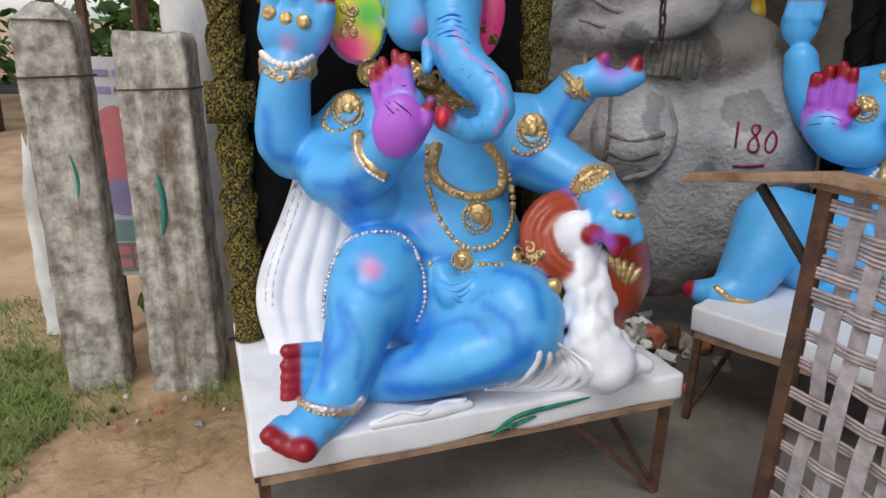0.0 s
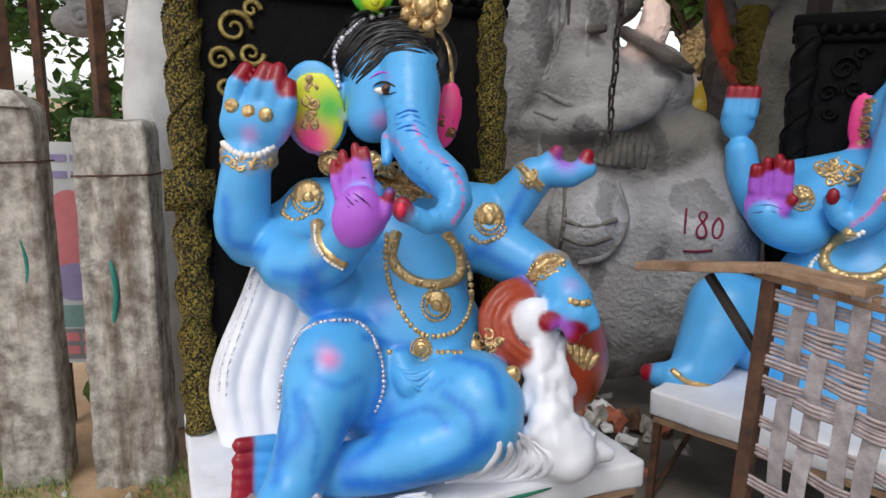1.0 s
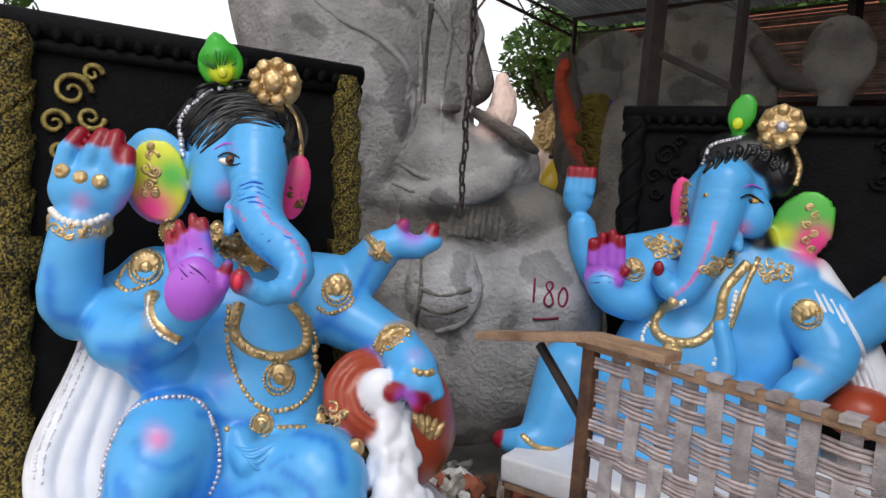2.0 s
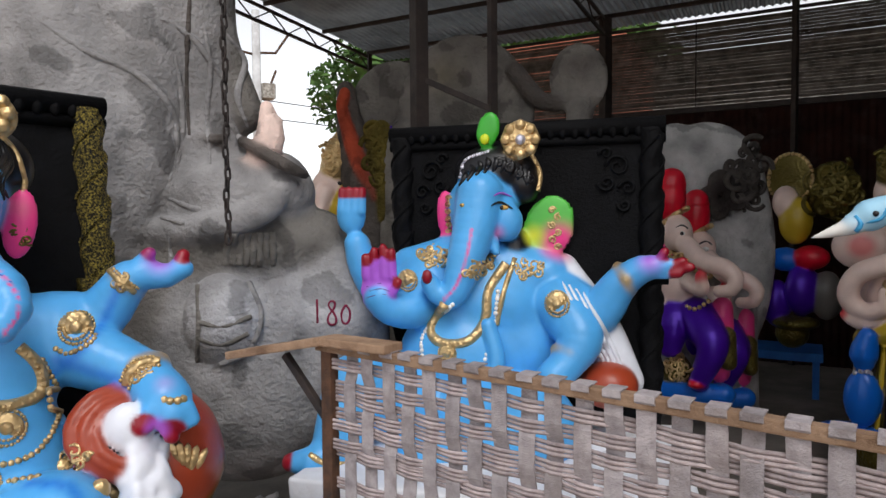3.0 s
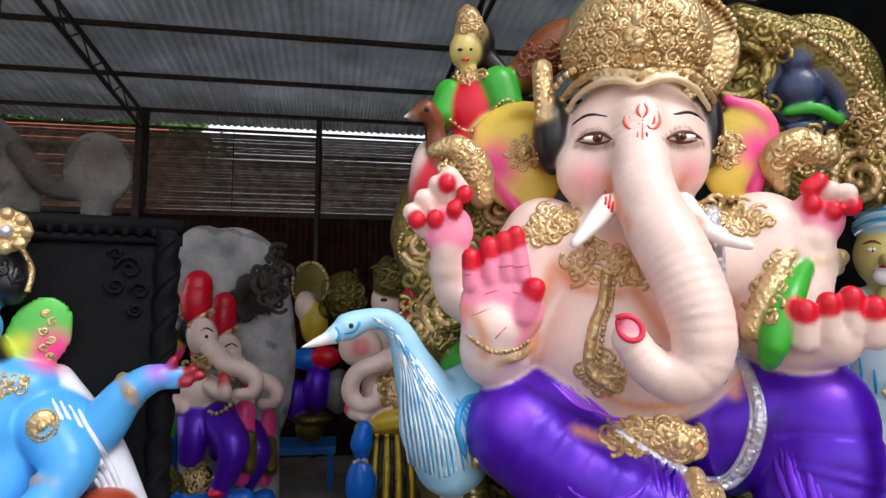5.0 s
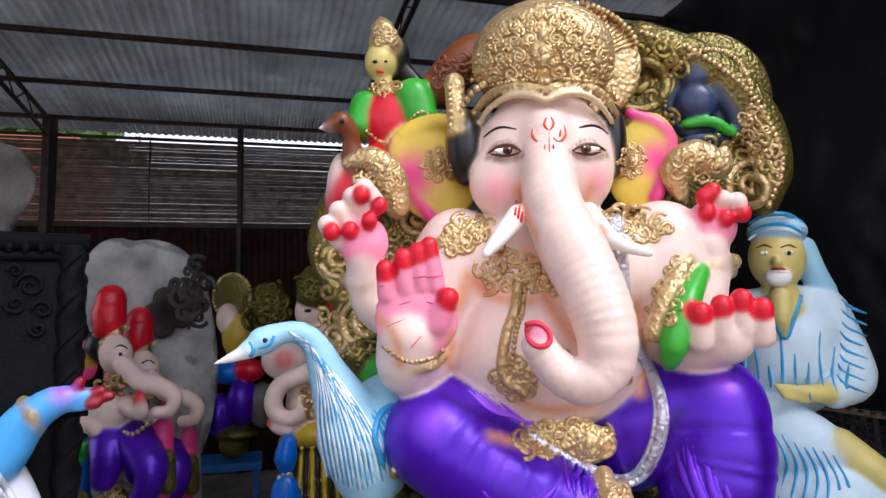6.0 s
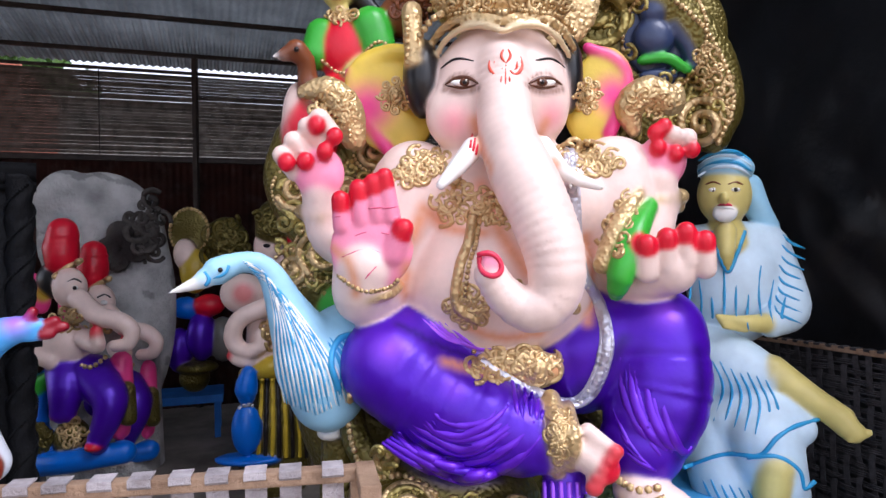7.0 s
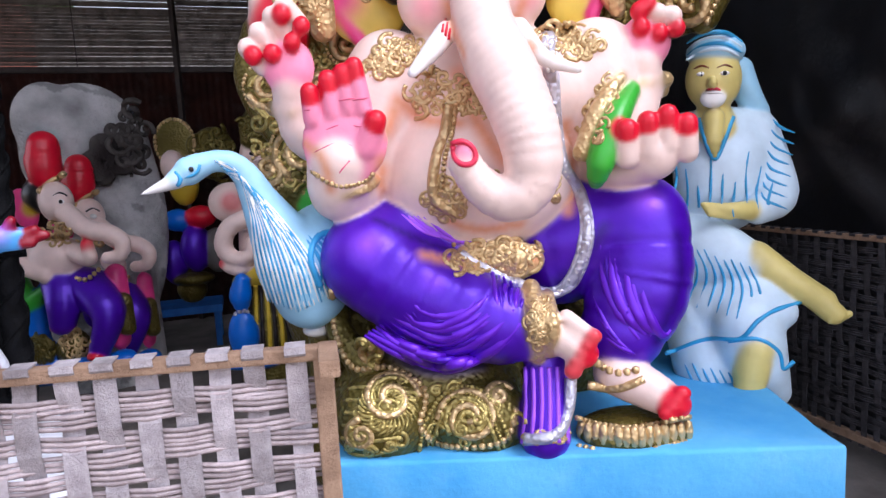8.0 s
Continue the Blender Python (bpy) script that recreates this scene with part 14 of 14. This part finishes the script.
def poster():
    t = thing("hanging_poster", "printed cloth poster hung between concrete posts, red and violet print", "poster", (-1.42, 3.1, 0.33), 4)
    w, h = 0.34, 0.98
    paper = surface("poster cloth", rgb(186, 192, 196), rgb(212, 214, 214), 5.0, 0.8, 0.1, 30)
    def panel(x0, z0, x1, z1, mat, y, name, rounded=False):
        b = bmesh.new()
        if rounded:
            bmesh.ops.create_circle(b, cap_ends=True, segments=24, radius=1, matrix=Matrix.Translation(((x0 + x1) / 2, y, (z0 + z1) / 2)) @ Matrix.Diagonal(((x1 - x0) / 2, 1, (z1 - z0) / 2, 1)) @ Matrix.Rotation(radians(90), 4, "X"))
        else:
            box(b, (x1 - x0, 0.002, z1 - z0), Matrix.Translation(((x0 + x1) / 2, y, (z0 + z1) / 2)))
        part(name, b, mat, t)
    violet, red = surface("violet print", rgb(140, 128, 174), rgb(160, 150, 188), 9.0, 0.8, 0.0), surface("red print", rgb(202, 112, 120), rgb(216, 140, 146), 9.0, 0.8, 0.0)
    teal, grey = surface("teal print", rgb(112, 146, 146), rgb(140, 166, 162), 9.0, 0.8, 0.0), surface("grey print", rgb(120, 120, 126), rgb(146, 146, 150), 9.0, 0.8, 0.0)
    panel(0, 0, w, h, paper, 0, "cloth")
    panel(0, 0.17, w, 0.27, teal, -0.004, "printed_band")
    panel(0, 0.02, w, 0.16, grey, -0.004, "printed_band")
    panel(0.05, 0.42, 0.28, 0.78, red, -0.004, "printed_picture", True)
    panel(0.06, 0.29, 0.27, 0.46, violet, -0.006, "printed_picture", True)
    for x, ex in ((0.01, 0.06), (w - 0.01, 0.44)):
        b = bmesh.new()
        rod(b, [(x, 0, h - 0.01), (ex, -0.29, 0.92)], 0.003, 5)
        part("string", b, STRAW, t)
    for z in (0.90, 0.83):
        for k in range(4):
            panel(0.03 + 0.075 * k, z, 0.09 + 0.075 * k, z + 0.028, violet, -0.004, "printed_bar")
    for z in (0.105, 0.045):
        for k in range(4):
            panel(0.02 + 0.08 * k, z, 0.085 + 0.08 * k, z + 0.038, red, -0.007, "printed_bar")


poster()


# ---- chain in front of the grey statue ----
def chain():
    t = thing("hanging_chain", "dark rusty chain with long links hanging before the grey statue", "chain", (0.95, 2.72, 1.42))
    b = bmesh.new()
    pts = [(0.011 * math.cos(a), 0, 0.02 * math.sin(a) + (0.008 if math.sin(a) > 0 else -0.008)) for a in (2 * math.pi * k / 10 for k in range(11))]
    rod(b, pts, 0.0055, 6, False)
    first = part("link", b, DARKSTEEL, t)
    for k in range(1, 44):
        o = new("link", first.data)
        o.parent = t
        o.location = (0.004 * math.sin(k * 1.3), 0, k * 0.044)
        o.rotation_euler = (0, 0.06 * math.sin(k * 2.1), 1.57 * (k % 2) + 0.3)
    b = bmesh.new()
    bar(b, (-0.9, 0, 44 * 0.044), (0.75, 0.6, 44 * 0.044), 0.04)
    part("hanging_bar", b, RUST, t)


chain()


# ---- blue bench at the back ----
def bench(at, turn, w, label):
    t = thing("blue_bench", label, "bench", at, turn, "blue benches")
    b = bmesh.new()
    box(b, (w, 0.5, 0.07), Matrix.Translation((0, 0, 0.36)), 0.006)
    part("seat", b, BLUEWOOD, t)
    for x in (-w / 2 + 0.05, w / 2 - 0.05):
        for y in (-0.2, 0.2):
            b = bmesh.new()
            bar(b, (x, y, 0), (x, y, 0.33), 0.05)
            part("leg", b, BLUEWOOD, t)


bench((5.62, 3.3, 0.0), -60, 0.7, "low blue painted bench under a stored statue")


# ---- trees, hedge, grass and yard clutter ----
def leaf_cloud(bm, centre, radii, n, size, seed):
    rnd = random.Random(seed)
    for i in range(n):
        while True:
            p = Vector((rnd.uniform(-1, 1), rnd.uniform(-1, 1), rnd.uniform(-1, 1)))
            if 0.35 < p.length < 1 and noise.noise(p * 2.6 + Vector((seed, 0, 0))) > -0.22:
                break
        c = Vector(centre) + Vector((p.x * radii[0], p.y * radii[1], p.z * radii[2]))
        q = Euler((rnd.uniform(-1.2, 1.2), rnd.uniform(-1.2, 1.2), rnd.uniform(0, 6.3))).to_matrix()
        s_ = size * rnd.uniform(0.6, 1.4)
        vs = [bm.verts.new(c + q @ (Vector(o) * s_)) for o in ((0, -1, 0), (0.42, -0.2, 0.12), (0.3, 0.6, 0.05), (0, 1, -0.1), (-0.3, 0.6, 0.05), (-0.42, -0.2, 0.12))]
        bm.faces.new(vs)


def tree(label, at, h, crown_r, seed, leaf=0.16, n=2600):
    t = thing("tree", label, "tree", at, 0, "trees")
    rnd = random.Random(seed)
    b = bmesh.new()
    rod(b, [(0, 0, -0.1), (0.08, 0.05, h * 0.25), (-0.05, 0.1, h * 0.5), (0.05, 0, h * 0.75)], [0.22, 0.17, 0.13, 0.06], 10)
    limbs = []
    for k in range(7):
        a = k * 0.9 + rnd.random()
        z = h * (0.35 + 0.05 * k)
        e = Vector((math.cos(a) * crown_r * 0.7, math.sin(a) * crown_r * 0.7, z + h * 0.2))
        rod(b, [(0, 0.05, z), (e.x * 0.5, e.y * 0.5, z + h * 0.08), e], [0.08, 0.05, 0.02], 7)
        limbs.append(e)
    part("trunk", b, BARK, t)
    b = bmesh.new()
    for k, e in enumerate(limbs):
        leaf_cloud(b, e, (crown_r * 0.55, crown_r * 0.55, crown_r * 0.42), n // 8, leaf, seed * 10 + k)
    leaf_cloud(b, (0, 0, h * 0.82), (crown_r * 0.7, crown_r * 0.7, crown_r * 0.5), n // 6, leaf, seed * 10 + 9)
    part("crown", b, LEAF, t)


tree("broad green tree beyond the yard", (-5.6, 9.2, 0), 5.4, 2.6, 1, 0.085, 15000)
tree("broad green tree beyond the yard", (-9.0, 11.5, 0), 6.0, 3.0, 2, 0.1, 12000)
tree("green tree behind the shed's open side", (6.9, 14.6, 0), 6.6, 1.25, 3, 0.1, 2200)
tree("green tree seen over the slatted screens", (10.8, 12.5, 0), 6.6, 2.6, 4, 0.22, 2600)
tree("green tree seen over the slatted screens", (9.0, 14.2, 0), 6.6, 2.4, 5, 0.22, 2400)

b = bmesh.new()
for k in range(26):
    leaf_cloud(b, (-26 + k * 0.9, 17 + 2.5 * math.sin(k), 0.8 + 0.5 * math.sin(k * 2.3)), (1.3, 1.0, 1.1), 170, 0.2, 300 + k)
tagged(link("hedge", b, LEAF), "low green scrub along the far side of the road", "scrub", kind="stuff")
b = bmesh.new()
box(b, (40, 3.2, 0.05), pose(-18, 13.2, 0.0, 0, 0, 12))
tagged(link("road", b, surface("asphalt", (0.05, 0.05, 0.052), (0.09, 0.09, 0.09), 6.0, 0.9, 0.4, 80)), "narrow grey asphalt road beyond the yard", "road", kind="structure")


def blades(name, label, spots, mat, h, w, flat=0.35, seed=7):
    rnd = random.Random(seed)
    bm = bmesh.new()
    for cx, cy, r, n in spots:
        for i in range(n):
            a, q = rnd.uniform(0, 6.283), r * math.sqrt(rnd.random())
            x, y = cx + q * math.cos(a), cy + q * math.sin(a)
            z = ground_height(x, y) - 0.015
            d = Vector((rnd.uniform(-1, 1), rnd.uniform(-1, 1), 0)).normalized()
            s_ = h * rnd.uniform(0.4, 1.2)
            side = Vector((-d.y, d.x, 0)) * w
            p0, p1, p2 = Vector((x, y, z)), Vector((x, y, z + s_ * 0.6 * (1 - flat))) + d * s_ * 0.3, Vector((x, y, z + s_ * (1 - flat))) + d * s_ * (0.5 + flat)
            v = [bm.verts.new(p0 - side), bm.verts.new(p0 + side), bm.verts.new(p1 + side * 0.7), bm.verts.new(p1 - side * 0.7), bm.verts.new(p2)]
            bm.faces.new(v[:4])
            bm.faces.new((v[3], v[2], v[4]))
    return tagged(link(name, bm, mat), label, name.replace("_", " "), kind="stuff")


blades("grass", "green grass tufts at the foot of the posts", [(-1.55, 2.35, 0.28, 1500), (-1.7, 2.7, 0.3, 1500), (-1.45, 2.05, 0.2, 500), (-2.0, 3.2, 0.4, 900), (-1.25, 2.5, 0.2, 260), (-0.72, 2.62, 0.14, 200)], GRASS, 0.10, 0.0028)
blades("dry_straw", "dry straw and stalks littering the earth", [(-0.85, 2.42, 0.22, 700), (-0.72, 2.3, 0.2, 350), (-1.0, 2.2, 0.3, 250)], STRAW, 0.12, 0.0018, 0.85, 9)


def weed(at, h, n, seed):
    t = thing("weed", "leafy green weed growing between the posts", "plant", at, 0)
    rnd = random.Random(seed)
    b = bmesh.new()
    for k in range(5):
        rod(b, [(0, 0, 0), (0.03 * math.sin(k), 0.02, h * 0.5), (0.06 * math.sin(k * 2), 0.03, h)], [0.005, 0.004, 0.002], 5)
    part("stem", b, LEAF, t)
    b = bmesh.new()
    leaf_cloud(b, (0, 0, h * 0.6), (0.09, 0.09, h * 0.5), n, 0.036, seed)
    part("leaves", b, GRASS, t)


weed((-1.085, 2.98, 0.0), 0.42, 130, 21)


def rubble():
    rnd = random.Random(5)
    b = bmesh.new()
    bmesh.ops.create_icosphere(b, subdivisions=2, radius=1)
    for v in b.verts:
        v.co *= 1 + 0.45 * noise.noise(v.co * 1.7)
    shapes = []
    for k in range(4):
        me = bpy.data.meshes.new("rubble")
        c = b.copy()
        for v in c.verts:
            v.co *= 1 + 0.3 * noise.noise(v.co * 2.2 + Vector((k * 5, 0, 0)))
        c.to_mesh(me)
        me.materials.append((CONCRETE, BRICKRED, LIME, RUST)[k])
        shapes.append(me)
    spots = [(rnd.gauss(1.1, 0.16), rnd.gauss(2.95, 0.16), 0.02) for k in range(46)] + [(rnd.uniform(-1.15, -0.7), rnd.uniform(2.35, 2.6), 0.0) for k in range(12)] + [(rnd.uniform(0.2, 1.1), rnd.uniform(2.2, 3.0), 0.02) for k in range(20)]
    for i, p in enumerate(spots):
        s_ = rnd.uniform(0.02, 0.075) if i < 46 else rnd.uniform(0.008, 0.022)
        o = new("broken_lump", shapes[i % 4])
        lift = 0.10 * math.exp(-((p[0] - 1.1) ** 2 + (p[1] - 2.95) ** 2) / 0.03) if i < 46 else 0
        o.matrix_world = Matrix.Translation((p[0], p[1], p[2] + s_ * 0.4 + lift)) @ Euler((rnd.random() * 6, rnd.random() * 6, rnd.random() * 6)).to_matrix().to_4x4() @ Matrix.Diagonal((s_, s_ * rnd.uniform(0.6, 1), s_ * rnd.uniform(0.4, 0.8), 1))
        tagged(o, "broken lump of plaster, brick or rag on the floor", "rubble", "rubble")


rubble()


def utility_pole():
    t = thing("utility_pole", "white concrete utility pole with bent steel arms", "utility pole", (4.43, 15.1, 0))
    b = bmesh.new()
    rod(b, [(0, 0, 0), (0, 0, 6.3)], [0.13, 0.09], 10)
    part("shaft", b, LIME, t)
    for dx, z in ((0.75, 5.6), (-0.55, 5.55), (0.45, 4.75)):
        b = bmesh.new()
        rod(b, [(0, 0, z - 0.25), (dx * 0.6, 0, z - 0.2), (dx, 0, z + 0.25)], 0.03, 6)
        part("arm", b, RUST, t)
    b = bmesh.new()
    box(b, (0.3, 0.3, 0.35), Matrix.Translation((0.25, 0, 4.5)), 0.03)
    part("switch_box", b, CONCRETE, t)
    for k, z in enumerate((4.3, 3.9)):
        b = bmesh.new()
        rod(b, [(0.1 + 12 * f, 0.5 * f, z - 0.6 * math.sin(f * 1.57) * 0.6) for f in (0, 0.2, 0.4, 0.6, 0.8, 1)], 0.012, 5)
        part("wire", b, DARKSTEEL, t)


utility_pole()

# brick house beyond the screens
b = bmesh.new()
box(b, (3.2, 2.0, 4.0), shed_pose(2.6, -0.9, 2.0), 0.02)
tagged(link("brick_house", b, BRICKRED), "plain red brick house wall behind the slatted screens", "house")
# Added wall that keeps bright sky out of the slat gaps.
b = bmesh.new()
box(b, (11.2, 0.2, 4.2), shed_pose(4.2, 5.6, 2.1), 0.02)
tagged(link("neighbour_wall", b, CONCRETE), "plain grey wall added behind the screens to dim their gaps", "wall", kind="structure")
